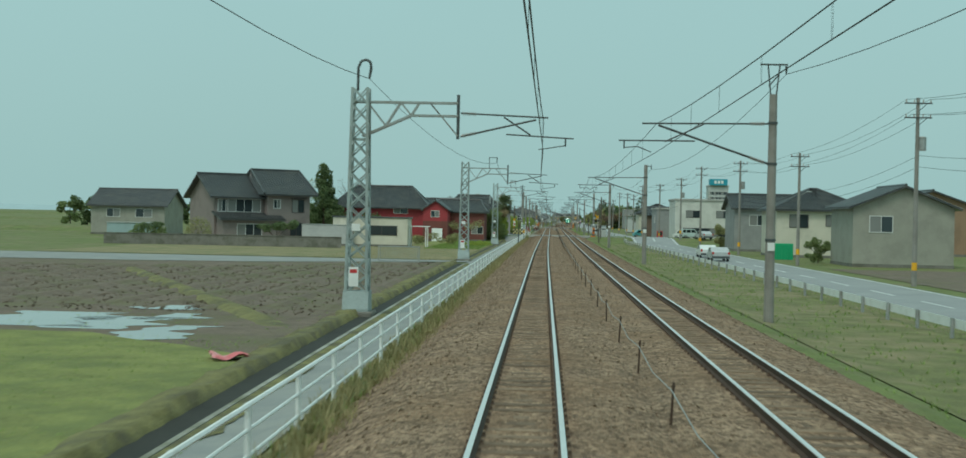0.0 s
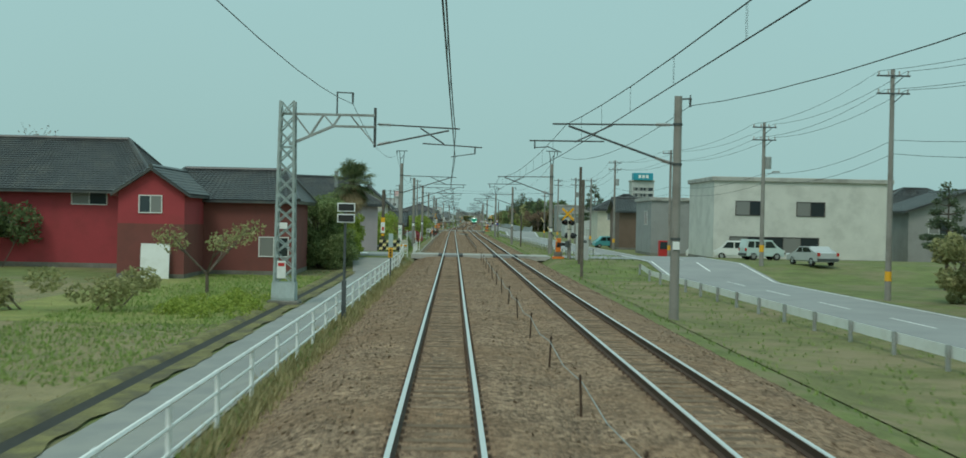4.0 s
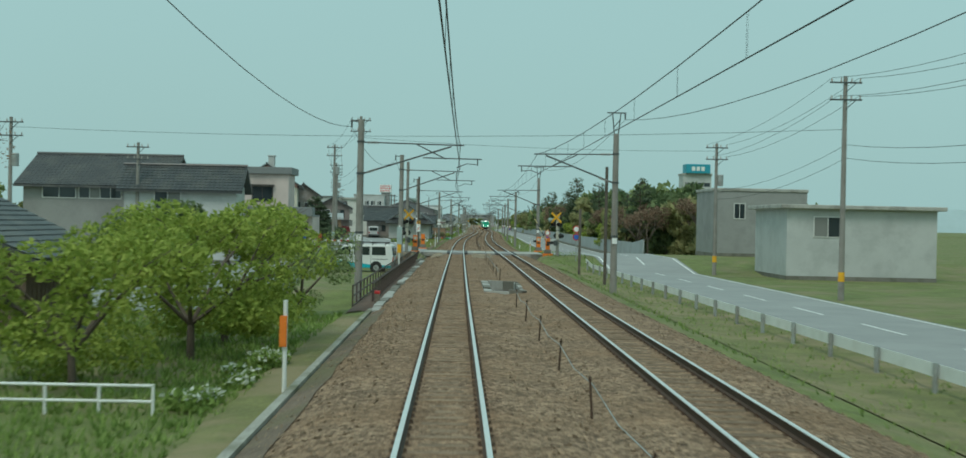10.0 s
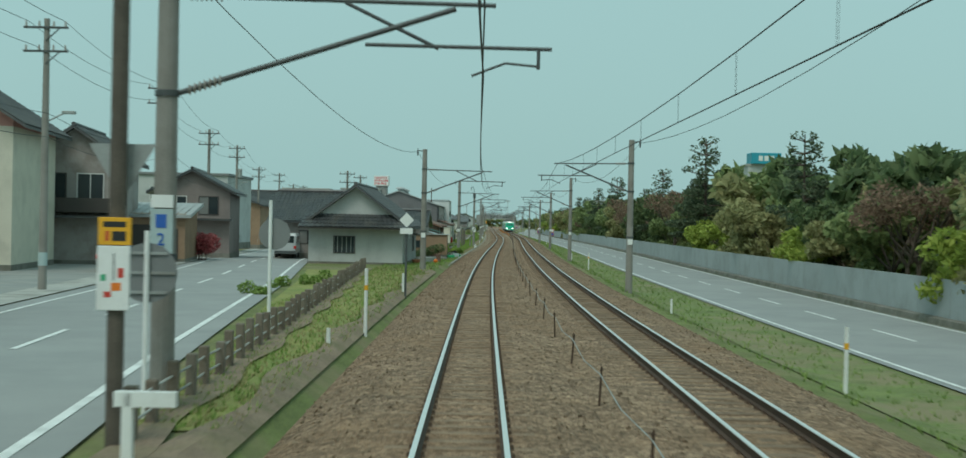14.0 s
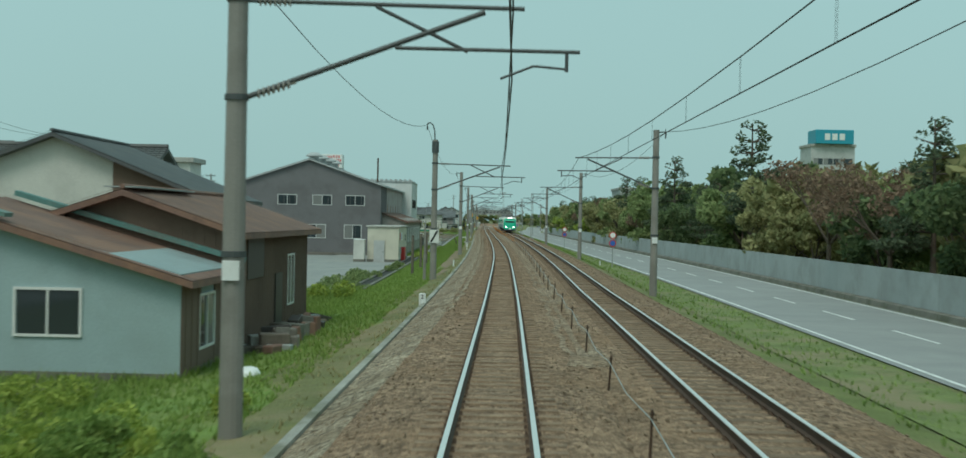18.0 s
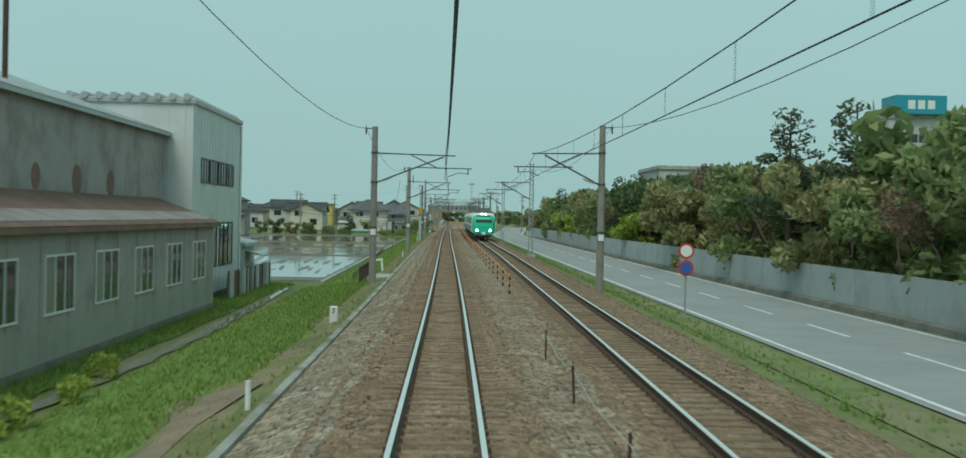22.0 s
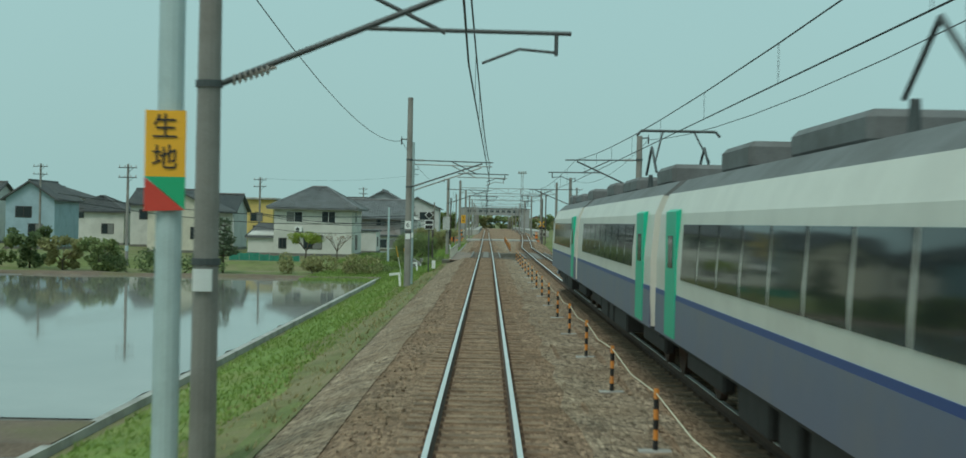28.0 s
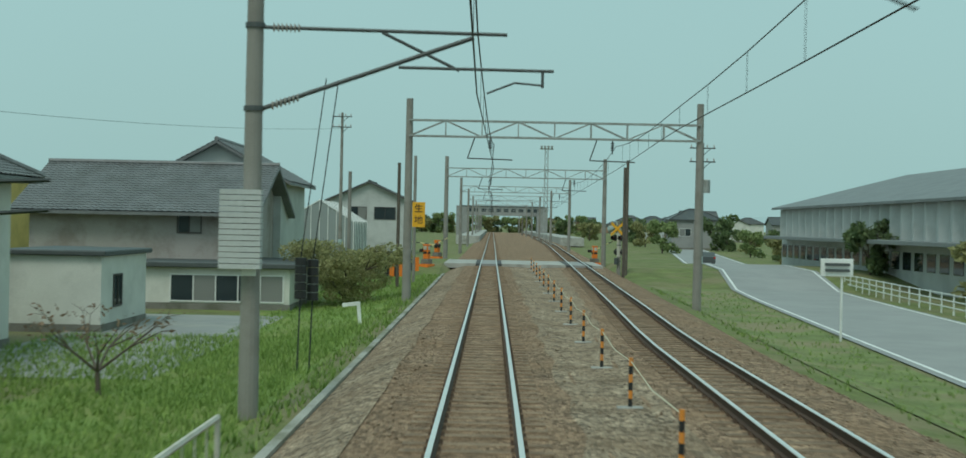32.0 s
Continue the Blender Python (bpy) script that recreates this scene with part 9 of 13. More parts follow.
part("meter_box", solid((-0.05, 0.45, -0.22, 0.02, 1.28, 1.74), (-0.08, 0.48, -0.25, 0.05, 1.74, 1.79)), M["white"], m)
part("box_door", solid((0.0, 0.4, -0.232, -0.22, 1.33, 1.69)), M["galv"], m)
m = post_marker("distance_marker", 329.6, -3.15, 1.75, 0.045, M["white"], "white marker post with an orange plate", "marker", [(-0.1, 0.04, 0.85, 1.45, M["orange"])], z=-0.58)
m = post_marker("distance_marker", 384.4, -3.5, 3.2, 0.05, M["white"], "white post with pale blue and yellow plates", "marker", [(-0.15, 0.15, 2.0, 3.1, M["cyan_steel"]), (-0.12, 0.12, 1.5, 2.05, M["sign_yellow"])], z=-0.75)
for s, o, h in ((461.8, -2.95, 1.75), (481, -3.2, 0.75), (456.8, -3.35, 0.3), (597.9, -3.05, 0.2), (640, -3.4, 0.4), (690, -3.3, 0.4), (775, -3.6, 0.4), (846, -4.0, 0.75), (905, 8.2, 0.7), (530, 8.0, 1.3), (560, 8.1, 0.6), (455, 8.3, 1.4), (480, 8.0, 0.5), (655, 8.2, 0.35)):
    m = post_marker("white_marker", s, o, h + 0.1, 0.05, M["white"], "white painted marker post beside the track")
    if h > 1.2:
        bm = bmesh.new()
        tube(bm, (0, 0, h * 0.72), (0, 0, h * 0.72 + 0.14), 0.054, n=10)
        part("yellow_band", bm, M["sign_yellow"], m)
for s, o, tx in ((598.4, -3.05, "2"), (709, -3.55, "3")):
    m = thing("distance_stone", s, o, label="small white numbered distance stone", category="marker")
    bm = bmesh.new()
    bevelled(bm, -0.13, 0.13, -0.08, 0.08, -0.1, 0.52, 0.03)
    part("stone", bm, M["white"], m)
    lettering(tx, m, 0, -0.09, 0.38, 0.24, M["black"])


def board_post(s, off, h, label, boards, z=None):
    """A post with boards: (kind, z, half width, half height, material)."""
    m = post_marker("railway_sign", s, off, h, 0.045, M["dark_steel"], label, "railway sign", z=z)
    for kind, zz, a, b, mt in boards:
        bm = bmesh.new()
        if kind == "diamond":
            prism(bm, [(-a, zz), (0, zz - b), (a, zz), (0, zz + b)], -0.09, -0.06, "y")
        else:
            bevelled(bm, -a, a, -0.09, -0.06, zz - b, zz + b, 0.006)
        part("board", bm, mt, m)
        if mt is M["black"]:
            bm = bmesh.new()
            k = 0.05
            if kind == "diamond":
                prism(bm, [(-a - k, zz), (0, zz - b - k), (a + k, zz), (0, zz + b + k)], -0.058, -0.05, "y")
            else:
                box(bm, -a - k, a + k, -0.058, -0.05, zz - b - k, zz + b + k)
            part("white_border", bm, M["white"], m)
    return m


board_post(479.5, -3.0, 3.3, "post with a pale diamond board and a plate", [("diamond", 3.2, 0.3, 0.3, M["white"]), ("plate", 2.75, 0.26, 0.12, M["white"])])
board_post(928.3, -3.95, 4.2, "dark post with a black diamond and two black boards", [("diamond", 4.0, 0.25, 0.25, M["black"]), ("plate", 3.5, 0.25, 0.115, M["black"]), ("plate", 3.17, 0.25, 0.115, M["black"])])
m = thing("relay_case", 928.6, -3.6, label="small white relay case on a stake", category="relay box")
part("case", solid((-0.12, 0.12, -0.1, 0.1, 0.2, 0.75)), M["white"], m)
part("stake", solid((-0.03, 0.03, -0.03, 0.03, -0.2, 0.25)), M["dark_steel"], m)
# the plate on the mast by the works
m = thing("mast_sign", 622.5, -3.95, 0.0, label="square white plate with a black diagonal bar", category="railway sign")
part("plate", solid((-0.22, 0.30, -0.24, -0.215, 1.35, 2.1)), M["white"], m)
part("clamp", solid((-0.16, 0.16, -0.22, 0.02, 1.66, 1.74)), M["dark_steel"], m)
bm = bmesh.new()
prism(bm, [(-0.2, 1.4), (-0.08, 1.4), (0.28, 2.05), (0.16, 2.05)], -0.255, -0.243, "y")
part("diagonal_bar", bm, M["black"], m)
m = post_marker("concrete_stub", 623.6, -4.5, 1.6, 0.09, M["pole"], "short grey concrete post beside the mast", "post")
bm = bmesh.new()
tube(bm, (0.0, 0.12, 0.1), (0.02, 0.12, 4.2), 0.022, n=6)
part("thin_rod", bm, M["galv"], m)
# signs on the paired masts
m = thing("station_sign_mast", 855.2, -3.87, label="pale cyan steel mast with a yellow station sign", category="mast")
bm = bmesh.new()
tube(bm, (0, 0, -0.2), (0, 0, 7.4), 0.17, 0.16, 14)
part("pole", bm, M["cyan_steel"], m)
sg = part("station_plate", solid((-0.26, 0.24, -0.22, -0.185, 4.02, 4.84)), M["sign_yellow"], m)
lettering("生", m, -0.01, -0.235, 4.62, 0.33, M["black"])
lettering("地", m, -0.01, -0.235, 4.24, 0.33, M["black"])
bm = bmesh.new()
prism(bm, [(-0.26, 4.02), (0.24, 4.02), (0.24, 3.62)], -0.22, -0.185, "y")
part("green_half", bm, M["sign_green"], m)
bm = bmesh.new()
prism(bm, [(-0.26, 3.59), (0.24, 3.61), (-0.26, 4.01)], -0.22, -0.185, "y")
part("red_half", bm, M["sign_red"], m)
bm = bmesh.new()
for k in range(7):
    tube(bm, (0.3 + 0.09 * k, 0, 6.55), (0.34 + 0.09 * k, 0, 6.56), 0.09, 0.05, 8)
tube(bm, (0.15, 0, 6.54), (1.5, 0, 6.6), 0.035, n=6)
part("insulator_arm", bm, M["insulator"], m)
m = thing("companion_mast", 912.2, -4.25, label="pale cyan steel mast paired with a concrete mast", category="mast")
bm = bmesh.new()
tube(bm, (0, 0, -0.2), (0, 0, 8.1), 0.17, 0.15, 14)
part("pole", bm, M["cyan_steel"], m)
bm = bmesh.new()
cantilever(bm, 0.15, 4.2, 0.45)
part("arm", bm, M["galv"], m)
part("label_plate", solid((-0.16, 0.16, -0.21, -0.18, 2.7, 3.0)), M["white"], m)
m = thing("mast_number", 910.2, -4.27, 0.0, label="white plate with a black six on the mast", category="railway sign")
part("plate", solid((-0.17, 0.17, -0.225, -0.2, 2.3, 2.75)), M["white"], m)
lettering("6", m, 0, -0.235, 2.52, 0.38, M["black"])
for s, o in ((750.5, -4.2), (913.5, -5.0), (935, -5.2), (1000.5, -4.6)):
    m = thing("clearance_marker", s, o, label="white angled clearance marker on the bank", category="marker")
    bm = bmesh.new()
    beam(bm, (0.16, 0, -0.2), (0.06, 0, 0.85), 0.12)
    beam(bm, (0.12, 0, 0.82), (-0.5, 0, 0.74), 0.13)
    part("arm", bm, M["white"], m)
m = thing("service_slab", 739.5, -3.55, label="grey concrete cover slab beside the track", category="slab")
bm = bmesh.new()
bevelled(bm, -0.7, 0.7, -2.0, 2.0, -0.1, 0.12, 0.02)
part("slab", bm, M["concrete"], m)


# ---------------------------------------------------------------- level crossing gear
def crossing_signal(s, off, h, flip=1, turn=50):
    m = thing("crossing_signal", s, off, None, turn * flip, label="level crossing signal mast with a yellow crossbuck and dark lamps", category="crossing signal", group="crossing signals")
    bm = bmesh.new()
    tube(bm, (0, 0, -0.3), (0, 0, h), 0.15, 0.12, 12)
    part("mast", bm, M["pole"], m)
    bm = bmesh.new()
    tube(bm, (0, 0, 1.45), (0, 0, 3.4), 0.152, 0.147, 12)
    part("pale_sleeve", bm, M["cream_steel"], m)
    for a in (-35, 35):
        for k in range(4):
            bm = bmesh.new()
            c, sn = math.cos(radians(a)), math.sin(radians(a))
            u0, u1 = -0.72 + 0.36 * k, -0.72 + 0.36 * (k + 1)
            prism(bm, [(u0 * c + 0.09 * sn, 3.32 + u0 * sn - 0.09 * c), (u1 * c + 0.09 * sn, 3.32 + u1 * sn - 0.09 * c), (u1 * c - 0.09 * sn, 3.32 + u1 * sn + 0.09 * c), (u0 * c - 0.09 * sn, 3.32 + u0 * sn + 0.09 * c)],
                  -0.22 if a > 0 else -0.19, -0.195 if a > 0 else -0.165, "y")
            part("crossbuck_piece", bm, M["sign_yellow"] if k in (0, 3) else M["sign_yellow"], m)
    for k, (x, z) in enumerate(((-0.34, 2.72), (0.34, 2.72), (-0.3, 1.75), (0.3, 1.75))):
        # the lower pair looks back across the line
        d = -1 if k < 2 else 1
        bm = bmesh.new()
        tube(bm, (x, d * 0.03, z), (x, d * 0.09, z), 0.22, n=18)
        tube(bm, (x, -d * 0.12, z), (x, d * 0.03, z), 0.09, 0.16, 14)
        tube(bm, (x, d * 0.08, z), (x, d * 0.34, z), 0.15, 0.15, 14, caps=False)
        lamp = part("lamp", bm, M["black"], m, "black round flasher lamp")
        bm = bmesh.new()
        tube(bm, (x, d * 0.09, z), (x, d * 0.12, z), 0.12, n=14)
        part("lens", bm, M["sign_red"], lamp)
        part("bracket", solid((min(0, x), max(0, x), -0.02, 0.02, z - 0.03, z + 0.03)), M["black"], m)
    bm = bmesh.new()
    for z in (2.2, 1.1):
        tube(bm, (0, 0, z), (0, 0, z + 0.05), 0.17, n=12)
    part("clamp_band", bm, M["dark_steel"], m)
    part("relay_box", solid((-0.14, 0.16, -0.3, -0.15, 0.9, 1.35)), M["dark_steel"], m)
    bm = bmesh.new()
    z = min(h - 0.4, 4.7)
    tube(bm, (0.05, 0, z), (0.3 * flip, -0.05, z - 0.02), 0.04, n=6)
    tube(bm, (0.22 * flip, 0, z), (0.45 * flip, -0.1, z - 0.05), 0.1, 0.12, 12)
    tube(bm, (0.45 * flip, -0.1, z - 0.05), (0.78 * flip, -0.22, z - 0.14), 0.12, 0.24, 14)
    part("horn_speaker", bm, M["sage"], m, "grey-green horn loudspeaker")
    return m


M["sage"] = material("sage_grey_paint", (0.24, 0.31, 0.29), 0.5, vary=0.1)


def barrier_machine(s, off, turn=0.0, arm=4.2, up=6.0):
    m = thing("barrier_machine", s, off, max(gz(s, off), -0.3), turn, "orange level crossing barrier machine with a striped arm", "barrier machine", "barrier machines")
    bm = bmesh.new()
    bevelled(bm, -0.42, 0.42, -0.4, 0.4, -0.3, 0.16, 0.02)
    part("skirt", bm, M["orange"], m)
    bm = bmesh.new()
    bevelled(bm, -0.3, 0.3, -0.3, 0.3, 0.16, 0.5, 0.03)
    part("concrete_base", bm, M["concrete_dark"], m, "stained concrete base block")
    bm = bmesh.new()
    bevelled(bm, -0.19, 0.19, -0.19, 0.19, 0.5, 1.46, 0.04)
    part("cabinet", bm, M["orange"], m)
    bm = bmesh.new()
    bevelled(bm, -0.21, 0.21, -0.21, 0.21, 1.44, 1.52, 0.03)
    part("cap", bm, M["orange"], m)
    for q in range(4):
        bm = bmesh.new()
        prism(bm, [(-0.15, 0.86), (0.15, 0.86), (0.15, 0.98), (0.0, 1.05), (-0.15, 0.98)], 0.188, 0.2, "y")
        bmesh.ops.rotate(bm, verts=bm.verts[:], cent=(0, 0, 0), matrix=Matrix.Rotation(q * math.pi / 2, 3, "Z"))
        part("black_stripe", bm, M["black"], m)
    part("pale_plate", solid((-0.12, 0.12, -0.215, -0.192, 1.14, 1.4)), M["cream_steel"], m)
    part("side_plate", solid((-0.215, -0.192, -0.12, 0.12, 1.14, 1.4)), M["cream_steel"], m)
    bm = bmesh.new()
    tube(bm, (0.0, 0.16, 1.12), (0.0, 0.34, 1.12), 0.11, n=12)
    part("arm_hub", bm, M["black"], m)
    bm = bmesh.new()
    bevelled(bm, -0.5, -0.1, 0.2, 0.3, 0.98, 1.2, 0.03)
    part("counterweight", bm, M["black"], m)
    e = radians(up)
    n = int(arm / 0.42)
    for k in range(n):
        bm = bmesh.new()
        a, b = 0.2 + arm * k / n, 0.2 + arm * (k + 1) / n
        r0 = 0.042 - 0.018 * k / n
        tube(bm, (a * math.cos(e), 0.26, 1.12 + a * math.sin(e)), (b * math.cos(e), 0.26, 1.12 + b * math.sin(e)), r0, r0 - 0.018 / n, n=8)
        part("arm_stripe", bm, M["black"] if k % 2 else M["pale_yellow"], m)
    if arm > 4.5:
        for k in (0.35, 0.62):
            a = arm * k
            bm = bmesh.new()
            bevelled(bm, a - 0.12, a + 0.12, 0.25, 0.27, 0.82 + a * math.sin(e), 1.08 + a * math.sin(e), 0.005)
            part("hanging_flag", bm, M["orange"], m, "orange warning flag hung from the arm")
    return m


crossing_signal(416.7, -4.4, 7.9)
barrier_machine(419.2, -3.75, 91, 6.4, -2.5)
barrier_machine(433.7, -3.5, -88.5, 8.4, -2.5)
m = post_marker("crossing_notice_pole", 442.6, -4.3, 7.6, 0.11, M["timber"], "tall brown pole with a yellow and white crossing notice", "railway sign", [(-0.2, 0.2, 1.74, 2.53, M["white"], "notice"), (-0.19, 0.21, 2.54, 2.88, M["sign_yellow"], "notice_head")])
for x0, x1, z0, z1, mt in ((-0.13, 0.15, 2.76, 2.83, "black"), (-0.02, 0.15, 2.59, 2.71, "black"), (-0.1, -0.06, 2.59, 2.71, "sign_red")):
    part("text_bar", solid((x0, x1, -0.162, -0.155, z0, z1)), M[mt], m)
for x0, x1, z0, z1, mt in ((0.06, 0.13, 2.14, 2.26, "sign_red"), (-0.02, 0.1, 1.98, 2.08, "orange"), (-0.11, -0.02, 1.9, 1.97, "sign_red"), (-0.15, -0.09, 2.1, 2.18, "sign_green"), (0.0, 0.02, 2.1, 2.44, "grey_trim")):
    part("pictogram", solid((x0, x1, -0.162, -0.155, z0, z1)), M[mt], m)
bm = bmesh.new()
prism(bm, [(-0.42, 3.8), (0.42, 3.8), (0.0, 3.1)], 0.16, 0.18, "y")
part("triangle_back", bm, M["galv"], m, "back of a triangular road sign")
m = thing("crossing_name_board", 446, -4.55, 0.0, label="pale cyan name board on the mast", category="railway sign")
part("board", solid((-0.16, 0.17, -0.225, -0.19, 2.2, 2.86)), M["cyan_steel"], m)
part("cap", solid((-0.16, 0.17, -0.228, -0.19, 2.88, 3.07)), M["white"], m)
part("clamp", solid((-0.12, 0.12, -0.2, 0.0, 2.6, 2.68)), M["dark_steel"], m)
part("text_bar", solid((-0.08, 0.08, -0.232, -0.226, 2.58, 2.78)), M["sign_blue"], m)
lettering("2", m, 0, -0.235, 2.4, 0.26, M["sign_blue"])
m = thing("signal_lamp_pair", 441.2, -3.75, label="white angled arm with a black lamp", category="crossing signal")
part("post", solid((-0.06, 0.06, -0.06, 0.06, -0.2, 0.9)), M["white"], m)
part("arm", solid((-0.15, 0.55, -0.06, 0.06, 0.75, 0.92)), M["white"], m)
m = post_marker("round_sign", 445.0, -4.55, 2.7, 0.04, M["white"], "back of a round road sign on a grey post", "road sign")
bm = bmesh.new()
tube(bm, (0, 0.05, 2.1), (0, 0.1, 2.1), 0.43, 0.40, 24)
part("disc", bm, M["grey_trim"], m)
for z in (1.82, 2.1, 2.38):
    part("strap", solid((-0.4 + abs(z - 2.1) * 0.4, 0.4 - abs(z - 2.1) * 0.4, 0.02, 0.05, z - 0.02, z + 0.02)), M["galv"], m)
m = post_marker("round_sign", 459.2, -5.15, 3.4, 0.045, M["white"], "tall white post with the back of a round road sign", "road sign")
bm = bmesh.new()
tube(bm, (0.1, 0.05, 2.55), (0.1, 0.1, 2.55), 0.4, 0.37, 24)
part("disc", bm, M["grey_trim"], m)
m = thing("red_white_barrier", 441, -12.8, label="low red and white striped road fence", category="barrier")
for k in range(8):
    part("stripe", solid((-1.4 + 0.35 * k, -1.05 + 0.35 * k, -0.03, 0.03, 0.55, 0.72)), M["red"] if k % 2 else M["white"], m)
for x in (-1.3, 0, 1.3):
    part("leg", solid((x - 0.03, x + 0.03, -0.03, 0.03, -0.1, 0.7)), M["galv"], m)
# right side of both crossings
crossing_signal(415.5, 8.6, 3.6, -1)
barrier_machine(417.5, 7.9, 180, 3.5, 60)
barrier_machine(431, 7.9, 0, 3.5, 50)
crossing_signal(217.5, 8.7, 3.6, -1)
barrier_machine(218.8, 8.0, 180, 2.6, 55)
m = thing("relay_cabinet", 217, 9.6, label="pale grey relay cabinet beside the crossing", category="cabinet")
bm = bmesh.new()
bevelled(bm, -0.45, 0.45, -0.3, 0.3, -0.1, 1.7, 0.03)
part("case", bm, W["pale_grey"], m)
part("vent", solid((-0.3, 0.3, -0.315, -0.3, 1.25, 1.45)), M["dark_steel"], m)
m = thing("relay_cabinet", 434.5, 9.4, label="pale grey relay cabinet beside the crossing", category="cabinet")
bm = bmesh.new()
bevelled(bm, -0.45, 0.45, -0.3, 0.3, -0.1, 1.5, 0.03)
part("case", bm, W["pale_grey"], m)
part("vent", solid((-0.3, 0.3, -0.315, -0.3, 1.1, 1.3)), M["dark_steel"], m)
crossing_signal(1043, 8.9, 3.8, -1)
barrier_machine(1044, -4.3, 60, 3.0, 15)
barrier_machine(1061, -4.3, 150, 3.0, 5)
barrier_machine(1060, 8.6, 20, 3.0, 25)
m = thing("station_approach_sign", 1012, -3.1, 0.0, label="yellow station sign on the gantry mast", category="railway sign")
part("plate", solid((-0.28, 0.28, -0.25, -0.2, 2.6, 3.7)), M["sign_yellow"], m)
lettering("生", m, 0, -0.262, 3.4, 0.4, M["black"])
lettering("地", m, 0, -0.262, 2.9, 0.4, M["black"])
for s, o in ((1040, -5.2), (1037, -6.0)):
    m = thing("caution_rack", s, o, label="orange crossing fence panel beside the track", category="barrier")
    for k in range(4):
        part("stripe", solid((-0.6 + 0.3 * k, -0.3 + 0.3 * k, -0.03, 0.03, 0.3, 1.2)), M["orange"] if k % 2 else M["black"], m)
# warning signs by the road
for s, o, red in ((444, 9.6, True), (655, 9.2, True), (716, 9.0, True), (412, 9.9, False)):
    m = post_marker("speed_limit_sign", s, o, 2.9, 0.035, M["galv"], "round red-rimmed road sign over a blue disc on a post", "road sign")
    for z, c1, c2 in ((2.65, M["sign_red"], M["white"]), (2.0, M["sign_red"], M["sign_blue"])):
        bm = bmesh.new()
        tube(bm, (0, -0.06, z), (0, -0.045, z), 0.3, n=20)
        ds = part("rim", bm, c1, m)
        bm = bmesh.new()
        tube(bm, (0, -0.075, z), (0, -0.061, z), 0.22, n=20)
        part("disc", bm, c2, ds)

# ---------------------------------------------------------------- utility poles
def utility_pole(s, off, h, arms=2, transformer=True, lamp=False, mat="pole", group="utility poles", z=None):
    m = thing("utility_pole", s, off, z, label="grey utility pole with crossarms and insulators", category="utility pole", group=group)
    bm = bmesh.new()
    tube(bm, (0, 0, -0.3), (0, 0, h), 0.17, 0.11, 12)
    part("pole", bm, M[mat], m)
    for k in range(arms):
        zz = h - 0.35 - 0.9 * k
        bm = bmesh.new()
        beam(bm, (-0.85, -0.12, zz), (0.85, -0.12, zz), 0.08)
        beam(bm, (0, -0.12, zz - 0.5), (0.55, -0.12, zz), 0.04)
        arm = part("crossarm", bm, M["dark_steel"], m)
        bm = bmesh.new()
        for x in (-0.75, -0.25, 0.3, 0.75):
            tube(bm, (x, -0.12, zz + 0.04), (x, -0.12, zz + 0.24), 0.05, 0.03, 8)
        tagged(part("insulators", bm, M["insulator"], arm), "row of small porcelain insulators", "", "", "stuff")
    if transformer:
        bm = bmesh.new()
        tube(bm, (0.32, 0.0, h - 3.3), (0.32, 0.0, h - 2.5), 0.24, 0.24, 14)
        tube(bm, (0.32, 0.0, h - 2.5), (0.32, 0.0, h - 2.42), 0.26, 0.2, 14)
        part("transformer", bm, M["galv"], m)
    if lamp:
        bm = bmesh.new()
        tube(bm, (0, 0, h * 0.62), (0.8, 0, h * 0.66), 0.03, n=6)
        bevelled(bm, 0.65, 1.15, -0.1, 0.1, h * 0.66 - 0.08, h * 0.66 + 0.04, 0.02)
        part("street_light", bm, M["galv"], m)
    bm = bmesh.new()
    tube(bm, (0, 0, 1.0), (0, 0, 1.5), 0.175, 0.172, 12)
    part("base_band", bm, M["sign_yellow"] if s < 440 else M["cyan_steel"], m)
    return m


def pole_wires(name, tops, heights, spread=0.7):
    w = tagged(new(name), "black distribution wires sagging from pole to pole", "overhead wire", "", "structure")
    bm = bmesh.new()
    for a, b in zip(tops, tops[1:]):
        for dz, dx in heights:
            hung_wire(bm, a + Vector((dx, 0, dz)), b + Vector((dx, 0, dz)), 0.55, 0.012, 8)
    part("wire", bm, M["wire"], w)


tops = []
for i, s in enumerate((12, 46, 82, 118, 152, 188, 214, 251, 292, 318, 340, 372, 404)):
    o = lerp_table(ROAD_R, s) + 8.0
    h = 10.2 + (i % 3) * 0.8
    utility_pole(s, o, h, 2, i % 2 == 0, i % 3 == 0, group="utility poles across the road")
    tops.append(P(s, o, gz(s, o) + h))
pole_wires("roadside_wires", tops, [(-0.1, -0.7), (-0.1, 0.7), (-1.05, -0.4), (-1.05, 0.7), (-3.6, 0.1), (-4.3, 0.1)])
tops = []
for i, s in enumerate((411, 447, 476, 505, 532, 560, 590, 622, 655, 690, 730, 770)):
    o = -8.1 if s == 411 else town_edge(s) - 8.6
    h = 11.8 if s == 411 else 10.4 + (i % 2) * 0.7
    utility_pole(s, o, h, 2, i % 2 == 1, i % 3 == 2, group="utility poles along the town road")
    tops.append(P(s, o, gz(s, o) + h))
pole_wires("town_wires", tops, [(-0.1, -0.7), (-0.1, 0.7), (-1.05, -0.4), (-3.6, 0.1), (-4.5, 0.1)])
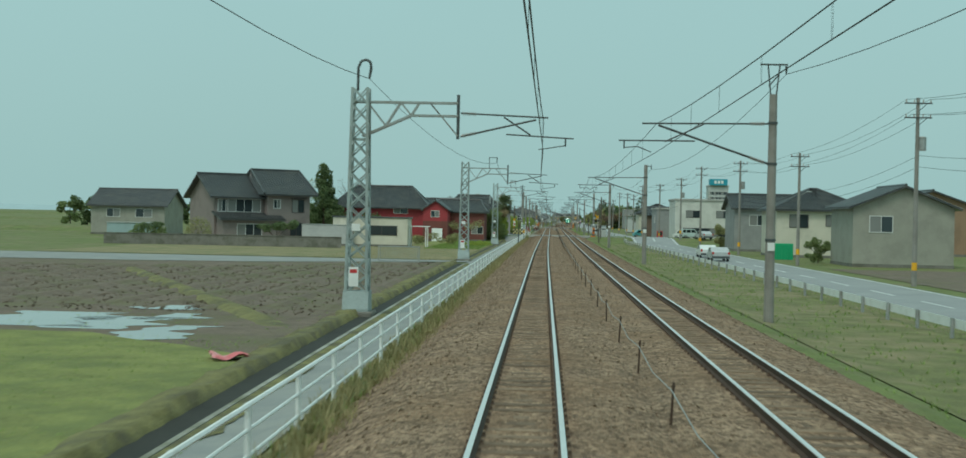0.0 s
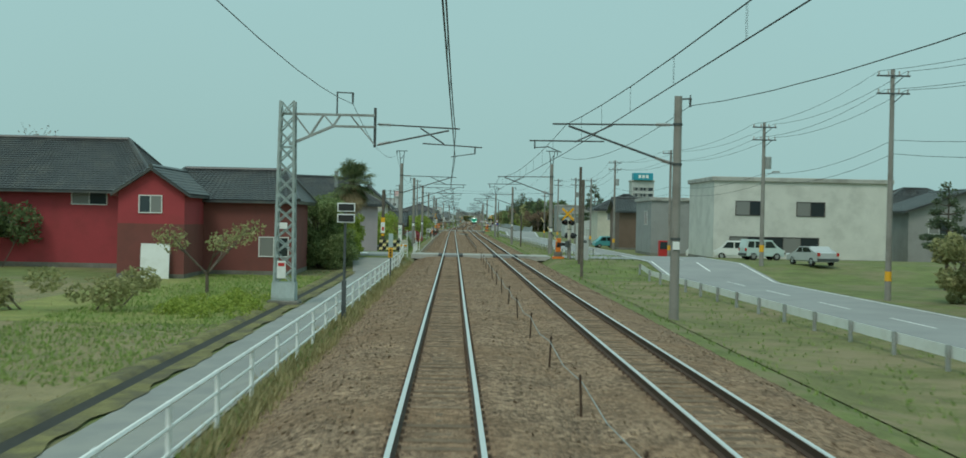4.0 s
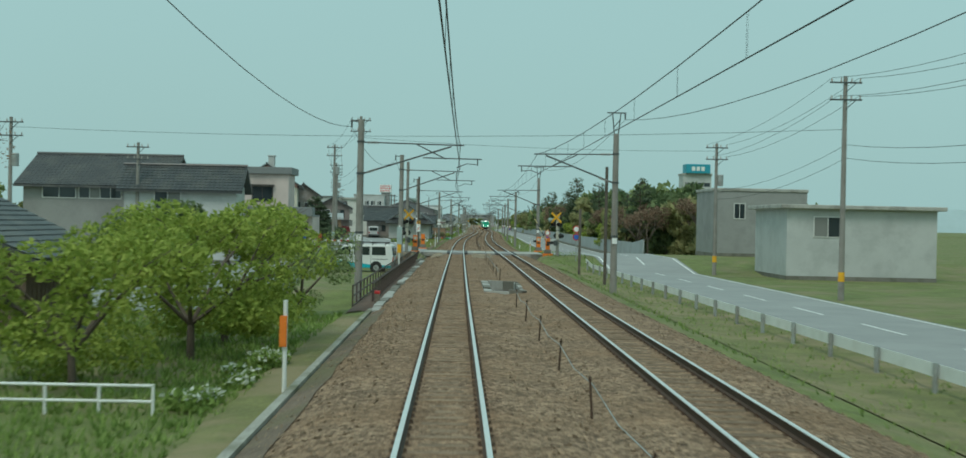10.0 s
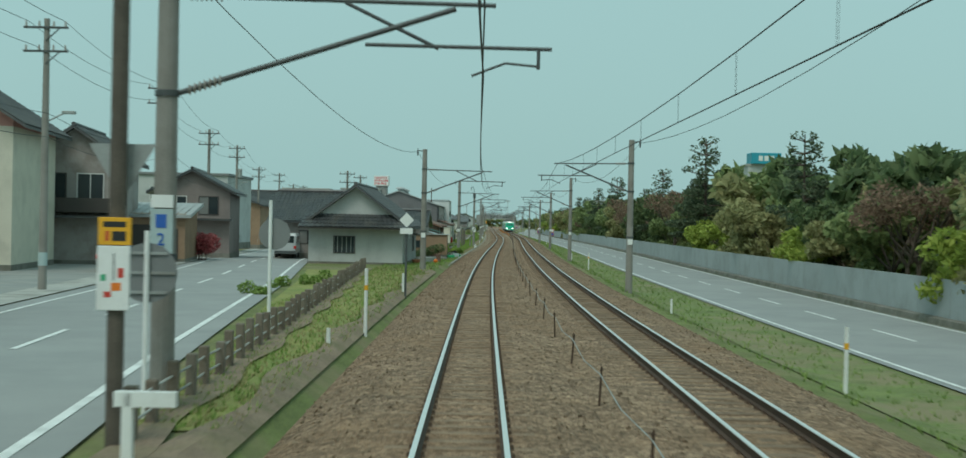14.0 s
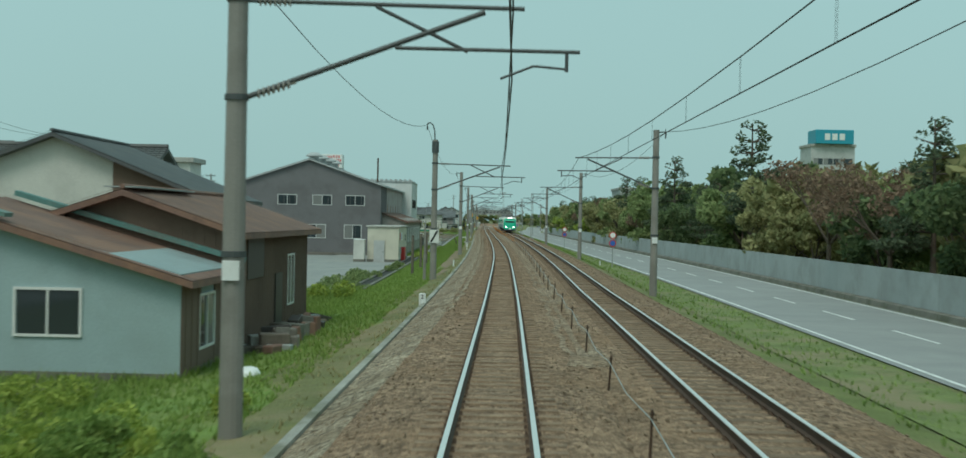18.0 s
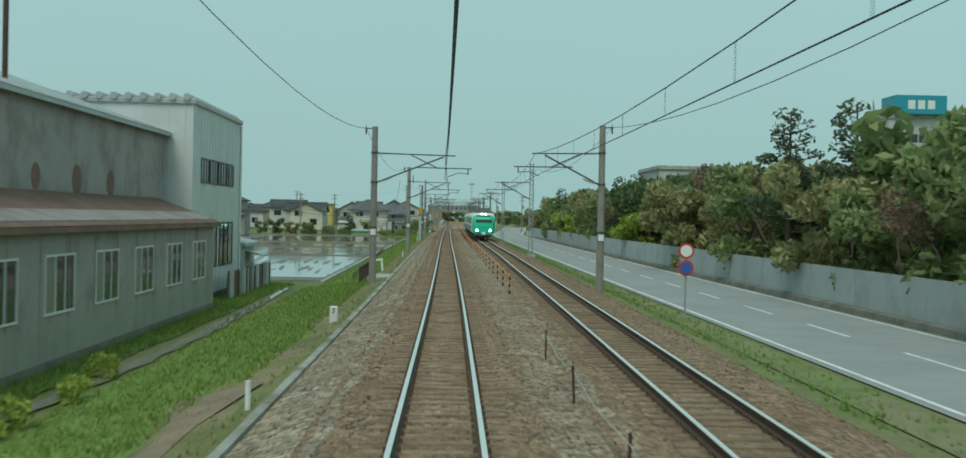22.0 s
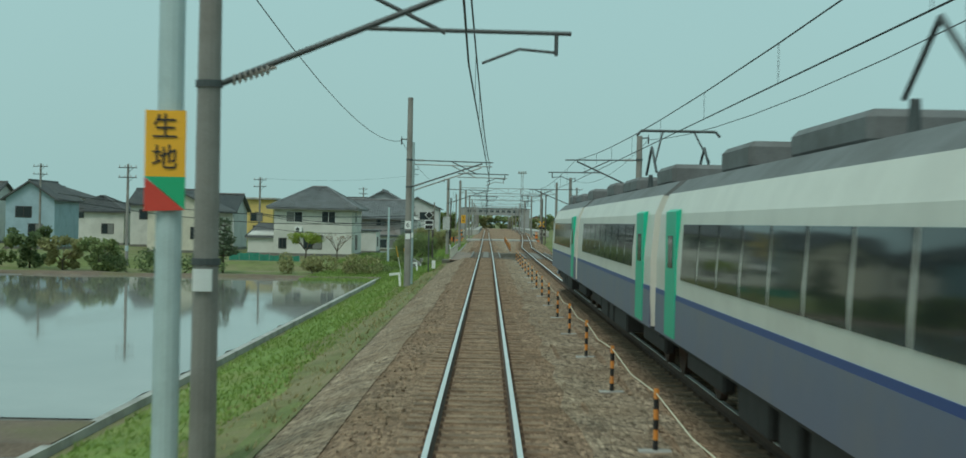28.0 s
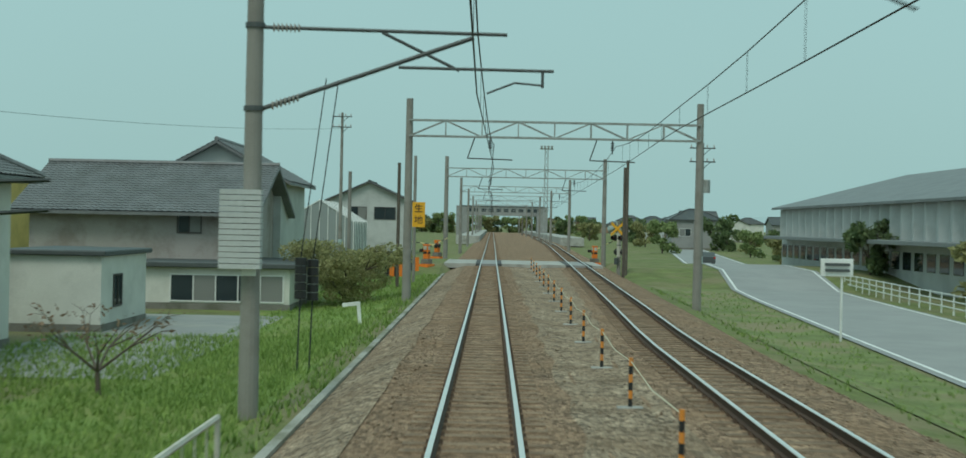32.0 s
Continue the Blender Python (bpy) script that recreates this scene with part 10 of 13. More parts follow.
for s, o, h in ((200, -52, 9), (260, -60, 9), (392, -30, 10), (402, -24, 9), (1066, -12.9, 12.4), (1010, -30, 9.5), (1045, -44, 9.5), (958, -33, 9), (1090, -24, 10), (990, -52, 10), (586, -17, 9.5), (566, -16, 9.0), (1040, 14, 9), (1000, 19, 9.5)):
    utility_pole(s, o, h, 2, s % 4 == 0, False, group="utility poles among the houses")
w = tagged(new("garden_wires"), "black service wires across the gardens", "overhead wire", "", "structure")
bm = bmesh.new()
hung_wire(bm, P(392, -30, 8.5), P(372, lerp_table(ROAD_R, 372) + 8, 8.0), 0.5)
hung_wire(bm, P(411, -8.1, 9.5), P(404, lerp_table(ROAD_R, 404) + 8, 8.6), 0.3)
hung_wire(bm, P(1066, -12.9, 10.8), P(1010, -30, 8.0), 0.6)
hung_wire(bm, P(961.5, -5.1, 3.0), P(962, -22, 3.3), 0.75, 0.03)
hung_wire(bm, P(961.5, -5.1, 2.9), P(963, -22, 3.1), 0.8, 0.022)
hung_wire(bm, P(961.5, -5.1, 2.6), P(961, -22, 2.0), 0.85, 0.024)
part("wire", bm, M["wire"], w)
for s, o, h, t_ in ((961.5, -5.1, 4.0, "timber"), (956.6, -8.9, 4.7, "cyan_steel"), (1030, -5.3, 6.5, "timber"), (1034, -4.6, 7, "pole"), (640, -6.3, 2.0, "timber"), (652, -6.4, 2.0, "timber"), (663, -6.5, 2.0, "timber"), (683, -7.6, 3.0, "pole"),
                    (1024, -7.5, 6.0, "pole"), (1036, 8.5, 6.5, "timber"), (1042, 9.3, 7.0, "timber"), (205, 8.4, 5.5, "timber"), (213, 9.0, 6.0, "timber"), (300, 9.5, 3.5, "timber"), (384, 9.2, 6.5, "timber"), (398, 8.9, 4.0, "timber")):
    post_marker("lineside_pole", s, o, h + 0.8, 0.1, M[t_], "plain slender lineside pole beside the track", "pole")
m = post_marker("guy_stay", 955.8, -7.0, 0.1, 0.03, M["galv"], "bright yellow sleeve on a slanting stay wire", "guy wire")
bm = bmesh.new()
tube(bm, (0.1, 0, -0.1), (-0.45, 0.2, 1.7), 0.035, n=8)
part("yellow_sleeve", bm, M["sign_yellow"], m)
# tension weights at the mast ends
for s, o, up in ((786.5, -4.9, 0.85), (985.5, -4.4, 0.55), (985.8, -4.15, 0.5)):
    m = thing("tension_weight", s, o, up, label="black stacked tension weight hung on a wire rope", category="tension weight")
    for k in range(5):
        bm = bmesh.new()
        tube(bm, (0, 0, 0.35 + 0.2 * k), (0, 0, 0.53 + 0.2 * k), 0.14, n=14)
        part("weight_disc", bm, M["black"], m)
    bm = bmesh.new()
    tube(bm, (0, 0, 1.35), (0.6, -0.6, 6.1 - up), 0.014, n=5)
    tube(bm, (0, 0, 0.35), (-0.05, 0, gz(s, o) - up), 0.02, n=5)
    part("wire_rope", bm, M["wire"], m)
m = thing("pulley_tensioner", 785, -3.2, 0.0, label="cast wheel tensioner on the catenary mast", category="tensioner")
bm = bmesh.new()
for r in (0.34, 0.22):
    for k in range(18):
        a, b = 2 * math.pi * k / 18, 2 * math.pi * (k + 1) / 18
        tube(bm, (0.1, math.cos(a) * r, 6.1 + math.sin(a) * r), (0.1, math.cos(b) * r, 6.1 + math.sin(b) * r), 0.03, n=5)
for k in range(6):
    a = math.pi * k / 3
    tube(bm, (0.1, 0, 6.1), (0.1, math.cos(a) * 0.34, 6.1 + math.sin(a) * 0.34), 0.02, n=5)
part("wheel", bm, M["dark_steel"], m)
m = thing("louvred_box", 977.9, -4.3, 0.0, label="pale ribbed switch box on the catenary mast", category="switch box")
for k in range(14):
    part("rib", solid((-0.4, 0.34, -0.34, -0.1, 1.88 + 0.102 * k, 1.967 + 0.102 * k)), W["pale_grey"], m)

# ---------------------------------------------------------------- vehicles
M["tyre"] = material("tyre_rubber", (0.02, 0.02, 0.02), 0.85, vary=0.2)
M["car_glass"] = glass_pane("car_glass", (0.02, 0.03, 0.03), 0.08)


def paint(name, colour):
    return material(name, colour, 0.28, vary=0.03, dirt=tuple(c * 0.8 for c in colour), dirt_scale=1.0, dirt_amount=0.3)


PAINT = {"white": paint("white_car_paint", (0.75, 0.76, 0.74)), "cyan": paint("cyan_car_paint", (0.02, 0.42, 0.50)), "silver": paint("silver_car_paint", (0.48, 0.50, 0.50)),
         "grey": paint("grey_car_paint", (0.08, 0.09, 0.09)), "teal": paint("teal_car_paint", (0.10, 0.40, 0.42)), "mint": paint("mint_car_paint", (0.52, 0.62, 0.60))}
M["lamp_red"] = material("tail_lamp", (0.5, 0.03, 0.02), 0.25, vary=0.05)
M["lamp_clear"] = material("head_lamp", (0.7, 0.72, 0.72), 0.15, vary=0.05)


def vehicle(name, s, off, turn, length, width, outline, glass, paint_key, label, lower=None, wheel=0.3, axles=(0.2, 0.8), z=None, category="car"):
    """outline: side view (y, z) of the body; glass: side panes as quads of (y, z)."""
    m = thing(name, s, off, z, turn, label, category, "parked vehicles")
    bm = bmesh.new()
    prism(bm, outline, -width / 2, width / 2, "x")
    bmesh.ops.bevel(bm, geom=[e for e in bm.edges if abs(e.verts[0].co.x - e.verts[1].co.x) < 0.01], offset=0.07, segments=2, affect="EDGES")
    body = part("body", bm, PAINT[paint_key], m)
    if lower:
        bm = bmesh.new()
        box(bm, -width / 2 - 0.006, width / 2 + 0.006, -length / 2 + 0.04, length / 2 - 0.04, 0.32, lower[1])
        part("lower_panel", bm, PAINT[lower[0]], m)
    for pts in glass:
        for sx in (-1, 1):
            bm = bmesh.new()
            prism(bm, pts, sx * (width / 2 - 0.01), sx * (width / 2 + 0.008), "x")
            part("side_window", bm, M["car_glass"], body)
    ys = [p[0] for p in outline]
    zt = max(p[1] for p in outline)
    part("rear_window", solid((-width / 2 + 0.18, width / 2 - 0.18, -length / 2 - 0.012, -length / 2 + 0.2, zt - 0.75, zt - 0.2)), M["car_glass"], body) if category == "van" else None
    part("windscreen", solid((-width / 2 + 0.14, width / 2 - 0.14, length / 2 - 0.9, length / 2 - 0.3, zt - 0.62, zt - 0.2)), M["car_glass"], body) if category == "van" else None
    for y in axles:
        for sx in (-1, 1):
            yy = -length / 2 + length * y
            x = sx * (width / 2 - 0.1)
            bm = bmesh.new()
            tube(bm, (x - 0.1, yy, wheel), (x + 0.1, yy, wheel), wheel, n=20)
            t = part("wheel", bm, M["tyre"], m)
            bm = bmesh.new()
            tube(bm, (x + sx * 0.08, yy, wheel), (x + sx * 0.112, yy, wheel), wheel * 0.62, wheel * 0.5, 16)
            part("rim", bm, M["galv"], t)
    for sx in (-1, 1):
        part("tail_lamp", solid((sx * width / 2 - (0.2 if sx > 0 else 0.0), sx * width / 2 + (0.0 if sx > 0 else 0.2), -length / 2 - 0.02, -length / 2 + 0.05, 0.72, 0.95)), M["lamp_red"], m)
        part("head_lamp", solid((sx * width / 2 - (0.3 if sx > 0 else 0.0), sx * width / 2 + (0.0 if sx > 0 else 0.3), length / 2 - 0.05, length / 2 + 0.02, 0.65, 0.82)), M["lamp_clear"], m)
    part("bumper", solid((-width / 2 + 0.02, width / 2 - 0.02, -length / 2 - 0.06, -length / 2 + 0.06, 0.35, 0.55)), M["dark_steel"], m)
    return m


VAN = [(-2.1, 0.32), (2.1, 0.32), (2.12, 0.75), (1.75, 1.05), (1.25, 1.78), (1.0, 1.9), (-1.95, 1.92), (-2.1, 1.7)]
VAN_GLASS = [[(0.35, 1.12), (1.5, 1.12), (1.12, 1.68), (0.35, 1.68)], [(-0.95, 1.12), (0.25, 1.12), (0.25, 1.68), (-0.95, 1.68)], [(-1.95, 1.12), (-1.05, 1.12), (-1.05, 1.68), (-1.9, 1.68)]]
def delivery_van(s, off, turn, z):
    """A cab-over van, its front towards +y, with a slanting band of colour along the sides."""
    m = thing("delivery_van", s, off, z, turn, "white and turquoise delivery van with a dark roof rack", "van", "parked vehicles")
    hw = 0.83
    side = [(-2.2, 0.3), (2.1, 0.3), (2.22, 0.42), (2.2, 0.72), (2.12, 0.98), (1.82, 1.2), (1.2, 1.84), (1.0, 1.92), (-1.95, 1.95), (-2.12, 1.86), (-2.23, 1.1), (-2.22, 0.4)]
    bm = bmesh.new()
    prism(bm, side, -hw, hw, "x")
    bmesh.ops.bevel(bm, geom=[e for e in bm.edges if abs(e.verts[0].co.x - e.verts[1].co.x) < 0.01], offset=0.09, segments=3, affect="EDGES")
    body = part("body", bm, PAINT["white"], m)
    for sx in (-1, 1):
        a, c = sorted((sx * (hw - 0.02), sx * (hw + 0.006)))
        bm = bmesh.new()
        prism(bm, [(-2.1, 0.32), (2.1, 0.32), (2.16, 0.84), (1.5, 0.8), (0.6, 0.7), (-0.9, 0.52), (-2.1, 0.5)], a, c, "x")
        part("colour_band", bm, PAINT["cyan"], body, "turquoise band")
        for pts in ([(0.7, 1.2), (1.7, 1.2), (1.2, 1.74), (0.7, 1.76)], [(-0.62, 1.2), (0.46, 1.2), (0.46, 1.76), (-0.62, 1.77)], [(-1.75, 1.2), (-0.78, 1.2), (-0.78, 1.77), (-1.7, 1.77)]):
            a, c = sorted((sx * (hw - 0.02), sx * (hw + 0.012)))
            bm = bmesh.new()
            prism(bm, pts, a, c, "x")
            part("side_window", bm, M["car_glass"], body)
        for y in (0.58, -0.7):
            part("door_gap", solid((min(sx * hw, sx * (hw + 0.008)), max(sx * hw, sx * (hw + 0.008)), y - 0.012, y + 0.012, 0.4, 1.8)), M["grey_trim"], body)
        for y in (0.72, 0.4):
            part("door_handle", solid((min(sx * hw, sx * (hw + 0.03)), max(sx * hw, sx * (hw + 0.03)), y - 0.08, y + 0.08, 1.02, 1.07)), M["black"], body)
        part("side_rail", solid((min(sx * hw, sx * (hw + 0.012)), max(sx * hw, sx * (hw + 0.012)), -1.9, -0.75, 0.9, 0.94)), M["grey_trim"], body)
        bm = bmesh.new()
        bevelled(bm, sx * (hw + 0.12) - 0.09, sx * (hw + 0.12) + 0.09, 1.5, 1.58, 1.25, 1.5, 0.03)
        part("mirror", bm, M["black"], m)
        for y in (1.14, -1.08):
            bm = bmesh.new()
            tube(bm, (sx * (hw - 0.1), y, 0.36), (sx * (hw + 0.009), y, 0.36), 0.43, n=24)
            part("wheel_arch", bm, M["black"], body)
            bm = bmesh.new()
            tube(bm, (sx * (hw - 0.19), y, 0.33), (sx * (hw + 0.02), y, 0.33), 0.33, n=24)
            w = part("wheel", bm, M["tyre"], m)
            bm = bmesh.new()
            tube(bm, (sx * (hw - 0.02), y, 0.33), (sx * (hw + 0.032), y, 0.33), 0.21, 0.19, 18)
            part("rim", bm, M["galv"], w)
            bm = bmesh.new()
            tube(bm, (sx * (hw + 0.02), y, 0.33), (sx * (hw + 0.04), y, 0.33), 0.09, n=12)
            part("hub_cap", bm, M["grey_trim"], w)
    bm = bmesh.new()
    v = [bm.verts.new(q) for q in ((-0.7, 1.84, 1.22), (0.7, 1.84, 1.22), (0.62, 1.27, 1.8), (-0.62, 1.27, 1.8), (-0.7, 1.79, 1.19), (0.7, 1.79, 1.19), (0.62, 1.22, 1.77), (-0.62, 1.22, 1.77))]
    for f in ((0, 1, 2, 3), (7, 6, 5, 4), (0, 4, 5, 1), (1, 5, 6, 2), (2, 6, 7, 3), (3, 7, 4, 0)):
        bm.faces.new([v[i] for i in f])
    part("windscreen", bm, M["car_glass"], body)
    part("rear_window", solid((-0.62, 0.62, -2.235, -2.1, 1.2, 1.72)), M["car_glass"], body)
    for y, nm in ((2.14, "front_bumper"), (-2.2, "rear_bumper")):
        bm = bmesh.new()
        bevelled(bm, -hw - 0.01, hw + 0.01, y - 0.12, y + 0.13, 0.3, 0.62, 0.05)
        part(nm, bm, M["grey_trim"], m)
    for sx in (-1, 1):
        part("tail_lamp", solid((sx * 0.72 - 0.09, sx * 0.72 + 0.09, -2.25, -2.15, 0.8, 1.12)), M["lamp_red"], m)
        part("head_lamp", solid((sx * 0.6 - 0.17, sx * 0.6 + 0.17, 2.12, 2.2, 0.74, 0.93)), M["lamp_clear"], m)
    for y in (-1.7, -0.8, 0.1, 0.95):
        part("rack_bar", solid((-0.72, 0.72, y - 0.025, y + 0.025, 1.98, 2.05)), M["black"], m)
        for x in (-0.72, 0.72):
            part("rack_foot", solid((x - 0.03, x + 0.03, y - 0.03, y + 0.03, 1.86, 2.05)), M["black"], m)
    for x in (-0.72, -0.24, 0.24, 0.72):
        bm = bmesh.new()
        tube(bm, (x, -1.8, 2.07), (x, 1.05, 2.07), 0.025, n=8)
        part("rack_rail", bm, M["black"], m)
    return m


delivery_van(394.6, -6.5, 84, -0.88)
SEDAN = [(-2.2, 0.3), (2.2, 0.3), (2.2, 0.68), (1.0, 0.9), (0.35, 1.36), (-0.95, 1.38), (-1.6, 0.98), (-2.2, 0.92)]
SEDAN_GLASS = [[(-0.1, 0.95), (0.75, 0.95), (0.3, 1.28), (-0.1, 1.3)], [(-1.35, 0.98), (-0.2, 0.95), (-0.2, 1.3), (-0.92, 1.3)]]
KEI = [(-1.65, 0.3), (1.65, 0.3), (1.66, 0.8), (1.1, 1.0), (0.6, 1.62), (-1.5, 1.66), (-1.65, 1.0)]
KEI_GLASS = [[(0.0, 1.0), (0.92, 1.0), (0.52, 1.5), (0.0, 1.5)], [(-0.85, 1.0), (-0.1, 1.0), (-0.1, 1.5), (-0.85, 1.5)], [(-1.5, 1.02), (-0.95, 1.0), (-0.95, 1.5), (-1.42, 1.5)]]
vehicle("small_car", 233.5, 24.4, 75, 3.3, 1.47, KEI, KEI_GLASS, "white", "small white boxy car in the yard by the crossing")
vehicle("small_car", 226, 25.0, -80, 3.3, 1.47, KEI, KEI_GLASS, "mint", "small pale mint boxy car in the yard by the crossing")
vehicle("small_van", 259, 27, 80, 4.2, 1.68, VAN, VAN_GLASS, "white", "white van parked before the shops", category="van")
vehicle("sedan", 126, 17.0, 0, 4.4, 1.7, SEDAN, SEDAN_GLASS, "silver", "silver sedan on the road along the railway")
vehicle("sedan", 137, 17.2, 0, 4.4, 1.7, SEDAN, SEDAN_GLASS, "white", "white sedan on the road along the railway")
vehicle("small_car", 306, 21.8, 100, 3.3, 1.47, KEI, KEI_GLASS, "teal", "small teal car parked across the road")
vehicle("sedan", 346, 25.5, 95, 4.4, 1.7, SEDAN, SEDAN_GLASS, "grey", "dark grey car under a white carport")
vehicle("sedan", 495.5, -19.3, 7, 4.4, 1.7, SEDAN, SEDAN_GLASS, "grey", "dark grey car parked beside the town road", z=-0.2)
vehicle("small_van", 530, town_edge(530) - 2.0, 5, 4.2, 1.68, VAN, VAN_GLASS, "silver", "silver van on the town road", category="van", z=-0.3)
vehicle("sedan", 215, 26, 15, 4.4, 1.7, SEDAN, SEDAN_GLASS, "silver", "silver car parked across the road")
t_ = thing("flatbed_truck", 666.4, -23.6, None, -20, "small flatbed truck with pale drop sides in the yard", "truck", "parked vehicles")
bm = bmesh.new()
prism(bm, [(1.2, 0.35), (2.3, 0.35), (2.35, 1.0), (2.1, 1.85), (1.3, 1.9), (1.2, 1.8)], -0.8, 0.8, "x")
bmesh.ops.bevel(bm, geom=[e for e in bm.edges if abs(e.verts[0].co.x - e.verts[1].co.x) < 0.01], offset=0.06, segments=2, affect="EDGES")
part("cab", bm, PAINT["white"], t_)
part("chassis", solid((-0.5, 0.5, -2.2, 2.2, 0.4, 0.62)), M["black"], t_)
part("bed", solid((-0.85, 0.85, -2.3, 1.1, 0.72, 0.82)), W["pale_grey"], t_)
for b_ in ((-0.85, -0.8, -2.3, 1.1, 0.82, 1.25), (0.8, 0.85, -2.3, 1.1, 0.82, 1.25), (-0.85, 0.85, -2.3, -2.25, 0.82, 1.25)):
    part("drop_side", solid(b_), W["pale_grey"], t_)
for y in (-1.5, 1.6):
    for sx in (-1, 1):
        bm = bmesh.new()
        tube(bm, (sx * 0.68 - 0.1, y, 0.36), (sx * 0.68 + 0.1, y, 0.36), 0.36, n=18)
        part("wheel", bm, M["tyre"], t_)
for sx in (-0.6, 0.6):
    part("tail_lamp", solid((sx - 0.14, sx + 0.14, -2.34, -2.3, 0.6, 0.75)), M["lamp_red"], t_)
t_.scale = (1.42, 1.42, 1.42)

# ---------------------------------------------------------------- the passing express
M["tr_white"] = material("train_ivory", (0.72, 0.70, 0.62), 0.35, vary=0.04, dirt=(0.55, 0.52, 0.46), dirt_scale=0.7, dirt_amount=0.35)
M["tr_blue"] = material("train_blue_grey", (0.15, 0.17, 0.24), 0.4, vary=0.06, dirt=(0.2, 0.19, 0.19), dirt_scale=0.8, dirt_amount=0.4)
M["tr_line"] = material("train_blue_line", (0.03, 0.07, 0.24), 0.4, vary=0.05)
M["tr_green"] = material("train_green", (0.02, 0.50, 0.30), 0.35, vary=0.05)
M["tr_roof"] = material("train_roof_grey", (0.16, 0.165, 0.165), 0.7, vary=0.2, dirt=(0.09, 0.085, 0.08), dirt_scale=0.9, dirt_amount=0.5)
M["tr_under"] = material("train_underframe", (0.045, 0.042, 0.04), 0.8, vary=0.3)
M["tr_glass"] = glass_pane("train_glass", (0.018, 0.022, 0.024), 0.06)
lamp_mat = bpy.data.materials.new("lit_headlamp")
lamp_mat.use_nodes = True
lamp_mat.node_tree.nodes["Principled BSDF"].inputs["Emission Color"].default_value = (1, 0.98, 0.92, 1)
lamp_mat.node_tree.nodes["Principled BSDF"].inputs["Emission Strength"].default_value = 6.0


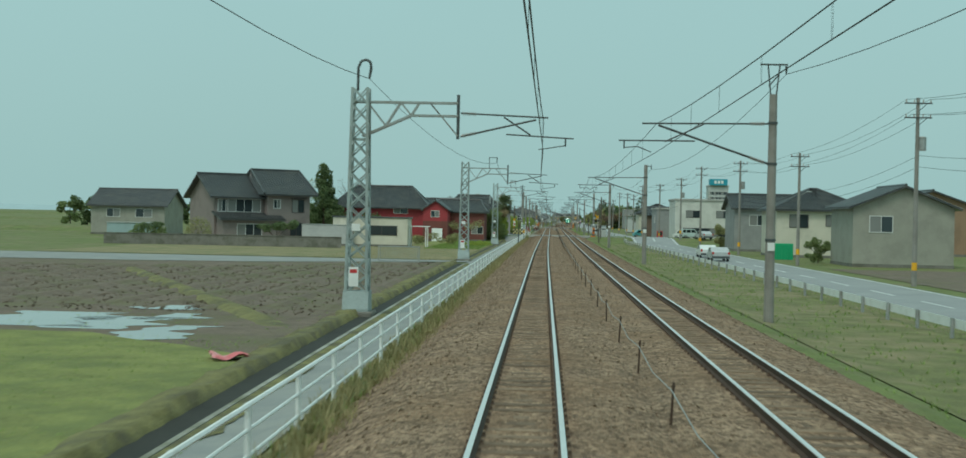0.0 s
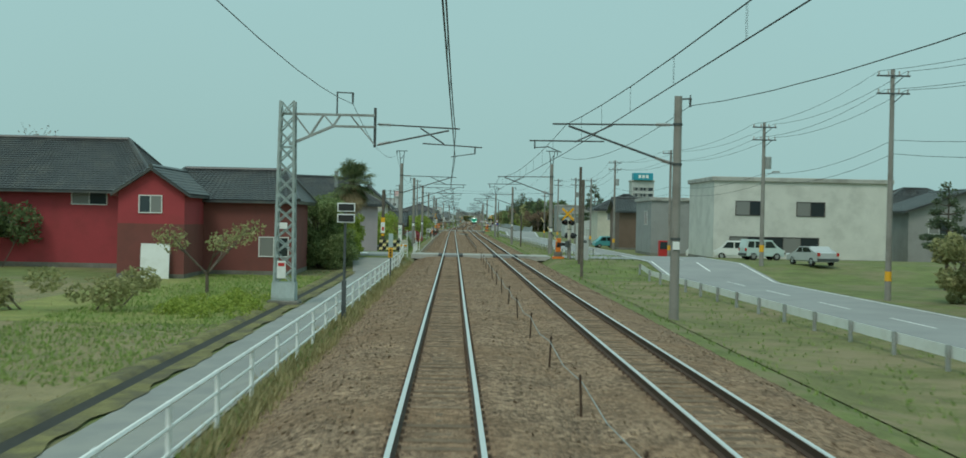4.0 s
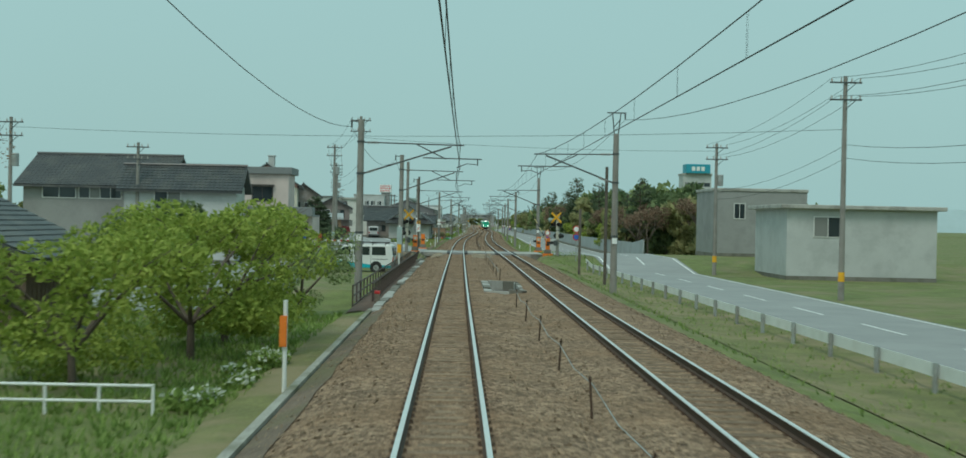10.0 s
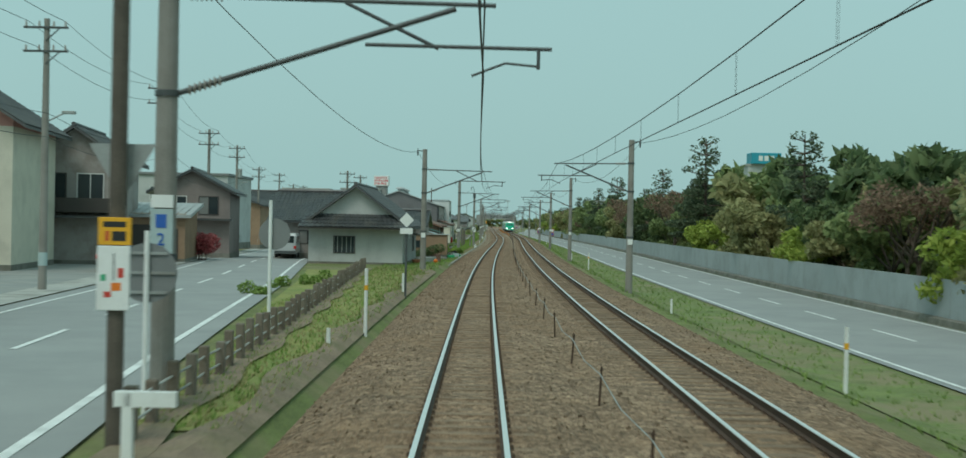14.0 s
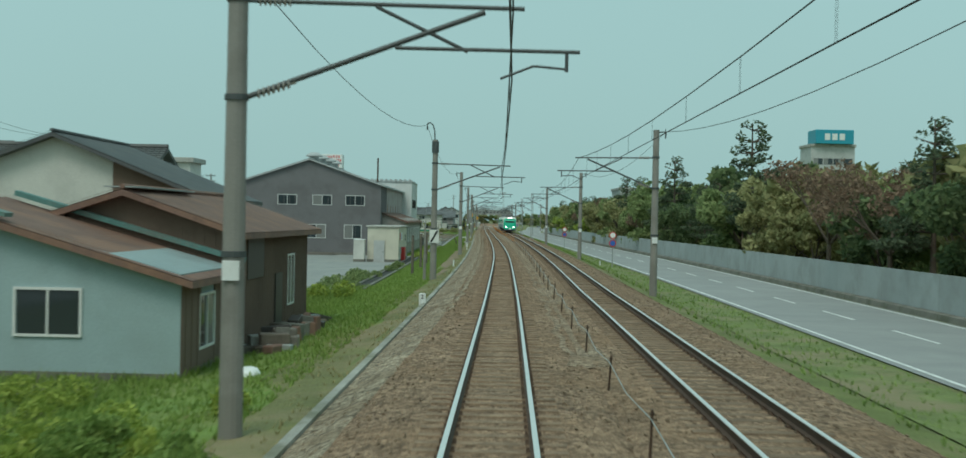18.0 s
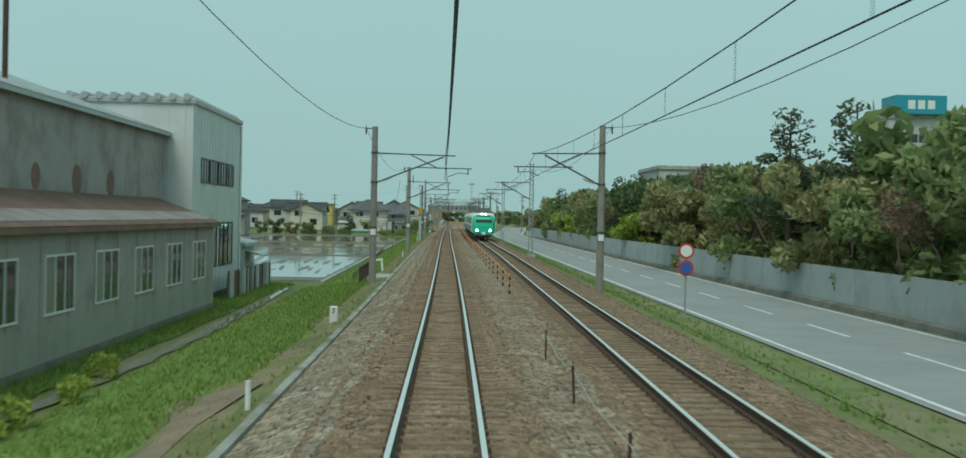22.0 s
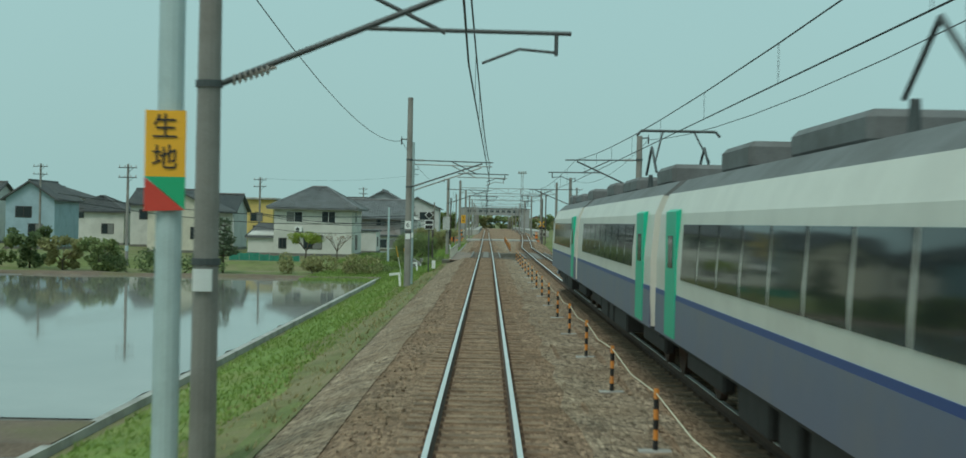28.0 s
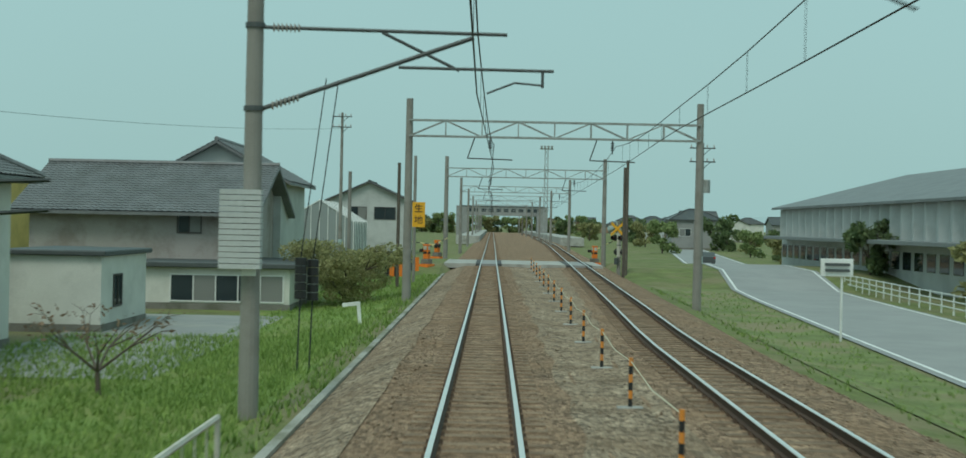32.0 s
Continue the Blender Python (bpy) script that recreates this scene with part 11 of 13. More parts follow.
def train_car(s0, s1, nose=0, panto=False, door_at=None):
    """One car from s0 to s1; nose -1 has a cab at s0, +1 at s1."""
    sm = (s0 + s1) / 2
    L = s1 - s0 - 0.5
    m = thing("train_car", sm, second(sm), 0.0, 0, "ivory and blue-grey express railcar with green doors and dark windows", "train car", "express train cars")
    hw = 1.45
    shell = [(-hw + 0.03, 1.0), (-hw, 1.5), (-hw, 2.2), (-hw + 0.06, 2.95), (-hw + 0.2, 3.3), (hw - 0.2, 3.3), (hw - 0.06, 2.95), (hw, 2.2), (hw, 1.5), (hw - 0.03, 1.0)]
    y0, y1 = -L / 2, L / 2
    c0, c1 = (y0 + 2.2 if nose < 0 else y0), (y1 - 2.2 if nose > 0 else y1)
    bm = bmesh.new()
    prism(bm, shell, c0, c1, "y")
    body = part("body", bm, M["tr_white"], m)
    for z0, z1, mt, nm, o in ((0.98, 1.62, M["tr_blue"], "lower_band", 0.012), (1.62, 1.70, M["tr_line"], "thin_line", 0.010)):
        for sx in (-1, 1):
            bm = bmesh.new()
            prism(bm, [(sx * (hw - 0.02), z0), (sx * (hw + o), z0), (sx * (hw + o), z1), (sx * (hw - 0.02), z1)], c0, c1, "y")
            part(nm, bm, mt, body)
    bm = bmesh.new()
    prism(bm, [(-hw + 0.2, 3.28), (-0.95, 3.55), (-0.4, 3.66), (0.4, 3.66), (0.95, 3.55), (hw - 0.2, 3.28)], c0, c1, "y")
    part("roof", bm, M["tr_roof"], m)
    dy = (door_at if door_at is not None else s0 + 1.6) - sm
    for sx in (-1, 1):
        bm = bmesh.new()
        prism(bm, [(sx * (hw - 0.03), 1.02), (sx * (hw + 0.022), 1.02), (sx * (hw + 0.022), 2.98), (sx * (hw - 0.06), 3.02)], dy - 0.55, dy + 0.55, "y")
        d = part("door", bm, M["tr_green"], m, "bright green passenger door")
        part("door_pane", solid((min(sx * hw, sx * (hw + 0.03)), max(sx * hw, sx * (hw + 0.03)), dy - 0.25, dy + 0.25, 2.1, 2.6)), M["tr_glass"], d)
        y = dy + 1.4
        while y + 1.5 < c1 - 0.6:
            bm = bmesh.new()
            prism(bm, [(sx * (hw - 0.05), 1.95), (sx * (hw + 0.014), 1.95), (sx * (hw - 0.026), 2.78), (sx * (hw - 0.09), 2.78)], y, y + 1.4, "y")
            part("window", bm, M["tr_glass"], m)
            y += 1.5
        y = dy - 1.0 - 1.42
        while y > c0 + 0.5:
            bm = bmesh.new()
            prism(bm, [(sx * (hw - 0.05), 1.95), (sx * (hw + 0.014), 1.95), (sx * (hw - 0.026), 2.78), (sx * (hw - 0.09), 2.78)], y, y + 1.4, "y")
            part("window", bm, M["tr_glass"], m)
            y -= 1.5
    for y, w, h in ((-L * 0.3, 2.4, 0.34), (L * 0.05, 3.2, 0.3), (L * 0.33, 2.2, 0.34)):
        bm = bmesh.new()
        bevelled(bm, -0.75, 0.75, y - w / 2, y + w / 2, 3.55, 3.62 + h, 0.08)
        part("roof_unit", bm, M["tr_roof"], m)
    if panto:
        bm = bmesh.new()
        y = -L * 0.12
        for x in (-0.6, 0.6):
            tube(bm, (x, y - 0.9, 3.95), (x, y, 4.55), 0.03, n=6)
            tube(bm, (x, y + 0.9, 3.95), (x, y, 4.55), 0.03, n=6)
            tube(bm, (x, y - 0.7, 4.2), (x * 0.6, y, 4.9), 0.022, n=6)
        tube(bm, (-0.85, y, 4.92), (0.85, y, 4.92), 0.035, n=6)
        tube(bm, (-0.95, y, 4.8), (-0.85, y, 4.92), 0.03, n=6)
        tube(bm, (0.95, y, 4.8), (0.85, y, 4.92), 0.03, n=6)
        for x in (-0.5, 0.5):
            for q in (-0.9, 0.9):
                tube(bm, (x, y + q, 3.6), (x, y + q, 3.95), 0.07, 0.05, 8)
        part("pantograph", bm, M["dark_steel"], m)
    for y, w in ((-L * 0.1, 2.6), (L * 0.12, 1.8), (L * 0.02, 0.9)):
        bm = bmesh.new()
        bevelled(bm, -1.2, 1.2, y - w / 2, y + w / 2, 0.38, 0.98, 0.04)
        part("equipment_box", bm, M["tr_under"], m)
    part("underframe", solid((-1.3, 1.3, c0, c1, 0.85, 1.02)), M["tr_under"], m)
    for by in (-L * 0.36, L * 0.36):
        bm = bmesh.new()
        for sx in (-0.95, 0.95):
            bevelled(bm, sx - 0.09, sx + 0.09, by - 1.6, by + 1.6, 0.42, 0.72, 0.04)
        bevelled(bm, -0.9, 0.9, by - 0.25, by + 0.25, 0.4, 0.8, 0.03)
        bg = part("bogie", bm, M["tr_under"], m)
        for q in (-1.05, 1.05):
            for sx in (-0.566, 0.566):
                bm = bmesh.new()
                tube(bm, (sx - 0.06, by + q, 0.43), (sx + 0.06, by + q, 0.43), 0.43, n=22)
                part("wheel", bm, M["rust"], bg)
    if nose:
        d = nose
        ye = c1 if d > 0 else c0
        rings = [(0.0, 1.45, 1.0, 3.3), (0.5, 1.44, 0.97, 3.28), (1.0, 1.41, 0.94, 3.22), (1.5, 1.36, 0.9, 3.05), (1.9, 1.26, 0.87, 2.72), (2.12, 1.16, 0.84, 2.3), (2.24, 1.06, 0.8, 1.75), (2.26, 1.0, 0.76, 1.2)]

        def shell_of(rows, cap):
            bm = bmesh.new()
            prev = None
            for q, w, zb, zt in rows:
                y = ye + d * q
                pts = [(-w, zb), (-w, (zb + zt) * 0.5), (-w * 0.985, zt - 0.45), (-w * 0.9, zt - 0.16), (-w * 0.66, zt), (w * 0.66, zt), (w * 0.9, zt - 0.16), (w * 0.985, zt - 0.45), (w, (zb + zt) * 0.5), (w, zb)]
                ring = [bm.verts.new((x, y, z)) for x, z in pts]
                if prev:
                    for i in range(10):
                        j = (i + 1) % 10
                        bm.faces.new((prev[i], prev[j], ring[j], ring[i]))
                prev = ring
            if cap:
                bm.faces.new(prev)
            bmesh.ops.recalc_face_normals(bm, faces=bm.faces[:])
            return bm
        nz = part("nose", shell_of(rings[:4], False), M["tr_white"], m, "rounded ivory cab end")
        part("green_front", shell_of(rings[3:], True), M["tr_green"], nz, "bright green cab front")
        bm = bmesh.new()
        a = ye + d * 2.24
        v = [bm.verts.new(p) for p in ((-1.0, a, 2.22), (1.0, a, 2.22), (0.85, ye + d * 1.62, 3.0), (-0.85, ye + d * 1.62, 3.0), (-1.0, a - d * 0.15, 2.22), (1.0, a - d * 0.15, 2.22), (0.85, ye + d * 1.35, 3.0), (-0.85, ye + d * 1.35, 3.0))]
        for f in ((0, 1, 2, 3), (7, 6, 5, 4), (0, 4, 5, 1), (1, 5, 6, 2), (2, 6, 7, 3), (3, 7, 4, 0)):
            bm.faces.new([v[i] for i in f])
        part("windscreen", bm, M["tr_glass"], nz)
        bm = bmesh.new()
        prism(bm, [(-1.15, 0.55), (1.15, 0.55), (1.0, 1.0), (-1.0, 1.0)], ye + d * 1.5, ye + d * 2.15, "y")
        part("skirt", bm, M["tr_blue"], nz)
        for x, z in ((-0.8, 1.2), (0.8, 1.2), (-0.22, 3.14), (0.22, 3.14)):
            bm = bmesh.new()
            y = ye + d * (2.26 if z < 2 else 1.35)
            tube(bm, (x, y, z), (x, y + d * 0.08, z), 0.13, n=14)
            part("headlamp", bm, lamp_mat if d < 0 else M["lamp_red"], nz)
        part("coupler_cover", solid((-0.22, 0.22, min(ye + d * 2.1, ye + d * 2.4), max(ye + d * 2.1, ye + d * 2.4), 0.7, 1.0)), M["white"], nz)
    return m


train_car(823.5, 842.6, -1, False, 840.8)
train_car(842.6, 861.2, 0, True, 859.2)
train_car(861.2, 880.0, 0, True, 863.0)
train_car(880.0, 897.0, 1, False, 881.6)

# ---------------------------------------------------------------- details on the buildings
def attach(name, s, off, label, category, z=0.0, turn=0.0):
    return thing(name, s, off, z, turn, label, category)


m = attach("entrance_canopy", 432.6, -20.4, "grey projecting canopy band across the pink office front", "canopy")
bm = bmesh.new()
bevelled(bm, -6.1, 6.1, -0.9, 1.2, 2.95, 3.85, 0.03)
part("canopy_band", bm, M["grey_trim"], m)
for x in (1.3, 3.6):
    d = part("shop_door", solid((x, x + 2.0, -0.07, 0.0, -0.2, 2.4)), M["frame_dark"], m, "dark glazed shop door with blue and white panels")
    for k in range(3):
        part("blue_panel", solid((x + 0.15 + 0.62 * k, x + 0.6 + 0.62 * k, -0.085, -0.07, 0.75, 1.3)), M["sign_blue"] if k % 2 == 0 else M["white"], d)
m = thing("post_box", 431.6, -13.6, label="red cylindrical post box before the pink office", category="post box")
bm = bmesh.new()
tube(bm, (0, 0, -0.1), (0, 0, 0.6), 0.09, n=12)
bevelled(bm, -0.24, 0.24, -0.2, 0.2, 0.6, 1.35, 0.06)
part("box", bm, M["red"], m)
part("slot", solid((-0.15, 0.15, -0.21, -0.2, 1.12, 1.18)), M["black"], m)
m = attach("chimney", 496.5, -28.4, "pale rendered chimney on the salmon house", "chimney", 10.3)
bm = bmesh.new()
bevelled(bm, -0.45, 0.45, -0.45, 0.45, -0.6, 1.5, 0.03)
box(bm, -0.55, 0.55, -0.55, 0.55, 1.5, 1.65)
part("shaft", bm, W["pale_grey"], m)
for x, z in ((-31.0, 5.6), (-27.0, 5.6), (-25.7, 5.6)):
    m = attach("air_conditioner", 492.85, x, "white outdoor air conditioner unit on the wall", "air conditioner", z)
    part("casing", solid((-0.4, 0.4, -0.3, 0.15, 0, 0.6)), M["white"], m)
    bm = bmesh.new()
    tube(bm, (-0.1, -0.31, 0.3), (-0.1, -0.3, 0.3), 0.22, n=16)
    part("fan_grille", bm, M["grey_trim"], m)
m = attach("wall_vent", 241.9, -9.3, "grey box vent on the lilac wall", "vent", 2.9)
part("hood", solid((-0.25, 0.25, -0.3, 0.1, 0, 0.55)), M["galv"], m)
for k in range(4):
    m = attach("roof_ventilator", 694 + 6.5 * k, -20.65, "silver round roof ventilator on the warehouse ridge", "ventilator", 8.9)
    bm = bmesh.new()
    tube(bm, (0, 0, -0.3), (0, 0, 0.5), 0.5, n=14)
    tube(bm, (0, 0, 0.5), (0, 0, 0.62), 0.95, 0.95, 16)
    tube(bm, (0, 0, 0.62), (0, 0, 0.95), 0.95, 0.45, 16)
    part("cowl", bm, M["silver_roof"], m)
m = attach("flue", 712, -15, "thin dark flue pipe on the warehouse roof", "flue", 7.0)
bm = bmesh.new()
tube(bm, (0, 0, -0.4), (0, 0, 3.2), 0.1, n=10)
part("pipe", bm, M["rust"], m)
m = attach("plank_stack", 688.2, -19.4, "stack of grey weathered planks by the warehouse", "planks", None)
for k in range(10):
    part("plank", solid((-2.0 + 0.15 * (k % 3), 1.6 + 0.2 * (k % 4), -0.6 + 0.3 * (k % 4), -0.36 + 0.3 * (k % 4), 0.02 + 0.11 * (k // 4), 0.11 + 0.11 * (k // 4))), M["walk"], m)
m = attach("hut_door", 669.1, -11.2, "pale grey steel door of the hut", "door", None)
part("leaf", solid((-0.5, 0.5, -0.03, 0.02, 0.05, 2.05)), W["pale_grey"], m)
part("knob", solid((0.34, 0.4, -0.07, -0.03, 0.95, 1.05)), M["dark_steel"], m)
m = attach("fire_cabinet", 673.4, -9.22, "red fire hose cabinet against the hut", "cabinet", None)
bm = bmesh.new()
bevelled(bm, -0.17, 0.17, -0.95, 0.95, 0.0, 1.4, 0.02)
part("case", bm, M["red"], m)
m = attach("wall_board", 672.2, -9.395, "red and white notice boards on the hut wall", "notice", 0.0)
part("red_board", solid((0.0, 0.03, -1.5, -0.6, 0.6, 1.3)), M["red"], m)
part("white_board", solid((0.0, 0.03, -0.4, 1.9, 0.6, 1.3)), M["white"], m)
part("dark_bar", solid((0.03, 0.04, 0.4, 0.7, 0.7, 1.2)), M["sign_blue"], m)
# roof sign of pale panels with red bars
m = attach("roof_sign", 873.8, -39.4, "weathered white roof sign box with red bars", "sign", 14.9)
m.scale = (0.8, 0.9, 0.92)
bm = bmesh.new()
bevelled(bm, -3.2, 3.2, -0.4, 5.0, 0.0, 3.7, 0.05)
part("box", bm, M["white"], m)
rs = random.Random(4)
for r in range(3):
    x = -2.9
    while x < 2.5:
        w_ = rs.uniform(0.35, 0.8)
        part("red_bar", solid((x, x + w_, -0.43, -0.4, 0.35 + 1.1 * r + rs.uniform(0, 0.15), 1.05 + 1.1 * r + rs.uniform(0, 0.25))), M["faded_red"], m)
        x += w_ + rs.uniform(0.12, 0.3)
m = attach("air_conditioner", 865.9, -42.2, "white outdoor air conditioner at the office foot", "air conditioner", None)
part("casing", solid((-0.8, 0.8, -0.8, 0.0, 0, 1.5)), M["white"], m)
bm = bmesh.new()
tube(bm, (0, -0.82, 0.75), (0, -0.8, 0.75), 0.55, n=18)
part("fan_grille", bm, M["dark_steel"], m)
house("office_building", 706, -46.5, -37.2, 6, 8.9, "white", "flat", 0.6, 0.5, "concrete", windows=[("f", -40.2, -38.4, 4.6, 6.0, D_), ("f", -40.2, -38.4, 0.8, 2.4, D_), ("f", -42.5, -40.5, 4.6, 6.0, D_)], label="white three-storey office behind the yard", category="office", group="")
m = attach("gas_holder", 800, -60, "round green netted gas holder dome", "gas holder", -1.5)
bm = bmesh.new()
bmesh.ops.create_uvsphere(bm, u_segments=28, v_segments=16, radius=6.5)
for v_ in bm.verts:
    v_.co.z = v_.co.z * 0.95 + 5.2
part("dome", bm, M["net_green"] if "net_green" in M else M["teal_roof"], m, smooth=True)
for k in range(8):
    a = math.pi * k / 4
    bm = bmesh.new()
    tube(bm, (math.cos(a) * 6.3, math.sin(a) * 6.3, -0.3), (math.cos(a) * 6.3, math.sin(a) * 6.3, 5.2), 0.15, n=8)
    part("support_leg", bm, M["galv"], m)
right_house("office_hall", 862, 32, 28, 20, 10.6, "pale_grey", kind="flat", rise=0.6, over=0.3, roof_mat="concrete", windows=[("f", 33 + 3.3 * i, 36 + 3.3 * i, 7.2, 9.8, {"panes": 3, "mat": "white"}) for i in range(8)], label="long pale office hall with banded windows behind the trees")
right_house("works_tower", 990, 111, 15, 15, 30, "pale_grey", kind="flat", rise=1.0, over=0.4, roof_mat="concrete", windows=[("f", 112 + 3.4 * (i % 4), 115 + 3.4 * (i % 4), 20 + 4 * (i // 4), 22 + 4 * (i // 4), D_) for i in range(8)], label="tall pale office tower far behind the trees")
m = attach("tower_sign", 989, 118.5, "turquoise sign box with pale shapes on the tower", "sign", 31.0)
bm = bmesh.new()
bevelled(bm, -6.5, 6.5, -1, 10, 0, 4.8, 0.1)
part("box", bm, M["sign_teal"], m)
for k in range(3):
    part("pale_shape", solid((-3.4 + 2.5 * k, -1.6 + 2.5 * k, -1.06, -1.0, 1.3, 3.5)), M["white"], m)
right_house("storehouse", 963, 25, 20, 15, 5.2, "white", kind="gy", rise=2.0, over=0.6, roof_mat="slate", tiles=False, windows=[("f", 27, 31.5, 3.2, 4.4, {"panes": 4, "mat": "dark"}), ("f", 33, 37.5, 3.2, 4.4, {"panes": 4, "mat": "dark"}), ("f", 27, 29, 0.2, 1.6, D_)] + [("l", 965 + 3.2 * i, 967.2 + 3.2 * i, 3.0, 4.3, D_) for i in range(4)] + [("l", 965 + 3.2 * i, 967.2 + 3.2 * i, 0.1, 1.5, D_) for i in range(4)],
            label="white two-storey building with a low gable roof across the road")


def fluted_hall(s0, s1, off):
    h = thing("assembly_hall", s0, off, 0.0, label="pale concrete hall with fluted walls and a grey roof", category="hall")
    L, z = s1 - s0, gz(s0, off)
    part("wall", solid((0.0, 24.0, 0.0, L, z - 0.2, 5.0)), W["pale_grey"], h)
    bm = bmesh.new()
    prism(bm, [(-0.9, 4.95), (12.0, 8.4), (24.9, 4.95), (24.9, 4.75), (12.0, 8.15), (-0.9, 4.75)], -0.8, L + 0.8, "y")
    part("roof", bm, M["pale_tile"], h)
    bm = bmesh.new()
    prism(bm, [(0.0, 4.95), (24.0, 4.95), (12.0, 8.14)], 0.0, L, "y")
    part("gable_wall", bm, W["pale_grey"], h)
    n = int(L / 2.4)
    for i in range(n):
        y = L * (i + 0.5) / n
        bm = bmesh.new()
        prism(bm, [(0.0, y - 0.75), (0.0, y + 0.75), (-0.45, y + 0.12), (-0.45, y - 0.12)], 2.3, 4.75, "z")
        part("flute", bm, W["pale_grey"], h)
    bm = bmesh.new()
    bevelled(bm, -2.2, 0.05, 2.0, L - 2.0, 2.0, 2.3, 0.04)
    part("canopy", bm, M["grey_trim"], h)
    for i in range(n):
        y = L * (i + 0.5) / n
        bm = bmesh.new()
        box(bm, -0.04, 0.02, y - 0.8, y + 0.8, 0.3, 1.5)
        part("window", bm, M["glass"], h)
    return h


fluted_hall(1018, 1078, 28)
m = attach("carport", 348, 27, "white flat-roofed carport across the road", "carport", None)
part("roof_slab", solid((-3.2, 3.2, -3, 3, 2.3, 2.5)), M["white"], m)
for x in (-3.0, 3.0):
    for y in (-2.8, 2.8):
        part("post", solid((x - 0.07, x + 0.07, y - 0.07, y + 0.07, -0.1, 2.3)), M["white"], m)
m = attach("green_container", 137, 24.8, "bright green refuse container beside the road", "container", None)
bm = bmesh.new()
bevelled(bm, -1.3, 1.3, -0.9, 0.9, -0.05, 1.7, 0.04)
part("box", bm, M["sign_green"], m)
for k in range(4):
    part("rib", solid((-1.1 + 0.6 * k, -1.0 + 0.6 * k, -0.95, -0.9, 0.1, 1.6)), M["sign_green"], m)
m = attach("vending_machine", 259, 22.5, "red vending machine against the grey building", "vending machine", None)
bm = bmesh.new()
bevelled(bm, -0.55, 0.55, -0.4, 0.4, 0, 1.85, 0.03)
part("case", bm, M["red"], m)
part("display", solid((-0.45, 0.45, -0.42, -0.4, 0.95, 1.7)), M["glass"], m)
# backyard clutter
m = thing("oil_drum", 529.6, -4.1, label="rusty steel drum standing on the grass", category="drum")
bm = bmesh.new()
tube(bm, (0, 0, -0.03), (0, 0, 0.62), 0.26, 0.26, 18)
for z in (0.2, 0.42, 0.6):
    tube(bm, (0, 0, z), (0, 0, z + 0.03), 0.275, 0.275, 18)
part("drum", bm, M["rust_roof"], m)
m = thing("concrete_beam", 526, -4.75, turn=-12, label="pale concrete beam lying on the grass", category="beam")
bm = bmesh.new()
bevelled(bm, -0.2, 0.2, -2.2, 2.2, -0.03, 0.42, 0.02)
part("beam", bm, M["concrete"], m)
m = thing("orange_buoy", 525.3, -4.0, label="faded orange round float on the grass", category="float")
bm = bmesh.new()
bmesh.ops.create_uvsphere(bm, u_segments=16, v_segments=10, radius=0.17)
for v_ in bm.verts:
    v_.co.z += 0.15
part("float", bm, M["orange"], m, smooth=True)
for k in range(3):
    m = thing("flower_pot", 521.4 + 0.5 * k, -5.35 + 0.1 * k, label="terracotta flower pot at the hut wall", category="flower pot", group="flower pots")
    bm = bmesh.new()
    tube(bm, (0, 0, 0), (0, 0, 0.26), 0.11, 0.17, 14)
    tube(bm, (0, 0, 0.24), (0, 0, 0.3), 0.19, 0.19, 14)
    part("pot", bm, M["terracotta"], m)
for s, o, c, w_, d_, h_ in ((551, -4.0, "sign_green", 0.7, 0.5, 0.3), (551.5, -3.55, "cyan_steel", 0.6, 0.5, 0.4), (552.6, -3.9, "white", 0.7, 0.5, 0.35), (553.4, -3.5, "sign_green", 0.6, 0.6, 0.25), (554.2, -4.1, "galv", 0.5, 0.5, 0.5), (298, -6.9, "cyan_steel", 0.8, 0.5, 0.5), (297, -7.6, "galv", 0.9, 0.7, 0.4), (310, -8.6, "sign_teal", 0.9, 0.6, 0.3), (299.5, -7.4, "walk", 1.2, 0.3, 0.25)):
    m = thing("plastic_crate", s, o, turn=17 * (int(s) % 5), label="plastic garden tub lying in the yard", category="tub", group="garden tubs")
    bm = bmesh.new()
    prism(bm, [(-w_ / 2 * 0.85, 0), (w_ / 2 * 0.85, 0), (w_ / 2, h_), (w_ / 2 - 0.04, h_), (w_ / 2 * 0.85 - 0.04, 0.04), (-w_ / 2 * 0.85 + 0.04, 0.04), (-w_ / 2 + 0.04, h_), (-w_ / 2, h_)], -d_ / 2, d_ / 2, "y")
    for y in (-d_ / 2, d_ / 2 - 0.03):
        prism(bm, [(-w_ / 2 * 0.85, 0), (w_ / 2 * 0.85, 0), (w_ / 2, h_), (-w_ / 2, h_)], y, y + 0.03, "y")
    part("shell", bm, M[c], m)
rs = random.Random(8)
for k in range(16):
    s, o = 583 + rs.uniform(0, 9), -6.4 + rs.uniform(-0.6, 0.5)
    m = thing("scrap_piece", s, o, turn=rs.uniform(0, 180), label="rusty scrap lying against the dark shed", category="scrap", group="scrap heap")
    bm = bmesh.new()
    bevelled(bm, -rs.uniform(0.2, 0.5), rs.uniform(0.2, 0.5), -0.2, rs.uniform(0.1, 0.4), -0.03, rs.uniform(0.15, 0.6), 0.03)
    part("piece", bm, M[rs.choice(("rust_roof", "walk", "galv", "concrete_dark", "timber"))], m)
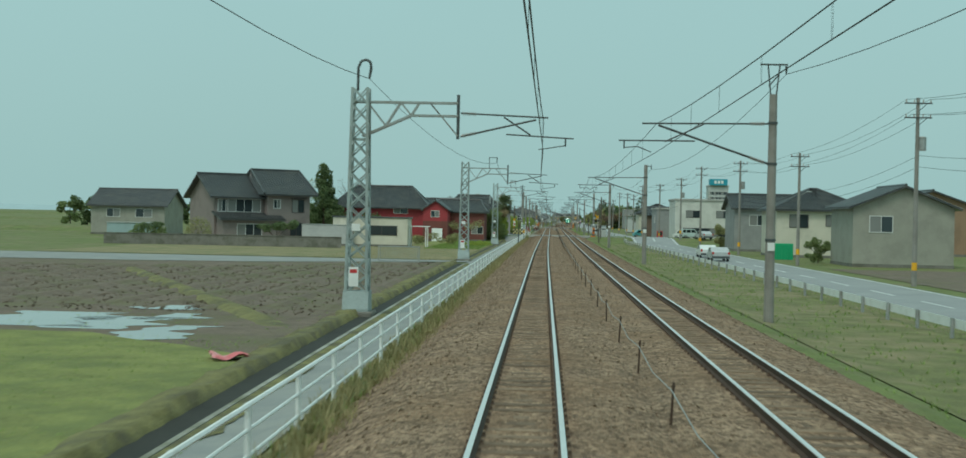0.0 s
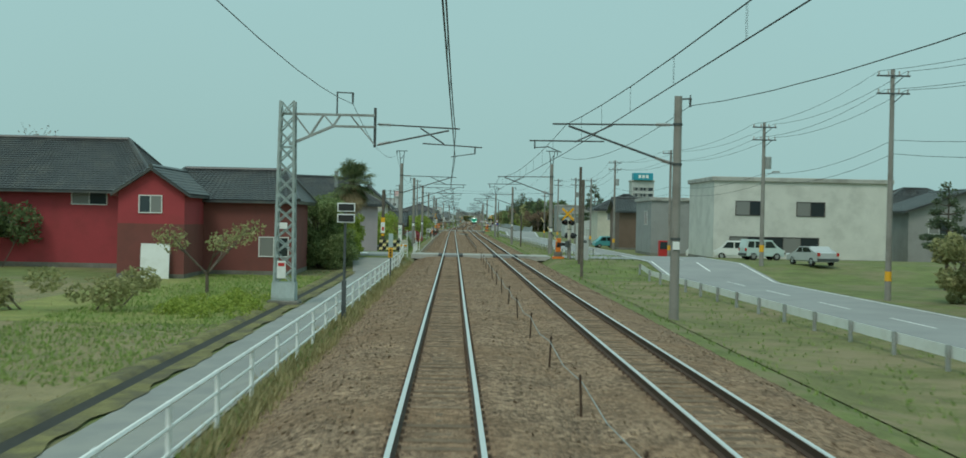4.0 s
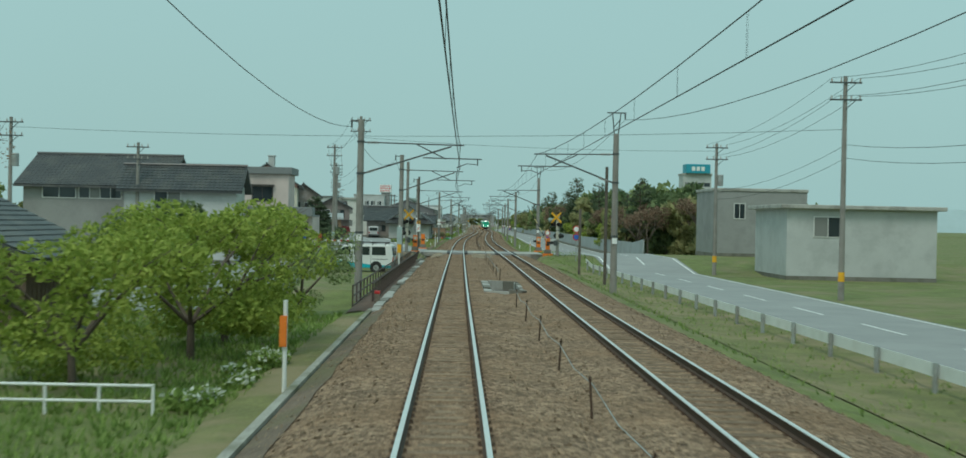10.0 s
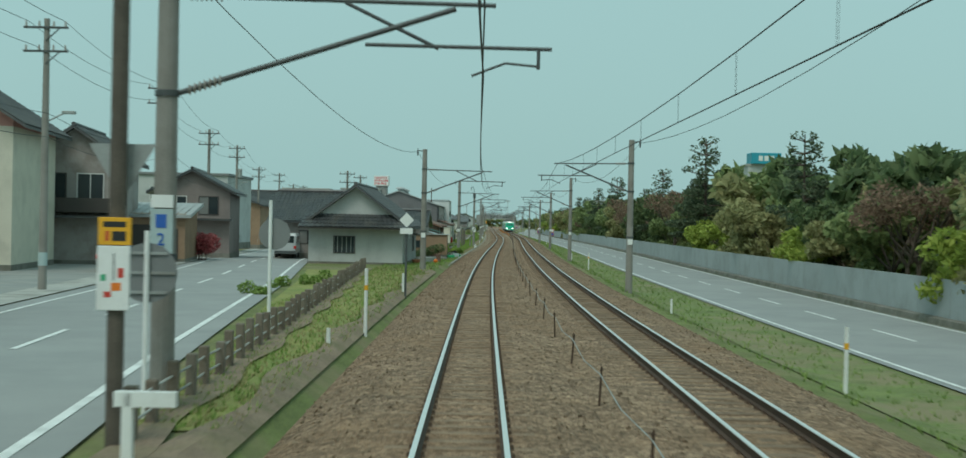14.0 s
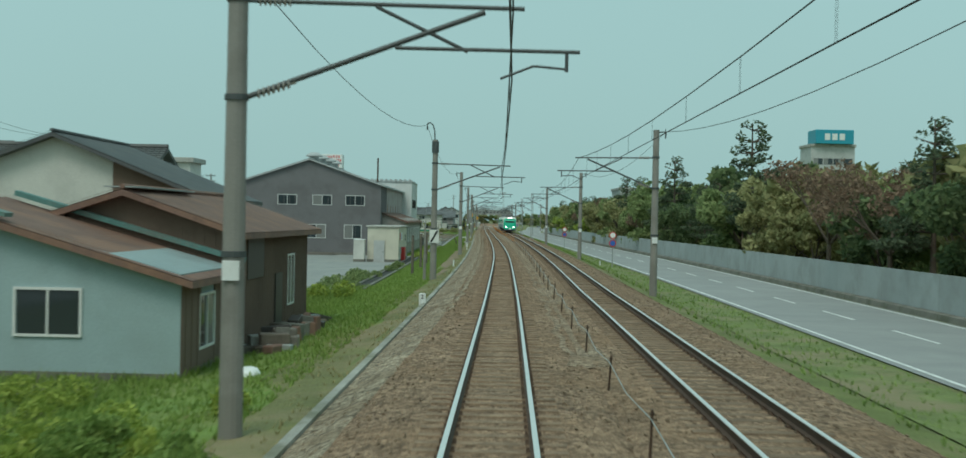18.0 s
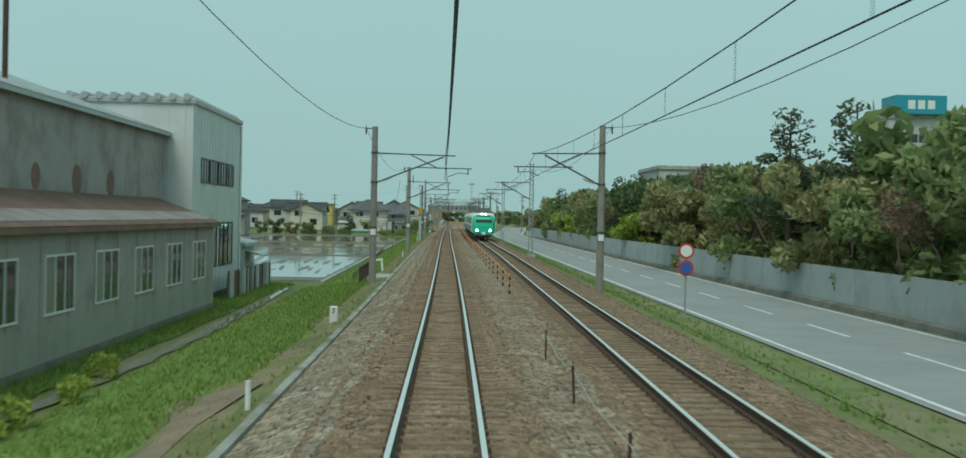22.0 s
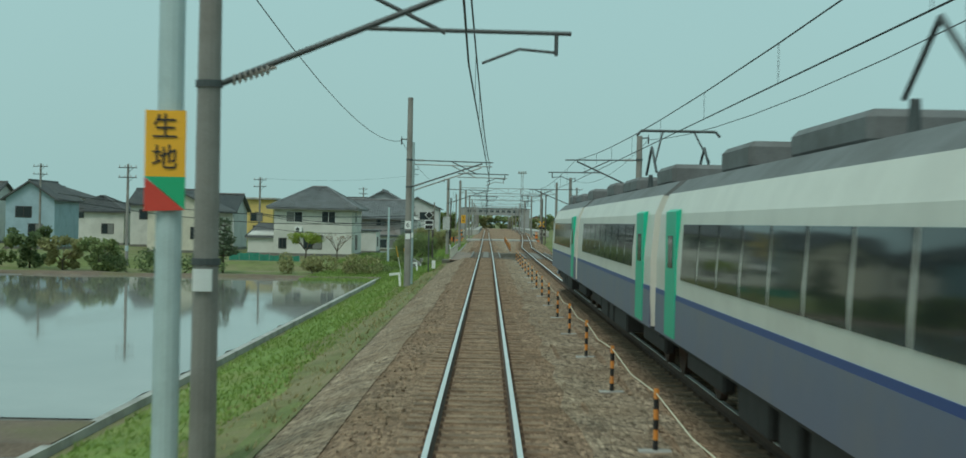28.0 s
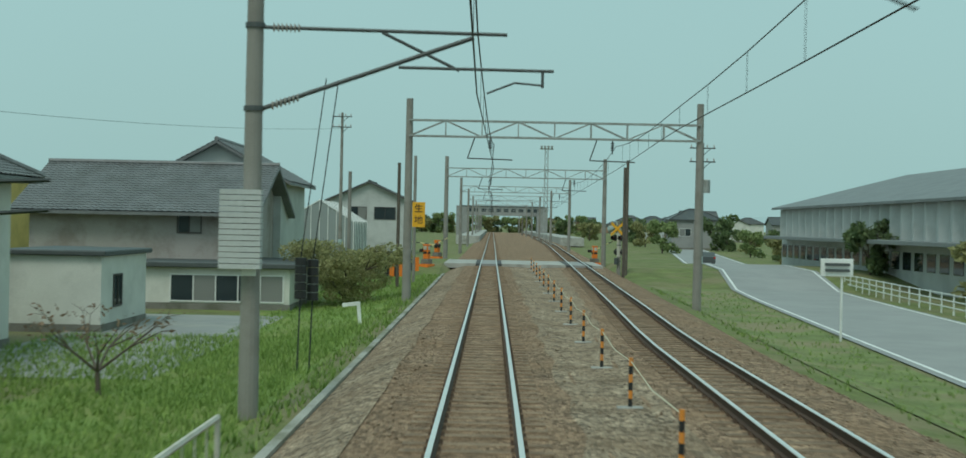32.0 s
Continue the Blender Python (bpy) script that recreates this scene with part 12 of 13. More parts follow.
for k in range(12):
    s, o = 543 + rs.uniform(0, 4), -5.6 + rs.uniform(-1.2, 1.4)
    m = thing("garden_rock", s, o, turn=rs.uniform(0, 180), label="grey rough garden stone on the earth", category="rock", group="garden rocks")
    bm = bmesh.new()
    bmesh.ops.create_icosphere(bm, subdivisions=2, radius=rs.uniform(0.2, 0.42))
    for v_ in bm.verts:
        v_.co *= 1 + 0.25 * noise.noise(v_.co * 4 + Vector((k * 3, 0, 0)))
        v_.co.z = v_.co.z * 0.7 + 0.05
    part("rock", bm, M["concrete_dark"], m)
# wire cage by the farm lane
m = thing("wire_cage", 104.3, -11.5, label="grey wire mesh refuse cage beside the lane", category="cage")
bm = bmesh.new()
for x in (-1.6, 1.6):
    for y in (-0.6, 0.6):
        beam(bm, (x, y, 0), (x, y, 1.3), 0.05)
for z in (0.05, 1.28):
    for y in (-0.6, 0.6):
        beam(bm, (-1.6, y, z), (1.6, y, z), 0.05)
    for x in (-1.6, 1.6):
        beam(bm, (x, -0.6, z), (x, 0.6, z), 0.05)
part("cage_frame", bm, M["galv"], m)
bm = bmesh.new()
for k in range(17):
    x = -1.6 + 0.2 * k
    for y in (-0.6, 0.6):
        beam(bm, (x, y, 0.05), (x, y, 1.28), 0.012)
for k in range(7):
    for y in (-0.6, 0.6):
        beam(bm, (-1.6, y, 0.1 + 0.19 * k), (1.6, y, 0.1 + 0.19 * k), 0.012)
tagged(part("mesh_panel", bm, M["galv"], m), kind="stuff")
# porch beside the hut
m = thing("pergola", 155, -15.2, label="white timber pergola beside the cream hut", category="pergola")
for x in (-1.0, 1.0):
    for y in (0, 2.4):
        part("post", solid((x - 0.06, x + 0.06, y - 0.06, y + 0.06, -0.1, 2.5)), M["white"], m)
for k in range(6):
    part("rafter", solid((-1.3, 1.3, 0.45 * k - 0.03, 0.45 * k + 0.03, 2.5, 2.6)), M["white"], m)
# garden wall before the taupe house
m = tagged(new("garden_wall"), "low grey concrete garden wall before the houses", "wall", "", "structure")
strip("wall_face", lambda s: [(-49.6, -1.1), (-22.6, -1.1), (-22.6, 0.2), (-49.6, 0.2)], 143.7, 143.9, 1, M["concrete_dark"], m, closed=True)
for k in range(9):
    c = P(143.8, -48.1 + 3 * k, 0.0)
    part("cap_stone", solid((c.x - 1.48, c.x + 1.48, c.y - 0.17, c.y + 0.17, 0.2, 0.27)), M["concrete_dark"], m)
# the station ahead
m = thing("footbridge", 1340, 0, 0.0, label="covered station footbridge across the tracks", category="footbridge")
bm = bmesh.new()
box(bm, -9, 15, -1.4, 1.4, 5.6, 8.3)
part("deck", bm, W["grey"], m)
for x in (-9, 15):
    bm = bmesh.new()
    box(bm, x - 1.6, x + 1.6, -1.6, 6, -0.9, 8.4)
    part("stair_tower", bm, W["grey"], m)
part("roof", solid((-9.4, 15.4, -1.8, 1.8, 8.3, 8.5)), M["slate"], m)
for k in range(10):
    part("window", solid((-7.5 + 2.2 * k, -6.1 + 2.2 * k, -1.43, -1.4, 6.7, 7.7)), M["glass"], m)
for o0, o1 in ((-6.4, -2.1), (second(1250) + 2.1, second(1250) + 6.4)):
    strip("platform", lambda s: [(o0, -0.8), (o1, -0.8), (o1, 0.75), (o0, 0.75)], 1190, 1480, 20, M["concrete"], None, "long concrete station platform", "structure", "platform", closed=True)
m = thing("light_tower", 1165, 8.8, label="tall steel lighting tower by the station", category="lighting tower")
bm = bmesh.new()
lattice(bm, (0, 0, -0.2), (0, 0, 16), 0.7, 0.5, 1.0, 0.06)
part("tower", bm, M["galv"], m)
bm = bmesh.new()
box(bm, -1.1, 1.1, -0.3, 0.3, 16.0, 16.15)
part("head_frame", bm, M["galv"], m)
for k in range(4):
    bm = bmesh.new()
    bevelled(bm, -1.0 + 0.55 * k, -0.65 + 0.55 * k, -0.45, -0.1, 16.15, 16.6, 0.03)
    part("floodlight", bm, M["galv"], m)
# far hills behind the town, with distance haze put into their pale blue-grey colour
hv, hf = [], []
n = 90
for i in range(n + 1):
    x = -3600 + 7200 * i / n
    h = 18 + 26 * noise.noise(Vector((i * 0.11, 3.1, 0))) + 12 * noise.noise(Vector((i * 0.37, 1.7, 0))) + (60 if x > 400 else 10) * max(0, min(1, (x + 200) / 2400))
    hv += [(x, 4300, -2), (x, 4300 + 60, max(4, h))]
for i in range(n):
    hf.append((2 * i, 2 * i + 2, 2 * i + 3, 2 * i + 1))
tagged(part("far_hills", (hv, hf), material("hazy_hills", (0.40, 0.50, 0.52), 1.0, vary=0.05, scale=0.01, fine=0.05, spec=0.0)), "hills on the horizon, haze painted in as blue-grey", "hills", "", "structure")
for i in range(60):
    s = 1180 + 30 * (i % 20) + 60 * rs.random()
    sgn = -1 if i % 2 else 1
    x = sgn * (22 + 85 * rs.random()) + (4 if sgn > 0 else -3)
    house("house", s, x - 4.5, x + 4.5, 8, 3.6 + 2.4 * rs.random(), rs.choice(("pale_grey", "white", "cream", "grey", "tan")), rs.choice(("gx", "gy", "hip")), 1.8, 0.4, rs.choice(("slate", "tile")), tiles=False,
          windows=[("f", x - 3, x - 1, 1.5, 2.8)], label="distant town house with a grey roof near the station", group="town houses", base=-0.95)

# ---------------------------------------------------------------- masonry beside the second crossing
def block_wall(name, s0, s1, o0, o1, z0, z1, label):
    w = tagged(new(name), label, "retaining wall", "", "structure")
    a, b = P(s0, o0, 0.0), P(s1, o1, 0.0)
    n = max(1, int((b - a).length / 0.9))
    d = (b - a) / n
    side = Vector((-d.y, d.x, 0)).normalized() * 0.14
    for i in range(n):
        p, q = a + d * (i + 0.008), a + d * (i + 0.992)
        bm = bmesh.new()
        lo = [bm.verts.new(v + Vector((0, 0, z0))) for v in (p - side, q - side, q + side, p + side)]
        hi = [bm.verts.new(v + Vector((0, 0, z1 + 0.012 * ((i * 7) % 3)))) for v in (p - side, q - side, q + side, p + side)]
        bm.faces.new(lo[::-1])
        bm.faces.new(hi)
        for k in range(4):
            j = (k + 1) % 4
            bm.faces.new((lo[k], lo[j], hi[j], hi[k]))
        part("block", bm, M["concrete_dark"], w)


block_wall("crossing_wall", 418.7, 418.7, -11.0, -3.0, -1.2, -0.02, "stained concrete retaining blocks below the crossing")
block_wall("crossing_wall", 408.0, 418.5, -3.15, -2.85, -1.2, -0.42, "low stained concrete kerb blocks at the ballast foot")
block_wall("crossing_wall", 418.9, 418.9, second(419) + 2.2, second(419) + 4.4, -0.9, -0.02, "stained concrete retaining blocks below the crossing")


# ---------------------------------------------------------------- sheet fence and lean-to behind the works
def sheet_fence(s0, s1, off, z0, z1):
    f = tagged(new("sheet_fence"), "weathered corrugated metal sheet fence behind the works", "fence", "", "structure")
    n = int((s1 - s0) / 0.9)
    for i in range(n):
        a, b = s0 + (s1 - s0) * i / n, s0 + (s1 - s0) * (i + 0.98) / n
        verts, faces = [], []
        for k in range(11):
            p = P(a + (b - a) * k / 10, off + (0.03 if k % 2 else 0.0), 0.0)
            for o in (0.0, 0.02):
                verts += [(p.x + o, p.y, z0), (p.x + o, p.y, z1 + 0.05 * ((i * 5) % 3 - 1))]
        for k in range(10):
            v = 4 * k
            faces += [(v, v + 4, v + 5, v + 1), (v + 2, v + 3, v + 7, v + 6), (v + 1, v + 5, v + 7, v + 3)]
        part("sheet", (verts, faces), (M["galv"], M["rust_roof"], W["pale_grey"])[(i * 7 // 3) % 3 if i % 4 else 0], f)
    for i in range(0, n + 1, 3):
        p = P(s0 + (s1 - s0) * i / n, off + 0.08, 0.0)
        bm = bmesh.new()
        tube(bm, (p.x, p.y, z0 - 0.2), (p.x, p.y, z1 + 0.08), 0.035, n=6)
        part("post", bm, M["dark_steel"], f)


sheet_fence(729.5, 744.6, -10.4, -1.6, -0.1)
h = house("lean_to", 741.7, -15.5, -11.6, 4.5, 1.1, "pale_grey", "shed_r", 0.9, 0.25, "silver_roof", tiles=False, windows=[], label="pale blue-grey lean-to behind the works block", category="house wing", base=-1.5)
m = attach("door_awning", 742.6, -11.1, "thin grey metal awning over a back door", "awning", 0.3)
bm = bmesh.new()
prism(bm, [(-0.55, 0.25), (0.55, 0.0), (0.55, 0.05), (-0.55, 0.3)], 0.0, 2.4, "y")
part("sheet", bm, M["silver_roof"], m)
for y in (0.2, 2.2):
    bm = bmesh.new()
    tube(bm, (-0.5, y, -0.7), (0.45, y, 0.0), 0.025, n=6)
    part("bracket", bm, M["galv"], m)

# small wall boxes, a window and downpipes on the hut
m = attach("meter_box", 670.6, -9.39, "small grey meter box on the hut wall", "meter box", 0.0)
part("case", solid((0.0, 0.14, -0.3, 0.3, -0.55, -0.05)), W["pale_grey"], m)
m = attach("hut_window", 678.6, -9.395, "small dark louvred window in the hut wall", "window", 0.0)
part("frame", solid((0.0, 0.04, -0.35, 0.35, 0.45, 1.05)), M["frame_dark"], m)
m = attach("downpipe", 680.9, -9.33, "grey plastic downpipe on the hut corner", "downpipe", 0.0)
bm = bmesh.new()
tube(bm, (0, 0, -1.5), (0, 0, 1.8), 0.045, n=8)
part("pipe", bm, M["galv"], m)

# the green gas dome behind the works
m = thing("green_dome", 800, -60.5, label="pale green domed tank behind the works", category="tank")
bm = bmesh.new()
tube(bm, (0, 0, -0.3), (0, 0, 5.2), 4.6, n=32)
part("drum", bm, W["dome_green"], m)
bm = bmesh.new()
bmesh.ops.create_uvsphere(bm, u_segments=32, v_segments=16, radius=4.6)
bmesh.ops.delete(bm, geom=[v for v in bm.verts if v.co.z < -0.01], context="VERTS")
for v in bm.verts:
    v.co.z += 5.2
part("cap", bm, W["dome_green"], m)
bm = bmesh.new()
tube(bm, (0, 0, 5.1), (0, 0, 5.35), 4.72, n=32)
part("ring", bm, M["galv"], m)


# green netting round the garden of the cream-white house, and its cooling unit
M["net"] = material("green_garden_net", (0.035, 0.21, 0.145), 0.8, vary=0.35, scale=1.5, fine=30, bump=0.01)
m = thing("garden_net", 967.5, -22.0, label="low green garden netting on thin posts", category="fence")
for k in range(8):
    x = -3.5 + 1.0 * k
    bm = bmesh.new()
    tube(bm, (x, 0, -0.1), (x + 0.02, 0.01, 0.95), 0.02, n=6)
    part("post", bm, M["galv"], m)
    if k < 7:
        bm = bmesh.new()
        h = (0.85, 0.8, 0.84, 0.7, 0.62, 0.66, 0.6)[k]
        prism(bm, [(x + 0.02, 0.02), (x + 0.98, 0.03), (x + 0.98, h), (x + 0.5, h - 0.09), (x + 0.02, h - 0.02)], -0.03, -0.018, "y")
        part("net_panel", bm, M["net"], m)
m = thing("air_conditioner", 984.75, -21.15, 0.0, label="white air conditioner unit on the house wall", category="air conditioner")
bm = bmesh.new()
bevelled(bm, -0.4, 0.4, -0.25, 0.2, 1.25, 1.85, 0.03)
part("case", bm, M["white"], m)
bm = bmesh.new()
tube(bm, (-0.1, -0.25, 1.55), (-0.1, -0.275, 1.55), 0.22, 0.2, 16)
part("fan_grille", bm, M["dark_steel"], m)
part("bracket", solid((-0.42, 0.42, -0.24, 0.26, 1.2, 1.25)), M["galv"], m)
m = thing("marker_rod", 930, -5.9, label="slanting yellow and white marker rod on the bank", category="marker")
bm = bmesh.new()
tube(bm, (0.06, 0, -0.1), (-0.25, 0, 1.5), 0.022, n=6)
part("rod", bm, M["white"], m)
bm = bmesh.new()
tube(bm, (-0.25, 0, 1.5), (-0.42, 0, 2.3), 0.024, n=6)
part("tip", bm, M["sign_yellow"], m, "yellow tip")


# ---------------------------------------------------------------- rough ground before the wide crossing
def slab(name, s, off, w, d, z0, z1, turn, label, category="slab"):
    t = thing(name, s, off, 0.0, turn, label, category)
    bm = bmesh.new()
    bevelled(bm, -w / 2, w / 2, -d / 2, d / 2, z0, z1, 0.04)
    part("block", bm, M["concrete"], t)
    return t


slab("concrete_slab", 415.4, -6.9, 2.2, 6.0, -1.2, -0.52, 14, "broad weathered concrete slab below the road")
slab("concrete_block", 414.2, -6.2, 0.9, 0.3, -0.53, -0.44, 14, "low concrete upstand on the slab", "block")
slab("concrete_cover", 417.4, -3.4, 1.1, 0.7, -0.8, -0.38, 6, "ribbed concrete drain cover below the crossing", "drain cover")
patch("rubble_ground", lambda s: (-6.0 + 0.3 * math.sin(s * 1.9), -3.0), 405, 418.4, M["bare"], 0.05, "bare stony earth below the crossing", "ground", 0.6)
patch("white_sheet", lambda s: (-4.25 + 0.12 * math.sin(s * 5.1) + 0.1 * (s - 556), -3.3 + 0.1 * math.sin(s * 3.7)), 555.5, 560.6, M["white"], 0.09, "dirty white plastic sheet spread on the earth", "plastic sheet", 0.3)
patch("white_sheet", lambda s: (-5.7, -4.6 + 0.15 * math.sin(s * 4.0)), 554.6, 556.6, M["concrete"], 0.1, "pale concrete slab beside the shed", "slab", 0.4)
rs = random.Random(57)
for k in range(14):
    q, o = rs.uniform(292, 306), rs.uniform(-8.6, -6.7)
    m = thing("garden_debris", q, o, gz(q, o) + 0.02, rs.uniform(0, 180), "weathered board or block lying behind the hedge", "debris", "garden debris")
    bm = bmesh.new()
    bevelled(bm, -rs.uniform(0.2, 0.8), rs.uniform(0.2, 0.8), -0.22, 0.2, -0.05, rs.uniform(0.08, 0.4), 0.02)
    part("piece", bm, (M["concrete"], M["galv"], M["timber"], M["cyan_steel"])[k % 4], m)
patch("garden_earth", lambda s: (-9.2, -6.2 + 0.3 * math.sin(s)), 290, 308, M["bare"], 0.035, "bare trodden earth behind the hedge", "ground", 1.5)
m = thing("stream_outfall", 951.6, -5.45, -1.35, 9, "stained concrete outfall with white water running down", "outfall")
bm = bmesh.new()
prism(bm, [(-0.4, -0.6), (5.6, -0.6), (5.6, 0.72), (0.3, 0.55), (-0.4, 0.3)], -0.5, -0.28, "x")
part("wing_wall", bm, M["concrete_dark"], m)
bm = bmesh.new()
prism(bm, [(-0.4, -0.6), (5.6, -0.6), (5.6, 0.72), (0.3, 0.55), (-0.4, 0.3)], 0.28, 0.5, "x")
part("wing_wall", bm, M["concrete_dark"], m)
bm = bmesh.new()
prism(bm, [(-1.9, -1.0), (-0.6, -0.35), (0.3, 0.2), (5.5, 0.28), (5.5, 0.2), (0.3, 0.1), (-0.6, -0.5), (-1.9, -1.15)], -0.27, 0.27, "x")
part("water", bm, M["foam"], m, "white foaming water")
hedge_shrub("weed_patch", 953.5, -9.8, clumpy(22, 2.6, 4.2, 0.45, 195, 0.55), "grass", 9000, 0.07, "rank green grass on the stream bank", "weeds")
hedge_shrub("weed_patch", 962, -10.5, clumpy(16, 3.2, 4.5, 0.25, 196, 0.4), "grass", 6000, 0.07, "green grass below the houses", "weeds")
hedge_shrub("weed_patch", 173.5, -8.9, clumpy(24, 1.6, 5.0, 0.3, 201, 0.5), "fresh", 9000, 0.06, "lush green weeds round the mast footing", "weeds")
m = thing("white_board", 195.2, -16.4, gz(195.2, -16.4), 0, "white sheet board leaning on the house wall", "board")
bm = bmesh.new()
prism(bm, [(-0.28, 0.0), (-0.24, 0.0), (-0.02, 2.0), (-0.06, 2.0)], -0.8, 0.8, "x")
part("sheet", bm, M["white"], m)
vehicle("sedan", 1088, lerp_table(ROAD_R, 1088) + 2.0, -6, 4.4, 1.7, SEDAN, SEDAN_GLASS, "grey", "dark car coming along the curved road")
m = post_marker("parking_sign", 944.5, 9.2, 3.0, 0.035, M["galv"], "round red-rimmed road sign over a blue disc on a post", "road sign")
for z, c2 in ((2.85, M["white"]), (2.2, M["sign_blue"])):
    bm = bmesh.new()
    tube(bm, (0, -0.06, z), (0, -0.045, z), 0.3, n=20)
    ds = part("rim", bm, M["sign_red"], m)
    bm = bmesh.new()
    tube(bm, (0, -0.075, z), (0, -0.061, z), 0.22, n=20)
    part("disc", bm, c2, ds)
m = post_marker("direction_board", 998.5, 12.1, 2.6, 0.04, M["white"], "white rectangular board on a bent white post", "road sign", [(-0.75, 0.35, 2.25, 2.85, M["white"], "board")])
for k in range(2):
    part("text_bar", solid((-0.62, 0.22, -0.165, -0.155, 2.4 + 0.2 * k, 2.5 + 0.2 * k)), M["dark_steel"], m)
rs = random.Random(83)
for k in range(18):
    q, o = rs.uniform(583.5, 596), rs.uniform(-7.0, -6.0)
    m = thing("scrap_piece", q, o, gz(q, o), rs.uniform(0, 180), "rusty sheet or blackened board dumped against the shed", "scrap", "scrap along the shed")
    bm = bmesh.new()
    bevelled(bm, -rs.uniform(0.2, 0.6), rs.uniform(0.2, 0.6), -rs.uniform(0.05, 0.25), rs.uniform(0.05, 0.25), -0.05, rs.uniform(0.1, 0.7), 0.02)
    bmesh.ops.rotate(bm, verts=bm.verts[:], cent=(0, 0, 0), matrix=Matrix.Rotation(rs.uniform(-0.3, 0.3), 3, "Y"))
    part("piece", bm, (M["rust_roof"], M["timber"], M["frame_dark"], M["rust_roof"], M["galv"], M["concrete_dark"])[k % 6], m)
m = thing("plastic_trough", 562.8, -4.35, gz(562.8, -4.35), 4, "black plastic water trough among the weeds", "trough")
part("tub", solid((-0.45, 0.45, -0.5, -0.44, 0, 0.45), (-0.45, 0.45, 0.44, 0.5, 0, 0.45), (-0.45, -0.39, -0.44, 0.44, 0, 0.45), (0.39, 0.45, -0.44, 0.44, 0, 0.45), (-0.39, 0.39, -0.44, 0.44, 0.0, 0.05)), M["black"], m)
m = thing("pale_pipe", 561.2, -4.3, gz(561.2, -4.3) + 0.1, 0, "pale plastic pipe lying across stones", "pipe")
bm = bmesh.new()
tube(bm, (-0.9, -0.1, 0.05), (0.7, 0.1, 0.0), 0.045, n=8)
part("pipe", bm, M["white"], m)
rs = random.Random(31)
for k, (q, o) in enumerate(((561.4, -6.3), (561.9, -5.9), (561.0, -5.8), (560.6, -4.4), (560.9, -4.75), (577.9, -5.6))):
    m = thing("plastic_bag", q, o, gz(q, o) + 0.03, rs.uniform(0, 90), "tied white plastic bag lying on the ground", "bag", "plastic bags")
    bm = bmesh.new()
    bmesh.ops.create_icosphere(bm, subdivisions=2, radius=0.3)
    for v in bm.verts:
        v.co *= 1 + rs.uniform(-0.22, 0.22)
        v.co.z = max(-0.1, v.co.z * 0.7)
    part("bag", bm, M["white"] if k not in (3, 4) else M["cyan_steel"], m, smooth=True)
hedge_shrub("grass_tuft", 565.2, -5.4, clumpy(7, 0.5, 1.3, 0.75, 191, 0.4), "grass", 3000, 0.06, "tall dark tuft of grass in the backyard", "grass")
hedge_shrub("grass_tuft", 564.0, -3.75, clumpy(5, 0.35, 0.9, 0.6, 192, 0.35), "grass", 2000, 0.06, "tall dark tuft of grass in the backyard", "grass")
hedge_shrub("weed_patch", 571, -8.6, clumpy(18, 2.6, 3.6, 0.3, 193, 0.45), "fresh", 7000, 0.06, "yellow-green weeds before the blue shed", "weeds")
rs = random.Random(77)
for k in range(26):
    o, q = rs.uniform(-5.4, -3.1), rs.uniform(408, 418)
    t = thing("rubble_stone", q, o, gz(q, o) + 0.05, rs.uniform(0, 180), "broken grey stone lying on bare earth", "stone", "rubble stones")
    bm = bmesh.new()
    a = rs.uniform(0.07, 0.2)
    bevelled(bm, -a, a, -a * 0.7, a * 0.7, -0.05, a * rs.uniform(0.5, 0.9), a * 0.3)
    part("stone", bm, M["concrete_dark"] if k % 3 else M["concrete"], t)
for o0, o1 in ((-2.3, -1.15), (1.2, 3.1)):
    strip("stone_heap", lambda s: over_bed(s, (o0,), -0.03) + [(o, z + 0.16 * min(1.0, (s - 411.5) / 3) * (0.7 + 0.3 * math.sin(s * 2.3 + o * 3))) for o, z in over_bed(s, (o0 + 0.25, (o0 + o1) / 2, o1 - 0.25), 0.02)] + over_bed(s, (o1,), -0.03),
          411.5, 418.9, 0.5, M["ballast_grey"], None, "loose grey stone heaped against the crossing", "structure", "ballast")
blades("drain_grass", 690, 746, lambda s: -11.2, lambda s: -9.1, 6000, 0.2, "lush", "rank green grass below the works", 33)
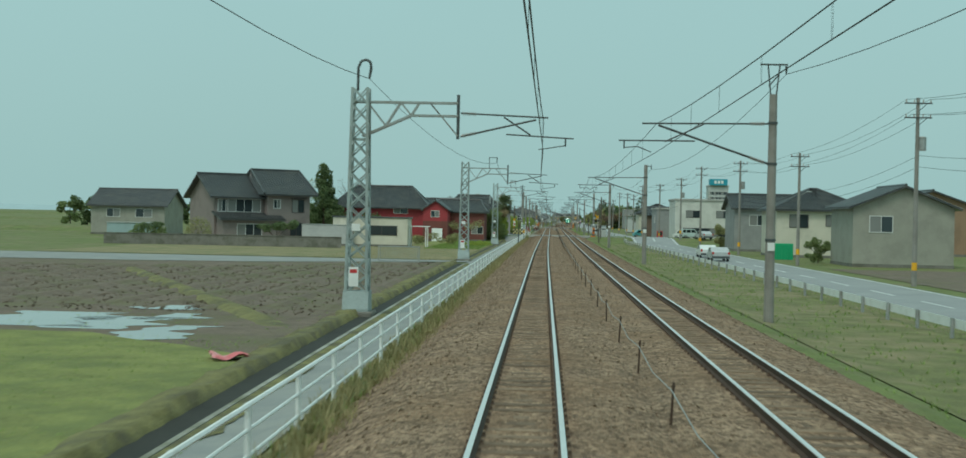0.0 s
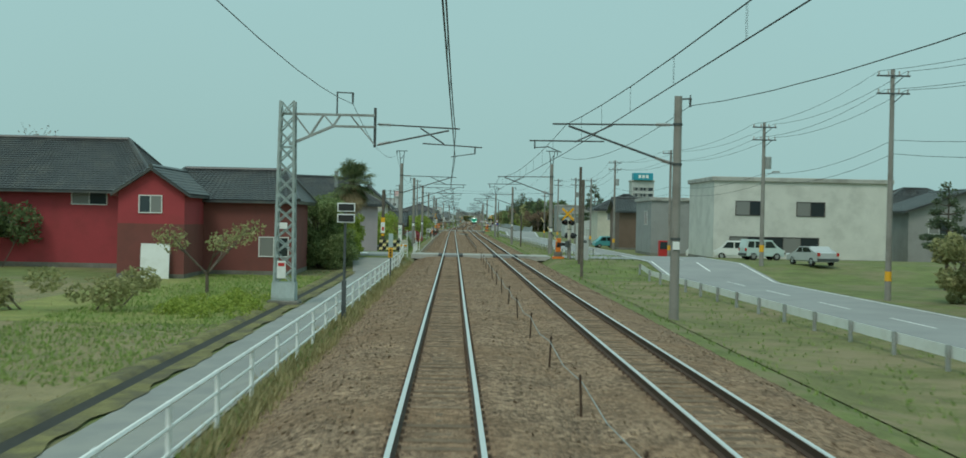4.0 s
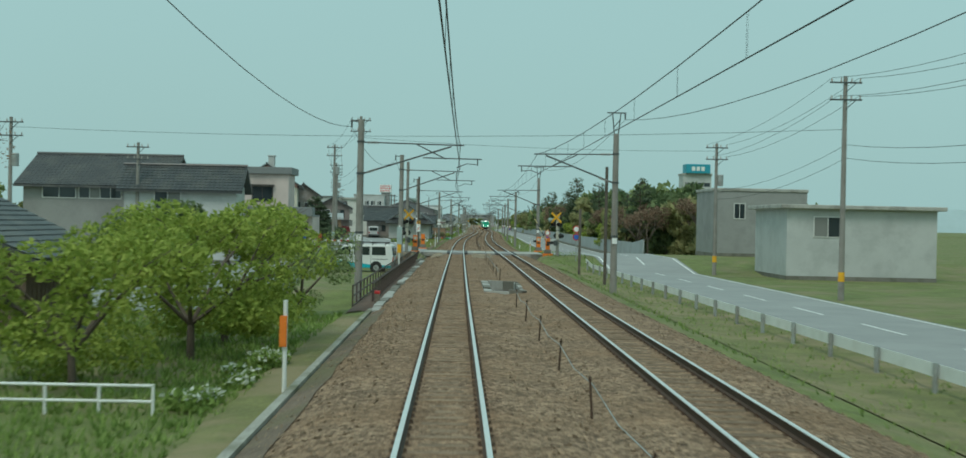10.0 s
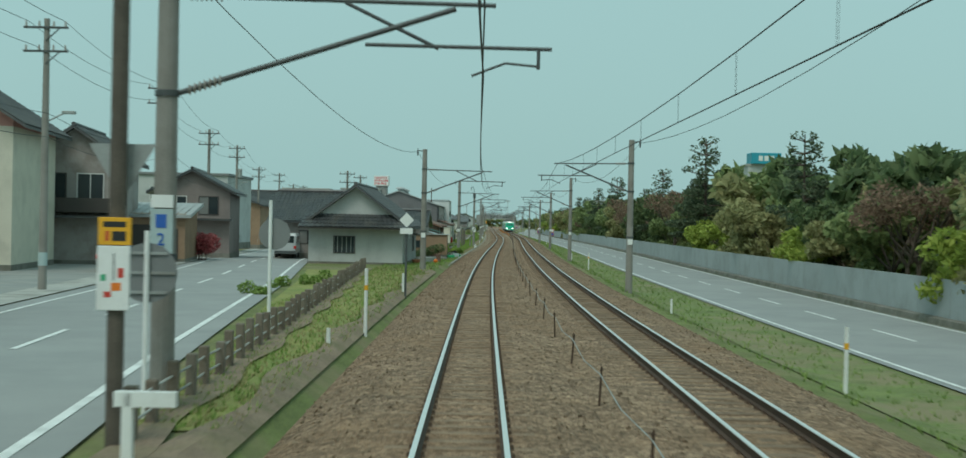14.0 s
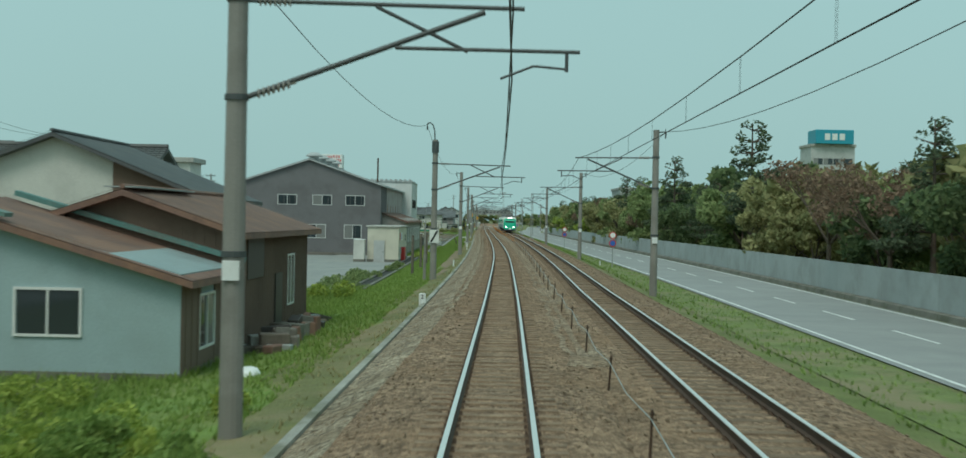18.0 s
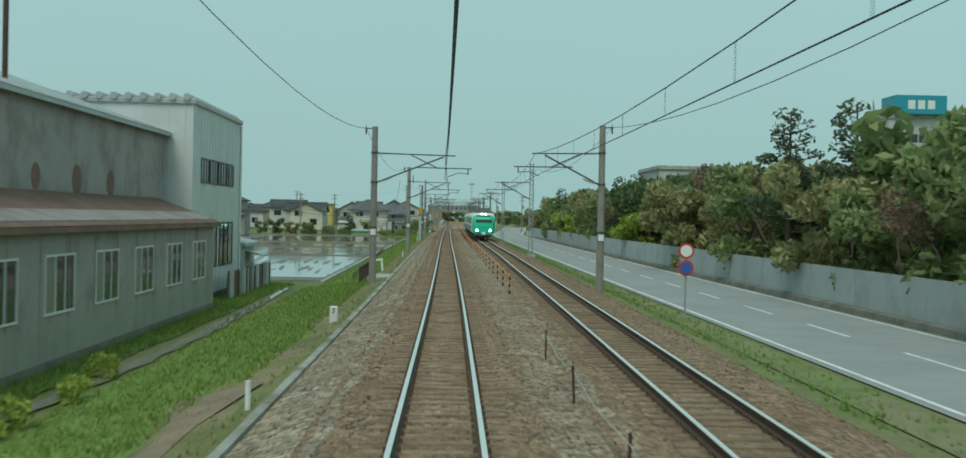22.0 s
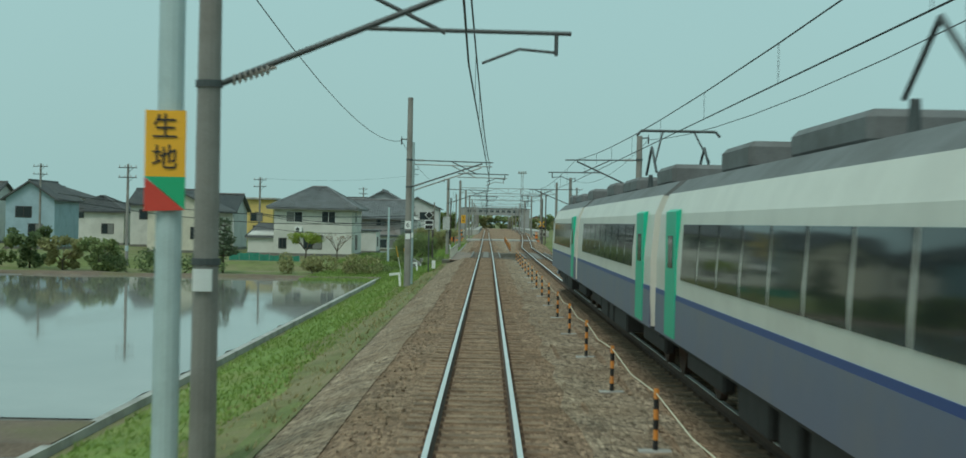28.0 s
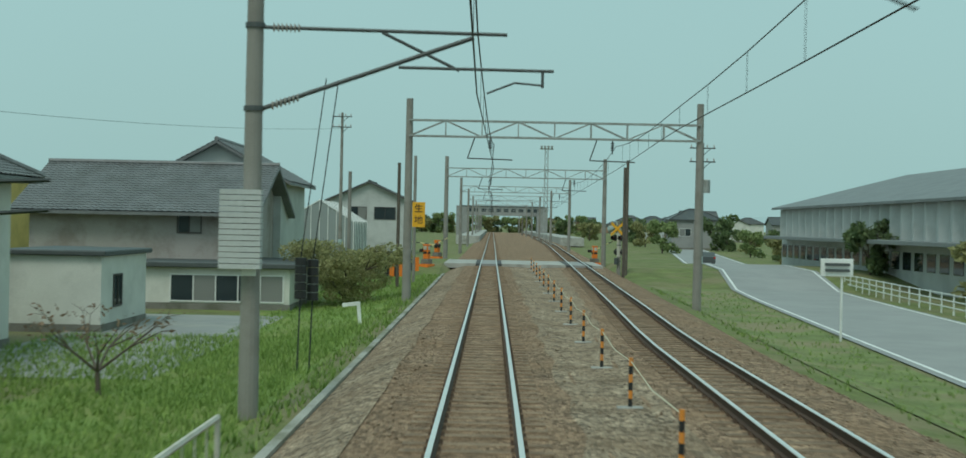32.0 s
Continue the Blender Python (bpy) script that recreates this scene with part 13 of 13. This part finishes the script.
blades("drain_grass", 556, 625, lambda s: -11.0, lambda s: -7.0, 9000, 0.22, "lush", "rank green grass before the works yard", 34)
m = thing("pink_sheet", 32.2, -7.5, None, 20, "faded pink plastic sheet lying on the grass", "plastic sheet")
bm = bmesh.new()
bmesh.ops.create_grid(bm, x_segments=10, y_segments=6, size=0.5)
for v in bm.verts:
    v.co.x *= 1.1
    v.co.z = 0.16 + 0.06 * math.sin(v.co.x * 9) + 0.05 * math.sin(v.co.y * 11 + v.co.x * 4)
part("sheet", bm, M["faded_red"], m)


# ---------------------------------------------------------------- behind the last crossing
def greenhouse(s, x0, x1, d, top, rise):
    c = (x0 + x1) / 2
    g = thing("greenhouse", s, c, label="glass greenhouse with white ribs beyond the bank", category="greenhouse")
    w = x1 - x0
    outline = [(-w / 2, 0.0), (w / 2, 0.0), (w / 2, top), (0, top + rise), (-w / 2, top)]
    bm = bmesh.new()
    prism(bm, outline, 0.0, d, "y")
    part("glazing", bm, M["pale_glass"], g, "pale grey glazing")
    for i in range(9):
        y = -0.03 + (d + 0.06) * i / 8
        bm = bmesh.new()
        for (a, b), (e, f) in zip(outline[1:], outline[2:] + outline[:1]):
            beam(bm, (a * 1.008, y, b + 0.02), (e * 1.008, y, f + 0.02), 0.07)
        part("rib", bm, M["white"], g)
    for i in range(1, 8):
        x = -w / 2 + w * i / 8
        part("mullion", solid((x - 0.03, x + 0.03, -0.06, -0.005, 0.0, top + rise * (1 - abs(x) * 2 / w))), M["white"], g)
    return g


M["pale_glass"] = glass_pane("pale_greenhouse_glass", (0.30, 0.33, 0.33), 0.2)
greenhouse(1072, -18.6, -12.4, 12, 3.2, 1.9)
palm(1062, -17.4)
for z, sag in ((3.35, 0.9), (2.85, 1.2)):
    w = tagged(new("service_cable"), "thick black cable hung from a brown wooden pole", "cable", "service cables")
    bm = bmesh.new()
    hung_wire(bm, P(976.4, -7.3, z), P(960, -40, z + 1.3), sag, 0.035, 14)
    part("cable", bm, M["wire"], w)
